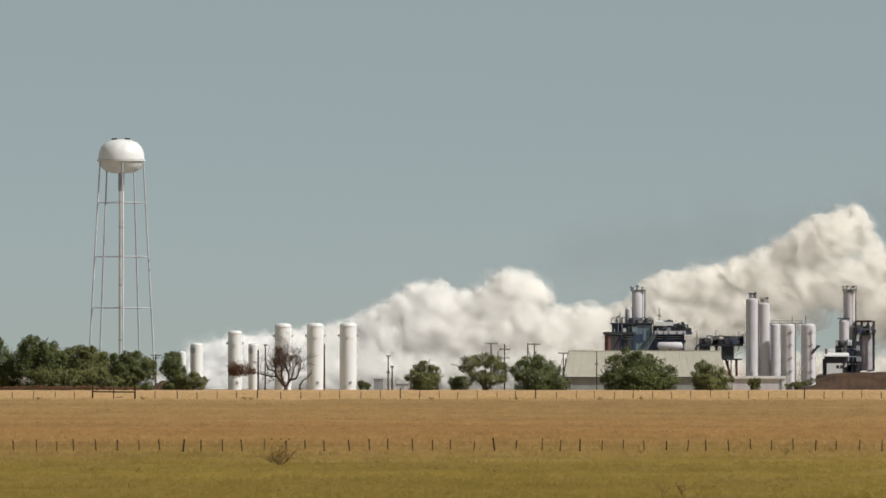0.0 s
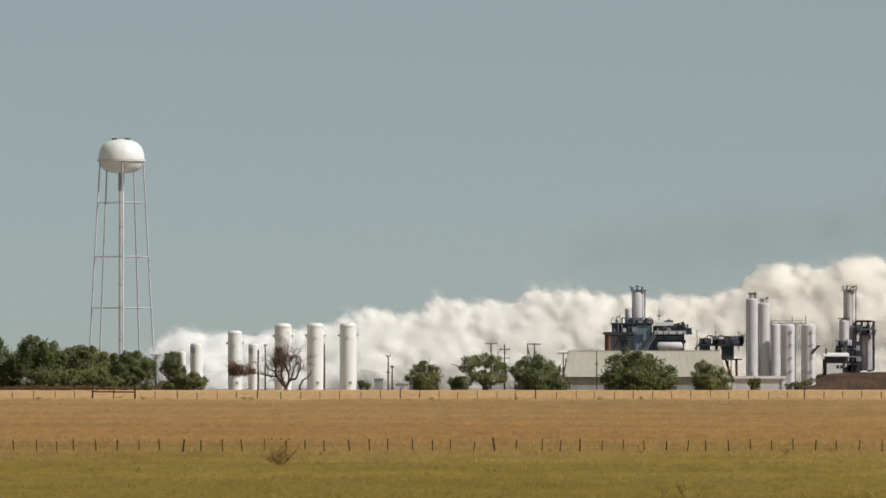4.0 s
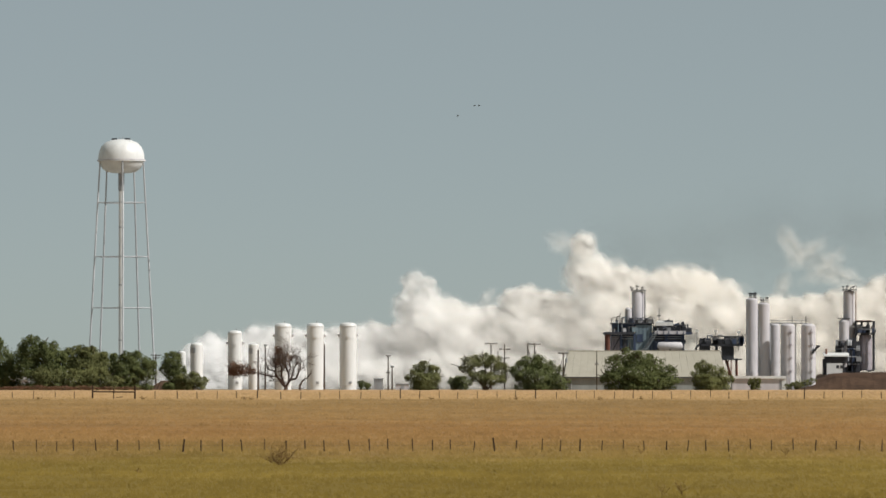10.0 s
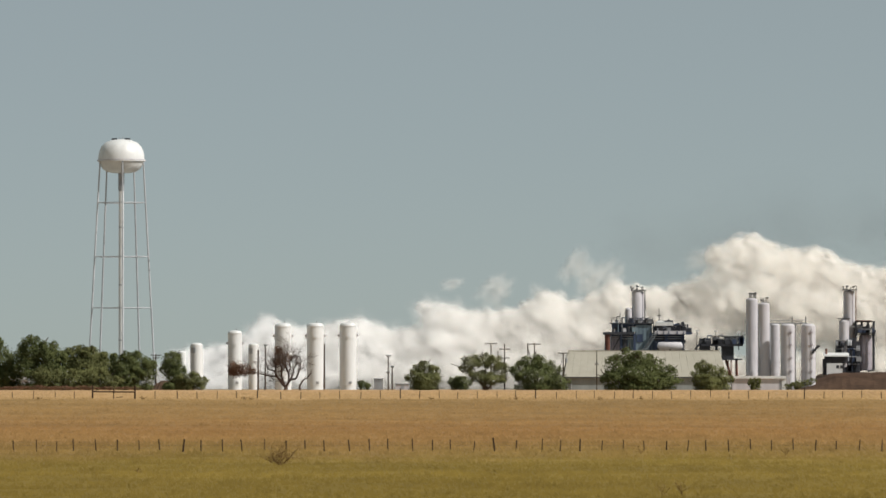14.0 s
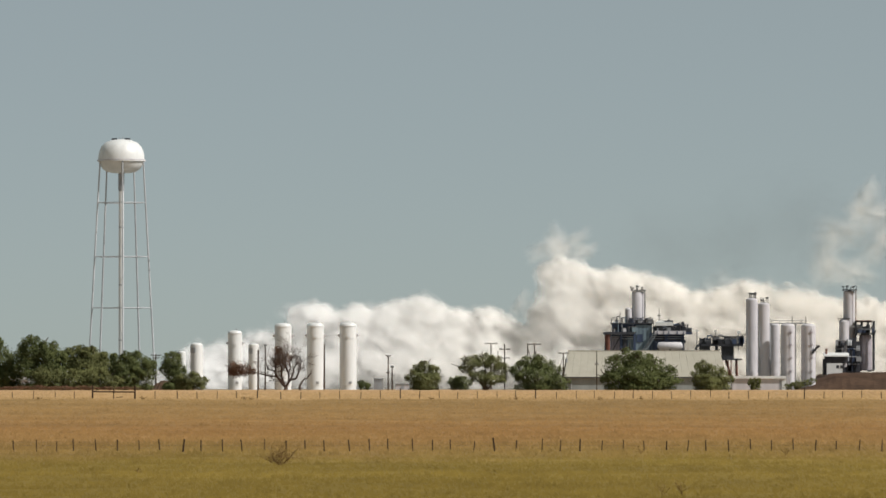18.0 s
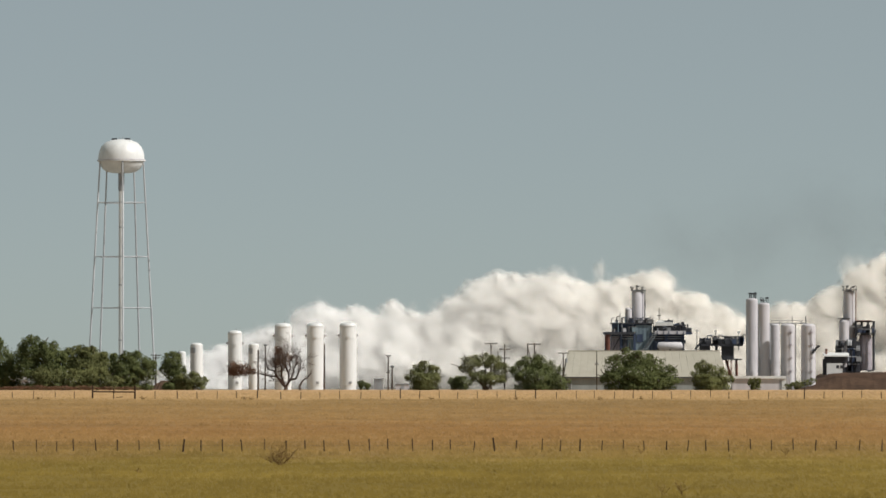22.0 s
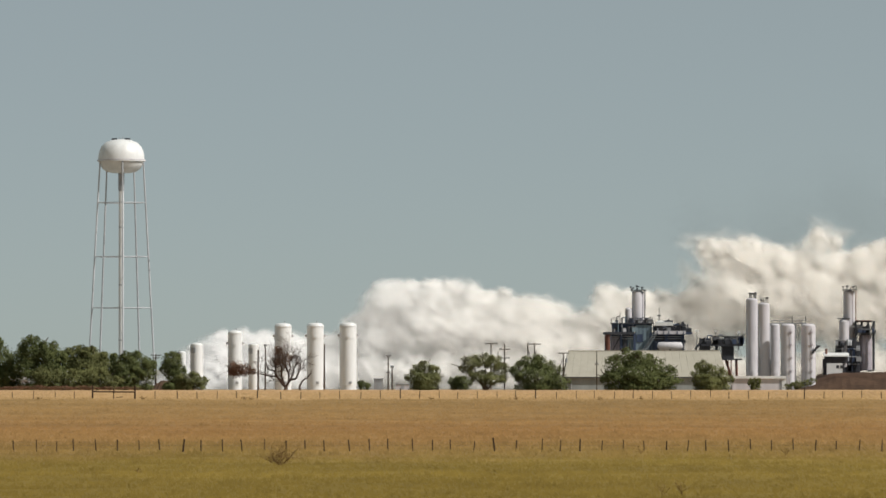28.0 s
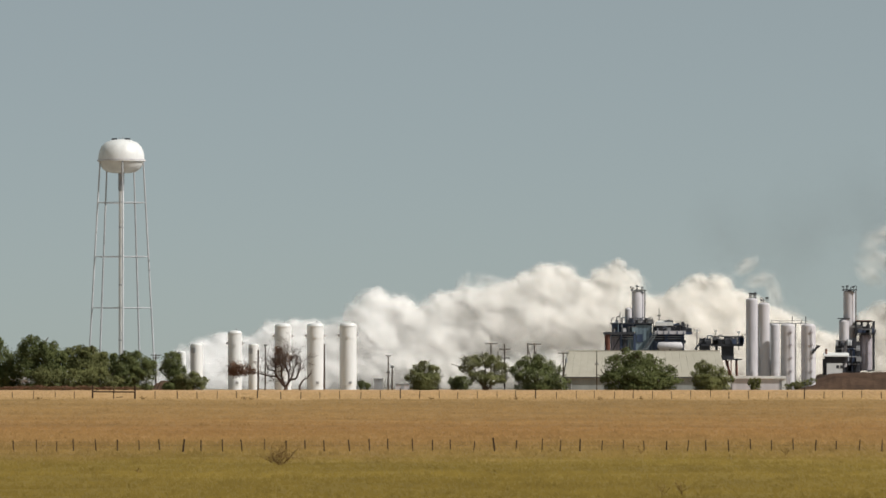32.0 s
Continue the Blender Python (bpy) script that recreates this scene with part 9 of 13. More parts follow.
    puff(3, 6.1, 11.84, 1574, -3, 12, [-0.7, 4.5, 8.4, 10.2, 12, 13.9, 14.5, 8.7, 15.5, 16.8])
    puff(3, 8.9, 12.37, 1573, -9, 13, [-0.9, 3.4, 5.2, 6.8, 8.2, 14.6, 14.2, 9, 14.4, 18.2])
    puff(1, 6.0, 12.72, 1574, 1, 13, [0.3, 7.5, 8.8, 10, 11.2, 17.3, 8.8, 11.2, 14.9, 20.5])
    puff(2, 8.5, 13.23, 1573, 6, 14, [-0.3, 4.5, 9.3, 14, 17.9, 5.2, 10.3, 11, 18.9, 4.5])
    puff(3, 6.5, 13.68, 1571, 9, 14, [0.2, 5.3, 10.2, 15.1, 5.3, 8.7, 10, 13.8, 17.2, 6.1])
    puff(5, 8.9, 14.16, 1572, -5, 15, [-0.4, 1.3, 2.9, 6.6, 10.3, 17.1, 12.6, 9.4, 4.5, 10.1])
    puff(5, 6.5, 14.59, 1571, 12, 15, [2.1, 3.3, 4.5, 9.8, 14.4, 21.3, 18.3, 10.6, 8.4, 13.7])
    puff(4, 8.4, 14.93, 1573, 3, 15, [0.5, 2.2, 3.7, 10.3, 10, 12.4, 18.3, 6, 7.9, 12.2])
    puff(0, 6.8, 15.27, 1574, -2, 16, [7.2, 10.4, 11, 9.1, 11.1, 13.1, 8.7, 11.4, 14.1, 26.1])
    puff(4, 7.2, 15.79, 1572, -1, 16, [4, 5.9, 9.2, 13.7, 16, 13, 12.6, 13.8, 13.8, 26.2])
    puff(1, 8.7, 16.31, 1572, -4, 17, [-1.5, 4.3, 7.2, 1.4, 12, 13.5, 12.1, 18, 23.6, 22.8])
    puff(4, 7.1, 16.64, 1572, -1, 17, [1, 4.9, 8.2, 6.4, 14.5, 15.2, 24.3, 24.8, 28.4, 27.4])
    puff(5, 8.5, 17.05, 1573, 3, 18, [0.3, 2.4, 7, 11.4, 12.1, 21.3, 24.6, 14.4, 17.1, 19.7])
    puff(2, 7.3, 17.50, 1574, -6, 18, [1.4, 3.7, 11.7, 16.8, 16.1, 15.5, 13.6, 8, 13.5, 19])
    puff(5, 9.0, 17.87, 1574, 6, 18, [-7.3, 1.5, 7.5, 11.6, 12.8, 4.7, 2.7, 3.1, 9, 14.8, 20.2])
    puff(4, 8.8, 18.39, 1573, -5, 19, [-1.4, 2.1, 6.4, 8.8, 5.6, 6.7, 9.7, 13.4, 17, 20.6, 20.4, 20.1])
    puff(5, 8.9, 18.85, 1573, 4, 19, [-6.4, 0.4, 2.2, 5, 7.9, 10.1, 10.4, 13.1, 15.5, 17.8, 19.4, 20.9, 24.8])
    puff(3, 7.9, 19.24, 1572, 11, 20, [1.4, 3.2, 8.6, 12.6, 11.1, 14.2, 18, 21.9, 23.2, 20.4, 23.8, 27.1, 8.6])
    puff(1, 7.9, 19.74, 1573, -8, 20, [-0, 3.2, 8.6, 9.9, 9.3, 15.8, 18, 20.3, 21.2, 23.8, 25.6, 26.2, 9.6])
    puff(5, 7.7, 20.24, 1572, -3, 21, [2.9, 7.7, 10.4, 8.8, 10.5, 14.9, 19, 22.8, 9.3, 11.6, 8.9, 2.9])
    puff(1, 7.0, 20.69, 1574, -8, 21, [0, 5.7, 10.2, 7.8, 13.4, 15, 14.7, 13.7, 11, 8.4, 7, 5.1])
    puff(2, 7.2, 21.14, 1571, -5, 22, [2, 6.7, 7.1, 10.5, 11.4, 12.3, 13.2, 10, 10.8, 8.3, 9.5])
    puff(2, 7.5, 21.57, 1572, 1, 22, [-1.2, 3.3, 5.7, 7.1, 9.1, 10.8, 12.3, 5.3, 6.4, 9.4, 12])
    puff(4, 8.9, 22.08, 1571, 10, 23, [-2.4, 3.9, 8.6, 8.8, 7.7, 6.5, 9.3, 13.5, 13.7, 13.6])
    puff(4, 8.5, 22.47, 1572, -6, 23, [-2.5, 4, 7.5, 7.9, 8.2, 8.4, 9.6, 11.9, 12.4, 9])
    puff(1, 8.0, 22.81, 1572, 8, 23, [0.1, 3.3, 3.9, 7.3, 10.2, 11.3, 9.6, 9, 15.8, 13])
    puff(1, 6.1, 23.15, 1572, 4, 24, [0.9, 4, 7.1, 10.3, 13.3, 15.6, 11, 12.1, 16.9])
    puff(0, 7.2, 23.53, 1574, 0, 24, [1, 2.1, 6.6, 11.1, 15.5, 15.4, 16.2, 15.7, 17])
    puff(1, 7.7, 24.00, 1572, -5, 24, [-6.9, 4.1, 8, 11.5, 14.3, 14.2, 16.2, 16.9, 16.1])
    puff(3, 6.6, 24.51, 1573, 2, 25, [3.3, 6.4, 8.3, 10.3, 3.3, 5.5, 11.2, 14.4])
    puff(4, 7.7, 25.03, 1571, -5, 26, [1.3, 2.3, 3.3, 2.8, 5.8, 6.4, 11.3])
    puff(3, 7.5, 25.38, 1571, 1, 26, [0.1, 1.2, 2.2, 2.5, 4.1, 7.4, 8.4])
    puff(0, 6.7, 25.78, 1571, 5, 26, [1.7, 2.5, 3.7, 4.3, 5.8, 8.2, 12.6])
    puff(0, 7.2, 26.29, 1573, -4, 27, [3.3, 4.3, 3.8, 6.2, 5.8, 5.8])
    puff(4, 6.5, 26.89, 1572, 9, 27, [0.6, 2, 4.9, 6.7, 7.9, 7.4])
    puff(1, 6.5, 28.12, 1573, 0, 29, [1.4, 2.7, 3.4, 5.9])
    puff(0, 7.6, 29.23, 1572, 2, 30, [-0.5, 2, 3])
    puff(4, 6.1, 30.27, 1573, -7, 31, [2.9, 4.6])
    puff(2, 6.9, 31.76, 1573, 3, 32, [-3])
    puff(5, 6.5, -8.87, 1593, -5, 0, [20.1, 9.7])
    puff(4, 8.1, -8.37, 1592, -7, 0, [20, 8.5])
    puff(1, 7.3, -8.03, 1593, 0, 0, [27.1, 8.1])
    puff(1, 6.5, -7.66, 1592, 1, 0, [26.7, 10.7, 16.1])
    puff(4, 6.3, -7.31, 1595, -8, 0, [23.1, 11.5, 16.6])
    puff(0, 7.6, -6.95, 1595, 11, 0, [18.9, 14.6, 15.5])
    puff(3, 7.7, -6.58, 1593, 1, 0, [16.8, 15.4, 15.8, 8.2])
    puff(1, 7.6, -6.19, 1596, -8, 0, [16.1, 14.5, 16, 8.6])
    puff(5, 7.9, -5.84, 1593, 13, 0, [14.1, 13.7, 18.7, 8.6, 10.6])
    puff(1, 7.1, -5.39, 1595, -7, 0, [8.1, 9.8, 10.7, 8.3, 10.3])
    puff(1, 8.8, -4.89, 1594, 9, 0, [7.1, 9.9, 9.9, 8, 9.9, 11.6])
    puff(3, 8.0, -4.38, 1593, 4, 0, [12.4, 17.6, 17.6, 19.5, 18, 16.3])
    puff(3, 7.6, -3.85, 1593, -9, 0, [12.8, 12.8, 12.6, 17.1, 16.4, 15.6, 13.7])
    puff(4, 6.2, -3.38, 1593, 6, 0, [12.1, 9.2, 17.3, 18.4, 17.2, 16, 14])
    puff(0, 7.3, -2.85, 1594, -9, 0, [11.4, 10.8, 14.5, 10.6, 12.3, 13.9, 14.6, 14.7])
    puff(1, 7.6, -2.45, 1593, 3, 0, [6.3, 12.4, 13.7, 7.9, 8.9, 9, 9, 13.6])
    puff(4, 6.6, -2.10, 1594, 7, 0, [6.2, 10.8, 11.6, 12.6, 11.4, 10, 8.4, 16.3])
    puff(0, 8.7, -1.66, 1592, -3, 0, [2.3, 2.6, 9.6, 9.1, 7.7, 6.2, 4.6, 13.5, 10.7])
    puff(0, 8.3, -1.27, 1595, 7, 0, [1.4, 2.4, 6.8, 8.9, 9.1, 8.7, 7.8, 14.7, 11.3])
    puff(3, 6.8, -0.92, 1596, 4, 0, [2.4, 5.6, 5.9, 9.9, 11.3, 12.3, 13, 20.7, 13.1])
    puff(3, 7.7, -0.53, 1595, 1, 0, [0.7, 5, 6.8, 9.4, 11.2, 12.9, 14.6, 14.2, 11.5, 15])
    puff(0, 8.4, -0.11, 1594, 7, 0, [-6.9, 1.3, 5.2, 4.3, 7.4, 10.5, 13.7, 4.2, 7.3, 14.4])
    puff(5, 6.4, 0.24, 1593, 2, 1, [0.4, 7, 8.6, 9.8, 10.5, 10.9, 8.3, 8.7, 16.3, 14.3])
    puff(1, 8.7, 0.62, 1596, 6, 1, [-2.9, 3.8, 7.8, 8.9, 8.4, 7.2, 10, 8.2, 13.7, 12.7])
    puff(0, 8.9, 0.98, 1593, 6, 1, [-8, 2.1, 2.6, 5.6, 8.5, 9.4, 8.7, 12.1, 11.2, 12.9])
    puff(2, 7.1, 1.49, 1595, 8, 2, [0.9, 6.6, 8.3, 10, 11.7, 10.1, 10.7, 12.4, 14.6, 14.8])
    puff(0, 6.4, 1.85, 1595, 6, 2, [-1.7, 4.5, 6.8, 8.5, 9.2, 11.7, 14.3, 14.5, 13.5, 16])
    puff(2, 8.1, 2.23, 1594, -4, 3, [-0.8, 3.3, 7.4, 10.1, 8.1, 13.8, 13.4, 10.3, 14.7, 15.5])
    puff(5, 8.8, 2.64, 1593, 13, 3, [-2, 0.6, 2.8, 4.9, 4.7, 13.5, 10.4, 7.2, 12.7, 13.3])
    puff(0, 6.9, 3.01, 1593, -3, 4, [3.4, 6, 8.4, 8.9, 14.8, 13.8, 11, 21.4, 17.4])
    puff(4, 6.5, 3.44, 1594, 10, 4, [3.9, 7, 10.1, 12.6, 14.2, 14.1, 15.7, 17.5, 17.6, 17])
    puff(4, 6.1, 3.93, 1596, 7, 4, [3, 7.9, 11.4, 13.7, 10.5, 8.4, 17.2, 17.4, 14.3, 17.5])
    puff(0, 8.2, 4.36, 1595, 1, 5, [4.7, 7, 10.9, 3.9, 8.7, 14.8, 15.6, 11.7, 16.4, 14.5])
    puff(2, 6.8, 4.76, 1592, 6, 5, [4.2, 5.8, 5.6, 3.8, 15.8, 16.8, 15.3, 13.1, 20.4, 15.5])
    puff(3, 8.0, 5.20, 1593, -1, 6, [2.8, 4.9, 5.2, 11.1, 11.7, 13, 15.6, 18.3, 15.4, 14.7])
    puff(0, 7.3, 5.65, 1594, -4, 6, [0.9, 6.3, 4.4, 12.4, 12.8, 14.8, 14, 10.8, 16.7, 15.8])
    puff(0, 6.9, 5.98, 1593, -8, 6, [-5.8, 5.9, 2.4, 10.9, 9.6, 14.9, 12.1, 11.8, 18, 16.7])
    puff(2, 8.5, 6.43, 1594, 11, 7, [-1.3, 3.9, 4.3, 8.1, 10, 13.3, 13.3, 19, 17, 14.9])
    puff(1, 6.1, 6.86, 1594, -2, 7, [-3.3, 4.2, 4.5, 12.9, 13.1, 13.8, 19.3, 21.7, 19.3, 16.6])
    puff(2, 7.3, 7.38, 1593, -8, 8, [4.1, 6.1, 5.2, 12.7, 15.8, 15.7, 20.3, 18.9, 16.5, 13.1])
    puff(3, 8.1, 7.72, 1595, 1, 8, [-1, 3.8, 3.8, 10.7, 19.8, 9.9, 12.7, 12.8, 12.8, 12.2])
    puff(0, 6.5, 8.25, 1594, 9, 9, [6, 5.4, 12.4, 10.9, 11.7, 13.6, 14, 14.4, 14.6, 9.2])
    puff(5, 8.8, 8.74, 1593, 4, 9, [0.4, 2.5, 5.1, 13, 6.9, 9.9, 12.2, 13.1, 13.8, 6.3])
    puff(5, 8.8, 9.19, 1592, 5, 10, [-1.2, 6.1, 1.8, 6.2, 6.5, 11.4, 16.3, 20.3, 5.7, 18.5])
    puff(1, 7.0, 9.65, 1592, 11, 10, [0.2, 3.9, 0.5, 11.3, 9.4, 14.8, 20, 24.8, 10.1, 22.2])
    puff(5, 6.8, 10.11, 1593, 11, 11, [1.5, 3, 11.2, 8.3, 13.4, 18.5, 23.6, 10.7, 23.2, 11])
    puff(5, 6.4, 10.59, 1592, 0, 11, [0.3, 2.7, 10.3, 9, 10.7, 11.9, 12.3, 12.2, 23.4, 10.9])
    puff(0, 6.3, 10.98, 1592, 9, 11, [-4, 4.5, 6.7, 6.1, 8.8, 11.5, 11.4, 14.5, 25.8, 12.3])
    puff(4, 7.0, 11.45, 1595, 5, 12, [1.3, 8.1, 4.2, 6.7, 9.2, 11.7, 11.4, 5.8, 10.9, 13.5])
    puff(5, 7.5, 11.95, 1594, 8, 12, [-5.1, 1.5, 5.5, 7.4, 9.2, 11, 12.9, 7.7, 13.6, 14.5])
    puff(0, 6.2, 12.43, 1596, 1, 13, [1.9, 6, 7.5, 8.8, 10.1, 16.9, 17.6, 10.8, 16.2, 19.9])
    puff(5, 7.8, 12.90, 1595, -5, 13, [-5, 3.4, 6.9, 10.2, 12.1, 15.5, 5.6, 11.8, 11.9, 18.7])
    puff(1, 8.7, 13.26, 1595, 4, 14, [-0.6, 4, 8.5, 13, 17, 4.9, 9.5, 10.5, 18, 4.1])
    puff(2, 8.9, 13.65, 1595, -2, 14, [-1.2, 3.5, 8.2, 12.7, 3.7, 6.6, 8, 11.7, 15.1, 4.4])
    puff(2, 8.9, 13.99, 1594, 2, 14, [-6.8, 2.1, 3.7, 5.4, 5.3, 9.1, 13.1, 13.5, 11, 4.6, 10])
    puff(4, 8.2, 14.52, 1593, 4, 15, [-0.9, 0.3, 1.5, 6.4, 11.2, 17.2, 14.3, 7.4, 4.9, 10.1])
    puff(3, 7.6, 15.07, 1593, -2, 16, [3.7, 5.2, 10.6, 8.1, 11.2, 17.7, 5.9, 8.8, 12.2, 23.8])
    puff(3, 7.7, 15.42, 1596, 5, 16, [4.1, 6.7, 7, 7.4, 7.8, 8.7, 7.2, 9, 11, 22.6])
    puff(4, 6.4, 15.94, 1596, 6, 16, [-0.2, 1.4, 7.5, 12, 15.1, 14.9, 11.5, 12.9, 13.1, 24.6])
    puff(2, 6.9, 16.49, 1595, -2, 17, [1.6, 5, 7.8, 5.1, 14, 15.1, 17.8, 23.6, 25.8, 25.1])
    puff(5, 8.0, 17.02, 1595, -7, 18, [1.7, 3.9, 8, 12.2, 12.9, 23.2, 24.8, 15.5, 18])
    puff(5, 8.5, 17.43, 1592, -1, 18, [-0.7, 1.7, 10.1, 14.3, 13.5, 13.1, 12.8, 6.2, 11.5, 16.8])
    puff(5, 8.5, 17.92, 1594, 3, 18, [-7.5, 2, 8.3, 10.8, 12.6, 4.6, 2.7, 3.2, 8.9, 14.6, 19.8])
    puff(5, 7.2, 18.28, 1592, 4, 19, [2.6, 4.9, 9.3, 13.5, 7.7, 7.9, 11.1, 15.1, 18.8, 22.2, 22])
    puff(2, 8.1, 18.81, 1594, 10, 19, [-3.9, 2.2, 3.9, 5.9, 8.5, 10.5, 10.9, 13.6, 16, 18.2, 20.2, 21.1, 24.8])
    puff(0, 8.9, 19.21, 1593, -8, 20, [0.3, 2, 7.4, 10.9, 9.7, 12.5, 16.2, 19.3, 21.5, 18.4, 21.6, 25, 7.2])
    puff(0, 7.3, 19.54, 1594, 3, 20, [1.7, 3.5, 7.5, 16.1, 13.1, 18.7, 20, 20.1, 19.7, 23.4, 25, 26.7, 9.3])
    puff(5, 8.8, 20.01, 1592, 9, 21, [1.8, 6.7, 6.5, 5.8, 8.4, 12.8, 17.3, 20.8, 12.7, 14.5, 13.2, 4.3])
    puff(5, 8.7, 20.53, 1595, 9, 21, [-2.7, 1.5, 6.3, 5.2, 9.1, 12.6, 12.9, 12.9, 5.6, 4, 3.2, 0.1])
    puff(4, 8.3, 20.95, 1596, -8, 21, [-6.7, 1.8, 5.4, 5.6, 11.4, 11.7, 10.8, 9.7, 12.2, 9.6, 6, 6.3])
    puff(3, 6.9, 21.50, 1592, 7, 22, [0.2, 4.3, 6.4, 7.9, 9.5, 10.9, 12.2, 5.8, 6.6, 9.3, 11.7])
    puff(2, 8.2, 21.90, 1595, 4, 22, [-6.3, 0.2, 3.8, 6.6, 8.1, 7.6, 6.4, 6.2, 9.4, 11.6, 13.5])
    puff(0, 7.1, 22.26, 1593, 10, 23, [-1.6, 5.6, 10.1, 10.2, 10.2, 9.1, 12.5, 14, 16.4, 12.3])
    puff(3, 8.3, 22.71, 1594, -3, 23, [0.8, 4.2, 4.7, 7.7, 9.1, 10, 8.6, 8.6, 14.3, 10.3])
    puff(0, 6.9, 23.16, 1594, 10, 24, [-0.9, 2, 5.1, 8.1, 11.1, 13.2, 8.8, 10, 14.1])
    puff(2, 8.6, 23.51, 1595, -3, 24, [-0.7, 0.4, 4.7, 9, 13.2, 12.9, 13.2, 13.2, 14.3])
    puff(3, 8.4, 23.84, 1595, 12, 24, [-5.2, 1.1, 4.9, 8.7, 12.4, 14.7, 14.2, 15.1, 15.2])
    puff(5, 6.5, 24.33, 1593, 1, 25, [3.3, 7.2, 11, 14.8, 3.8, 5.7, 11.3, 14.2])
    puff(1, 8.2, 24.75, 1592, -9, 25, [-1.4, 0.5, 1.8, 2.8, 0.5, 2.6, 5.8, 10.2])
    puff(0, 6.9, 25.10, 1596, -7, 26, [0.7, 1.6, 2.6, 2.3, 4.7, 5.4, 9.3])
    puff(0, 8.8, 25.54, 1592, 7, 26, [-1.5, -0.5, 0.6, 1.1, 2.4, 7.2, 7.7])
    puff(0, 7.2, 25.88, 1593, -7, 26, [0.8, 2.8, 3.9, 4.1, 6.1, 7.2, 11.4])
    puff(3, 7.7, 26.30, 1593, 0, 27, [0.8, 1.7, 1.3, 3.6, 3.2, 3.2])
    puff(3, 7.2, 27.28, 1595, 2, 28, [-2.9, 0.9, 3.1, 3.6, 4.6])
    puff(1, 6.4, 28.27, 1593, -4, 29, [0.6, 1.9, 3.3, 5])
    puff(1, 6.1, 29.41, 1596, 9, 30, [-0.3, 2.5, 3.8])
    puff(5, 8.4, 30.94, 1592, -1, 31, [-5.6, -0.7])
    puff(3, 7.0, -8.87, 1611, -9, 0, [16.7, 6.7])
    puff(2, 7.2, -8.49, 1611, 7, 0, [17.9, 7.7])
    puff(2, 6.8, -8.12, 1612, -4, 0, [27.7, 9.3])
    puff(3, 7.9, -7.57, 1612, -7, 0, [22.4, 8.2, 13.3])
    puff(2, 7.2, -7.04, 1613, -8, 0, [17.6, 11.4, 13.6])
    puff(2, 7.1, -6.56, 1612, -7, 0, [15.1, 13.7, 14.3, 7])
    puff(0, 8.8, -6.10, 1611, -3, 0, [13.6, 12.7, 14.2, 6.7])
    puff(3, 6.1, -5.57, 1612, -2, 0, [11.1, 11.5, 13, 9.9, 11.7])
    puff(1, 6.2, -5.14, 1612, -8, 0, [7.8, 9.7, 9.8, 8.4, 10.3])
    puff(3, 8.2, -4.77, 1611, 3, 0, [6.4, 12.3, 11.5, 9.2, 10.5, 11.6])
    puff(1, 8.1, -4.34, 1613, -7, 0, [11.8, 15.9, 16, 18.2, 16.5, 14.7])
    puff(0, 8.6, -3.89, 1613, 13, 0, [11.3, 11.5, 10.8, 15.2, 14.5, 13.7, 11.7])
    puff(4, 7.3, -3.40, 1611, 5, 0, [11, 8.5, 16.3, 17.4, 16.2, 15, 13.1])
    puff(2, 8.0, -3.03, 1610, -1, 0, [12.3, 8.7, 13.5, 13.1, 13.7, 13.7, 13])
    puff(0, 7.6, -2.62, 1613, 12, 0, [7.4, 9.6, 13.2, 7.7, 9.3, 10.6, 11.2, 12.8])
    puff(4, 7.3, -2.23, 1613, 9, 0, [5, 10.3, 10.9, 9.5, 9.2, 8.4, 7.2, 13.9])
    puff(2, 8.7, -1.83, 1611, 2, 0, [3.1, 4.1, 8.8, 9.4, 7.8, 6.2, 4.7, 13.3, 10.5])
    puff(0, 8.2, -1.28, 1611, 2, 0, [0.2, 1.1, 5.4, 7.4, 7.5, 7, 6.2, 12.8, 9.6])
    puff(5, 7.2, -0.92, 1612, 2, 0, [2.7, 5.7, 6, 9.8, 11.1, 12.1, 12.8, 20.2, 12.9, 14.2])
    puff(4, 9.0, -0.53, 1614, -8, 0, [-1.5, 2.6, 4.3, 6.9, 8.6, 10.3, 11.9, 10.8, 8.8, 12.2])
    puff(2, 8.1, -0.07, 1614, 5, 0, [-7, 1.3, 5.1, 4.3, 7.3, 10.3, 13.3, 4.1, 7.1, 14])
    puff(1, 6.2, 0.34, 1610, 11, 1, [0.3, 7.7, 9.1, 9.7, 10, 10.2, 9.8, 9, 16.1, 14.3])
    puff(5, 8.0, 0.83, 1614, 5, 1, [-4.9, 2.3, 2.8, 5.7, 8.2, 7.3, 9.3, 9.2, 10.5, 11.9])
    puff(0, 6.4, 1.17, 1612, 11, 2, [2.7, 4, 6.5, 9, 11.4, 8.6, 13.7, 12.2, 13.7, 13.5])
    puff(4, 7.5, 1.64, 1614, -2, 2, [-0.6, 4.9, 7.8, 9.2, 9.8, 9.8, 10.5, 11.4, 12.7, 13.8])
    puff(3, 8.1, 2.14, 1610, -7, 3, [-0.9, 2.9, 5.7, 7.6, 7.8, 11.9, 12, 9.4, 13.2, 14])
    puff(3, 7.5, 2.64, 1612, -3, 3, [0.8, 3.4, 5.5, 7.6, 7.3, 16, 12.7, 9.6, 14.9, 15.5])
    puff(2, 6.2, 3.15, 1613, 6, 4, [3, 5.8, 8.5, 9.1, 13.5, 12.8, 10.2, 20.1, 16.3, 15.5])
    puff(3, 8.6, 3.59, 1611, -3, 4, [1.4, 4.6, 7.7, 10.3, 10.7, 8.5, 13, 13.9, 13.2, 13.7])
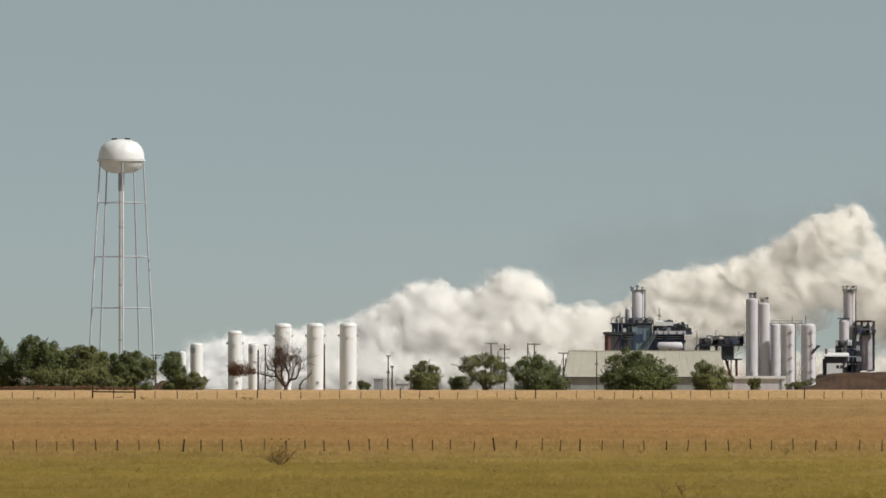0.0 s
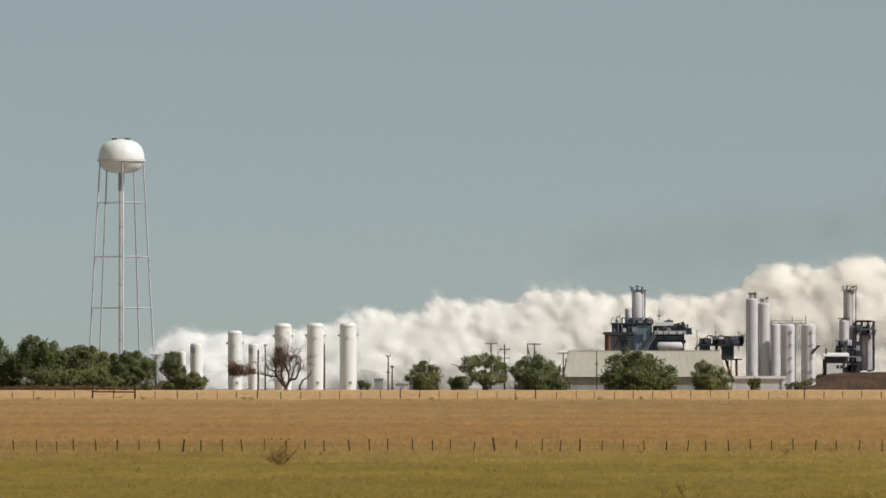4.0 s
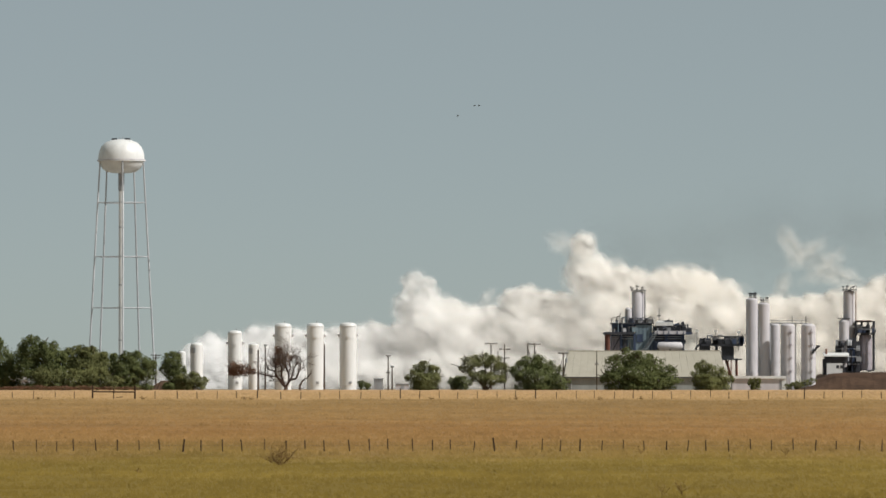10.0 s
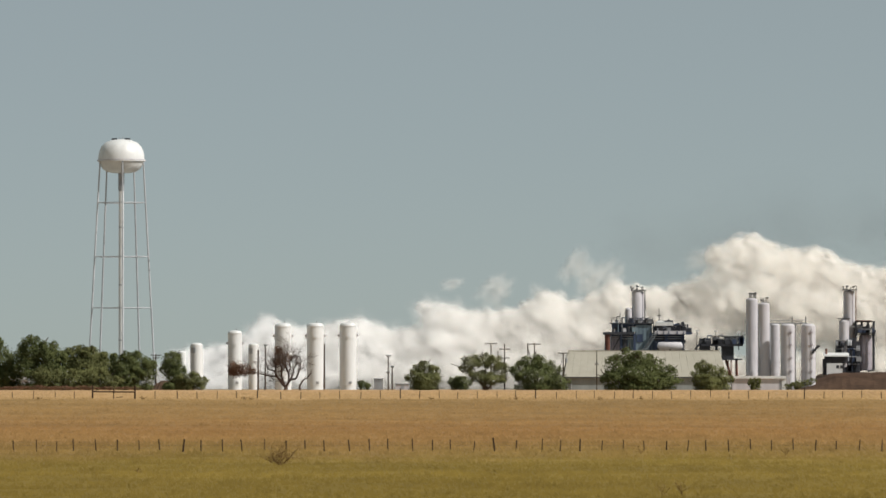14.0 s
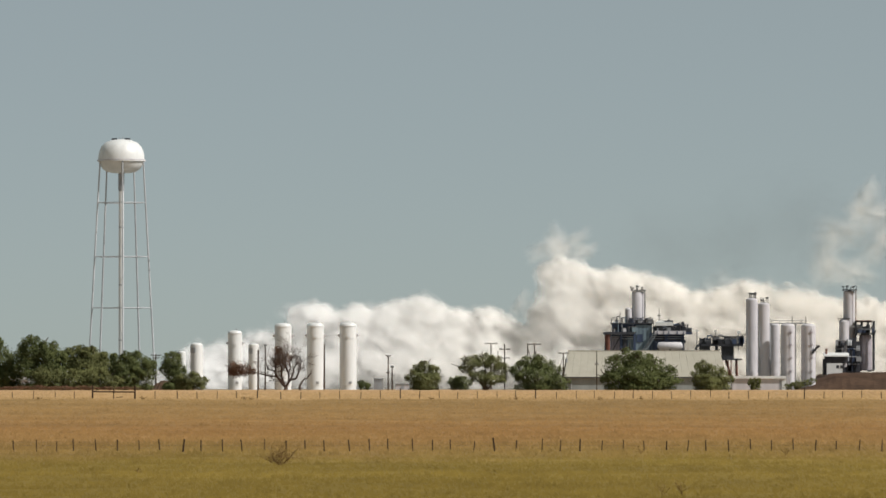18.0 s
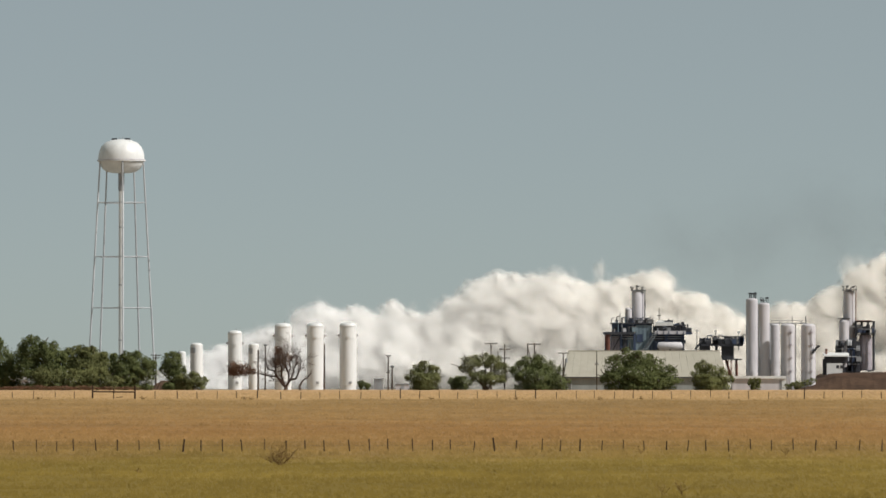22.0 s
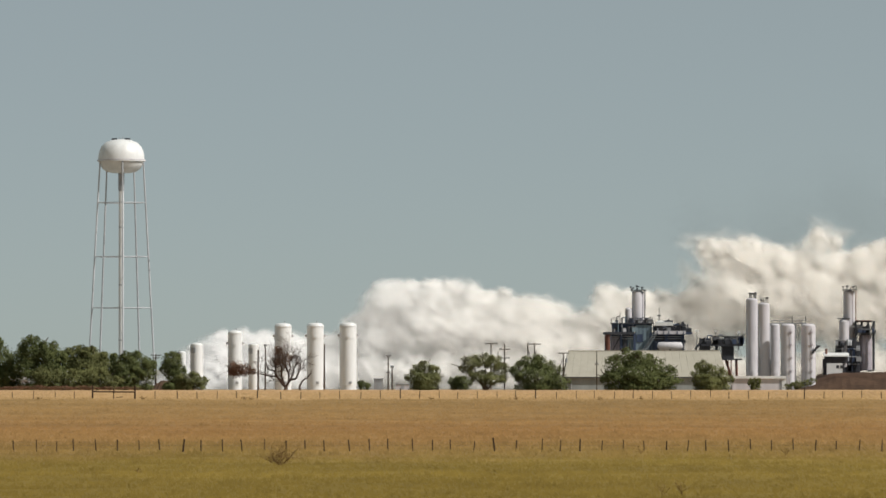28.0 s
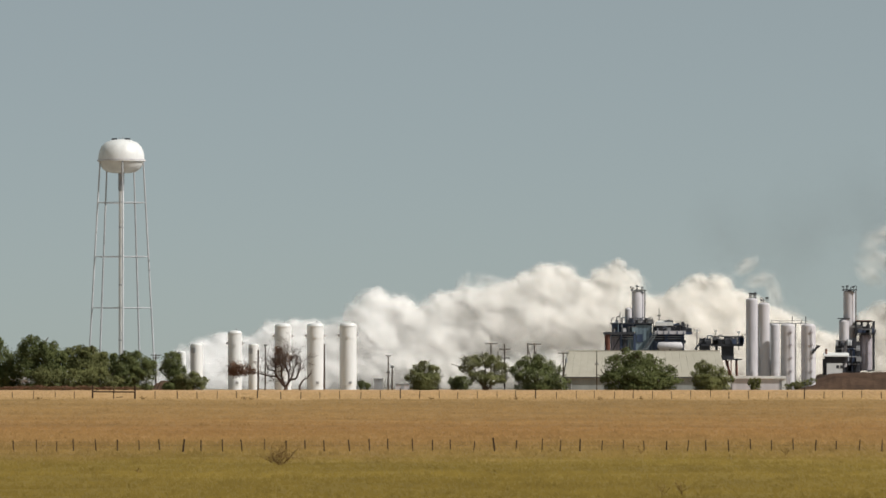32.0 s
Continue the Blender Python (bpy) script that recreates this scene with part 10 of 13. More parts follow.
    puff(5, 7.5, 4.08, 1612, -6, 5, [6.3, 9.5, 11.6, 8, 7.5, 14.7, 15.6, 12, 15.8, 13.9])
    puff(4, 8.5, 4.43, 1612, -5, 5, [1.8, 4, 7.7, 0.7, 6.9, 12.5, 12.6, 8.9, 13.6, 11.7])
    puff(4, 7.7, 4.77, 1610, 12, 5, [2.8, 4.4, 4.6, 3, 14.6, 15.6, 13.9, 11.9, 19, 14.2])
    puff(5, 7.8, 5.19, 1611, 11, 6, [2.5, 4.3, 4.8, 10.3, 11.2, 12.3, 14.6, 18, 14.4, 13.8])
    puff(2, 8.1, 5.54, 1611, -1, 6, [-0.4, 4, 2.6, 10.1, 9.1, 10.9, 11.7, 8.6, 13.2, 12.4])
    puff(0, 8.4, 5.99, 1612, 0, 6, [-8.3, 3.1, -0.3, 7.8, 6.6, 11.7, 9.1, 8.8, 14.7, 13.5])
    puff(1, 8.9, 6.50, 1614, -7, 7, [-1.9, 3, 2.9, 7.3, 8.9, 12.1, 12.2, 17.5, 15.5, 13.5])
    puff(0, 8.3, 6.93, 1611, 3, 7, [-6.2, 2.8, 3.4, 11.7, 10.7, 12, 17, 20.2, 17.6, 14.9])
    puff(2, 7.4, 7.33, 1614, 8, 8, [4.5, 5.4, 4.4, 11.6, 14.1, 15.2, 20.2, 17.9, 15.4, 12.1])
    puff(4, 7.0, 7.72, 1613, 2, 8, [-1, 3.4, 3.4, 10, 19.2, 9.3, 11.9, 11.9, 11.9, 11.4])
    puff(0, 6.2, 8.19, 1611, -4, 9, [4.5, 4.5, 12.2, 10.1, 10.2, 12.3, 12.7, 13, 13.2, 8])
    puff(5, 6.9, 8.54, 1611, 5, 9, [3.4, 3.6, 8.3, 11.2, 9.1, 12.1, 12.5, 12.7, 13, 7.5])
    puff(0, 9.0, 8.88, 1613, -6, 9, [-4, 0.4, 2.9, 13.4, 4.9, 6.7, 9.7, 11.8, 12.9, 4.4])
    puff(4, 6.5, 9.26, 1612, -2, 10, [2.1, 8.8, 4.6, 9.6, 10, 14.6, 19.3, 24, 8.9, 21])
    puff(5, 7.0, 9.73, 1613, 6, 10, [-1.8, 1.8, -0.3, 9.3, 7.5, 12.9, 18.1, 23.2, 8.9, 20.3])
    puff(1, 6.1, 10.12, 1613, -1, 11, [1.1, 2.6, 10.3, 7.6, 12.5, 17.4, 22.2, 10, 21.9, 10.2])
    puff(5, 7.9, 10.47, 1611, 4, 11, [-2.8, 0.5, 7.3, 5.4, 7.8, 9.7, 11, 8.9, 19.4, 7.8])
    puff(0, 8.8, 10.81, 1612, 11, 11, [-4.1, 1.6, 3.8, 5.8, 7.6, 7.4, 7.2, 10.6, 21.3, 8.8])
    puff(2, 6.7, 11.35, 1612, 4, 12, [2.9, 8.9, 4.6, 7.1, 9.6, 12.1, 12.7, 7, 11.4, 13.9])
    puff(2, 6.7, 11.79, 1613, -5, 12, [-0.9, 3.5, 6.9, 8.7, 10.3, 12, 12, 6.7, 12.8, 14.2])
    puff(2, 8.0, 12.30, 1613, -1, 13, [-2.7, 1.4, 3.2, 5, 6.5, 11.7, 10.5, 7.5, 11.6, 15.1])
    puff(5, 7.9, 12.64, 1612, -6, 13, [-1.2, 3.7, 4.9, 6.1, 7.3, 13.7, 6.5, 7, 11.6, 16.3])
    puff(5, 7.6, 13.15, 1611, 2, 14, [0.3, 4.8, 9, 12.8, 16.3, 4.8, 10.5, 10.4, 17.7, 4.4])
    puff(4, 7.3, 13.54, 1613, 9, 14, [0.2, 4.4, 8.6, 12.7, 5.5, 7.1, 9, 12.1, 16.9, 5.3])
    puff(0, 8.9, 14.00, 1614, 0, 15, [-0.3, 1.4, 3, 2.9, 6.6, 10.8, 10.7, 8.4, 2.2, 7.3])
    puff(3, 7.1, 14.45, 1613, 12, 15, [-0.1, 1.1, 2.3, 6.8, 12.2, 17.2, 13.8, 7.8, 5.2, 10.3])
    puff(2, 7.5, 14.87, 1610, -1, 15, [-0.5, 0.8, 2.2, 8.2, 9.6, 11.6, 15.3, 5, 6, 10.1])
    puff(4, 6.2, 15.22, 1612, -9, 16, [6.8, 9.9, 10.6, 8.2, 10.6, 13.4, 7.7, 10.3, 12.9, 24])
    puff(3, 6.1, 15.71, 1611, 10, 16, [5.1, 7.3, 9.4, 12.5, 14, 11.5, 11.9, 12.6, 13, 24.3])
    puff(3, 7.7, 16.25, 1614, -6, 17, [-0.4, 8.5, 10.3, 2.5, 12.6, 13.8, 12.1, 17.1, 22.8, 22.1])
    puff(3, 6.1, 16.68, 1612, -8, 17, [0.5, 4.2, 7.4, 6.1, 13.1, 13.7, 22.3, 22.5, 26.7, 25.5])
    puff(1, 6.5, 17.17, 1610, 8, 18, [1.2, 3.3, 8.4, 12.7, 13.5, 19.3, 28.5, 13.4, 16.6, 19.2])
    puff(4, 8.6, 17.58, 1612, 12, 18, [-1.8, 0.7, 7, 12.1, 11.9, 10.5, 6.7, 4.1, 9.3, 14.4])
    puff(4, 6.2, 18.12, 1612, 1, 19, [4.3, 10.2, 11.6, 15.2, 8.7, 7.5, 8.9, 13.9, 18.5, 22.4, 22.1])
    puff(0, 6.8, 18.56, 1610, 0, 19, [-1.5, 3.9, 6.8, 8.2, 6.9, 8.4, 9.8, 12.9, 16, 19.1, 20.3, 20])
    puff(1, 7.2, 19.00, 1612, 6, 20, [1.8, 3.4, 6.7, 10.6, 12.6, 12.8, 15, 16.9, 18.9, 18.9, 21.7, 25.2])
    puff(5, 7.6, 19.44, 1611, -9, 20, [0.9, 2.7, 6.1, 12.7, 10.5, 17.3, 19.2, 18.9, 18.5, 21.1, 23.1, 24.9, 7.9])
    puff(5, 7.8, 19.97, 1610, 3, 20, [-5.3, 2.1, 6.3, 6.1, 5.5, 8.4, 12.7, 17, 19.9, 21.7, 19.5, 16.8, 5.7])
    puff(1, 6.6, 20.45, 1612, 5, 21, [3, 4.6, 9.2, 10.7, 11.2, 14.7, 18.1, 21.5, 8, 7.7, 6.5, 2.8])
    puff(5, 7.7, 20.96, 1612, 6, 21, [-7.1, 0.9, 4.3, 4.5, 10.3, 10.4, 9.5, 8.5, 11, 8.7, 4.9, 5.2])
    puff(4, 8.8, 21.51, 1611, 9, 22, [-4.2, -0.1, 1.9, 3.3, 4.9, 6.2, 7.4, 1.4, 2.1, 4.7, 6.9])
    puff(5, 6.7, 21.86, 1611, 9, 22, [-4.1, 1.5, 4.4, 6.8, 8.5, 8.5, 7.3, 6.4, 9.5, 11.7, 13.5])
    puff(4, 6.1, 22.30, 1614, 12, 23, [-1.5, 5.4, 9.3, 9.5, 9.6, 9.2, 11.7, 13.1, 15.3, 11.5])
    puff(4, 6.8, 22.82, 1613, -2, 23, [-0.5, 2.3, 2.9, 5.9, 8.4, 9.6, 8, 7.3, 13.6, 12.3])
    puff(3, 6.3, 23.20, 1613, 6, 24, [-0.8, 1.9, 4.9, 7.9, 10.8, 12.7, 8.8, 9.5, 13.3])
    puff(3, 7.1, 23.66, 1614, -9, 24, [0.3, 1.4, 5.4, 9.3, 13.2, 14.8, 14.1, 14.9, 16.1])
    puff(0, 8.1, 24.17, 1611, -2, 25, [2.4, 5.8, 9.1, 12.2, 4.9, 5.7, 11.1, 12.3])
    puff(5, 7.2, 24.56, 1613, 8, 25, [0.9, 3.2, 5, 6.7, 0.9, 2.8, 7.9, 11])
    puff(5, 8.6, 24.97, 1614, 3, 25, [-5.4, -0.4, 0.5, 1.4, 0.9, 4, 4.6, 9.6])
    puff(0, 8.1, 25.50, 1612, 5, 26, [0.2, 1.2, 2.2, 2.6, 4, 8.2, 8.7])
    puff(1, 7.5, 25.85, 1612, -7, 26, [-1, 0.5, 1.6, 1.9, 3.7, 5, 9.6])
    puff(0, 6.8, 26.43, 1614, -8, 27, [1.6, 2, 2.6, 5.3, 4.6, 4.1])
    puff(5, 7.6, 27.24, 1612, -7, 28, [-3.2, 0.2, 2.3, 2.9, 3.7])
    puff(5, 7.2, 28.75, 1612, -2, 29, [-4.2, -0.7, 2.1, 1.8])
    puff(2, 6.1, 29.75, 1613, -4, 30, [-2, 2.4, 4.4])
    puff(1, 8.0, 31.14, 1614, -7, 32, [-0.4])
    puff(1, 5.9, -8.87, 1561, 11, 0, [4.1, 4.1])
    puff(2, 5.1, -8.55, 1561, 12, 0, [3.6, 3.6])
    puff(0, 6.5, -8.19, 1560, -3, 0, [4, 4])
    puff(1, 5.4, -7.92, 1561, 8, 0, [4.8, 4.8])
    puff(2, 6.2, -7.68, 1560, -6, 0, [3.2, 3.2, 3.2])
    puff(3, 6.9, -7.32, 1563, -6, 0, [3.2, 3.2, 3.2])
    puff(3, 6.3, -7.06, 1563, 2, 0, [3.9, 3.9, 3.9])
    puff(2, 6.2, -6.80, 1564, -2, 0, [3, 3, 3, 3])
    puff(2, 6.5, -6.57, 1561, 11, 0, [3.9, 3.9, 3.9, 3.9])
    puff(4, 5.5, -6.34, 1561, 0, 0, [4.2, 4.2, 4.2, 4.2])
    puff(1, 6.7, -6.09, 1560, 8, 0, [3, 3, 3, 3])
    puff(2, 6.9, -5.84, 1562, 12, 0, [4.6, 4.6, 4.6, 4.1, 4.6])
    puff(4, 6.6, -5.53, 1564, 13, 0, [2.9, 2.9, 2.9, 2.9, 2.9])
    puff(5, 7.3, -5.18, 1560, 13, 0, [2.9, 2.9, 2.9, 2.9, 2.9])
    puff(0, 5.8, -4.83, 1564, -4, 0, [4.7, 4.7, 4.7, 4.7, 4.7, 4.7])
    puff(3, 6.1, -4.56, 1560, -3, 0, [5.4, 5.4, 5.4, 5.4, 5.4, 5.4])
    puff(2, 7.4, -4.25, 1561, -8, 0, [2.7, 2.7, 2.7, 2.7, 2.7, 2.7])
    puff(3, 5.6, -3.98, 1563, -2, 0, [3.8, 3.8, 3.8, 3.8, 3.8, 3.8])
    puff(1, 6.6, -3.61, 1561, 1, 0, [4.2, 4.2, 4.2, 4.2, 4.2, 4.2, 4.2])
    puff(2, 6.1, -3.28, 1562, 9, 0, [3.1, 3.1, 3.1, 3.1, 3.1, 3.1, 3.1])
    puff(1, 7.2, -3.02, 1564, 8, 0, [3.6, 3.6, 3.6, 3.6, 3.6, 3.6, 3.6])
    puff(0, 6.7, -2.78, 1563, 3, 0, [4.4, 4.4, 4.4, 4.4, 4.4, 4.4, 4.4, 4.4])
    puff(2, 7.2, -2.52, 1560, -9, 0, [2.8, 2.8, 2.8, 2.8, 2.8, 2.8, 2.8, 2.8])
    puff(3, 5.7, -2.28, 1562, -4, 0, [3.1, 3.1, 3.1, 3.1, 3.1, 3.1, 3.1, 3.1])
    puff(3, 6.2, -1.96, 1561, 7, 0, [2.2, 3.9, 3.9, 3.9, 3.9, 3.9, 3.4, 3.9])
    puff(5, 5.1, -1.69, 1562, -2, 0, [3, 3.2, 4.9, 4.9, 4.9, 4.9, 4.4, 4.9, 4.9])
    puff(2, 5.9, -1.42, 1563, 6, 0, [1.6, 1.9, 4.4, 4.4, 4.4, 4.4, 4.4, 4.4, 4.4])
    puff(3, 5.4, -1.14, 1564, -6, 0, [1.7, 2.7, 3.6, 3.6, 3.6, 3.6, 3.6, 3.6, 3.6])
    puff(3, 6.5, -0.76, 1561, 6, 0, [0, 3.6, 2.1, 4.6, 4.6, 4.6, 4.6, 4.6, 4.6, 4.6])
    puff(3, 5.5, -0.50, 1563, 1, 0, [0.1, 3.1, 4.5, 4.5, 4.5, 4.5, 4.5, 4.5, 4.5, 4.5])
    puff(5, 5.7, -0.24, 1563, -2, 0, [-2, 1.5, 4.2, 3.4, 5.1, 5.1, 5.1, 3.8, 5.1, 5.1])
    puff(4, 5.2, 0.03, 1560, 10, 1, [1.3, 3.9, 4.2, 4.9, 4.9, 4.9, 3.9, 4.9, 4.9])
    puff(3, 6.8, 0.35, 1560, 12, 1, [-2.2, 2.9, 3.3, 3.3, 3.3, 3.3, 3.3, 3.3, 3.3, 3.3])
    puff(2, 7.3, 0.71, 1563, -5, 1, [-3.3, 1, 3.4, 4.9, 4.6, 3.5, 4.9, 4.8, 4.9, 4.9])
    puff(2, 5.8, 0.99, 1562, 3, 1, [-4.3, 1.7, 2, 3.4, 3.4, 3.4, 3.4, 3.4, 3.4, 3.4])
    puff(2, 5.2, 1.35, 1561, 1, 2, [1.6, 3.3, 4.3, 4.3, 4.3, 4.3, 4.3, 4.3, 4.3, 4.3])
    puff(3, 5.6, 1.59, 1562, -4, 2, [-0.5, 3.4, 5.2, 5.2, 5.2, 5.2, 5.2, 5.2, 5.2, 5.2])
    puff(0, 5.2, 1.91, 1563, 5, 2, [-2.2, 1.9, 3.4, 4.6, 4.9, 4.9, 4.9, 4.9, 4.9, 4.9])
    puff(2, 6.5, 2.21, 1561, 5, 3, [-1.4, 1.3, 3.9, 4.1, 4.1, 4.1, 4.1, 4.1, 4.1, 4.1])
    puff(0, 7.2, 2.56, 1562, -9, 3, [-1.6, 0.6, 2.4, 4, 3.2, 4.8, 4.8, 4.7, 4.8, 4.8])
    puff(3, 6.4, 2.82, 1560, 10, 3, [-1.2, 0.5, 1.9, 3.3, 3.3, 3.3, 3.3, 3.3, 3.3, 3.3])
    puff(4, 7.2, 3.10, 1563, -7, 4, [-0.2, 1.7, 2.9, 2.9, 2.9, 2.9, 2.9, 2.9, 2.9, 2.9])
    puff(3, 7.1, 3.41, 1560, -1, 4, [0.1, 2.1, 3, 3, 3, 3, 3, 3, 3, 3])
    puff(1, 6.2, 3.74, 1560, 12, 4, [1.3, 3.5, 5.4, 5.4, 5.4, 4.9, 5.4, 5.4, 5.4, 5.4])
    puff(1, 6.5, 4.08, 1562, -3, 5, [3.1, 4.5, 4.5, 4.3, 3.9, 4.5, 4.5, 4.5, 4.5])
    puff(2, 7.3, 4.37, 1561, 12, 5, [1.5, 3, 3.4, 1.1, 3.4, 3.4, 3.4, 3.4, 3.4, 3.4])
    puff(4, 5.5, 4.66, 1560, -6, 5, [2.6, 4.1, 4.5, 1.7, 4.7, 4.7, 4.7, 4.7, 4.7, 4.7])
    puff(4, 6.1, 4.93, 1564, 9, 5, [0.3, 1.4, 2.3, 2.6, 5.3, 5.3, 5.3, 5.3, 5.3, 5.3])
    puff(0, 5.3, 5.20, 1563, 6, 6, [1.9, 3.5, 3.5, 4.3, 4.3, 4.3, 4.3, 4.3, 4.3, 4.3])
    puff(4, 6.9, 5.52, 1563, -4, 6, [-0.7, 2.5, 1.5, 4.5, 4.5, 4.5, 4.5, 4.5, 4.5, 4.5])
    puff(1, 5.7, 5.88, 1562, -5, 6, [-2.8, 2.8, 0.5, 4.1, 4.1, 4.1, 4.1, 4.1, 4.1, 4.1])
    puff(4, 7.2, 6.23, 1562, 9, 7, [-0.9, -0.4, 2.4, 3.3, 3.7, 3.7, 3.7, 3.7, 3.7, 3.7])
    puff(3, 6.0, 6.60, 1562, 5, 7, [-0.7, 2.1, 2, 3.7, 3.7, 3.7, 3.7, 3.7, 3.7, 3.7])
    puff(3, 7.1, 6.94, 1562, 6, 7, [-5.1, 0.8, 1.2, 3.5, 3.5, 3.5, 3.5, 3.5, 3.5, 3.5])
    puff(2, 6.6, 7.32, 1564, 8, 8, [2.2, 2.3, 1.6, 3.3, 3.3, 3.3, 3.3, 3.3, 3.3, 3.3])
    puff(5, 5.3, 7.61, 1563, -4, 8, [0.7, 3.5, 3.2, 3.5, 3.5, 3.5, 3.5, 3.5, 3.5, 3.5])
    puff(0, 7.1, 7.86, 1561, 7, 8, [-3.4, 0.7, 1, 3, 3, 3, 3, 3, 3, 3])
    puff(4, 5.9, 8.23, 1560, 6, 9, [2.4, 2.1, 4.9, 4.9, 4.9, 4.9, 4.9, 4.9, 4.9, 4.6])
    puff(3, 6.5, 8.51, 1563, -7, 9, [1.3, 1.4, 4, 4, 4, 4, 4, 4, 4, 4])
    puff(1, 6.1, 8.78, 1562, 0, 9, [1.1, 2.1, 3.2, 3.2, 3.2, 3.2, 3.2, 3.2, 3.2, 3.2])
    puff(4, 5.2, 9.09, 1563, 1, 10, [2.1, 3.6, 3.6, 3.6, 3.6, 3.6, 3.6, 3.6, 3.6])
    puff(1, 5.4, 9.33, 1562, -3, 10, [1.3, 3.4, 2.2, 3.4, 3.4, 3.4, 3.4, 3.4, 3.4, 3.4])
    puff(5, 7.4, 9.66, 1561, 6, 10, [-2.2, 0.4, -2.1, 2.7, 2.7, 2.7, 2.7, 2.7, 2.7, 2.7])
    puff(0, 5.0, 9.93, 1562, 11, 10, [-2.5, 1.6, 1.1, 4.8, 4.8, 4.8, 4.8, 4.8, 4.8, 4.8])
    puff(0, 6.9, 10.22, 1560, -9, 11, [-1.8, -0, 3.8, 3.1, 3.8, 3.8, 3.8, 3.8, 3.8, 3.8])
    puff(2, 5.9, 10.48, 1561, 4, 11, [-1.1, 1.1, 3.6, 3.6, 3.6, 3.6, 3.6, 3.6, 3.6, 3.6])
    puff(1, 7.0, 10.73, 1561, 5, 11, [-2.1, -0, 2.6, 2.9, 2.9, 2.9, 2.9, 2.9, 2.9, 2.9])
    puff(2, 5.6, 11.07, 1561, -5, 12, [1.3, 3.9, 2.2, 4, 4.7, 4.7, 4.7, 4.7, 4.7])
    puff(3, 6.6, 11.31, 1564, -2, 12, [0.1, 4.1, 1.1, 2.9, 4.1, 4.1, 4.1, 3.4, 4.1, 4.1])
    puff(2, 6.9, 11.59, 1563, -8, 12, [-1.3, 2.2, 1.9, 3.6, 3.7, 3.7, 3.7, 2.3, 3.7, 3.7])
    puff(0, 6.2, 11.84, 1563, -8, 12, [-2.5, 0.6, 3.1, 4, 4, 4, 4, 3.3, 4, 4])
    puff(1, 7.0, 12.17, 1563, 0, 13, [-2, 1.1, 2.6, 4, 4.1, 4.1, 4.1, 4.1, 4.1, 4.1])
    puff(5, 6.0, 12.46, 1561, 2, 13, [-0.5, 2.1, 3.1, 3.6, 3.6, 3.6, 3.6, 3.6, 3.6, 3.6])
    puff(4, 5.0, 12.76, 1560, 11, 13, [-0.4, 3.6, 3.6, 3.6, 3.6, 3.6, 3.6, 3.6, 3.6, 3.6])
    puff(3, 6.7, 13.03, 1563, 11, 14, [-0.1, 2.6, 3.1, 3.1, 3.1, 1.8, 3.1, 3.1, 3.1])
    puff(3, 7.2, 13.27, 1563, 9, 14, [-1.7, 1.3, 4.2, 4.2, 4.2, 2.1, 4.2, 4.2, 4.2, 1.4])
    puff(2, 5.3, 13.53, 1561, -8, 14, [-0.1, 2.9, 4, 4, 4, 4, 4, 4, 4, 3.5])
    puff(1, 7.3, 13.80, 1563, -7, 14, [-2.4, 1, 3.2, 3.2, 1.2, 3.2, 3.2, 3.2, 3.2, 1.6])
    puff(0, 6.9, 14.09, 1564, 13, 15, [-0.2, 0.9, 2, 3.6, 4.9, 4.9, 4.9, 4.9, 2.2, 4.9])
    puff(0, 7.2, 14.40, 1564, 11, 15, [-1.6, -0.7, 0.1, 2.7, 2.7, 2.7, 2.7, 2.7, 2, 2.7])
    puff(2, 6.5, 14.68, 1560, 10, 15, [-1, -0.2, 0.6, 4.3, 5.4, 5.4, 5.4, 4.3, 3.2, 5.4])
    puff(3, 6.1, 14.96, 1561, 12, 15, [-0.4, 0.8, 1.8, 5.2, 5.2, 5.2, 5.2, 3, 4.4, 5.2])
    puff(3, 6.8, 15.25, 1560, -6, 16, [2.2, 4.3, 4.8, 3.3, 4.8, 5.3, 3.1, 4.8, 5.3, 5.3])
    puff(5, 6.8, 15.52, 1561, -6, 16, [1.5, 3, 4.1, 4.3, 4.3, 4.3, 4.3, 4.3, 4.3, 4.3])
    puff(0, 6.3, 15.88, 1562, 1, 16, [0.3, 1.4, 3.9, 4.8, 4.8, 4.8, 4.8, 4.8, 4.8, 4.8])
    puff(2, 6.9, 16.17, 1561, 6, 17, [-1.6, 4.3, 4.3, 1.3, 4.3, 4.3, 4.3, 4.3, 4.3, 4.3])
    puff(3, 5.7, 16.51, 1562, -6, 17, [-0.1, 2.2, 3.8, 2.4, 3.8, 3.8, 3.8, 3.8, 3.8, 3.8])
    puff(2, 5.0, 16.76, 1560, 13, 17, [-0.3, 2.5, 4.6, 4.5, 4.6, 4.6, 4.6, 4.6, 4.6, 4.6])
    puff(0, 5.0, 17.01, 1561, 10, 18, [1.6, 3.8, 4.9, 4.9, 4.9, 4.9, 4.9, 4.9, 4.9])
    puff(0, 6.7, 17.24, 1561, -3, 18, [-1.1, 0.6, 4.8, 5.3, 5.3, 5.3, 5.3, 5.3, 5.3, 5.3])
    puff(1, 6.0, 17.56, 1563, 6, 18, [-0.5, 1.1, 4.1, 4.1, 4.1, 4.1, 4.1, 3.6, 4.1, 4.1])
    puff(1, 7.0, 17.89, 1563, 6, 18, [-4.1, 1, 3.2, 3.2, 3.2, 3, 1.6, 1.9, 3.2, 3.2, 3.2])
    puff(5, 5.8, 18.27, 1563, 3, 19, [1.3, 3.3, 4.7, 4.7, 4.7, 4.7, 4.7, 4.7, 4.7, 4.7, 4.7])
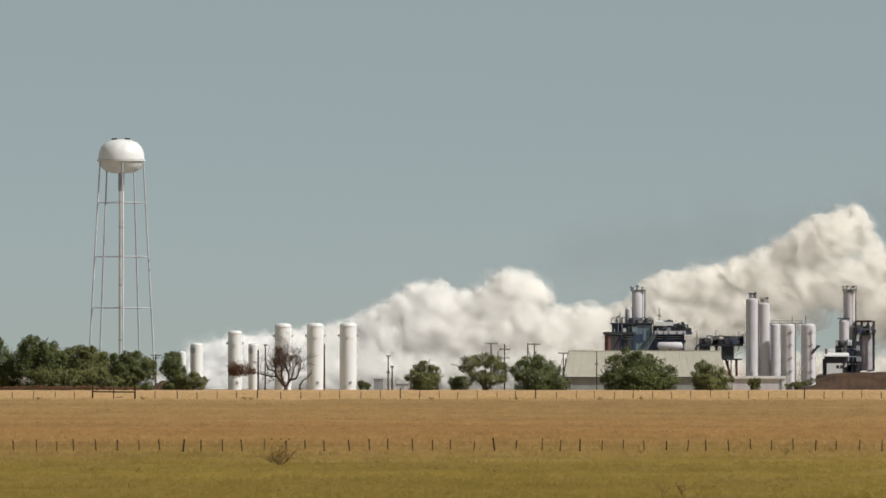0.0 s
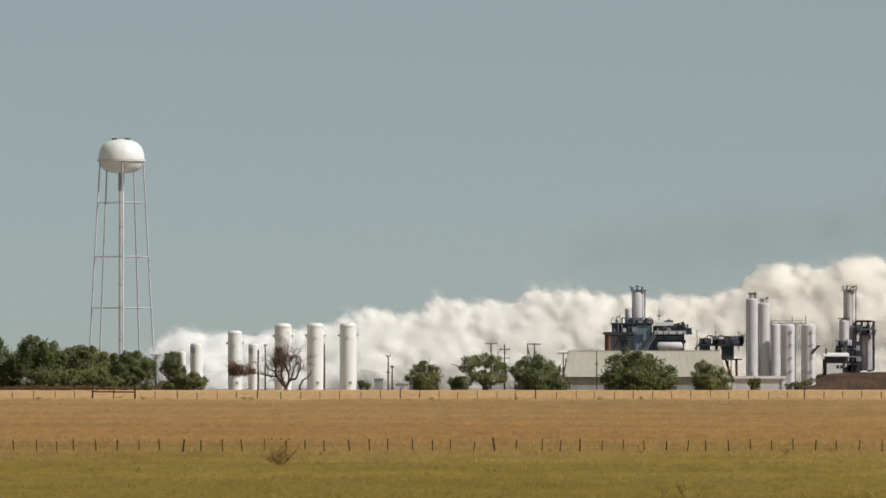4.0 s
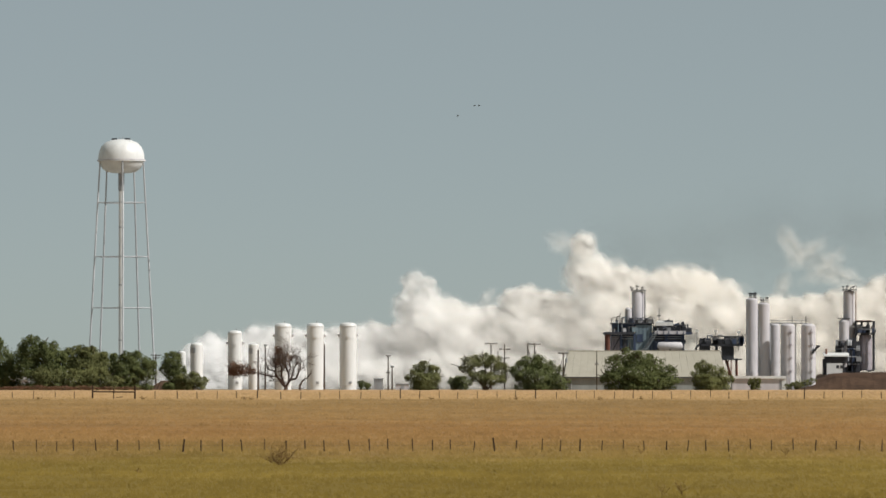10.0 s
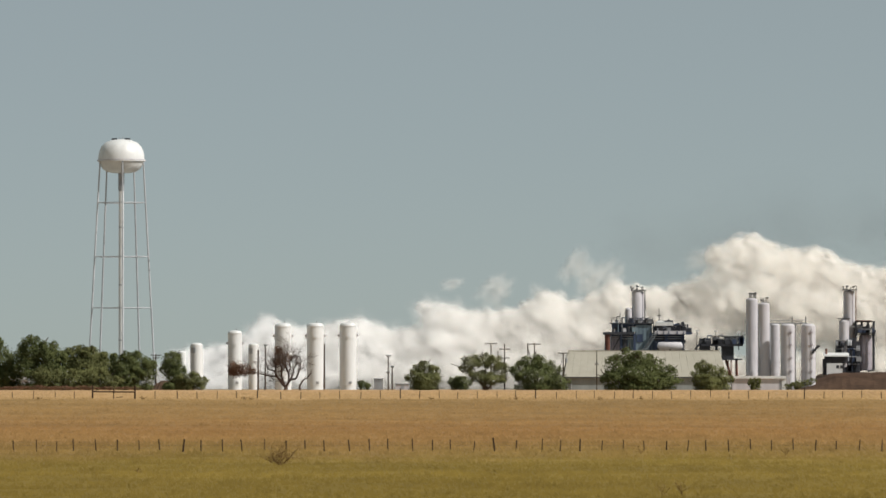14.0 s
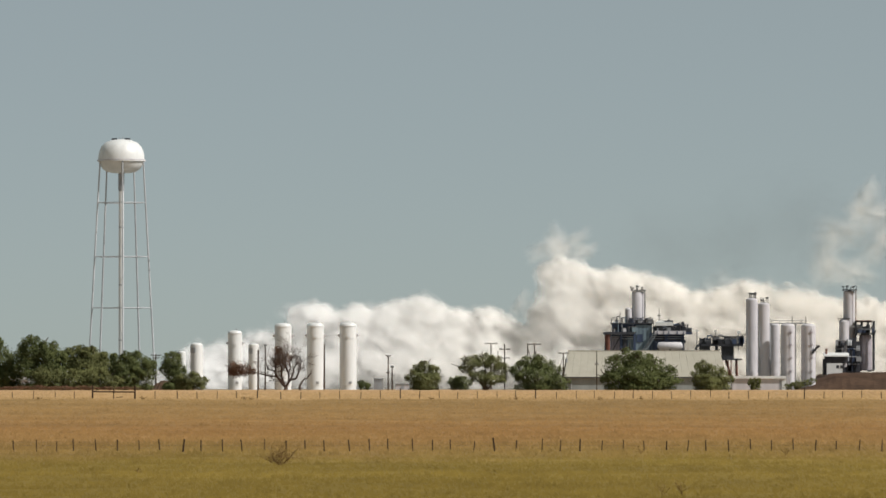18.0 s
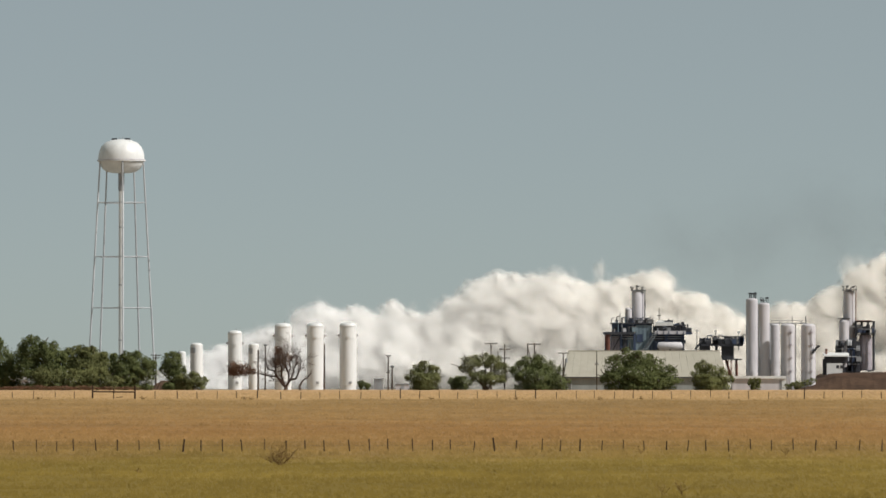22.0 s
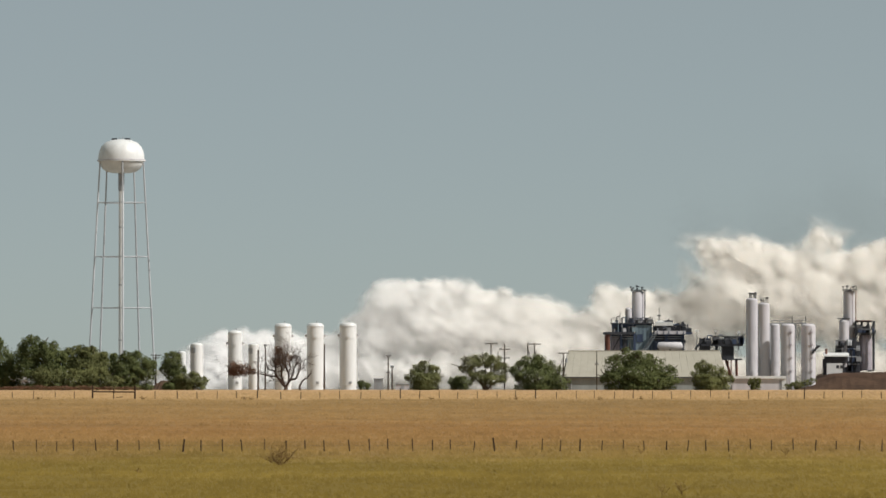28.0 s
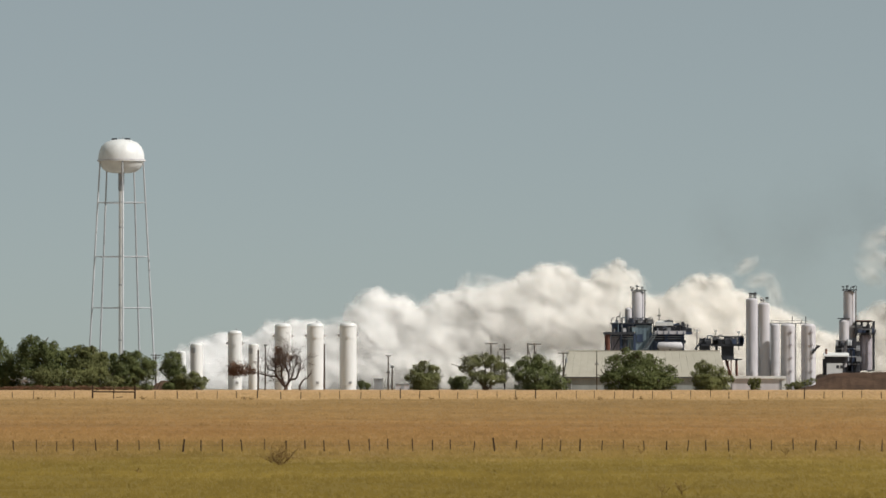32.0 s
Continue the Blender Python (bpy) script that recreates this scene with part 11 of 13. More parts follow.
    puff(3, 6.4, 18.63, 1564, 7, 19, [-1.7, 2.6, 4.2, 4.7, 4.5, 4.7, 4.7, 4.7, 4.7, 4.7, 4.7, 4.7])
    puff(4, 5.5, 18.93, 1562, 12, 19, [-2.8, 1.3, 2.4, 3.4, 3.4, 3.4, 3.4, 3.4, 3.4, 3.4, 3.4, 3.4, 3.4])
    puff(1, 5.9, 19.30, 1563, -6, 20, [0.4, 1.5, 5, 5, 5, 5, 5, 5, 5, 5, 5, 5, 5])
    puff(2, 6.0, 19.66, 1562, -4, 20, [-0.3, 1.1, 4.2, 4.2, 4.2, 4.2, 4.2, 4.2, 4.2, 4.2, 4.2, 4.2, 4.2])
    puff(4, 6.2, 19.92, 1563, 5, 20, [-2.7, 1.4, 3.2, 3.2, 3.2, 3.2, 3.2, 3.2, 3.2, 3.2, 3.2, 3.2, 3.2])
    puff(5, 6.0, 20.28, 1562, -2, 21, [1.1, 3.5, 3.5, 3.5, 3.5, 3.5, 3.5, 3.5, 3.5, 3.5, 3.5, 0.7])
    puff(1, 6.8, 20.62, 1562, 8, 21, [-1.7, 1.3, 4.1, 3.4, 4.1, 4.1, 4.1, 4.1, 4.1, 2.9, 2.3, 0.7])
    puff(2, 5.7, 20.88, 1561, 6, 21, [-2.7, 1.6, 4.1, 3.5, 5.3, 5.3, 5.3, 5.3, 5.3, 5.3, 3.6, 3.7])
    puff(1, 6.4, 21.20, 1560, 10, 22, [-0.7, 2.4, 2.6, 4.7, 4.8, 4.8, 4.8, 4.4, 4.8, 3.6, 4.6])
    puff(5, 6.5, 21.49, 1563, 0, 22, [-1.6, 1.2, 2.4, 3, 3, 3, 3, 2.1, 2.6, 3, 3])
    puff(3, 6.6, 21.83, 1562, 7, 22, [-3.2, 0.2, 2, 3.1, 3.1, 3.1, 3.1, 3.1, 3.1, 3.1, 3.1])
    puff(1, 6.9, 22.16, 1561, 10, 23, [-3, 1.3, 3.3, 3.3, 3.3, 3.3, 3.3, 3.3, 3.3, 3.3])
    puff(0, 5.1, 22.41, 1562, -2, 23, [-0.4, 3.7, 4.4, 4.4, 4.4, 4.4, 4.4, 4.4, 4.4, 4.4])
    puff(5, 6.5, 22.72, 1562, 9, 23, [-0.3, 2.9, 2.9, 2.9, 2.9, 2.9, 2.9, 2.9, 2.9, 2.9])
    puff(2, 7.2, 23.10, 1561, 7, 24, [-2.3, -0.4, 1.5, 3.4, 3.4, 3.4, 3.4, 3.4, 3.4])
    puff(1, 6.8, 23.35, 1563, 10, 24, [-1.8, -0.5, 2.4, 4.1, 4.1, 4.1, 4.1, 4.1, 4.1])
    puff(3, 5.7, 23.72, 1562, 12, 24, [-0.6, 0.6, 3.2, 3.7, 3.7, 3.7, 3.7, 3.7, 3.7])
    puff(0, 5.5, 24.02, 1561, -3, 25, [3.1, 4.3, 4.3, 4.3, 4.3, 4.3, 4.3, 4.3])
    puff(5, 5.1, 24.27, 1561, -3, 25, [2, 3.5, 3.5, 3.5, 3.5, 3.5, 3.5, 3.5])
    puff(0, 5.3, 24.51, 1561, 9, 25, [1.1, 3.4, 3.5, 3.5, 1.1, 2.5, 3.5, 3.5])
    puff(2, 5.8, 24.81, 1564, 10, 25, [-0.4, 0.7, 1.6, 2.4, 0.9, 2.5, 3.5, 3.5])
    puff(2, 5.3, 25.08, 1563, 5, 26, [0.5, 1.1, 1.8, 1.6, 3.3, 3.4, 3.4])
    puff(5, 6.3, 25.45, 1563, 2, 26, [-0.5, 0.2, 0.8, 1.1, 2, 4.9, 5.2])
    puff(3, 5.9, 25.79, 1562, 4, 26, [0.3, 0.8, 1.5, 1.9, 2.9, 4.9, 4.9])
    puff(3, 5.2, 26.05, 1563, -2, 27, [1.6, 2.4, 2.1, 3.5, 3.5, 3.6])
    puff(1, 5.0, 26.36, 1562, -8, 27, [1.6, 2.2, 2.1, 3.9, 3.5, 3.2])
    puff(0, 6.7, 26.76, 1563, 13, 27, [-1.3, -0.7, 1.1, 2, 2.4, 2.4])
    puff(0, 6.1, 27.56, 1560, 9, 28, [-2.8, 0.2, 1.7, 1.6, 2.8])
    puff(1, 7.2, 28.44, 1560, 7, 29, [-2.9, -1.8, -0.3, 0.2])
    puff(1, 5.2, 29.50, 1560, -3, 30, [-0.8, 0.9, 2])
    puff(3, 6.5, 30.49, 1562, 3, 31, [-1.1, 0.1])
    puff(5, 5.7, 31.27, 1560, -7, 32, [-0.4])
    puff(5, 6.6, -8.87, 1581, 11, 0, [3.3, 3.3])
    puff(5, 7.4, -8.48, 1582, -1, 0, [3.6, 3.6])
    puff(5, 5.1, -8.08, 1581, 11, 0, [4.8, 4.8])
    puff(1, 5.4, -7.69, 1583, -3, 0, [4.8, 4.8, 4.8])
    puff(0, 5.3, -7.38, 1584, 4, 0, [4.5, 4.5, 4.5])
    puff(3, 5.9, -6.98, 1581, 3, 0, [4.2, 4.2, 4.2])
    puff(3, 6.2, -6.51, 1582, 7, 0, [4.9, 4.9, 4.9, 4.5])
    puff(4, 5.8, -6.02, 1580, -9, 0, [3.9, 3.9, 3.9, 3.9])
    puff(3, 7.1, -5.68, 1582, 3, 0, [5.5, 5.5, 5.5, 4.1, 5.4])
    puff(4, 5.9, -5.36, 1584, 4, 0, [4, 4, 4, 4, 4])
    puff(2, 6.5, -4.88, 1582, 2, 0, [3.8, 3.8, 3.8, 3.8, 3.8, 3.8])
    puff(2, 6.1, -4.42, 1584, 8, 0, [4, 4, 4, 4, 4, 4])
    puff(5, 5.0, -3.97, 1584, -4, 0, [4.7, 4.7, 4.7, 4.7, 4.7, 4.7])
    puff(5, 5.8, -3.67, 1580, 12, 0, [3.2, 3.2, 3.2, 3.2, 3.2, 3.2, 3.2])
    puff(5, 7.3, -3.37, 1584, 3, 0, [4.2, 4.1, 4.2, 4.2, 4.2, 4.2, 4.2])
    puff(0, 6.4, -3.02, 1582, 13, 0, [3.3, 3.3, 3.3, 3.3, 3.3, 3.3, 3.3])
    puff(2, 5.2, -2.61, 1581, -5, 0, [3.5, 3.5, 3.5, 3.5, 3.5, 3.5, 3.5, 3.5])
    puff(1, 6.7, -2.19, 1581, 13, 0, [2.2, 4.4, 4.4, 4.4, 4.4, 4.4, 3.7, 4.4])
    puff(5, 5.5, -1.84, 1582, -4, 0, [2.8, 3.9, 4.6, 4.6, 4.6, 4.6, 4, 4.6, 4.6])
    puff(4, 5.8, -1.53, 1581, -5, 0, [1.9, 2.2, 4.8, 4.8, 4.8, 4.8, 4.4, 4.8, 4.8])
    puff(2, 6.7, -1.18, 1580, 2, 0, [0.5, 1.4, 3.6, 3.6, 3.6, 3.6, 3.6, 3.6, 3.6])
    puff(0, 6.0, -0.70, 1583, 2, 0, [0.4, 3.6, 2.8, 3.6, 3.6, 3.6, 3.6, 3.6, 3.6, 3.6])
    puff(2, 5.0, -0.33, 1583, 12, 0, [-0.3, 2.6, 3.3, 3.3, 3.3, 3.3, 3.3, 3.3, 3.3, 3.3])
    puff(3, 6.9, 0.13, 1582, 8, 1, [-0.5, 2.2, 3.1, 4.7, 5, 5, 2.8, 3.6, 5, 5])
    puff(5, 5.6, 0.62, 1583, 7, 1, [-1.5, 3.2, 3.9, 3.9, 3.9, 3.9, 3.9, 3.9, 3.9, 3.9])
    puff(4, 5.6, 1.03, 1581, 7, 2, [1.8, 2.3, 3.6, 3.6, 3.6, 3.6, 3.6, 3.6, 3.6])
    puff(5, 5.6, 1.46, 1581, -3, 2, [0.5, 3.8, 4.9, 5.1, 5.1, 5.1, 5.1, 5.1, 5.1, 5.1])
    puff(0, 7.1, 1.79, 1581, -3, 2, [-2.8, 1.6, 2.7, 3.3, 3.7, 4.1, 4.1, 4.1, 4.1, 4.1])
    puff(0, 7.3, 2.19, 1584, -4, 3, [-2, 0.7, 2.9, 2.9, 2.9, 2.9, 2.9, 2.9, 2.9, 2.9])
    puff(5, 5.5, 2.67, 1583, 11, 3, [0.5, 2.2, 3.5, 3.5, 3.5, 3.5, 3.5, 3.5, 3.5, 3.5])
    puff(3, 6.8, 3.16, 1582, 6, 4, [0.3, 2.2, 3.3, 3.3, 3.3, 3.3, 3.3, 3.3, 3.3, 3.3])
    puff(1, 6.7, 3.57, 1581, 3, 4, [0.7, 2.9, 3.8, 3.8, 3.8, 3.8, 3.8, 3.8, 3.8, 3.8])
    puff(2, 6.0, 3.97, 1580, -3, 4, [0.4, 3.8, 4.5, 4.5, 4.5, 4.2, 4.5, 4.5, 4.5, 4.5])
    puff(5, 6.8, 4.42, 1582, 4, 5, [1.7, 3.3, 5.4, 1.2, 5.4, 5.4, 5.4, 5.4, 5.4, 5.4])
    puff(2, 6.9, 4.76, 1580, 10, 5, [1.3, 2.4, 1.9, 0.7, 5.2, 5.2, 5.2, 5.2, 5.2, 5.2])
    puff(4, 6.3, 5.09, 1583, -7, 6, [1, 1.9, 2.6, 3.2, 3.2, 3.2, 3.2, 3.2, 3.2])
    puff(1, 5.8, 5.56, 1581, -2, 6, [0.7, 3.7, 2.7, 4.2, 4.2, 4.2, 4.2, 4.2, 4.2, 4.2])
    puff(3, 6.9, 6.01, 1581, -3, 7, [1.9, -0.4, 3.3, 3.3, 3.3, 3.3, 3.3, 3.3, 3.3])
    puff(1, 5.2, 6.35, 1582, 5, 7, [0.1, 2.9, 3.4, 3.4, 3.4, 3.4, 3.4, 3.4, 3.4, 3.4])
    puff(4, 5.4, 6.84, 1583, 2, 7, [-1.8, 2.5, 2.7, 3.2, 3.2, 3.2, 3.2, 3.2, 3.2, 3.2])
    puff(1, 5.2, 7.22, 1581, 13, 8, [3.3, 3.3, 3.3, 3.3, 3.3, 3.3, 3.3, 3.3, 3.3, 3.3])
    puff(1, 7.3, 7.70, 1582, -8, 8, [-1.9, 1.1, 1.1, 3.5, 3.5, 3.5, 3.5, 3.5, 3.5, 3.5])
    puff(3, 6.3, 8.15, 1582, -9, 9, [1.6, 1.9, 4.3, 4.3, 4.3, 4.3, 4.3, 4.3, 4.3, 4.2])
    puff(1, 5.5, 8.48, 1582, 3, 9, [2.5, 2.4, 4, 4, 4, 4, 4, 4, 4, 4])
    puff(4, 6.0, 8.84, 1582, 3, 9, [0.5, 2.2, 3.8, 3.9, 3.9, 3.9, 3.9, 3.9, 3.9, 3.9])
    puff(5, 7.2, 9.32, 1583, 7, 10, [-0.6, 2.7, 0.2, 2.7, 2.7, 2.7, 2.7, 2.7, 2.7, 2.7])
    puff(0, 5.7, 9.74, 1584, 1, 10, [-1.1, 1.4, -0.1, 4.7, 4.7, 4.7, 4.7, 4.7, 4.7, 4.7])
    puff(1, 5.6, 10.17, 1582, -5, 11, [-0.2, 1.3, 4.6, 4.5, 4.6, 4.6, 4.6, 4.6, 4.6, 4.6])
    puff(4, 6.7, 10.52, 1581, 6, 11, [-1.7, 0.3, 4.7, 4, 4.7, 4.7, 4.7, 4.7, 4.7, 4.7])
    puff(4, 5.3, 10.96, 1580, -1, 11, [-3, 2, 3.5, 3.6, 4.2, 4.2, 4.2, 4.2, 4.2, 4.2])
    puff(2, 7.4, 11.27, 1580, 9, 12, [-0.6, 3.1, 0.4, 2.3, 3.1, 3.1, 3.1, 3.1, 3.1, 3.1])
    puff(0, 6.5, 11.61, 1581, 3, 12, [-1, 2.4, 2.5, 3.2, 3.2, 3.2, 3.2, 2.8, 3.2, 3.2])
    puff(0, 6.5, 12.06, 1583, -3, 13, [-0.9, 2, 3.5, 4.2, 4.2, 4.2, 4.2, 4.2, 4.2])
    puff(4, 6.7, 12.55, 1580, -7, 13, [-0.7, 1.8, 2.6, 3.5, 4, 4, 4, 4, 4, 4])
    puff(0, 6.1, 12.90, 1582, 12, 13, [-3.4, 1.9, 4.2, 4.7, 4.7, 4.7, 3.1, 4.7, 4.7, 4.7])
    puff(5, 5.8, 13.38, 1584, 8, 14, [-0.3, 2.6, 3.9, 3.9, 3.9, 3.9, 3.9, 3.9, 3.9, 3])
    puff(5, 7.1, 13.82, 1581, -9, 14, [-2.4, 1.3, 3.9, 3.9, 1.5, 3.9, 3.9, 3.9, 3.9, 1.8])
    puff(0, 5.2, 14.17, 1582, 9, 15, [1, 2.2, 3.3, 4.1, 4.1, 4.1, 4.1, 4.1, 4, 4.1])
    puff(3, 6.0, 14.50, 1582, 5, 15, [-0.4, 0.4, 1.2, 3.9, 3.9, 3.9, 3.9, 3.9, 3.4, 3.9])
    puff(3, 6.0, 14.81, 1584, 7, 15, [-0.2, 0.6, 1.5, 5.3, 5.3, 5.3, 5.3, 4.3, 4.2, 5.3])
    puff(0, 5.7, 15.29, 1584, 9, 16, [3.3, 5.2, 5.2, 4.7, 5.2, 5.2, 4.5, 5.2, 5.2, 5.2])
    puff(1, 5.3, 15.75, 1581, 0, 16, [2.9, 4.4, 5.2, 5.2, 5.2, 5.2, 5.2, 5.2, 5.2, 5.2])
    puff(0, 5.2, 16.10, 1581, -8, 17, [0, 4.1, 4.1, 4.1, 4.1, 4.1, 4.1, 4.1, 4.1])
    puff(1, 6.7, 16.54, 1580, 12, 17, [-1, 1.2, 3, 1.6, 3, 3, 3, 3, 3, 3])
    puff(5, 6.8, 16.87, 1582, 5, 17, [-3.5, 0.4, 3.6, 3.6, 3.8, 3.8, 3.8, 3.8, 3.8, 3.8])
    puff(4, 5.9, 17.33, 1581, 10, 18, [-0.4, 1.4, 4.9, 4.9, 4.9, 4.9, 4.9, 4.9, 4.9, 4.9])
    puff(3, 5.9, 17.78, 1583, 5, 18, [-1.3, 2, 5.1, 5.1, 5.1, 5.1, 3.4, 3.4, 5.1, 5.1])
    puff(2, 5.3, 18.23, 1582, 12, 19, [1.9, 4.5, 4.5, 4.5, 4.5, 4.5, 4.5, 4.5, 4.5, 4.5, 4.5])
    puff(2, 7.0, 18.60, 1583, -5, 19, [-2.1, 2, 3.8, 4.6, 4, 5, 5, 5, 5, 5, 5, 5])
    puff(1, 7.3, 19.07, 1581, 1, 20, [-0.9, 0.2, 2.9, 5.5, 5.5, 5.5, 5.5, 5.5, 5.5, 5.5, 5.5, 5.5, 3.6])
    puff(2, 5.4, 19.39, 1584, -7, 20, [0.8, 2.1, 4.7, 4.8, 4.8, 4.8, 4.8, 4.8, 4.8, 4.8, 4.8, 4.8, 4.8])
    puff(5, 6.4, 19.78, 1583, -1, 20, [-1.2, 0.9, 4.2, 4.2, 4.2, 4.2, 4.2, 4.2, 4.2, 4.2, 4.2, 4.2, 4.2])
    puff(0, 6.1, 20.20, 1583, 0, 21, [0.6, 3.9, 3.9, 3.9, 3.9, 3.9, 3.9, 3.9, 3.9, 3.9, 3.9, 1.1])
    puff(0, 6.8, 20.64, 1582, -6, 21, [-1.9, 1.4, 4.2, 3.2, 4.2, 4.2, 4.2, 4.2, 4.2, 3.1, 2.3, 0.9])
    puff(5, 7.3, 21.03, 1582, -2, 22, [-0.8, 1.7, 2.1, 4.1, 4.1, 4.1, 4.1, 4.1, 4.1, 2.6, 3])
    puff(1, 5.8, 21.37, 1582, 12, 22, [-0.5, 2.6, 3.2, 4, 4, 4, 4, 3.5, 3.4, 4, 4])
    puff(3, 6.6, 21.81, 1581, 5, 22, [-2.8, 0.4, 2.2, 3.5, 4.8, 5.3, 5.3, 3.2, 5.2, 5.3, 5.3])
    puff(0, 5.1, 22.11, 1582, 13, 23, [-0.6, 3.1, 3.4, 3.4, 3.4, 3.4, 3.4, 3.4, 3.4, 3.4])
    puff(3, 5.1, 22.55, 1581, 0, 23, [0.5, 3.6, 3.6, 3.6, 3.6, 3.6, 3.6, 3.6, 3.6, 3.6])
    puff(4, 6.6, 22.90, 1582, -1, 23, [-2, 0.2, 0.7, 2.8, 4.7, 4.7, 4.7, 4.4, 4.7, 4.7])
    puff(1, 5.3, 23.23, 1582, -7, 24, [-0.4, 1.4, 3.5, 4.7, 4.7, 4.7, 4.7, 4.7, 4.7])
    puff(5, 7.0, 23.67, 1580, 4, 24, [-1.6, -0.8, 1.9, 3.7, 3.7, 3.7, 3.7, 3.7, 3.7])
    puff(2, 5.6, 24.02, 1584, -4, 25, [3.2, 4.7, 4.7, 4.7, 4.7, 4.7, 4.7, 4.7])
    puff(3, 5.1, 24.50, 1583, 6, 25, [1.3, 3.5, 3.5, 3.5, 1.3, 2.7, 3.5, 3.5])
    puff(3, 5.2, 24.98, 1582, -2, 25, [-2, 0.6, 1.3, 1.9, 1.5, 3.7, 3.8, 3.8])
    puff(5, 5.6, 25.32, 1582, 13, 26, [0.2, 0.8, 1.4, 1.6, 2.7, 3.9, 3.9])
    puff(2, 6.8, 25.66, 1582, 6, 26, [-0.8, -0.1, 0.7, 1.4, 1.9, 3.7, 3.7])
    puff(5, 5.3, 26.03, 1580, -5, 27, [1.5, 2.3, 2, 3.5, 3.5, 3.7])
    puff(0, 5.9, 26.58, 1583, 11, 27, [0.3, 0.6, 1.8, 3.3, 3, 3.3])
    puff(3, 6.4, 27.90, 1583, -4, 28, [-4.7, 0.2, 2.1, 0.5, 2.4])
    puff(1, 7.2, 29.26, 1580, -7, 30, [-2.5, -0.9, -0.3])
    puff(0, 7.2, 30.45, 1580, 6, 31, [-1.7, -0.5])
    puff(4, 5.5, 31.54, 1583, -9, 32, [-0.9])
    puff(9, 3.5, -3.83, 1605, 2, 0, [23.9, 35.1, 23.2, 29.3, 28.3, 27.2])
    puff(9, 3.5, -4.00, 1604, 3, 0, [27.1, 34.3, 24, 30.8, 29.4, 27.8])
    puff(7, 2.8, -6.70, 1598, -1, 0, [30.4, 30.7, 28.1, 17.7])
    puff(8, 2.8, -7.50, 1609, -3, 0, [39.7, 47.8, 27.3])
    puff(6, 2.8, -5.27, 1603, 6, 0, [18.1, 26.1, 21.4, 18.4, 21.2])
    puff(8, 3.5, -2.23, 1603, 2, 0, [14.1, 21.8, 31.2, 20.3, 19.8, 18.8, 17.4, 26.5])
    puff(10, 2.8, -2.43, 1598, -2, 0, [17.2, 25.5, 33, 19.4, 20.6, 20.9, 21.1, 26.9])
    puff(9, 2.5, -1.53, 1604, 0, 0, [12.5, 13, 27.1, 22.5, 20.8, 19.2, 17.5, 27.1, 24.5])
    puff(7, 2.5, -4.07, 1606, 1, 0, [28.9, 34, 34.8, 33.1, 31.2, 29.3])
    puff(7, 3.2, -4.60, 1609, 3, 0, [20.1, 30.1, 33, 29.8, 29, 27.9])
    puff(6, 3.2, -2.10, 1601, 6, 0, [13.3, 20.1, 26.7, 22.2, 20.5, 18.5, 16.4, 26.7])
    puff(8, 2.5, 2.33, 1609, 2, 3, [14, 12.1, 14, 14, 14, 14, 14, 14, 14, 14])
    puff(9, 2.1, -4.83, 1609, 1, 0, [19.3, 27.3, 26.7, 44.3, 24.7])
    puff(9, 1.8, -4.77, 1599, 0, 0, [19.4, 28.4, 31, 41.9, 26.1])
    puff(6, 2.8, -1.97, 1607, -6, 0, [13.5, 18, 20.9, 27.7, 21.8, 19.1, 16.2, 27.6])
    puff(10, 2.8, 0.73, 1607, 2, 1, [4.3, 13.1, 26.2, 22.2, 20.9, 18.8, 23.8, 21.5, 26.2, 26])
    puff(10, 2.8, 2.17, 1606, 4, 3, [7.2, 12.6, 17.8, 24.6, 19.6, 24.6, 24.6, 21.7, 24.6])
    puff(10, 2.8, 1.70, 1602, -3, 2, [5.8, 13.7, 17.7, 20.2, 27.6, 21.3, 22.6, 23.7, 24.6, 26.7])
    puff(8, 3.2, 0.23, 1600, -4, 1, [7.1, 15.2, 17.2, 18.8, 20.1, 34.4, 17.3, 17.4, 27.7])
    puff(8, 4.2, 0.03, 1600, 0, 1, [8.1, 13.5, 13.8, 17.8, 21.4, 35.9, 13.3, 16.4, 26.4])
    puff(10, 4.6, -0.23, 1600, -2, 0, [1.5, 8.9, 14.5, 12.7, 17, 21.2, 34.8, 13.1, 16.5, 25.7])
    puff(10, 4.6, -0.50, 1599, 0, 0, [5.8, 11.6, 15.1, 18, 20.3, 22.6, 34.2, 26.2, 20.6, 25.4])
    puff(10, 3.9, -0.70, 1601, 3, 0, [8.2, 16.5, 13, 18, 20.7, 23.3, 35.6, 30.9, 24, 25.9])
    puff(10, 3.5, -0.90, 1605, 5, 0, [9.5, 14.6, 14.4, 19.7, 21.7, 23.4, 32.3, 32.3, 24.2])
    puff(9, 4.6, -0.10, 1610, 0, 0, [-2.2, 8.1, 13.5, 12.1, 16.4, 20.8, 29.8, 12, 16.3, 26])
    puff(11, 5.0, -0.43, 1611, 3, 0, [4.8, 10.3, 15.1, 18, 20.2, 22.4, 29, 21.6, 18.8, 25.3])
    puff(6, 4.6, -0.77, 1601, -5, 0, [7.8, 15.1, 11.9, 17.6, 20.2, 22.8, 29.9, 29.9, 23.2, 25.1])
    puff(10, 2.8, -0.27, 1611, 3, 0, [4.5, 11.2, 16.9, 16.5, 20.3, 23.9, 37.1, 18.3, 18.5, 27.6])
    puff(9, 3.9, 0.13, 1600, 4, 1, [8.2, 13.8, 15.6, 18.8, 20.4, 30.5, 14.9, 16.5, 26.9])
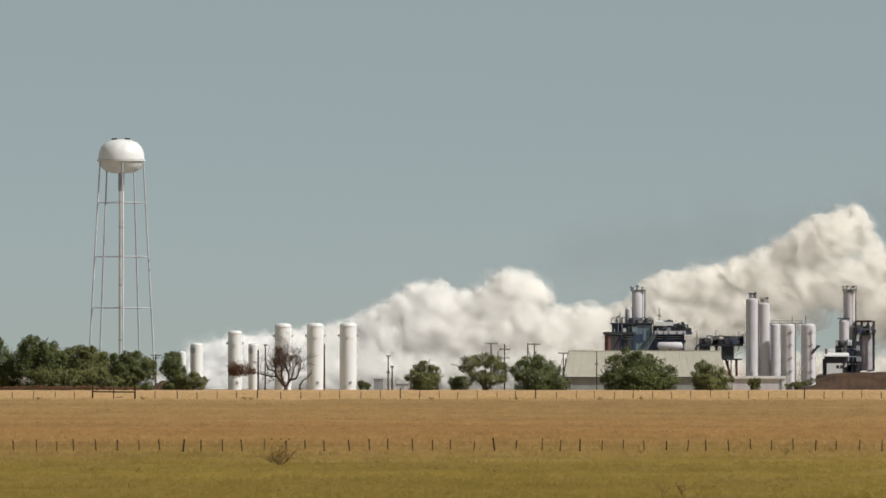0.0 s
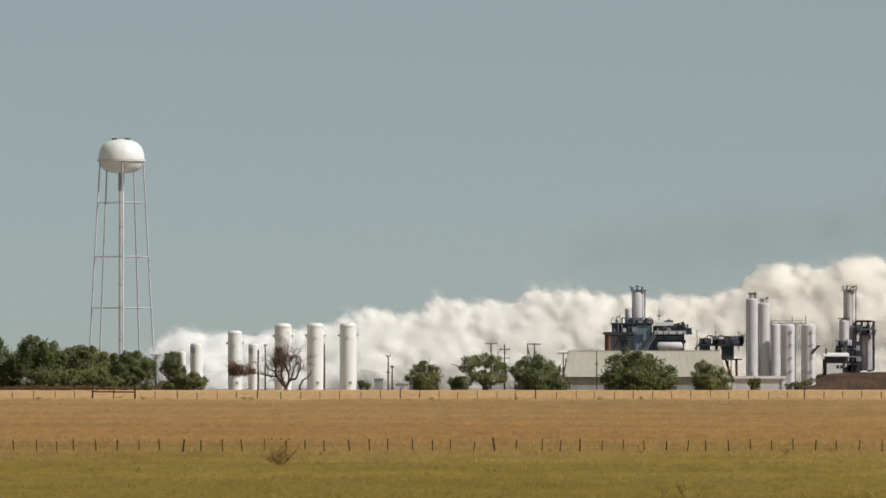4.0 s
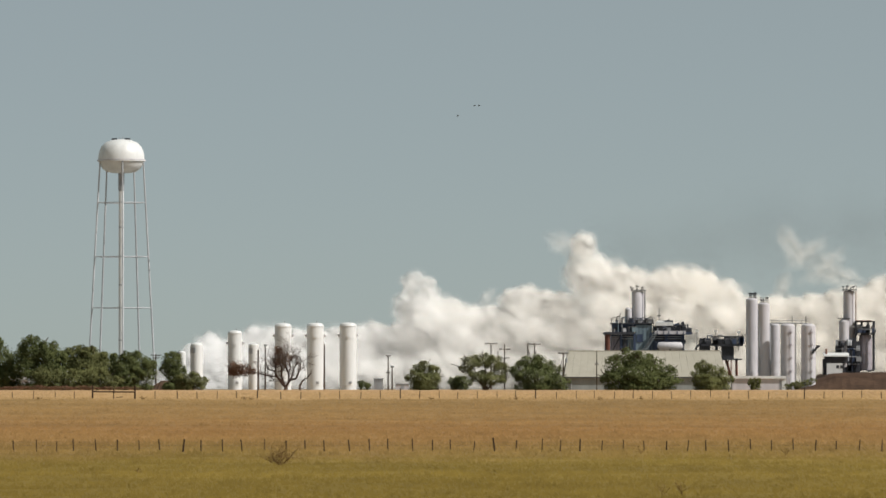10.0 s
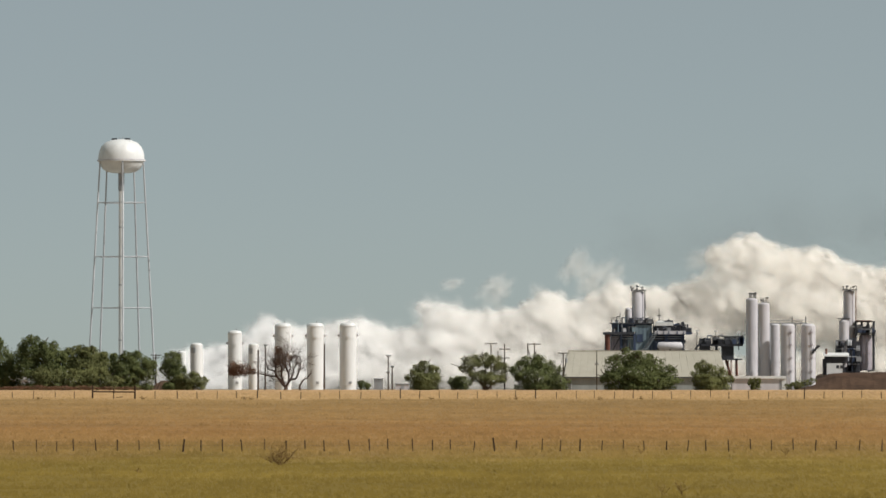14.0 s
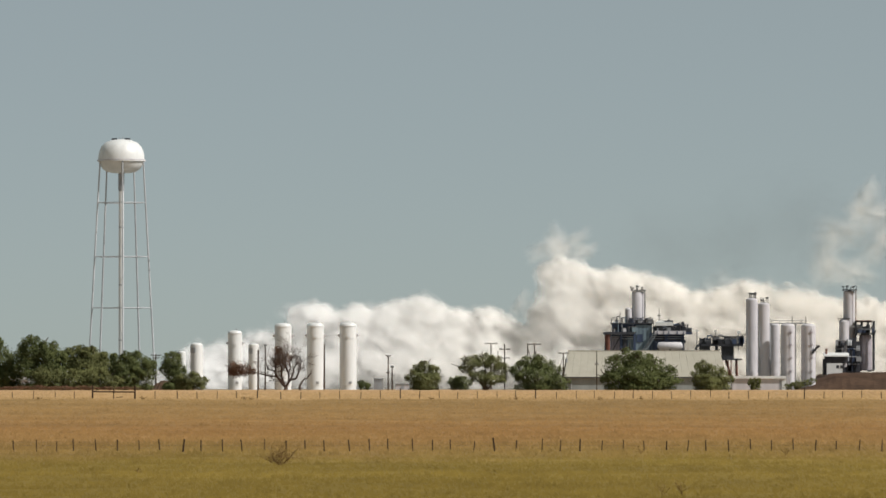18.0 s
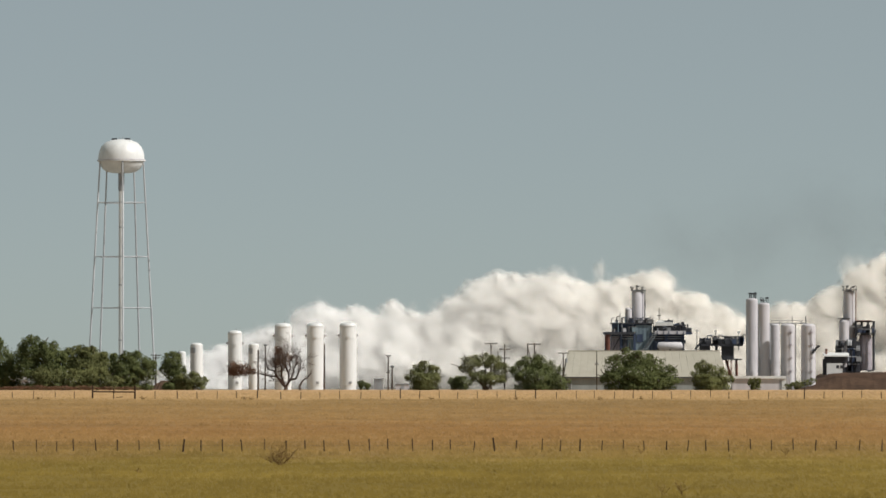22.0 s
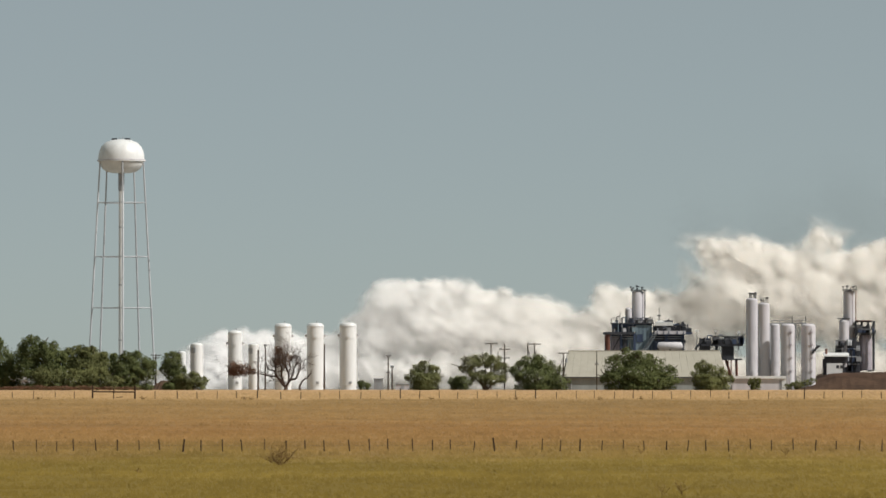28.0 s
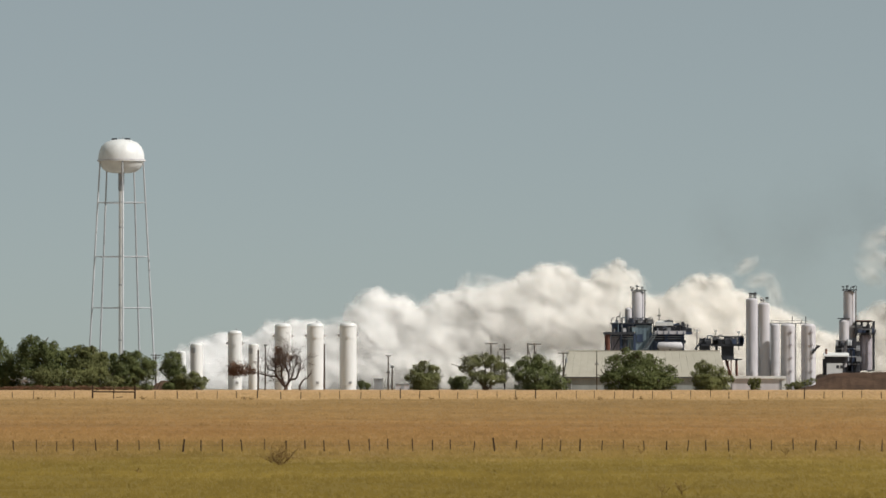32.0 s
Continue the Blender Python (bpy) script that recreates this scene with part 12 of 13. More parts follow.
    puff(11, 2.8, 3.83, 1605, 3, 4, [11.9, 16.2, 21, 29.2, 23.8, 17.3, 28.5, 29.1, 25.7, 29.2])
    puff(6, 2.1, 4.13, 1609, -4, 5, [16.6, 21.1, 25.7, 19, 18.7, 25.7, 25.7, 24.6, 25.7])
    puff(7, 2.1, 1.57, 1611, -5, 2, [7.8, 15.6, 19.1, 22.4, 25.3, 28.1, 22.3, 23.8, 26.5, 27.4])
    puff(10, 3.9, -0.43, 1608, 3, 0, [5.9, 11.5, 16.1, 19.1, 21.3, 23.4, 25.6, 35, 20.2, 26.3])
    puff(8, 3.6, -0.63, 1611, -3, 0, [8.2, 16.3, 14.4, 18.7, 21.2, 23.8, 26.3, 36, 24.6, 26.5])
    puff(8, 2.8, 0.77, 1607, -3, 1, [4.2, 12.9, 20.6, 21.5, 21.1, 19.3, 25.4, 21.9, 25.4, 25.4])
    puff(8, 3.5, 4.03, 1607, 2, 5, [15.5, 20.2, 22.8, 33.6, 16.8, 28, 28.5, 23.7, 28.7])
    puff(8, 4.2, 3.87, 1599, 6, 4, [9.5, 14.8, 19.5, 24.1, 35.4, 15.5, 27.1, 27.6, 23.9, 27.7])
    puff(11, 3.5, 3.63, 1605, -6, 4, [10.8, 15.5, 20.1, 23.9, 33.5, 20.8, 27.3, 28.4, 27.2, 28.2])
    puff(6, 2.8, 3.50, 1607, -4, 4, [11.2, 15.6, 19.9, 23.6, 30, 24.5, 27.8, 29.2, 29.3, 28.9])
    puff(11, 2.5, 5.23, 1612, -3, 6, [11.4, 15.2, 20.2, 20.2, 20.2, 20.2, 20.2, 20.2, 20.2])
    puff(11, 2.5, 5.77, 1611, -3, 6, [6.4, 14.5, 23.6, 23.2, 23.6, 23.6, 23.6, 21.4, 23.6, 23.6])
    puff(9, 2.5, 5.57, 1609, 4, 6, [10, 15.9, 22, 22, 22, 22, 22, 22, 22, 22])
    puff(9, 3.5, 0.00, 1606, 2, 1, [8.9, 14.3, 14.3, 18.3, 22.2, 25.7, 13.8, 36.6, 27.2])
    puff(11, 3.2, 1.03, 1602, -2, 2, [11, 12, 15.9, 19.8, 23.6, 19.9, 34.9, 23.7, 26])
    puff(7, 2.5, 4.20, 1606, -2, 5, [16, 20.3, 24, 26.3, 18.6, 26.3, 26.3, 24, 26.3])
    puff(10, 3.2, 3.07, 1611, -6, 4, [10.2, 13.9, 17.5, 18.1, 25.4, 36.1, 20.4, 35.4, 29.2])
    puff(9, 3.2, 2.83, 1607, -1, 3, [6.5, 9.9, 12.8, 15.7, 16.5, 27, 33.7, 20.3, 30.2, 28.9])
    puff(9, 2.7, 2.57, 1601, 5, 3, [7.9, 12.3, 16.2, 19.7, 17.7, 31.1, 31.1, 20.8, 28.1, 29])
    puff(9, 2.8, 6.23, 1602, -2, 7, [9.9, 10.3, 23, 17.9, 23, 23, 23, 23, 23])
    puff(7, 2.5, 6.67, 1600, 6, 7, [8, 13.2, 20.1, 20.1, 20.1, 20.1, 20.1, 20.1, 20.1, 20.1])
    puff(7, 2.5, 1.83, 1602, -6, 2, [5.2, 14.6, 16.1, 17.3, 18.1, 21.4, 25.1, 33.9, 24, 27.2])
    puff(9, 3.2, 2.57, 1601, 3, 3, [7.4, 11.7, 15.5, 19, 17.2, 32, 24.9, 39, 27.5, 28.5])
    puff(8, 3.6, 2.37, 1610, -3, 3, [5.6, 11.1, 16.6, 21.9, 16.9, 29.1, 24.8, 36.7, 26.9, 28])
    puff(8, 3.9, 2.17, 1607, -3, 3, [6, 11.4, 16.7, 20.2, 18.4, 24.6, 24.5, 33.1, 26.2])
    puff(9, 3.5, 1.97, 1606, -1, 2, [-0.1, 8.8, 12.3, 15.1, 17.3, 19.9, 24.6, 24.6, 30.2, 26.3])
    puff(10, 2.5, 2.67, 1610, 5, 3, [8.8, 12.2, 15.3, 18.3, 17.7, 27.9, 25.5, 27.9, 27.9, 27.9])
    puff(10, 3.2, 5.23, 1599, -5, 6, [10.6, 14.3, 13.8, 22.1, 39, 24.4, 27.9, 33.9, 27.7])
    puff(6, 2.1, 6.17, 1599, 2, 7, [12.8, 10.5, 19.6, 24.1, 24.1, 23.4, 24.1, 24.1, 24.1])
    puff(10, 2.7, 5.30, 1604, -3, 6, [10.6, 15.8, 14.3, 23.1, 22.5, 32.4, 28.5, 32.4, 28.4, 27.4])
    puff(7, 2.8, 5.13, 1606, -6, 6, [11.2, 13.4, 14.4, 22.3, 34.6, 34.6, 28.4, 34.6, 28])
    puff(11, 3.9, 4.90, 1603, -6, 5, [8.5, 10.7, 12.4, 12.5, 25.7, 32.1, 35.7, 24.5, 35.7, 26.6])
    puff(7, 3.6, 4.73, 1609, -6, 5, [12.4, 15.4, 13.9, 10.8, 27.3, 28.6, 34.4, 23.5, 33.7, 26.9])
    puff(6, 2.7, 3.97, 1610, 4, 4, [9.7, 16.5, 21.2, 24.2, 19.9, 17.3, 29.2, 36.3, 25.1, 29.6])
    puff(11, 2.7, 3.70, 1607, 2, 4, [11.7, 16.4, 21.2, 25.4, 24.5, 20.5, 28.4, 34.7, 27.5, 29.3])
    puff(11, 2.7, 2.57, 1600, 1, 3, [7.9, 12.3, 16.1, 19.7, 17.7, 32.6, 25.4, 20.8, 36.2, 29])
    puff(9, 2.1, 8.73, 1605, -3, 9, [14.1, 13.9, 25.7, 25.7, 19.8, 24.9, 25.7, 25.7, 25.7, 19])
    puff(8, 3.2, 3.50, 1602, 3, 4, [10.8, 15.2, 19.5, 23.1, 24.4, 23.9, 27.3, 28.7, 45.9, 28.4])
    puff(11, 3.2, 3.83, 1599, -5, 4, [11.5, 15.8, 20.6, 26.5, 23.1, 16.8, 28.1, 28.7, 36.7, 28.8])
    puff(11, 3.2, 5.50, 1599, -5, 6, [8.7, 15.3, 13.3, 23.6, 22.1, 24.8, 33.6, 24.3, 28.1, 27])
    puff(9, 2.5, 10.10, 1611, -2, 11, [9.2, 18.7, 18.7, 17.4, 18.7, 18.7, 18.7, 18.7, 18.7])
    puff(6, 2.5, 6.57, 1599, -3, 7, [7.2, 13.4, 13.2, 20.5, 22.6, 30.1, 28, 30.1, 30.1, 28.5])
    puff(9, 2.5, 8.37, 1604, -4, 9, [13.4, 12.7, 21.2, 20.8, 25.5, 24.5, 24.9, 25.2, 25.5, 18.2])
    puff(11, 2.5, 9.30, 1601, -6, 10, [9.9, 19.1, 25.5, 25.5, 21.6, 25.5, 25.5, 25.5, 19.3, 25.5])
    puff(10, 2.1, 11.17, 1606, -5, 12, [11, 21.1, 12.9, 16.7, 20.6, 21.1, 21.1, 21.1, 21.1])
    puff(11, 2.8, 7.57, 1612, 2, 8, [9.2, 14.8, 14.1, 22.6, 30.1, 30.1, 29.2, 28.5, 27.7, 24.4])
    puff(7, 2.8, 9.17, 1604, -5, 10, [9.6, 19.5, 33.1, 19.4, 33.1, 26.6, 33.1, 33.1, 18.8])
    puff(6, 3.6, 9.00, 1609, -5, 10, [11.7, 16.9, 31.4, 18.4, 31.4, 26.1, 30.6, 31.4, 17.9])
    puff(6, 3.6, 8.83, 1609, 1, 9, [9, 12.2, 15.4, 29.9, 18.5, 29.9, 25.4, 28.2, 29.9, 17.7])
    puff(6, 3.2, 8.67, 1607, -1, 9, [12.4, 12.7, 19.7, 27.2, 18.9, 28.5, 25.8, 26.8, 27.7, 17.9])
    puff(8, 2.8, 10.10, 1607, -6, 11, [8.7, 9.8, 21, 27.7, 24.1, 27.7, 27.7, 20.3, 27.7])
    puff(6, 2.8, 10.00, 1604, 2, 11, [9.9, 9.2, 21.3, 25.8, 24.8, 25.8, 25.8, 20, 25.8])
    puff(7, 1.8, 10.57, 1606, 3, 11, [7.8, 11.3, 23, 28.5, 22.1, 24.2, 26, 24, 28.5, 22.3])
    puff(10, 2.5, 9.50, 1606, -2, 10, [10.3, 18.4, 8.5, 21.7, 24.8, 24.8, 24.8, 24.8, 19.7, 24.8])
    puff(7, 3.2, 7.57, 1611, 2, 8, [8.7, 14.4, 13.7, 22.3, 32.2, 25.2, 35.4, 27.4, 27.1, 24])
    puff(10, 3.6, 10.80, 1609, 2, 11, [4.6, 10.7, 14, 19.2, 19.1, 18.8, 47.5, 23.3, 38.6, 20.8])
    puff(6, 3.9, 10.73, 1599, 5, 11, [5.2, 9.5, 15.3, 18.8, 19.2, 19, 42.5, 22.5, 37.7, 20.3])
    puff(10, 3.9, 10.80, 1602, -6, 11, [4, 10.3, 13.4, 18.8, 18.6, 18.4, 36.4, 22.9, 36.4, 20.4])
    puff(6, 3.9, 10.77, 1600, 5, 11, [4.7, 9.9, 14.2, 18.8, 18.9, 18.6, 30.2, 22.7, 30.2, 20.3])
    puff(11, 3.5, 10.73, 1600, -3, 11, [5.6, 9.9, 16, 19.1, 19.6, 19.5, 25.8, 22.9, 25.8, 20.6])
    puff(11, 4.4, 10.57, 1606, 2, 11, [5.1, 8.5, 19.9, 16.8, 19.4, 21.2, 34.7, 21.4, 34.7, 19.6])
    puff(11, 3.2, 10.33, 1612, -6, 11, [6, 10.8, 19.7, 17, 22.9, 27.3, 43.1, 22, 37.3, 20.6])
    puff(9, 3.2, 10.17, 1610, 0, 11, [6.9, 9.8, 20.3, 16.5, 23.4, 30.4, 41.5, 20.5, 37])
    puff(10, 2.5, 12.77, 1602, 4, 13, [6.1, 16.4, 18.6, 20.4, 30.9, 28, 16.9, 22.3, 24.9, 30.9])
    puff(8, 2.5, 12.63, 1603, 5, 13, [9, 14.6, 16.3, 18, 28.3, 28.3, 27.7, 19.2, 25.9, 28.3])
    puff(11, 2.1, 12.50, 1606, 3, 13, [8.8, 14, 15.7, 17.5, 26.2, 26.2, 26.2, 19.6, 26.2, 26.2])
    puff(6, 2.5, 14.23, 1602, 4, 15, [8.7, 10.9, 23.2, 17.9, 23.2, 23.2, 23.2, 21.5, 15.4])
    puff(10, 2.5, 12.37, 1605, 1, 13, [7.3, 12.9, 15.2, 17.4, 23.2, 23.2, 23.2, 20.7, 23.2, 23.2])
    puff(7, 3.2, 13.47, 1604, 0, 14, [6.8, 12.6, 18.4, 24.2, 38, 16.2, 19.6, 23.5, 31.9, 13.8])
    puff(10, 3.2, 13.33, 1609, 3, 14, [7, 13.1, 19.2, 25.2, 39.3, 15.3, 20.4, 22.8, 32.6, 13.6])
    puff(7, 3.2, 13.17, 1600, -1, 14, [7.6, 13.9, 20, 25.6, 39.1, 14.1, 22.2, 21.8, 32.2])
    puff(8, 2.6, 13.03, 1598, -3, 14, [10.3, 15.5, 20.4, 25, 36.6, 13.9, 23.1, 22.8, 32.6])
    puff(6, 3.2, 13.33, 1611, 0, 14, [7, 13.1, 19.2, 25.3, 34.6, 15.4, 20.5, 22.8, 32.6, 13.7])
    puff(6, 4.4, 9.60, 1610, 5, 10, [6.2, 13.3, 5.6, 20.3, 18.2, 25.4, 32.2, 38.5, 47.2, 35.1])
    puff(6, 4.4, 9.50, 1612, 1, 10, [7.9, 16.3, 6.4, 19.8, 19.8, 26.2, 32.5, 38.8, 39.5, 35.1])
    puff(8, 3.9, 9.70, 1604, -5, 10, [5.1, 10.4, 6.3, 20.4, 17.8, 25.3, 32.6, 39.7, 51.1, 35.7])
    puff(7, 4.4, 9.97, 1611, 3, 10, [-2.2, 8.3, 7.4, 19.6, 15.8, 23.4, 30.9, 38.3, 42.5, 35.6])
    puff(10, 4.4, 10.17, 1607, 4, 11, [5.5, 8.5, 19, 15.2, 22.2, 29.1, 34.7, 34.7, 34.7])
    puff(6, 4.4, 9.90, 1608, 6, 10, [-0.4, 8.3, 7, 19.3, 16, 23.8, 31.6, 31.7, 31.7, 31.7])
    puff(10, 2.5, 11.30, 1599, -6, 12, [10.4, 18.6, 12.5, 16.2, 19.8, 23.5, 26.5, 22, 22.3, 25.8])
    puff(7, 2.5, 13.77, 1599, -6, 14, [6.7, 13.7, 20.5, 22.4, 22.4, 19.1, 22.4, 22.4, 22.4, 14.8])
    puff(6, 2.5, 15.23, 1605, 4, 16, [15.2, 19.6, 20.7, 29.7, 20.7, 28.6, 16.9, 20.3, 23.9])
    puff(8, 3.9, 15.10, 1611, 3, 16, [12.7, 15.6, 20, 30.1, 20.7, 30.1, 13.8, 17.9, 22.3])
    puff(6, 2.8, 14.95, 1608, -5, 15, [7.9, 10.5, 12.5, 21.2, 29.3, 24.9, 29.3, 15.2, 17.9, 23.2])
    puff(9, 4.9, 11.90, 1600, 2, 12, [-0.4, 7.2, 12.3, 14.7, 17.1, 19.6, 21.4, 37.4, 22.6, 24])
    puff(7, 5.9, 11.63, 1612, 2, 12, [3.9, 10.1, 11.7, 15.1, 18.5, 21.7, 19.4, 37.3, 20.2, 22.9])
    puff(9, 5.8, 11.37, 1599, 6, 12, [6.9, 15.5, 9.4, 13, 16.5, 19.9, 20.5, 35.5, 19, 22.5])
    puff(6, 3.5, 11.97, 1599, 2, 12, [-0, 8, 13.3, 15.8, 18.3, 20.7, 23.9, 35, 24.4, 25.5])
    puff(9, 2.8, 12.07, 1600, -4, 13, [7.6, 13.5, 16.4, 19.2, 21.9, 26.2, 39.9, 26.2, 26.3])
    puff(8, 4.3, 11.83, 1611, 0, 12, [2.5, 8.9, 14, 16.3, 18.7, 21.1, 21.7, 32.6, 23, 24.8])
    puff(10, 4.6, 11.57, 1607, 3, 12, [6, 13.7, 12.4, 15.8, 19.2, 22.7, 20.5, 32.4, 21, 24.1])
    puff(10, 2.8, 12.90, 1602, -3, 13, [2.1, 13, 17.2, 21, 21.5, 21.5, 21.5, 21.5, 21.5, 21.5])
    puff(6, 2.8, 11.83, 1599, 4, 12, [4.7, 10.6, 15.5, 17.9, 20.2, 22.6, 23, 15.7, 33.7, 26])
    puff(6, 2.8, 11.63, 1599, 4, 12, [7.2, 14.5, 14.8, 18.2, 21.6, 24.9, 22.3, 15.2, 30.7, 25.8])
    puff(10, 2.5, 13.80, 1611, -6, 14, [6.7, 13.8, 20.8, 27.8, 14.2, 19.6, 29.5, 25.8, 28.4, 14.9])
    puff(10, 3.5, 14.83, 1601, 4, 15, [7.4, 9.1, 11, 19.5, 22, 35, 29.6, 16, 16.4, 22.3])
    puff(8, 3.5, 14.17, 1607, -1, 15, [8, 10.3, 12.6, 17, 22.4, 34.4, 25, 21.1, 14.2])
    puff(11, 2.1, 18.70, 1607, -6, 19, [6.3, 17.2, 17.2, 17.2, 17.2, 17.2, 17.2, 17.2, 17.2, 17.2, 17.2, 17.2])
    puff(9, 3.2, 12.23, 1611, -6, 13, [5.7, 12.2, 14.8, 17.4, 20, 26.9, 26.5, 27.6, 26.3])
    puff(11, 2.1, 18.63, 1608, -1, 19, [6.7, 15.3, 29.6, 20.4, 19.5, 21.9, 22.9, 27.3, 29.6, 29.6, 29.6, 29.6])
    puff(9, 2.8, 18.43, 1607, 0, 19, [9, 13.1, 21.6, 21.6, 18, 19.8, 21.6, 21.6, 21.6, 21.6, 21.6])
    puff(10, 2.1, 13.17, 1608, 5, 14, [8.9, 15.1, 21.1, 26.9, 32, 15.3, 23.5, 34.2, 33.4])
    puff(11, 2.1, 13.03, 1609, 3, 14, [10.9, 16.1, 21, 25.7, 30.4, 14.5, 23.7, 31.9, 31.9])
    puff(8, 2.8, 14.97, 1608, -2, 15, [7.9, 10.6, 12.7, 21.3, 21.7, 24.5, 35.5, 15, 18, 23.2])
    puff(11, 2.8, 15.83, 1608, -2, 16, [12.3, 15.4, 17.6, 23.5, 28.3, 29.3, 22.2, 24, 23.8, 29.3])
    puff(11, 2.5, 13.90, 1598, -1, 14, [5, 13.7, 20.9, 28, 15.4, 20.6, 27.2, 26.8, 32, 14.9])
    puff(11, 1.8, 16.83, 1603, 1, 17, [6.1, 12.4, 18.3, 18.3, 25.5, 32, 32, 32, 32, 32])
    puff(9, 2.5, 16.03, 1601, 3, 17, [7.8, 18.3, 23, 27.7, 27.5, 29.3, 24.8, 29, 29.3])
    puff(11, 3.2, 13.70, 1601, -5, 14, [6.2, 12.9, 19.5, 26, 12.6, 17.6, 19.2, 24.1, 32.1, 14])
    puff(7, 3.2, 17.10, 1608, 1, 18, [8.7, 11.5, 18, 23.8, 25.1, 40.7, 40.7, 27.4, 30.8])
    puff(11, 3.2, 16.90, 1611, 3, 17, [2.3, 10.4, 17.1, 17.4, 23.9, 24.4, 40, 39.1, 33.4, 35.2])
    puff(7, 3.2, 16.57, 1605, 1, 17, [7.4, 11.8, 15.7, 13, 24.2, 25.6, 39.1, 37.9, 39.1, 39.1])
    puff(9, 3.2, 16.37, 1598, -6, 17, [7.9, 19.8, 20.9, 11.4, 24.8, 26.7, 33.6, 33.6, 33.6, 33.6])
    puff(9, 2.1, 21.57, 1610, -6, 22, [6.4, 18, 15.2, 17.2, 18, 18, 18, 14.9, 16.9, 18, 18])
    puff(7, 2.5, 21.83, 1603, -1, 22, [4.4, 15.5, 14.3, 15.5, 15.5, 15.5, 15.5, 15.5, 15.5, 15.5, 15.5])
    puff(7, 2.1, 14.47, 1607, 5, 15, [8.4, 10.1, 11.8, 18.3, 29.7, 31.9, 29.2, 19.8, 31.9, 23.3])
    puff(6, 3.9, 17.47, 1612, -2, 18, [6.5, 9.7, 21.2, 26.9, 25.9, 25.2, 45.1, 15.8, 23, 30.2])
    puff(11, 3.9, 17.23, 1601, 2, 18, [6.8, 10.2, 18.7, 25.1, 25.5, 31.8, 47.9, 23.4, 28.2, 32.6])
    puff(10, 3.6, 17.03, 1611, -1, 18, [8.9, 12.5, 17.5, 23.1, 24.2, 38.9, 50.7, 28.1, 31.2])
    puff(11, 3.6, 17.60, 1609, 5, 18, [6.8, 10.4, 19.3, 26.5, 26.2, 25, 30.5, 15.1, 22.4, 29.7])
    puff(7, 2.5, 19.63, 1611, -2, 20, [8.5, 11.2, 18.2, 27.9, 27.9, 27.9, 27.9, 27.9, 27.9, 27.9, 27.9, 27.9, 19.4])
    puff(11, 2.8, 19.03, 1607, -6, 20, [9.1, 11.4, 16.5, 22.2, 26.9, 25, 26.9, 26.9, 26.9, 26.9, 26.9, 26.9])
    puff(11, 3.5, 17.57, 1603, 1, 18, [6.9, 10.2, 19.8, 26.7, 26.1, 25, 38.1, 15.3, 22.5, 29.7])
    puff(8, 2.1, 20.80, 1602, 2, 21, [5.3, 13, 18.7, 18.7, 18.7, 18.7, 18.7, 18.7, 18.7, 18.7, 15.7, 15.8])
    puff(11, 3.9, 16.77, 1601, 1, 17, [4.5, 10.5, 15.7, 14.7, 23.4, 24, 36.5, 36.5, 47.2, 40.9])
    puff(7, 3.9, 16.63, 1608, 2, 17, [6, 10.9, 15.2, 13, 23.5, 24.5, 36.4, 37.1, 43.5, 40.6])
    puff(10, 3.5, 17.10, 1603, -3, 18, [8.3, 11.1, 17.6, 23.4, 24.7, 33.5, 33.5, 33.5, 30.4])
    puff(7, 3.5, 17.30, 1605, 6, 18, [6.9, 10.4, 20.4, 26.6, 26.1, 29.8, 30.5, 30.5, 27.2, 30.5])
    puff(10, 2.5, 19.23, 1603, 1, 20, [9.5, 11.8, 19.9, 24.2, 22.3, 34, 32.2, 34, 34, 34, 34, 34])
    puff(8, 2.5, 22.10, 1609, -4, 23, [6.1, 13.3, 24.8, 20.3, 18.6, 17, 23.1, 24.8, 24.8, 24.8])
    puff(7, 2.5, 18.43, 1609, -2, 19, [9.5, 13.5, 19.1, 23.4, 18.3, 20.2, 25.6, 25.6, 25.6, 25.6, 25.6])
    puff(9, 2.8, 20.70, 1601, -3, 21, [5.7, 12.9, 18.8, 15.7, 22.9, 25.6, 26, 39.9, 20.8, 17.1, 14.5, 13.3])
    puff(7, 3.5, 20.53, 1602, -1, 21, [8.8, 12.2, 18.7, 20.4, 22.8, 27.4, 31.9, 38.9, 17.9, 15.7, 14.6, 10.4])
    puff(10, 3.2, 19.17, 1599, -1, 20, [8.7, 11, 18.5, 22.9, 22.8, 25, 29.9, 34.9, 42, 32.9, 37.4, 42])
    puff(6, 2.8, 19.03, 1601, 3, 20, [9.1, 11.4, 16.5, 22.2, 24.5, 24.9, 28.9, 32.4, 40.7, 33.4, 37.4, 40.7])
    puff(6, 3.6, 19.43, 1610, 4, 20, [8.1, 10.7, 15.5, 25.7, 22.1, 34.8, 35, 34.5, 38.3, 37.1, 38.3, 38.3, 18.1])
    puff(11, 3.2, 20.10, 1612, -6, 21, [9.9, 19, 18, 16.4, 18.8, 25, 31.2, 39.2, 37.6, 38.3, 36.4, 14])
    puff(10, 3.5, 18.60, 1604, -4, 19, [5.4, 13.8, 17.3, 19.1, 17.7, 20, 21.6, 26, 30.3, 36.6, 36.6, 36.3])
    puff(10, 2.8, 20.77, 1604, 0, 21, [4.9, 12.6, 18.6, 15.3, 23.4, 24.5, 24.2, 30.8, 22.1, 18.3, 14.8, 14.9])
    puff(6, 3.5, 20.80, 1603, 4, 21, [3.7, 11.4, 17.2, 14.6, 22.9, 23.4, 22.3, 20.9, 38.9, 18, 14.3, 14.4])
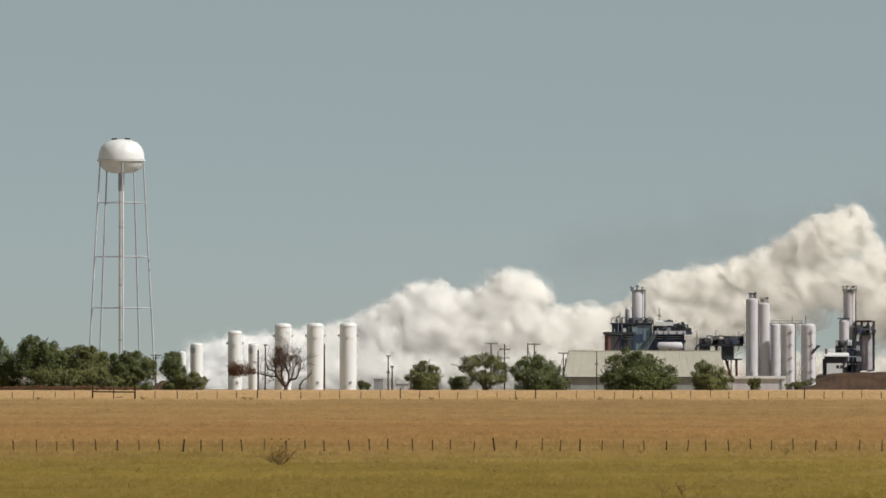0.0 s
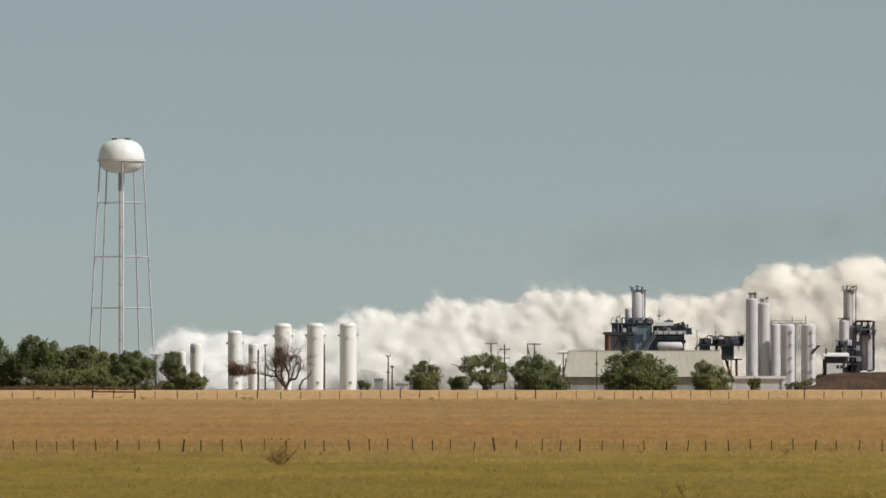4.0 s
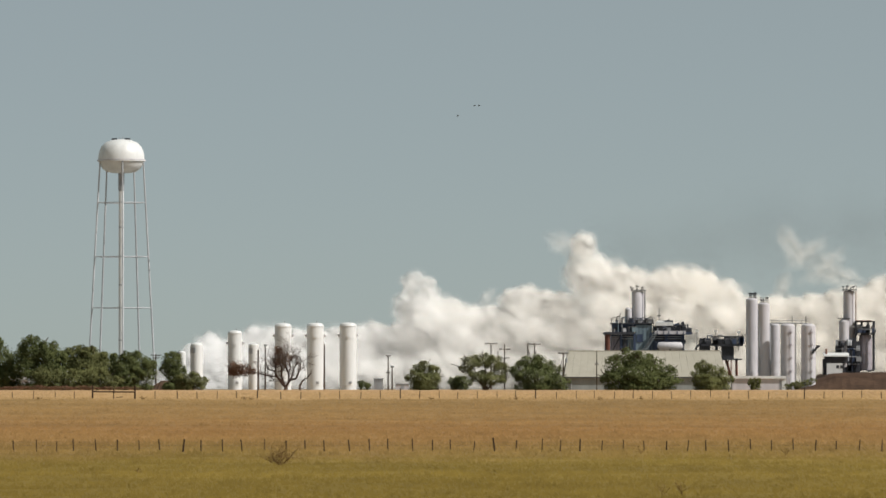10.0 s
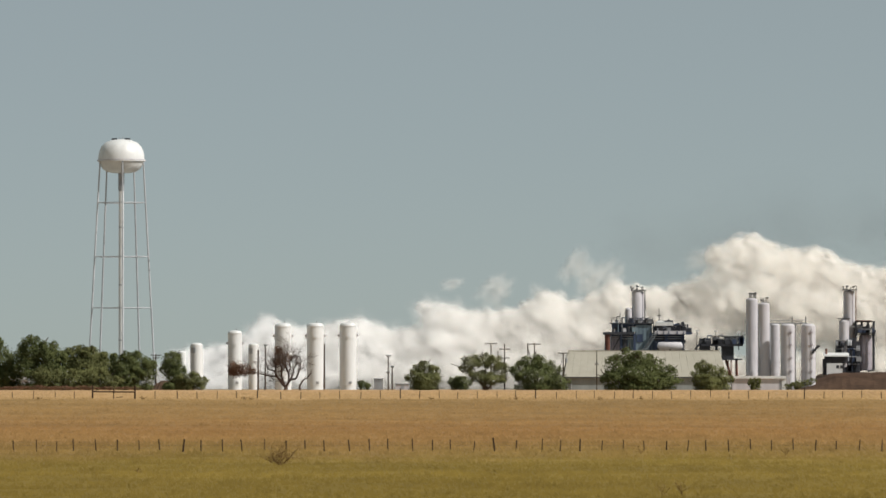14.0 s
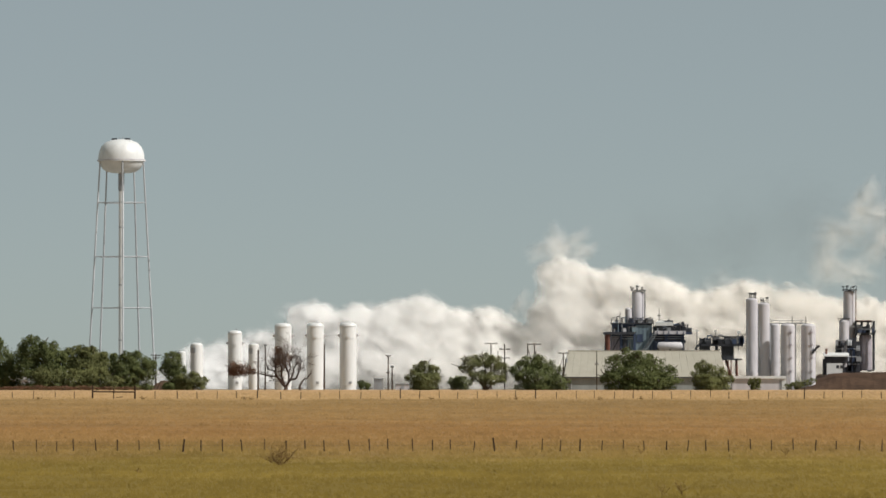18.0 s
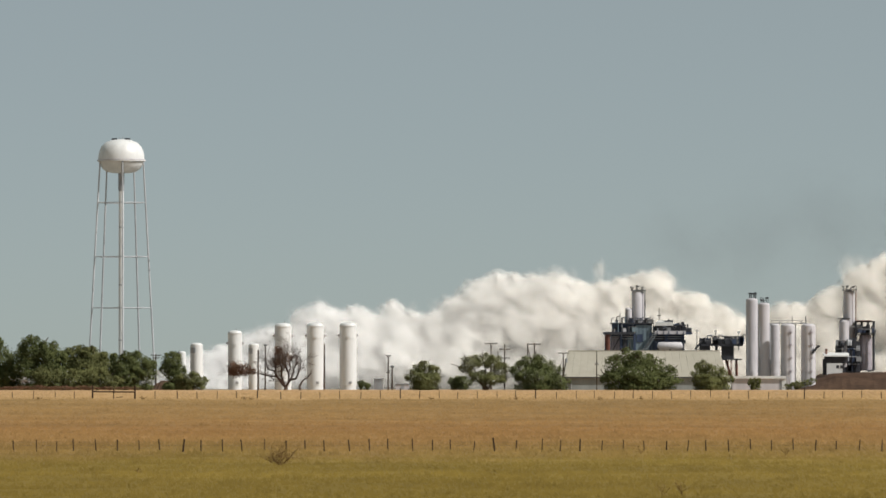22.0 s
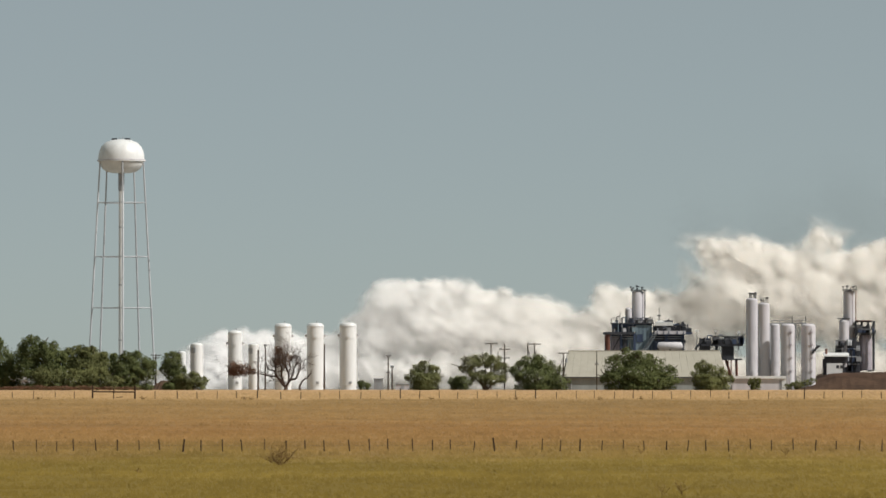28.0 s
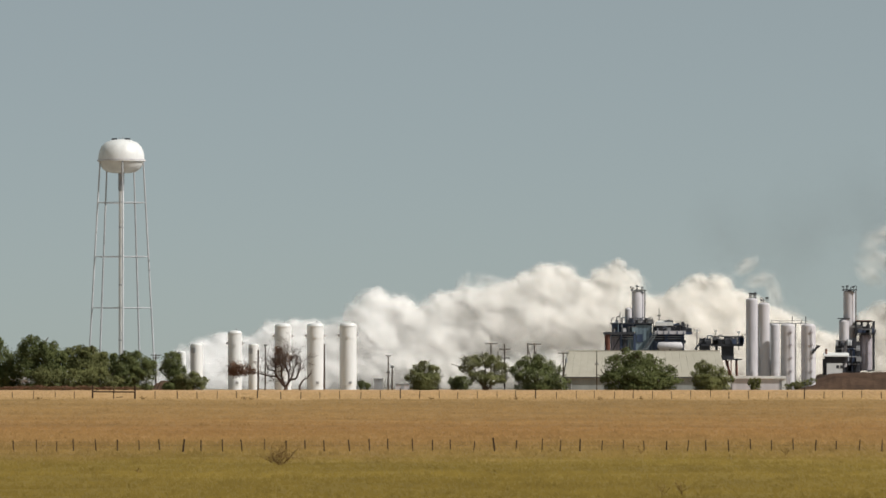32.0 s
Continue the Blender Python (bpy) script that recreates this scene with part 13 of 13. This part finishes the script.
    puff(8, 3.9, 20.77, 1606, 2, 21, [3.7, 11.4, 17.4, 14.2, 22.3, 23.4, 22.6, 21.2, 33.4, 17, 13.7, 13.4])
    puff(9, 3.9, 20.80, 1610, 0, 21, [3.2, 11.1, 16.8, 14.2, 22.6, 23.1, 21.9, 20.4, 28.8, 17.6, 13.9, 14])
    puff(6, 2.1, 19.43, 1602, -6, 20, [9.5, 12.1, 16.9, 28.1, 23.7, 36.1, 36.4, 36.2, 35.8, 47.9, 41.1, 43.6, 19.4])
    puff(7, 2.5, 20.63, 1605, -6, 21, [7, 13.3, 19.5, 18.5, 23.6, 25.5, 25.5, 25.5, 25.5, 16.6, 15.2, 12.3])
    puff(11, 2.8, 20.33, 1611, 0, 21, [11.5, 17.2, 20.8, 21.3, 21.5, 26.5, 31.4, 36.3, 38.6, 21.1, 17.3, 10])
    puff(7, 2.1, 24.30, 1599, -2, 25, [11.1, 16.1, 21, 25.9, 27.2, 17.5, 24.4, 25.5])
    puff(10, 3.2, 18.90, 1601, -3, 19, [2.3, 10.5, 12.8, 15.9, 20.6, 23.4, 23.9, 26.9, 29.8, 32.6, 39.8, 36.9])
    puff(11, 2.5, 20.97, 1608, 2, 21, [0.8, 10.7, 15.4, 15.6, 24.8, 23.9, 22.9, 21.6, 25.4, 40.2, 16.3, 16.9])
    puff(11, 3.2, 20.97, 1612, 6, 21, [-0.3, 9.9, 14.6, 15, 24.1, 23.3, 22.2, 20.8, 24.6, 35.4, 15.6, 16.1])
    puff(11, 3.6, 21.03, 1612, 3, 22, [8.8, 13.8, 14.6, 22.1, 22.6, 22.3, 21.4, 24.4, 30.6, 15.6, 16.5])
    puff(8, 2.8, 20.43, 1604, 6, 21, [12.6, 13.5, 19.8, 22, 22.6, 27.5, 32.4, 37.3, 17.9, 38.5, 15.9, 10.6])
    puff(10, 3.2, 20.33, 1607, 0, 21, [11.1, 16.4, 20.4, 20.9, 21.1, 26.1, 31, 33.7, 17.4, 33.7, 16.7, 9.6])
    puff(10, 3.2, 20.90, 1601, -5, 21, [1.6, 10.7, 15.7, 14.9, 24.3, 23.1, 21.7, 20.3, 23.7, 28.2, 15.2, 15.5])
    puff(7, 2.8, 19.17, 1608, -3, 20, [9.1, 11.4, 19.1, 23.4, 23.4, 25.5, 30.5, 35.5, 40, 33.5, 41.6, 41.6])
    puff(11, 2.5, 24.23, 1612, -6, 25, [11.5, 16.3, 21.1, 25.7, 24.7, 29.5, 27.1, 25.7])
    puff(6, 2.8, 23.57, 1599, 0, 24, [7.1, 8.3, 14.1, 20, 25.8, 27.1, 28.4, 27.1, 28.4])
    puff(6, 1.8, 21.17, 1599, -3, 22, [9.3, 15.5, 16, 21, 22.1, 23.1, 24, 22.2, 24.6, 40.3, 19.8])
    puff(9, 2.5, 21.23, 1600, 5, 22, [8.2, 14.8, 15.1, 19.1, 20.3, 21.5, 22.7, 18.5, 21, 35.5, 19.6])
    puff(11, 2.8, 21.17, 1608, -4, 22, [8.3, 14.5, 15, 19.6, 20.8, 21.9, 23, 19.6, 22.9, 31.6, 18.8])
    puff(7, 3.2, 21.03, 1599, -5, 22, [9.1, 14.1, 14.9, 22.5, 23, 22.5, 21.7, 24.6, 23.3, 25.9, 16.8])
    puff(6, 3.2, 20.83, 1604, -3, 21, [3.4, 11.5, 17, 14.9, 21.4, 21.4, 21.4, 20.8, 21.4, 19.1, 21.4, 15])
    puff(10, 2.5, 20.37, 1611, 2, 21, [12.3, 16.5, 20.8, 22, 22.3, 27.2, 32.1, 37, 18, 20.8, 44.2, 10.6])
    puff(8, 3.5, 19.70, 1601, -4, 20, [6.8, 9.9, 17.3, 25.4, 22.6, 27.8, 30.5, 32.5, 33.3, 36.8, 39.1, 45.8, 18.3])
    puff(10, 3.5, 19.50, 1599, -1, 20, [7.9, 10.5, 15.4, 27.8, 23, 33.8, 33.6, 33.1, 32.6, 37.4, 39.5, 45, 18])
    puff(10, 2.5, 24.30, 1602, 2, 25, [10.7, 15.7, 20.7, 25.6, 24, 16.4, 31.7, 25.1])
    puff(11, 2.1, 24.17, 1604, -3, 25, [12.8, 17.3, 21.7, 26, 24.4, 28.6, 33.4, 26.6])
    puff(7, 2.5, 24.50, 1599, 5, 25, [9.6, 14.9, 19.4, 23.3, 9.5, 12.5, 19.9, 29])
    puff(8, 2.3, 21.43, 1601, -3, 22, [7.2, 13.2, 15, 17.3, 19.1, 20.9, 22.4, 14.8, 15, 18.6, 33.2])
    puff(9, 2.5, 21.27, 1610, -4, 22, [8.1, 14.9, 15.1, 18.8, 20.1, 21.3, 22.5, 18, 19.6, 17.6, 29.5])
    puff(9, 2.5, 21.10, 1609, 5, 22, [9.2, 14.9, 15.5, 21.8, 22.6, 23.4, 23.7, 24.5, 24.2, 16.9, 25.6])
    puff(7, 3.5, 19.87, 1601, 4, 20, [4.3, 11, 16.2, 17, 16.2, 25.7, 29, 32.1, 35, 35, 35, 35, 35])
    puff(9, 3.2, 19.83, 1600, -4, 20, [5.7, 11.1, 16.8, 19.2, 17.9, 26.3, 29.4, 32.3, 35.2, 38.3, 39.8, 39.8, 41.3])
    puff(8, 2.8, 19.97, 1600, 3, 20, [2.6, 11.4, 17.2, 16.8, 16, 24.4, 29.3, 30.7, 30.7, 30.7, 30.7, 30.7, 30.7])
    puff(6, 2.5, 24.77, 1602, -3, 25, [8.7, 10.9, 13.1, 15.3, 10.2, 13.3, 17.6, 27])


motions()
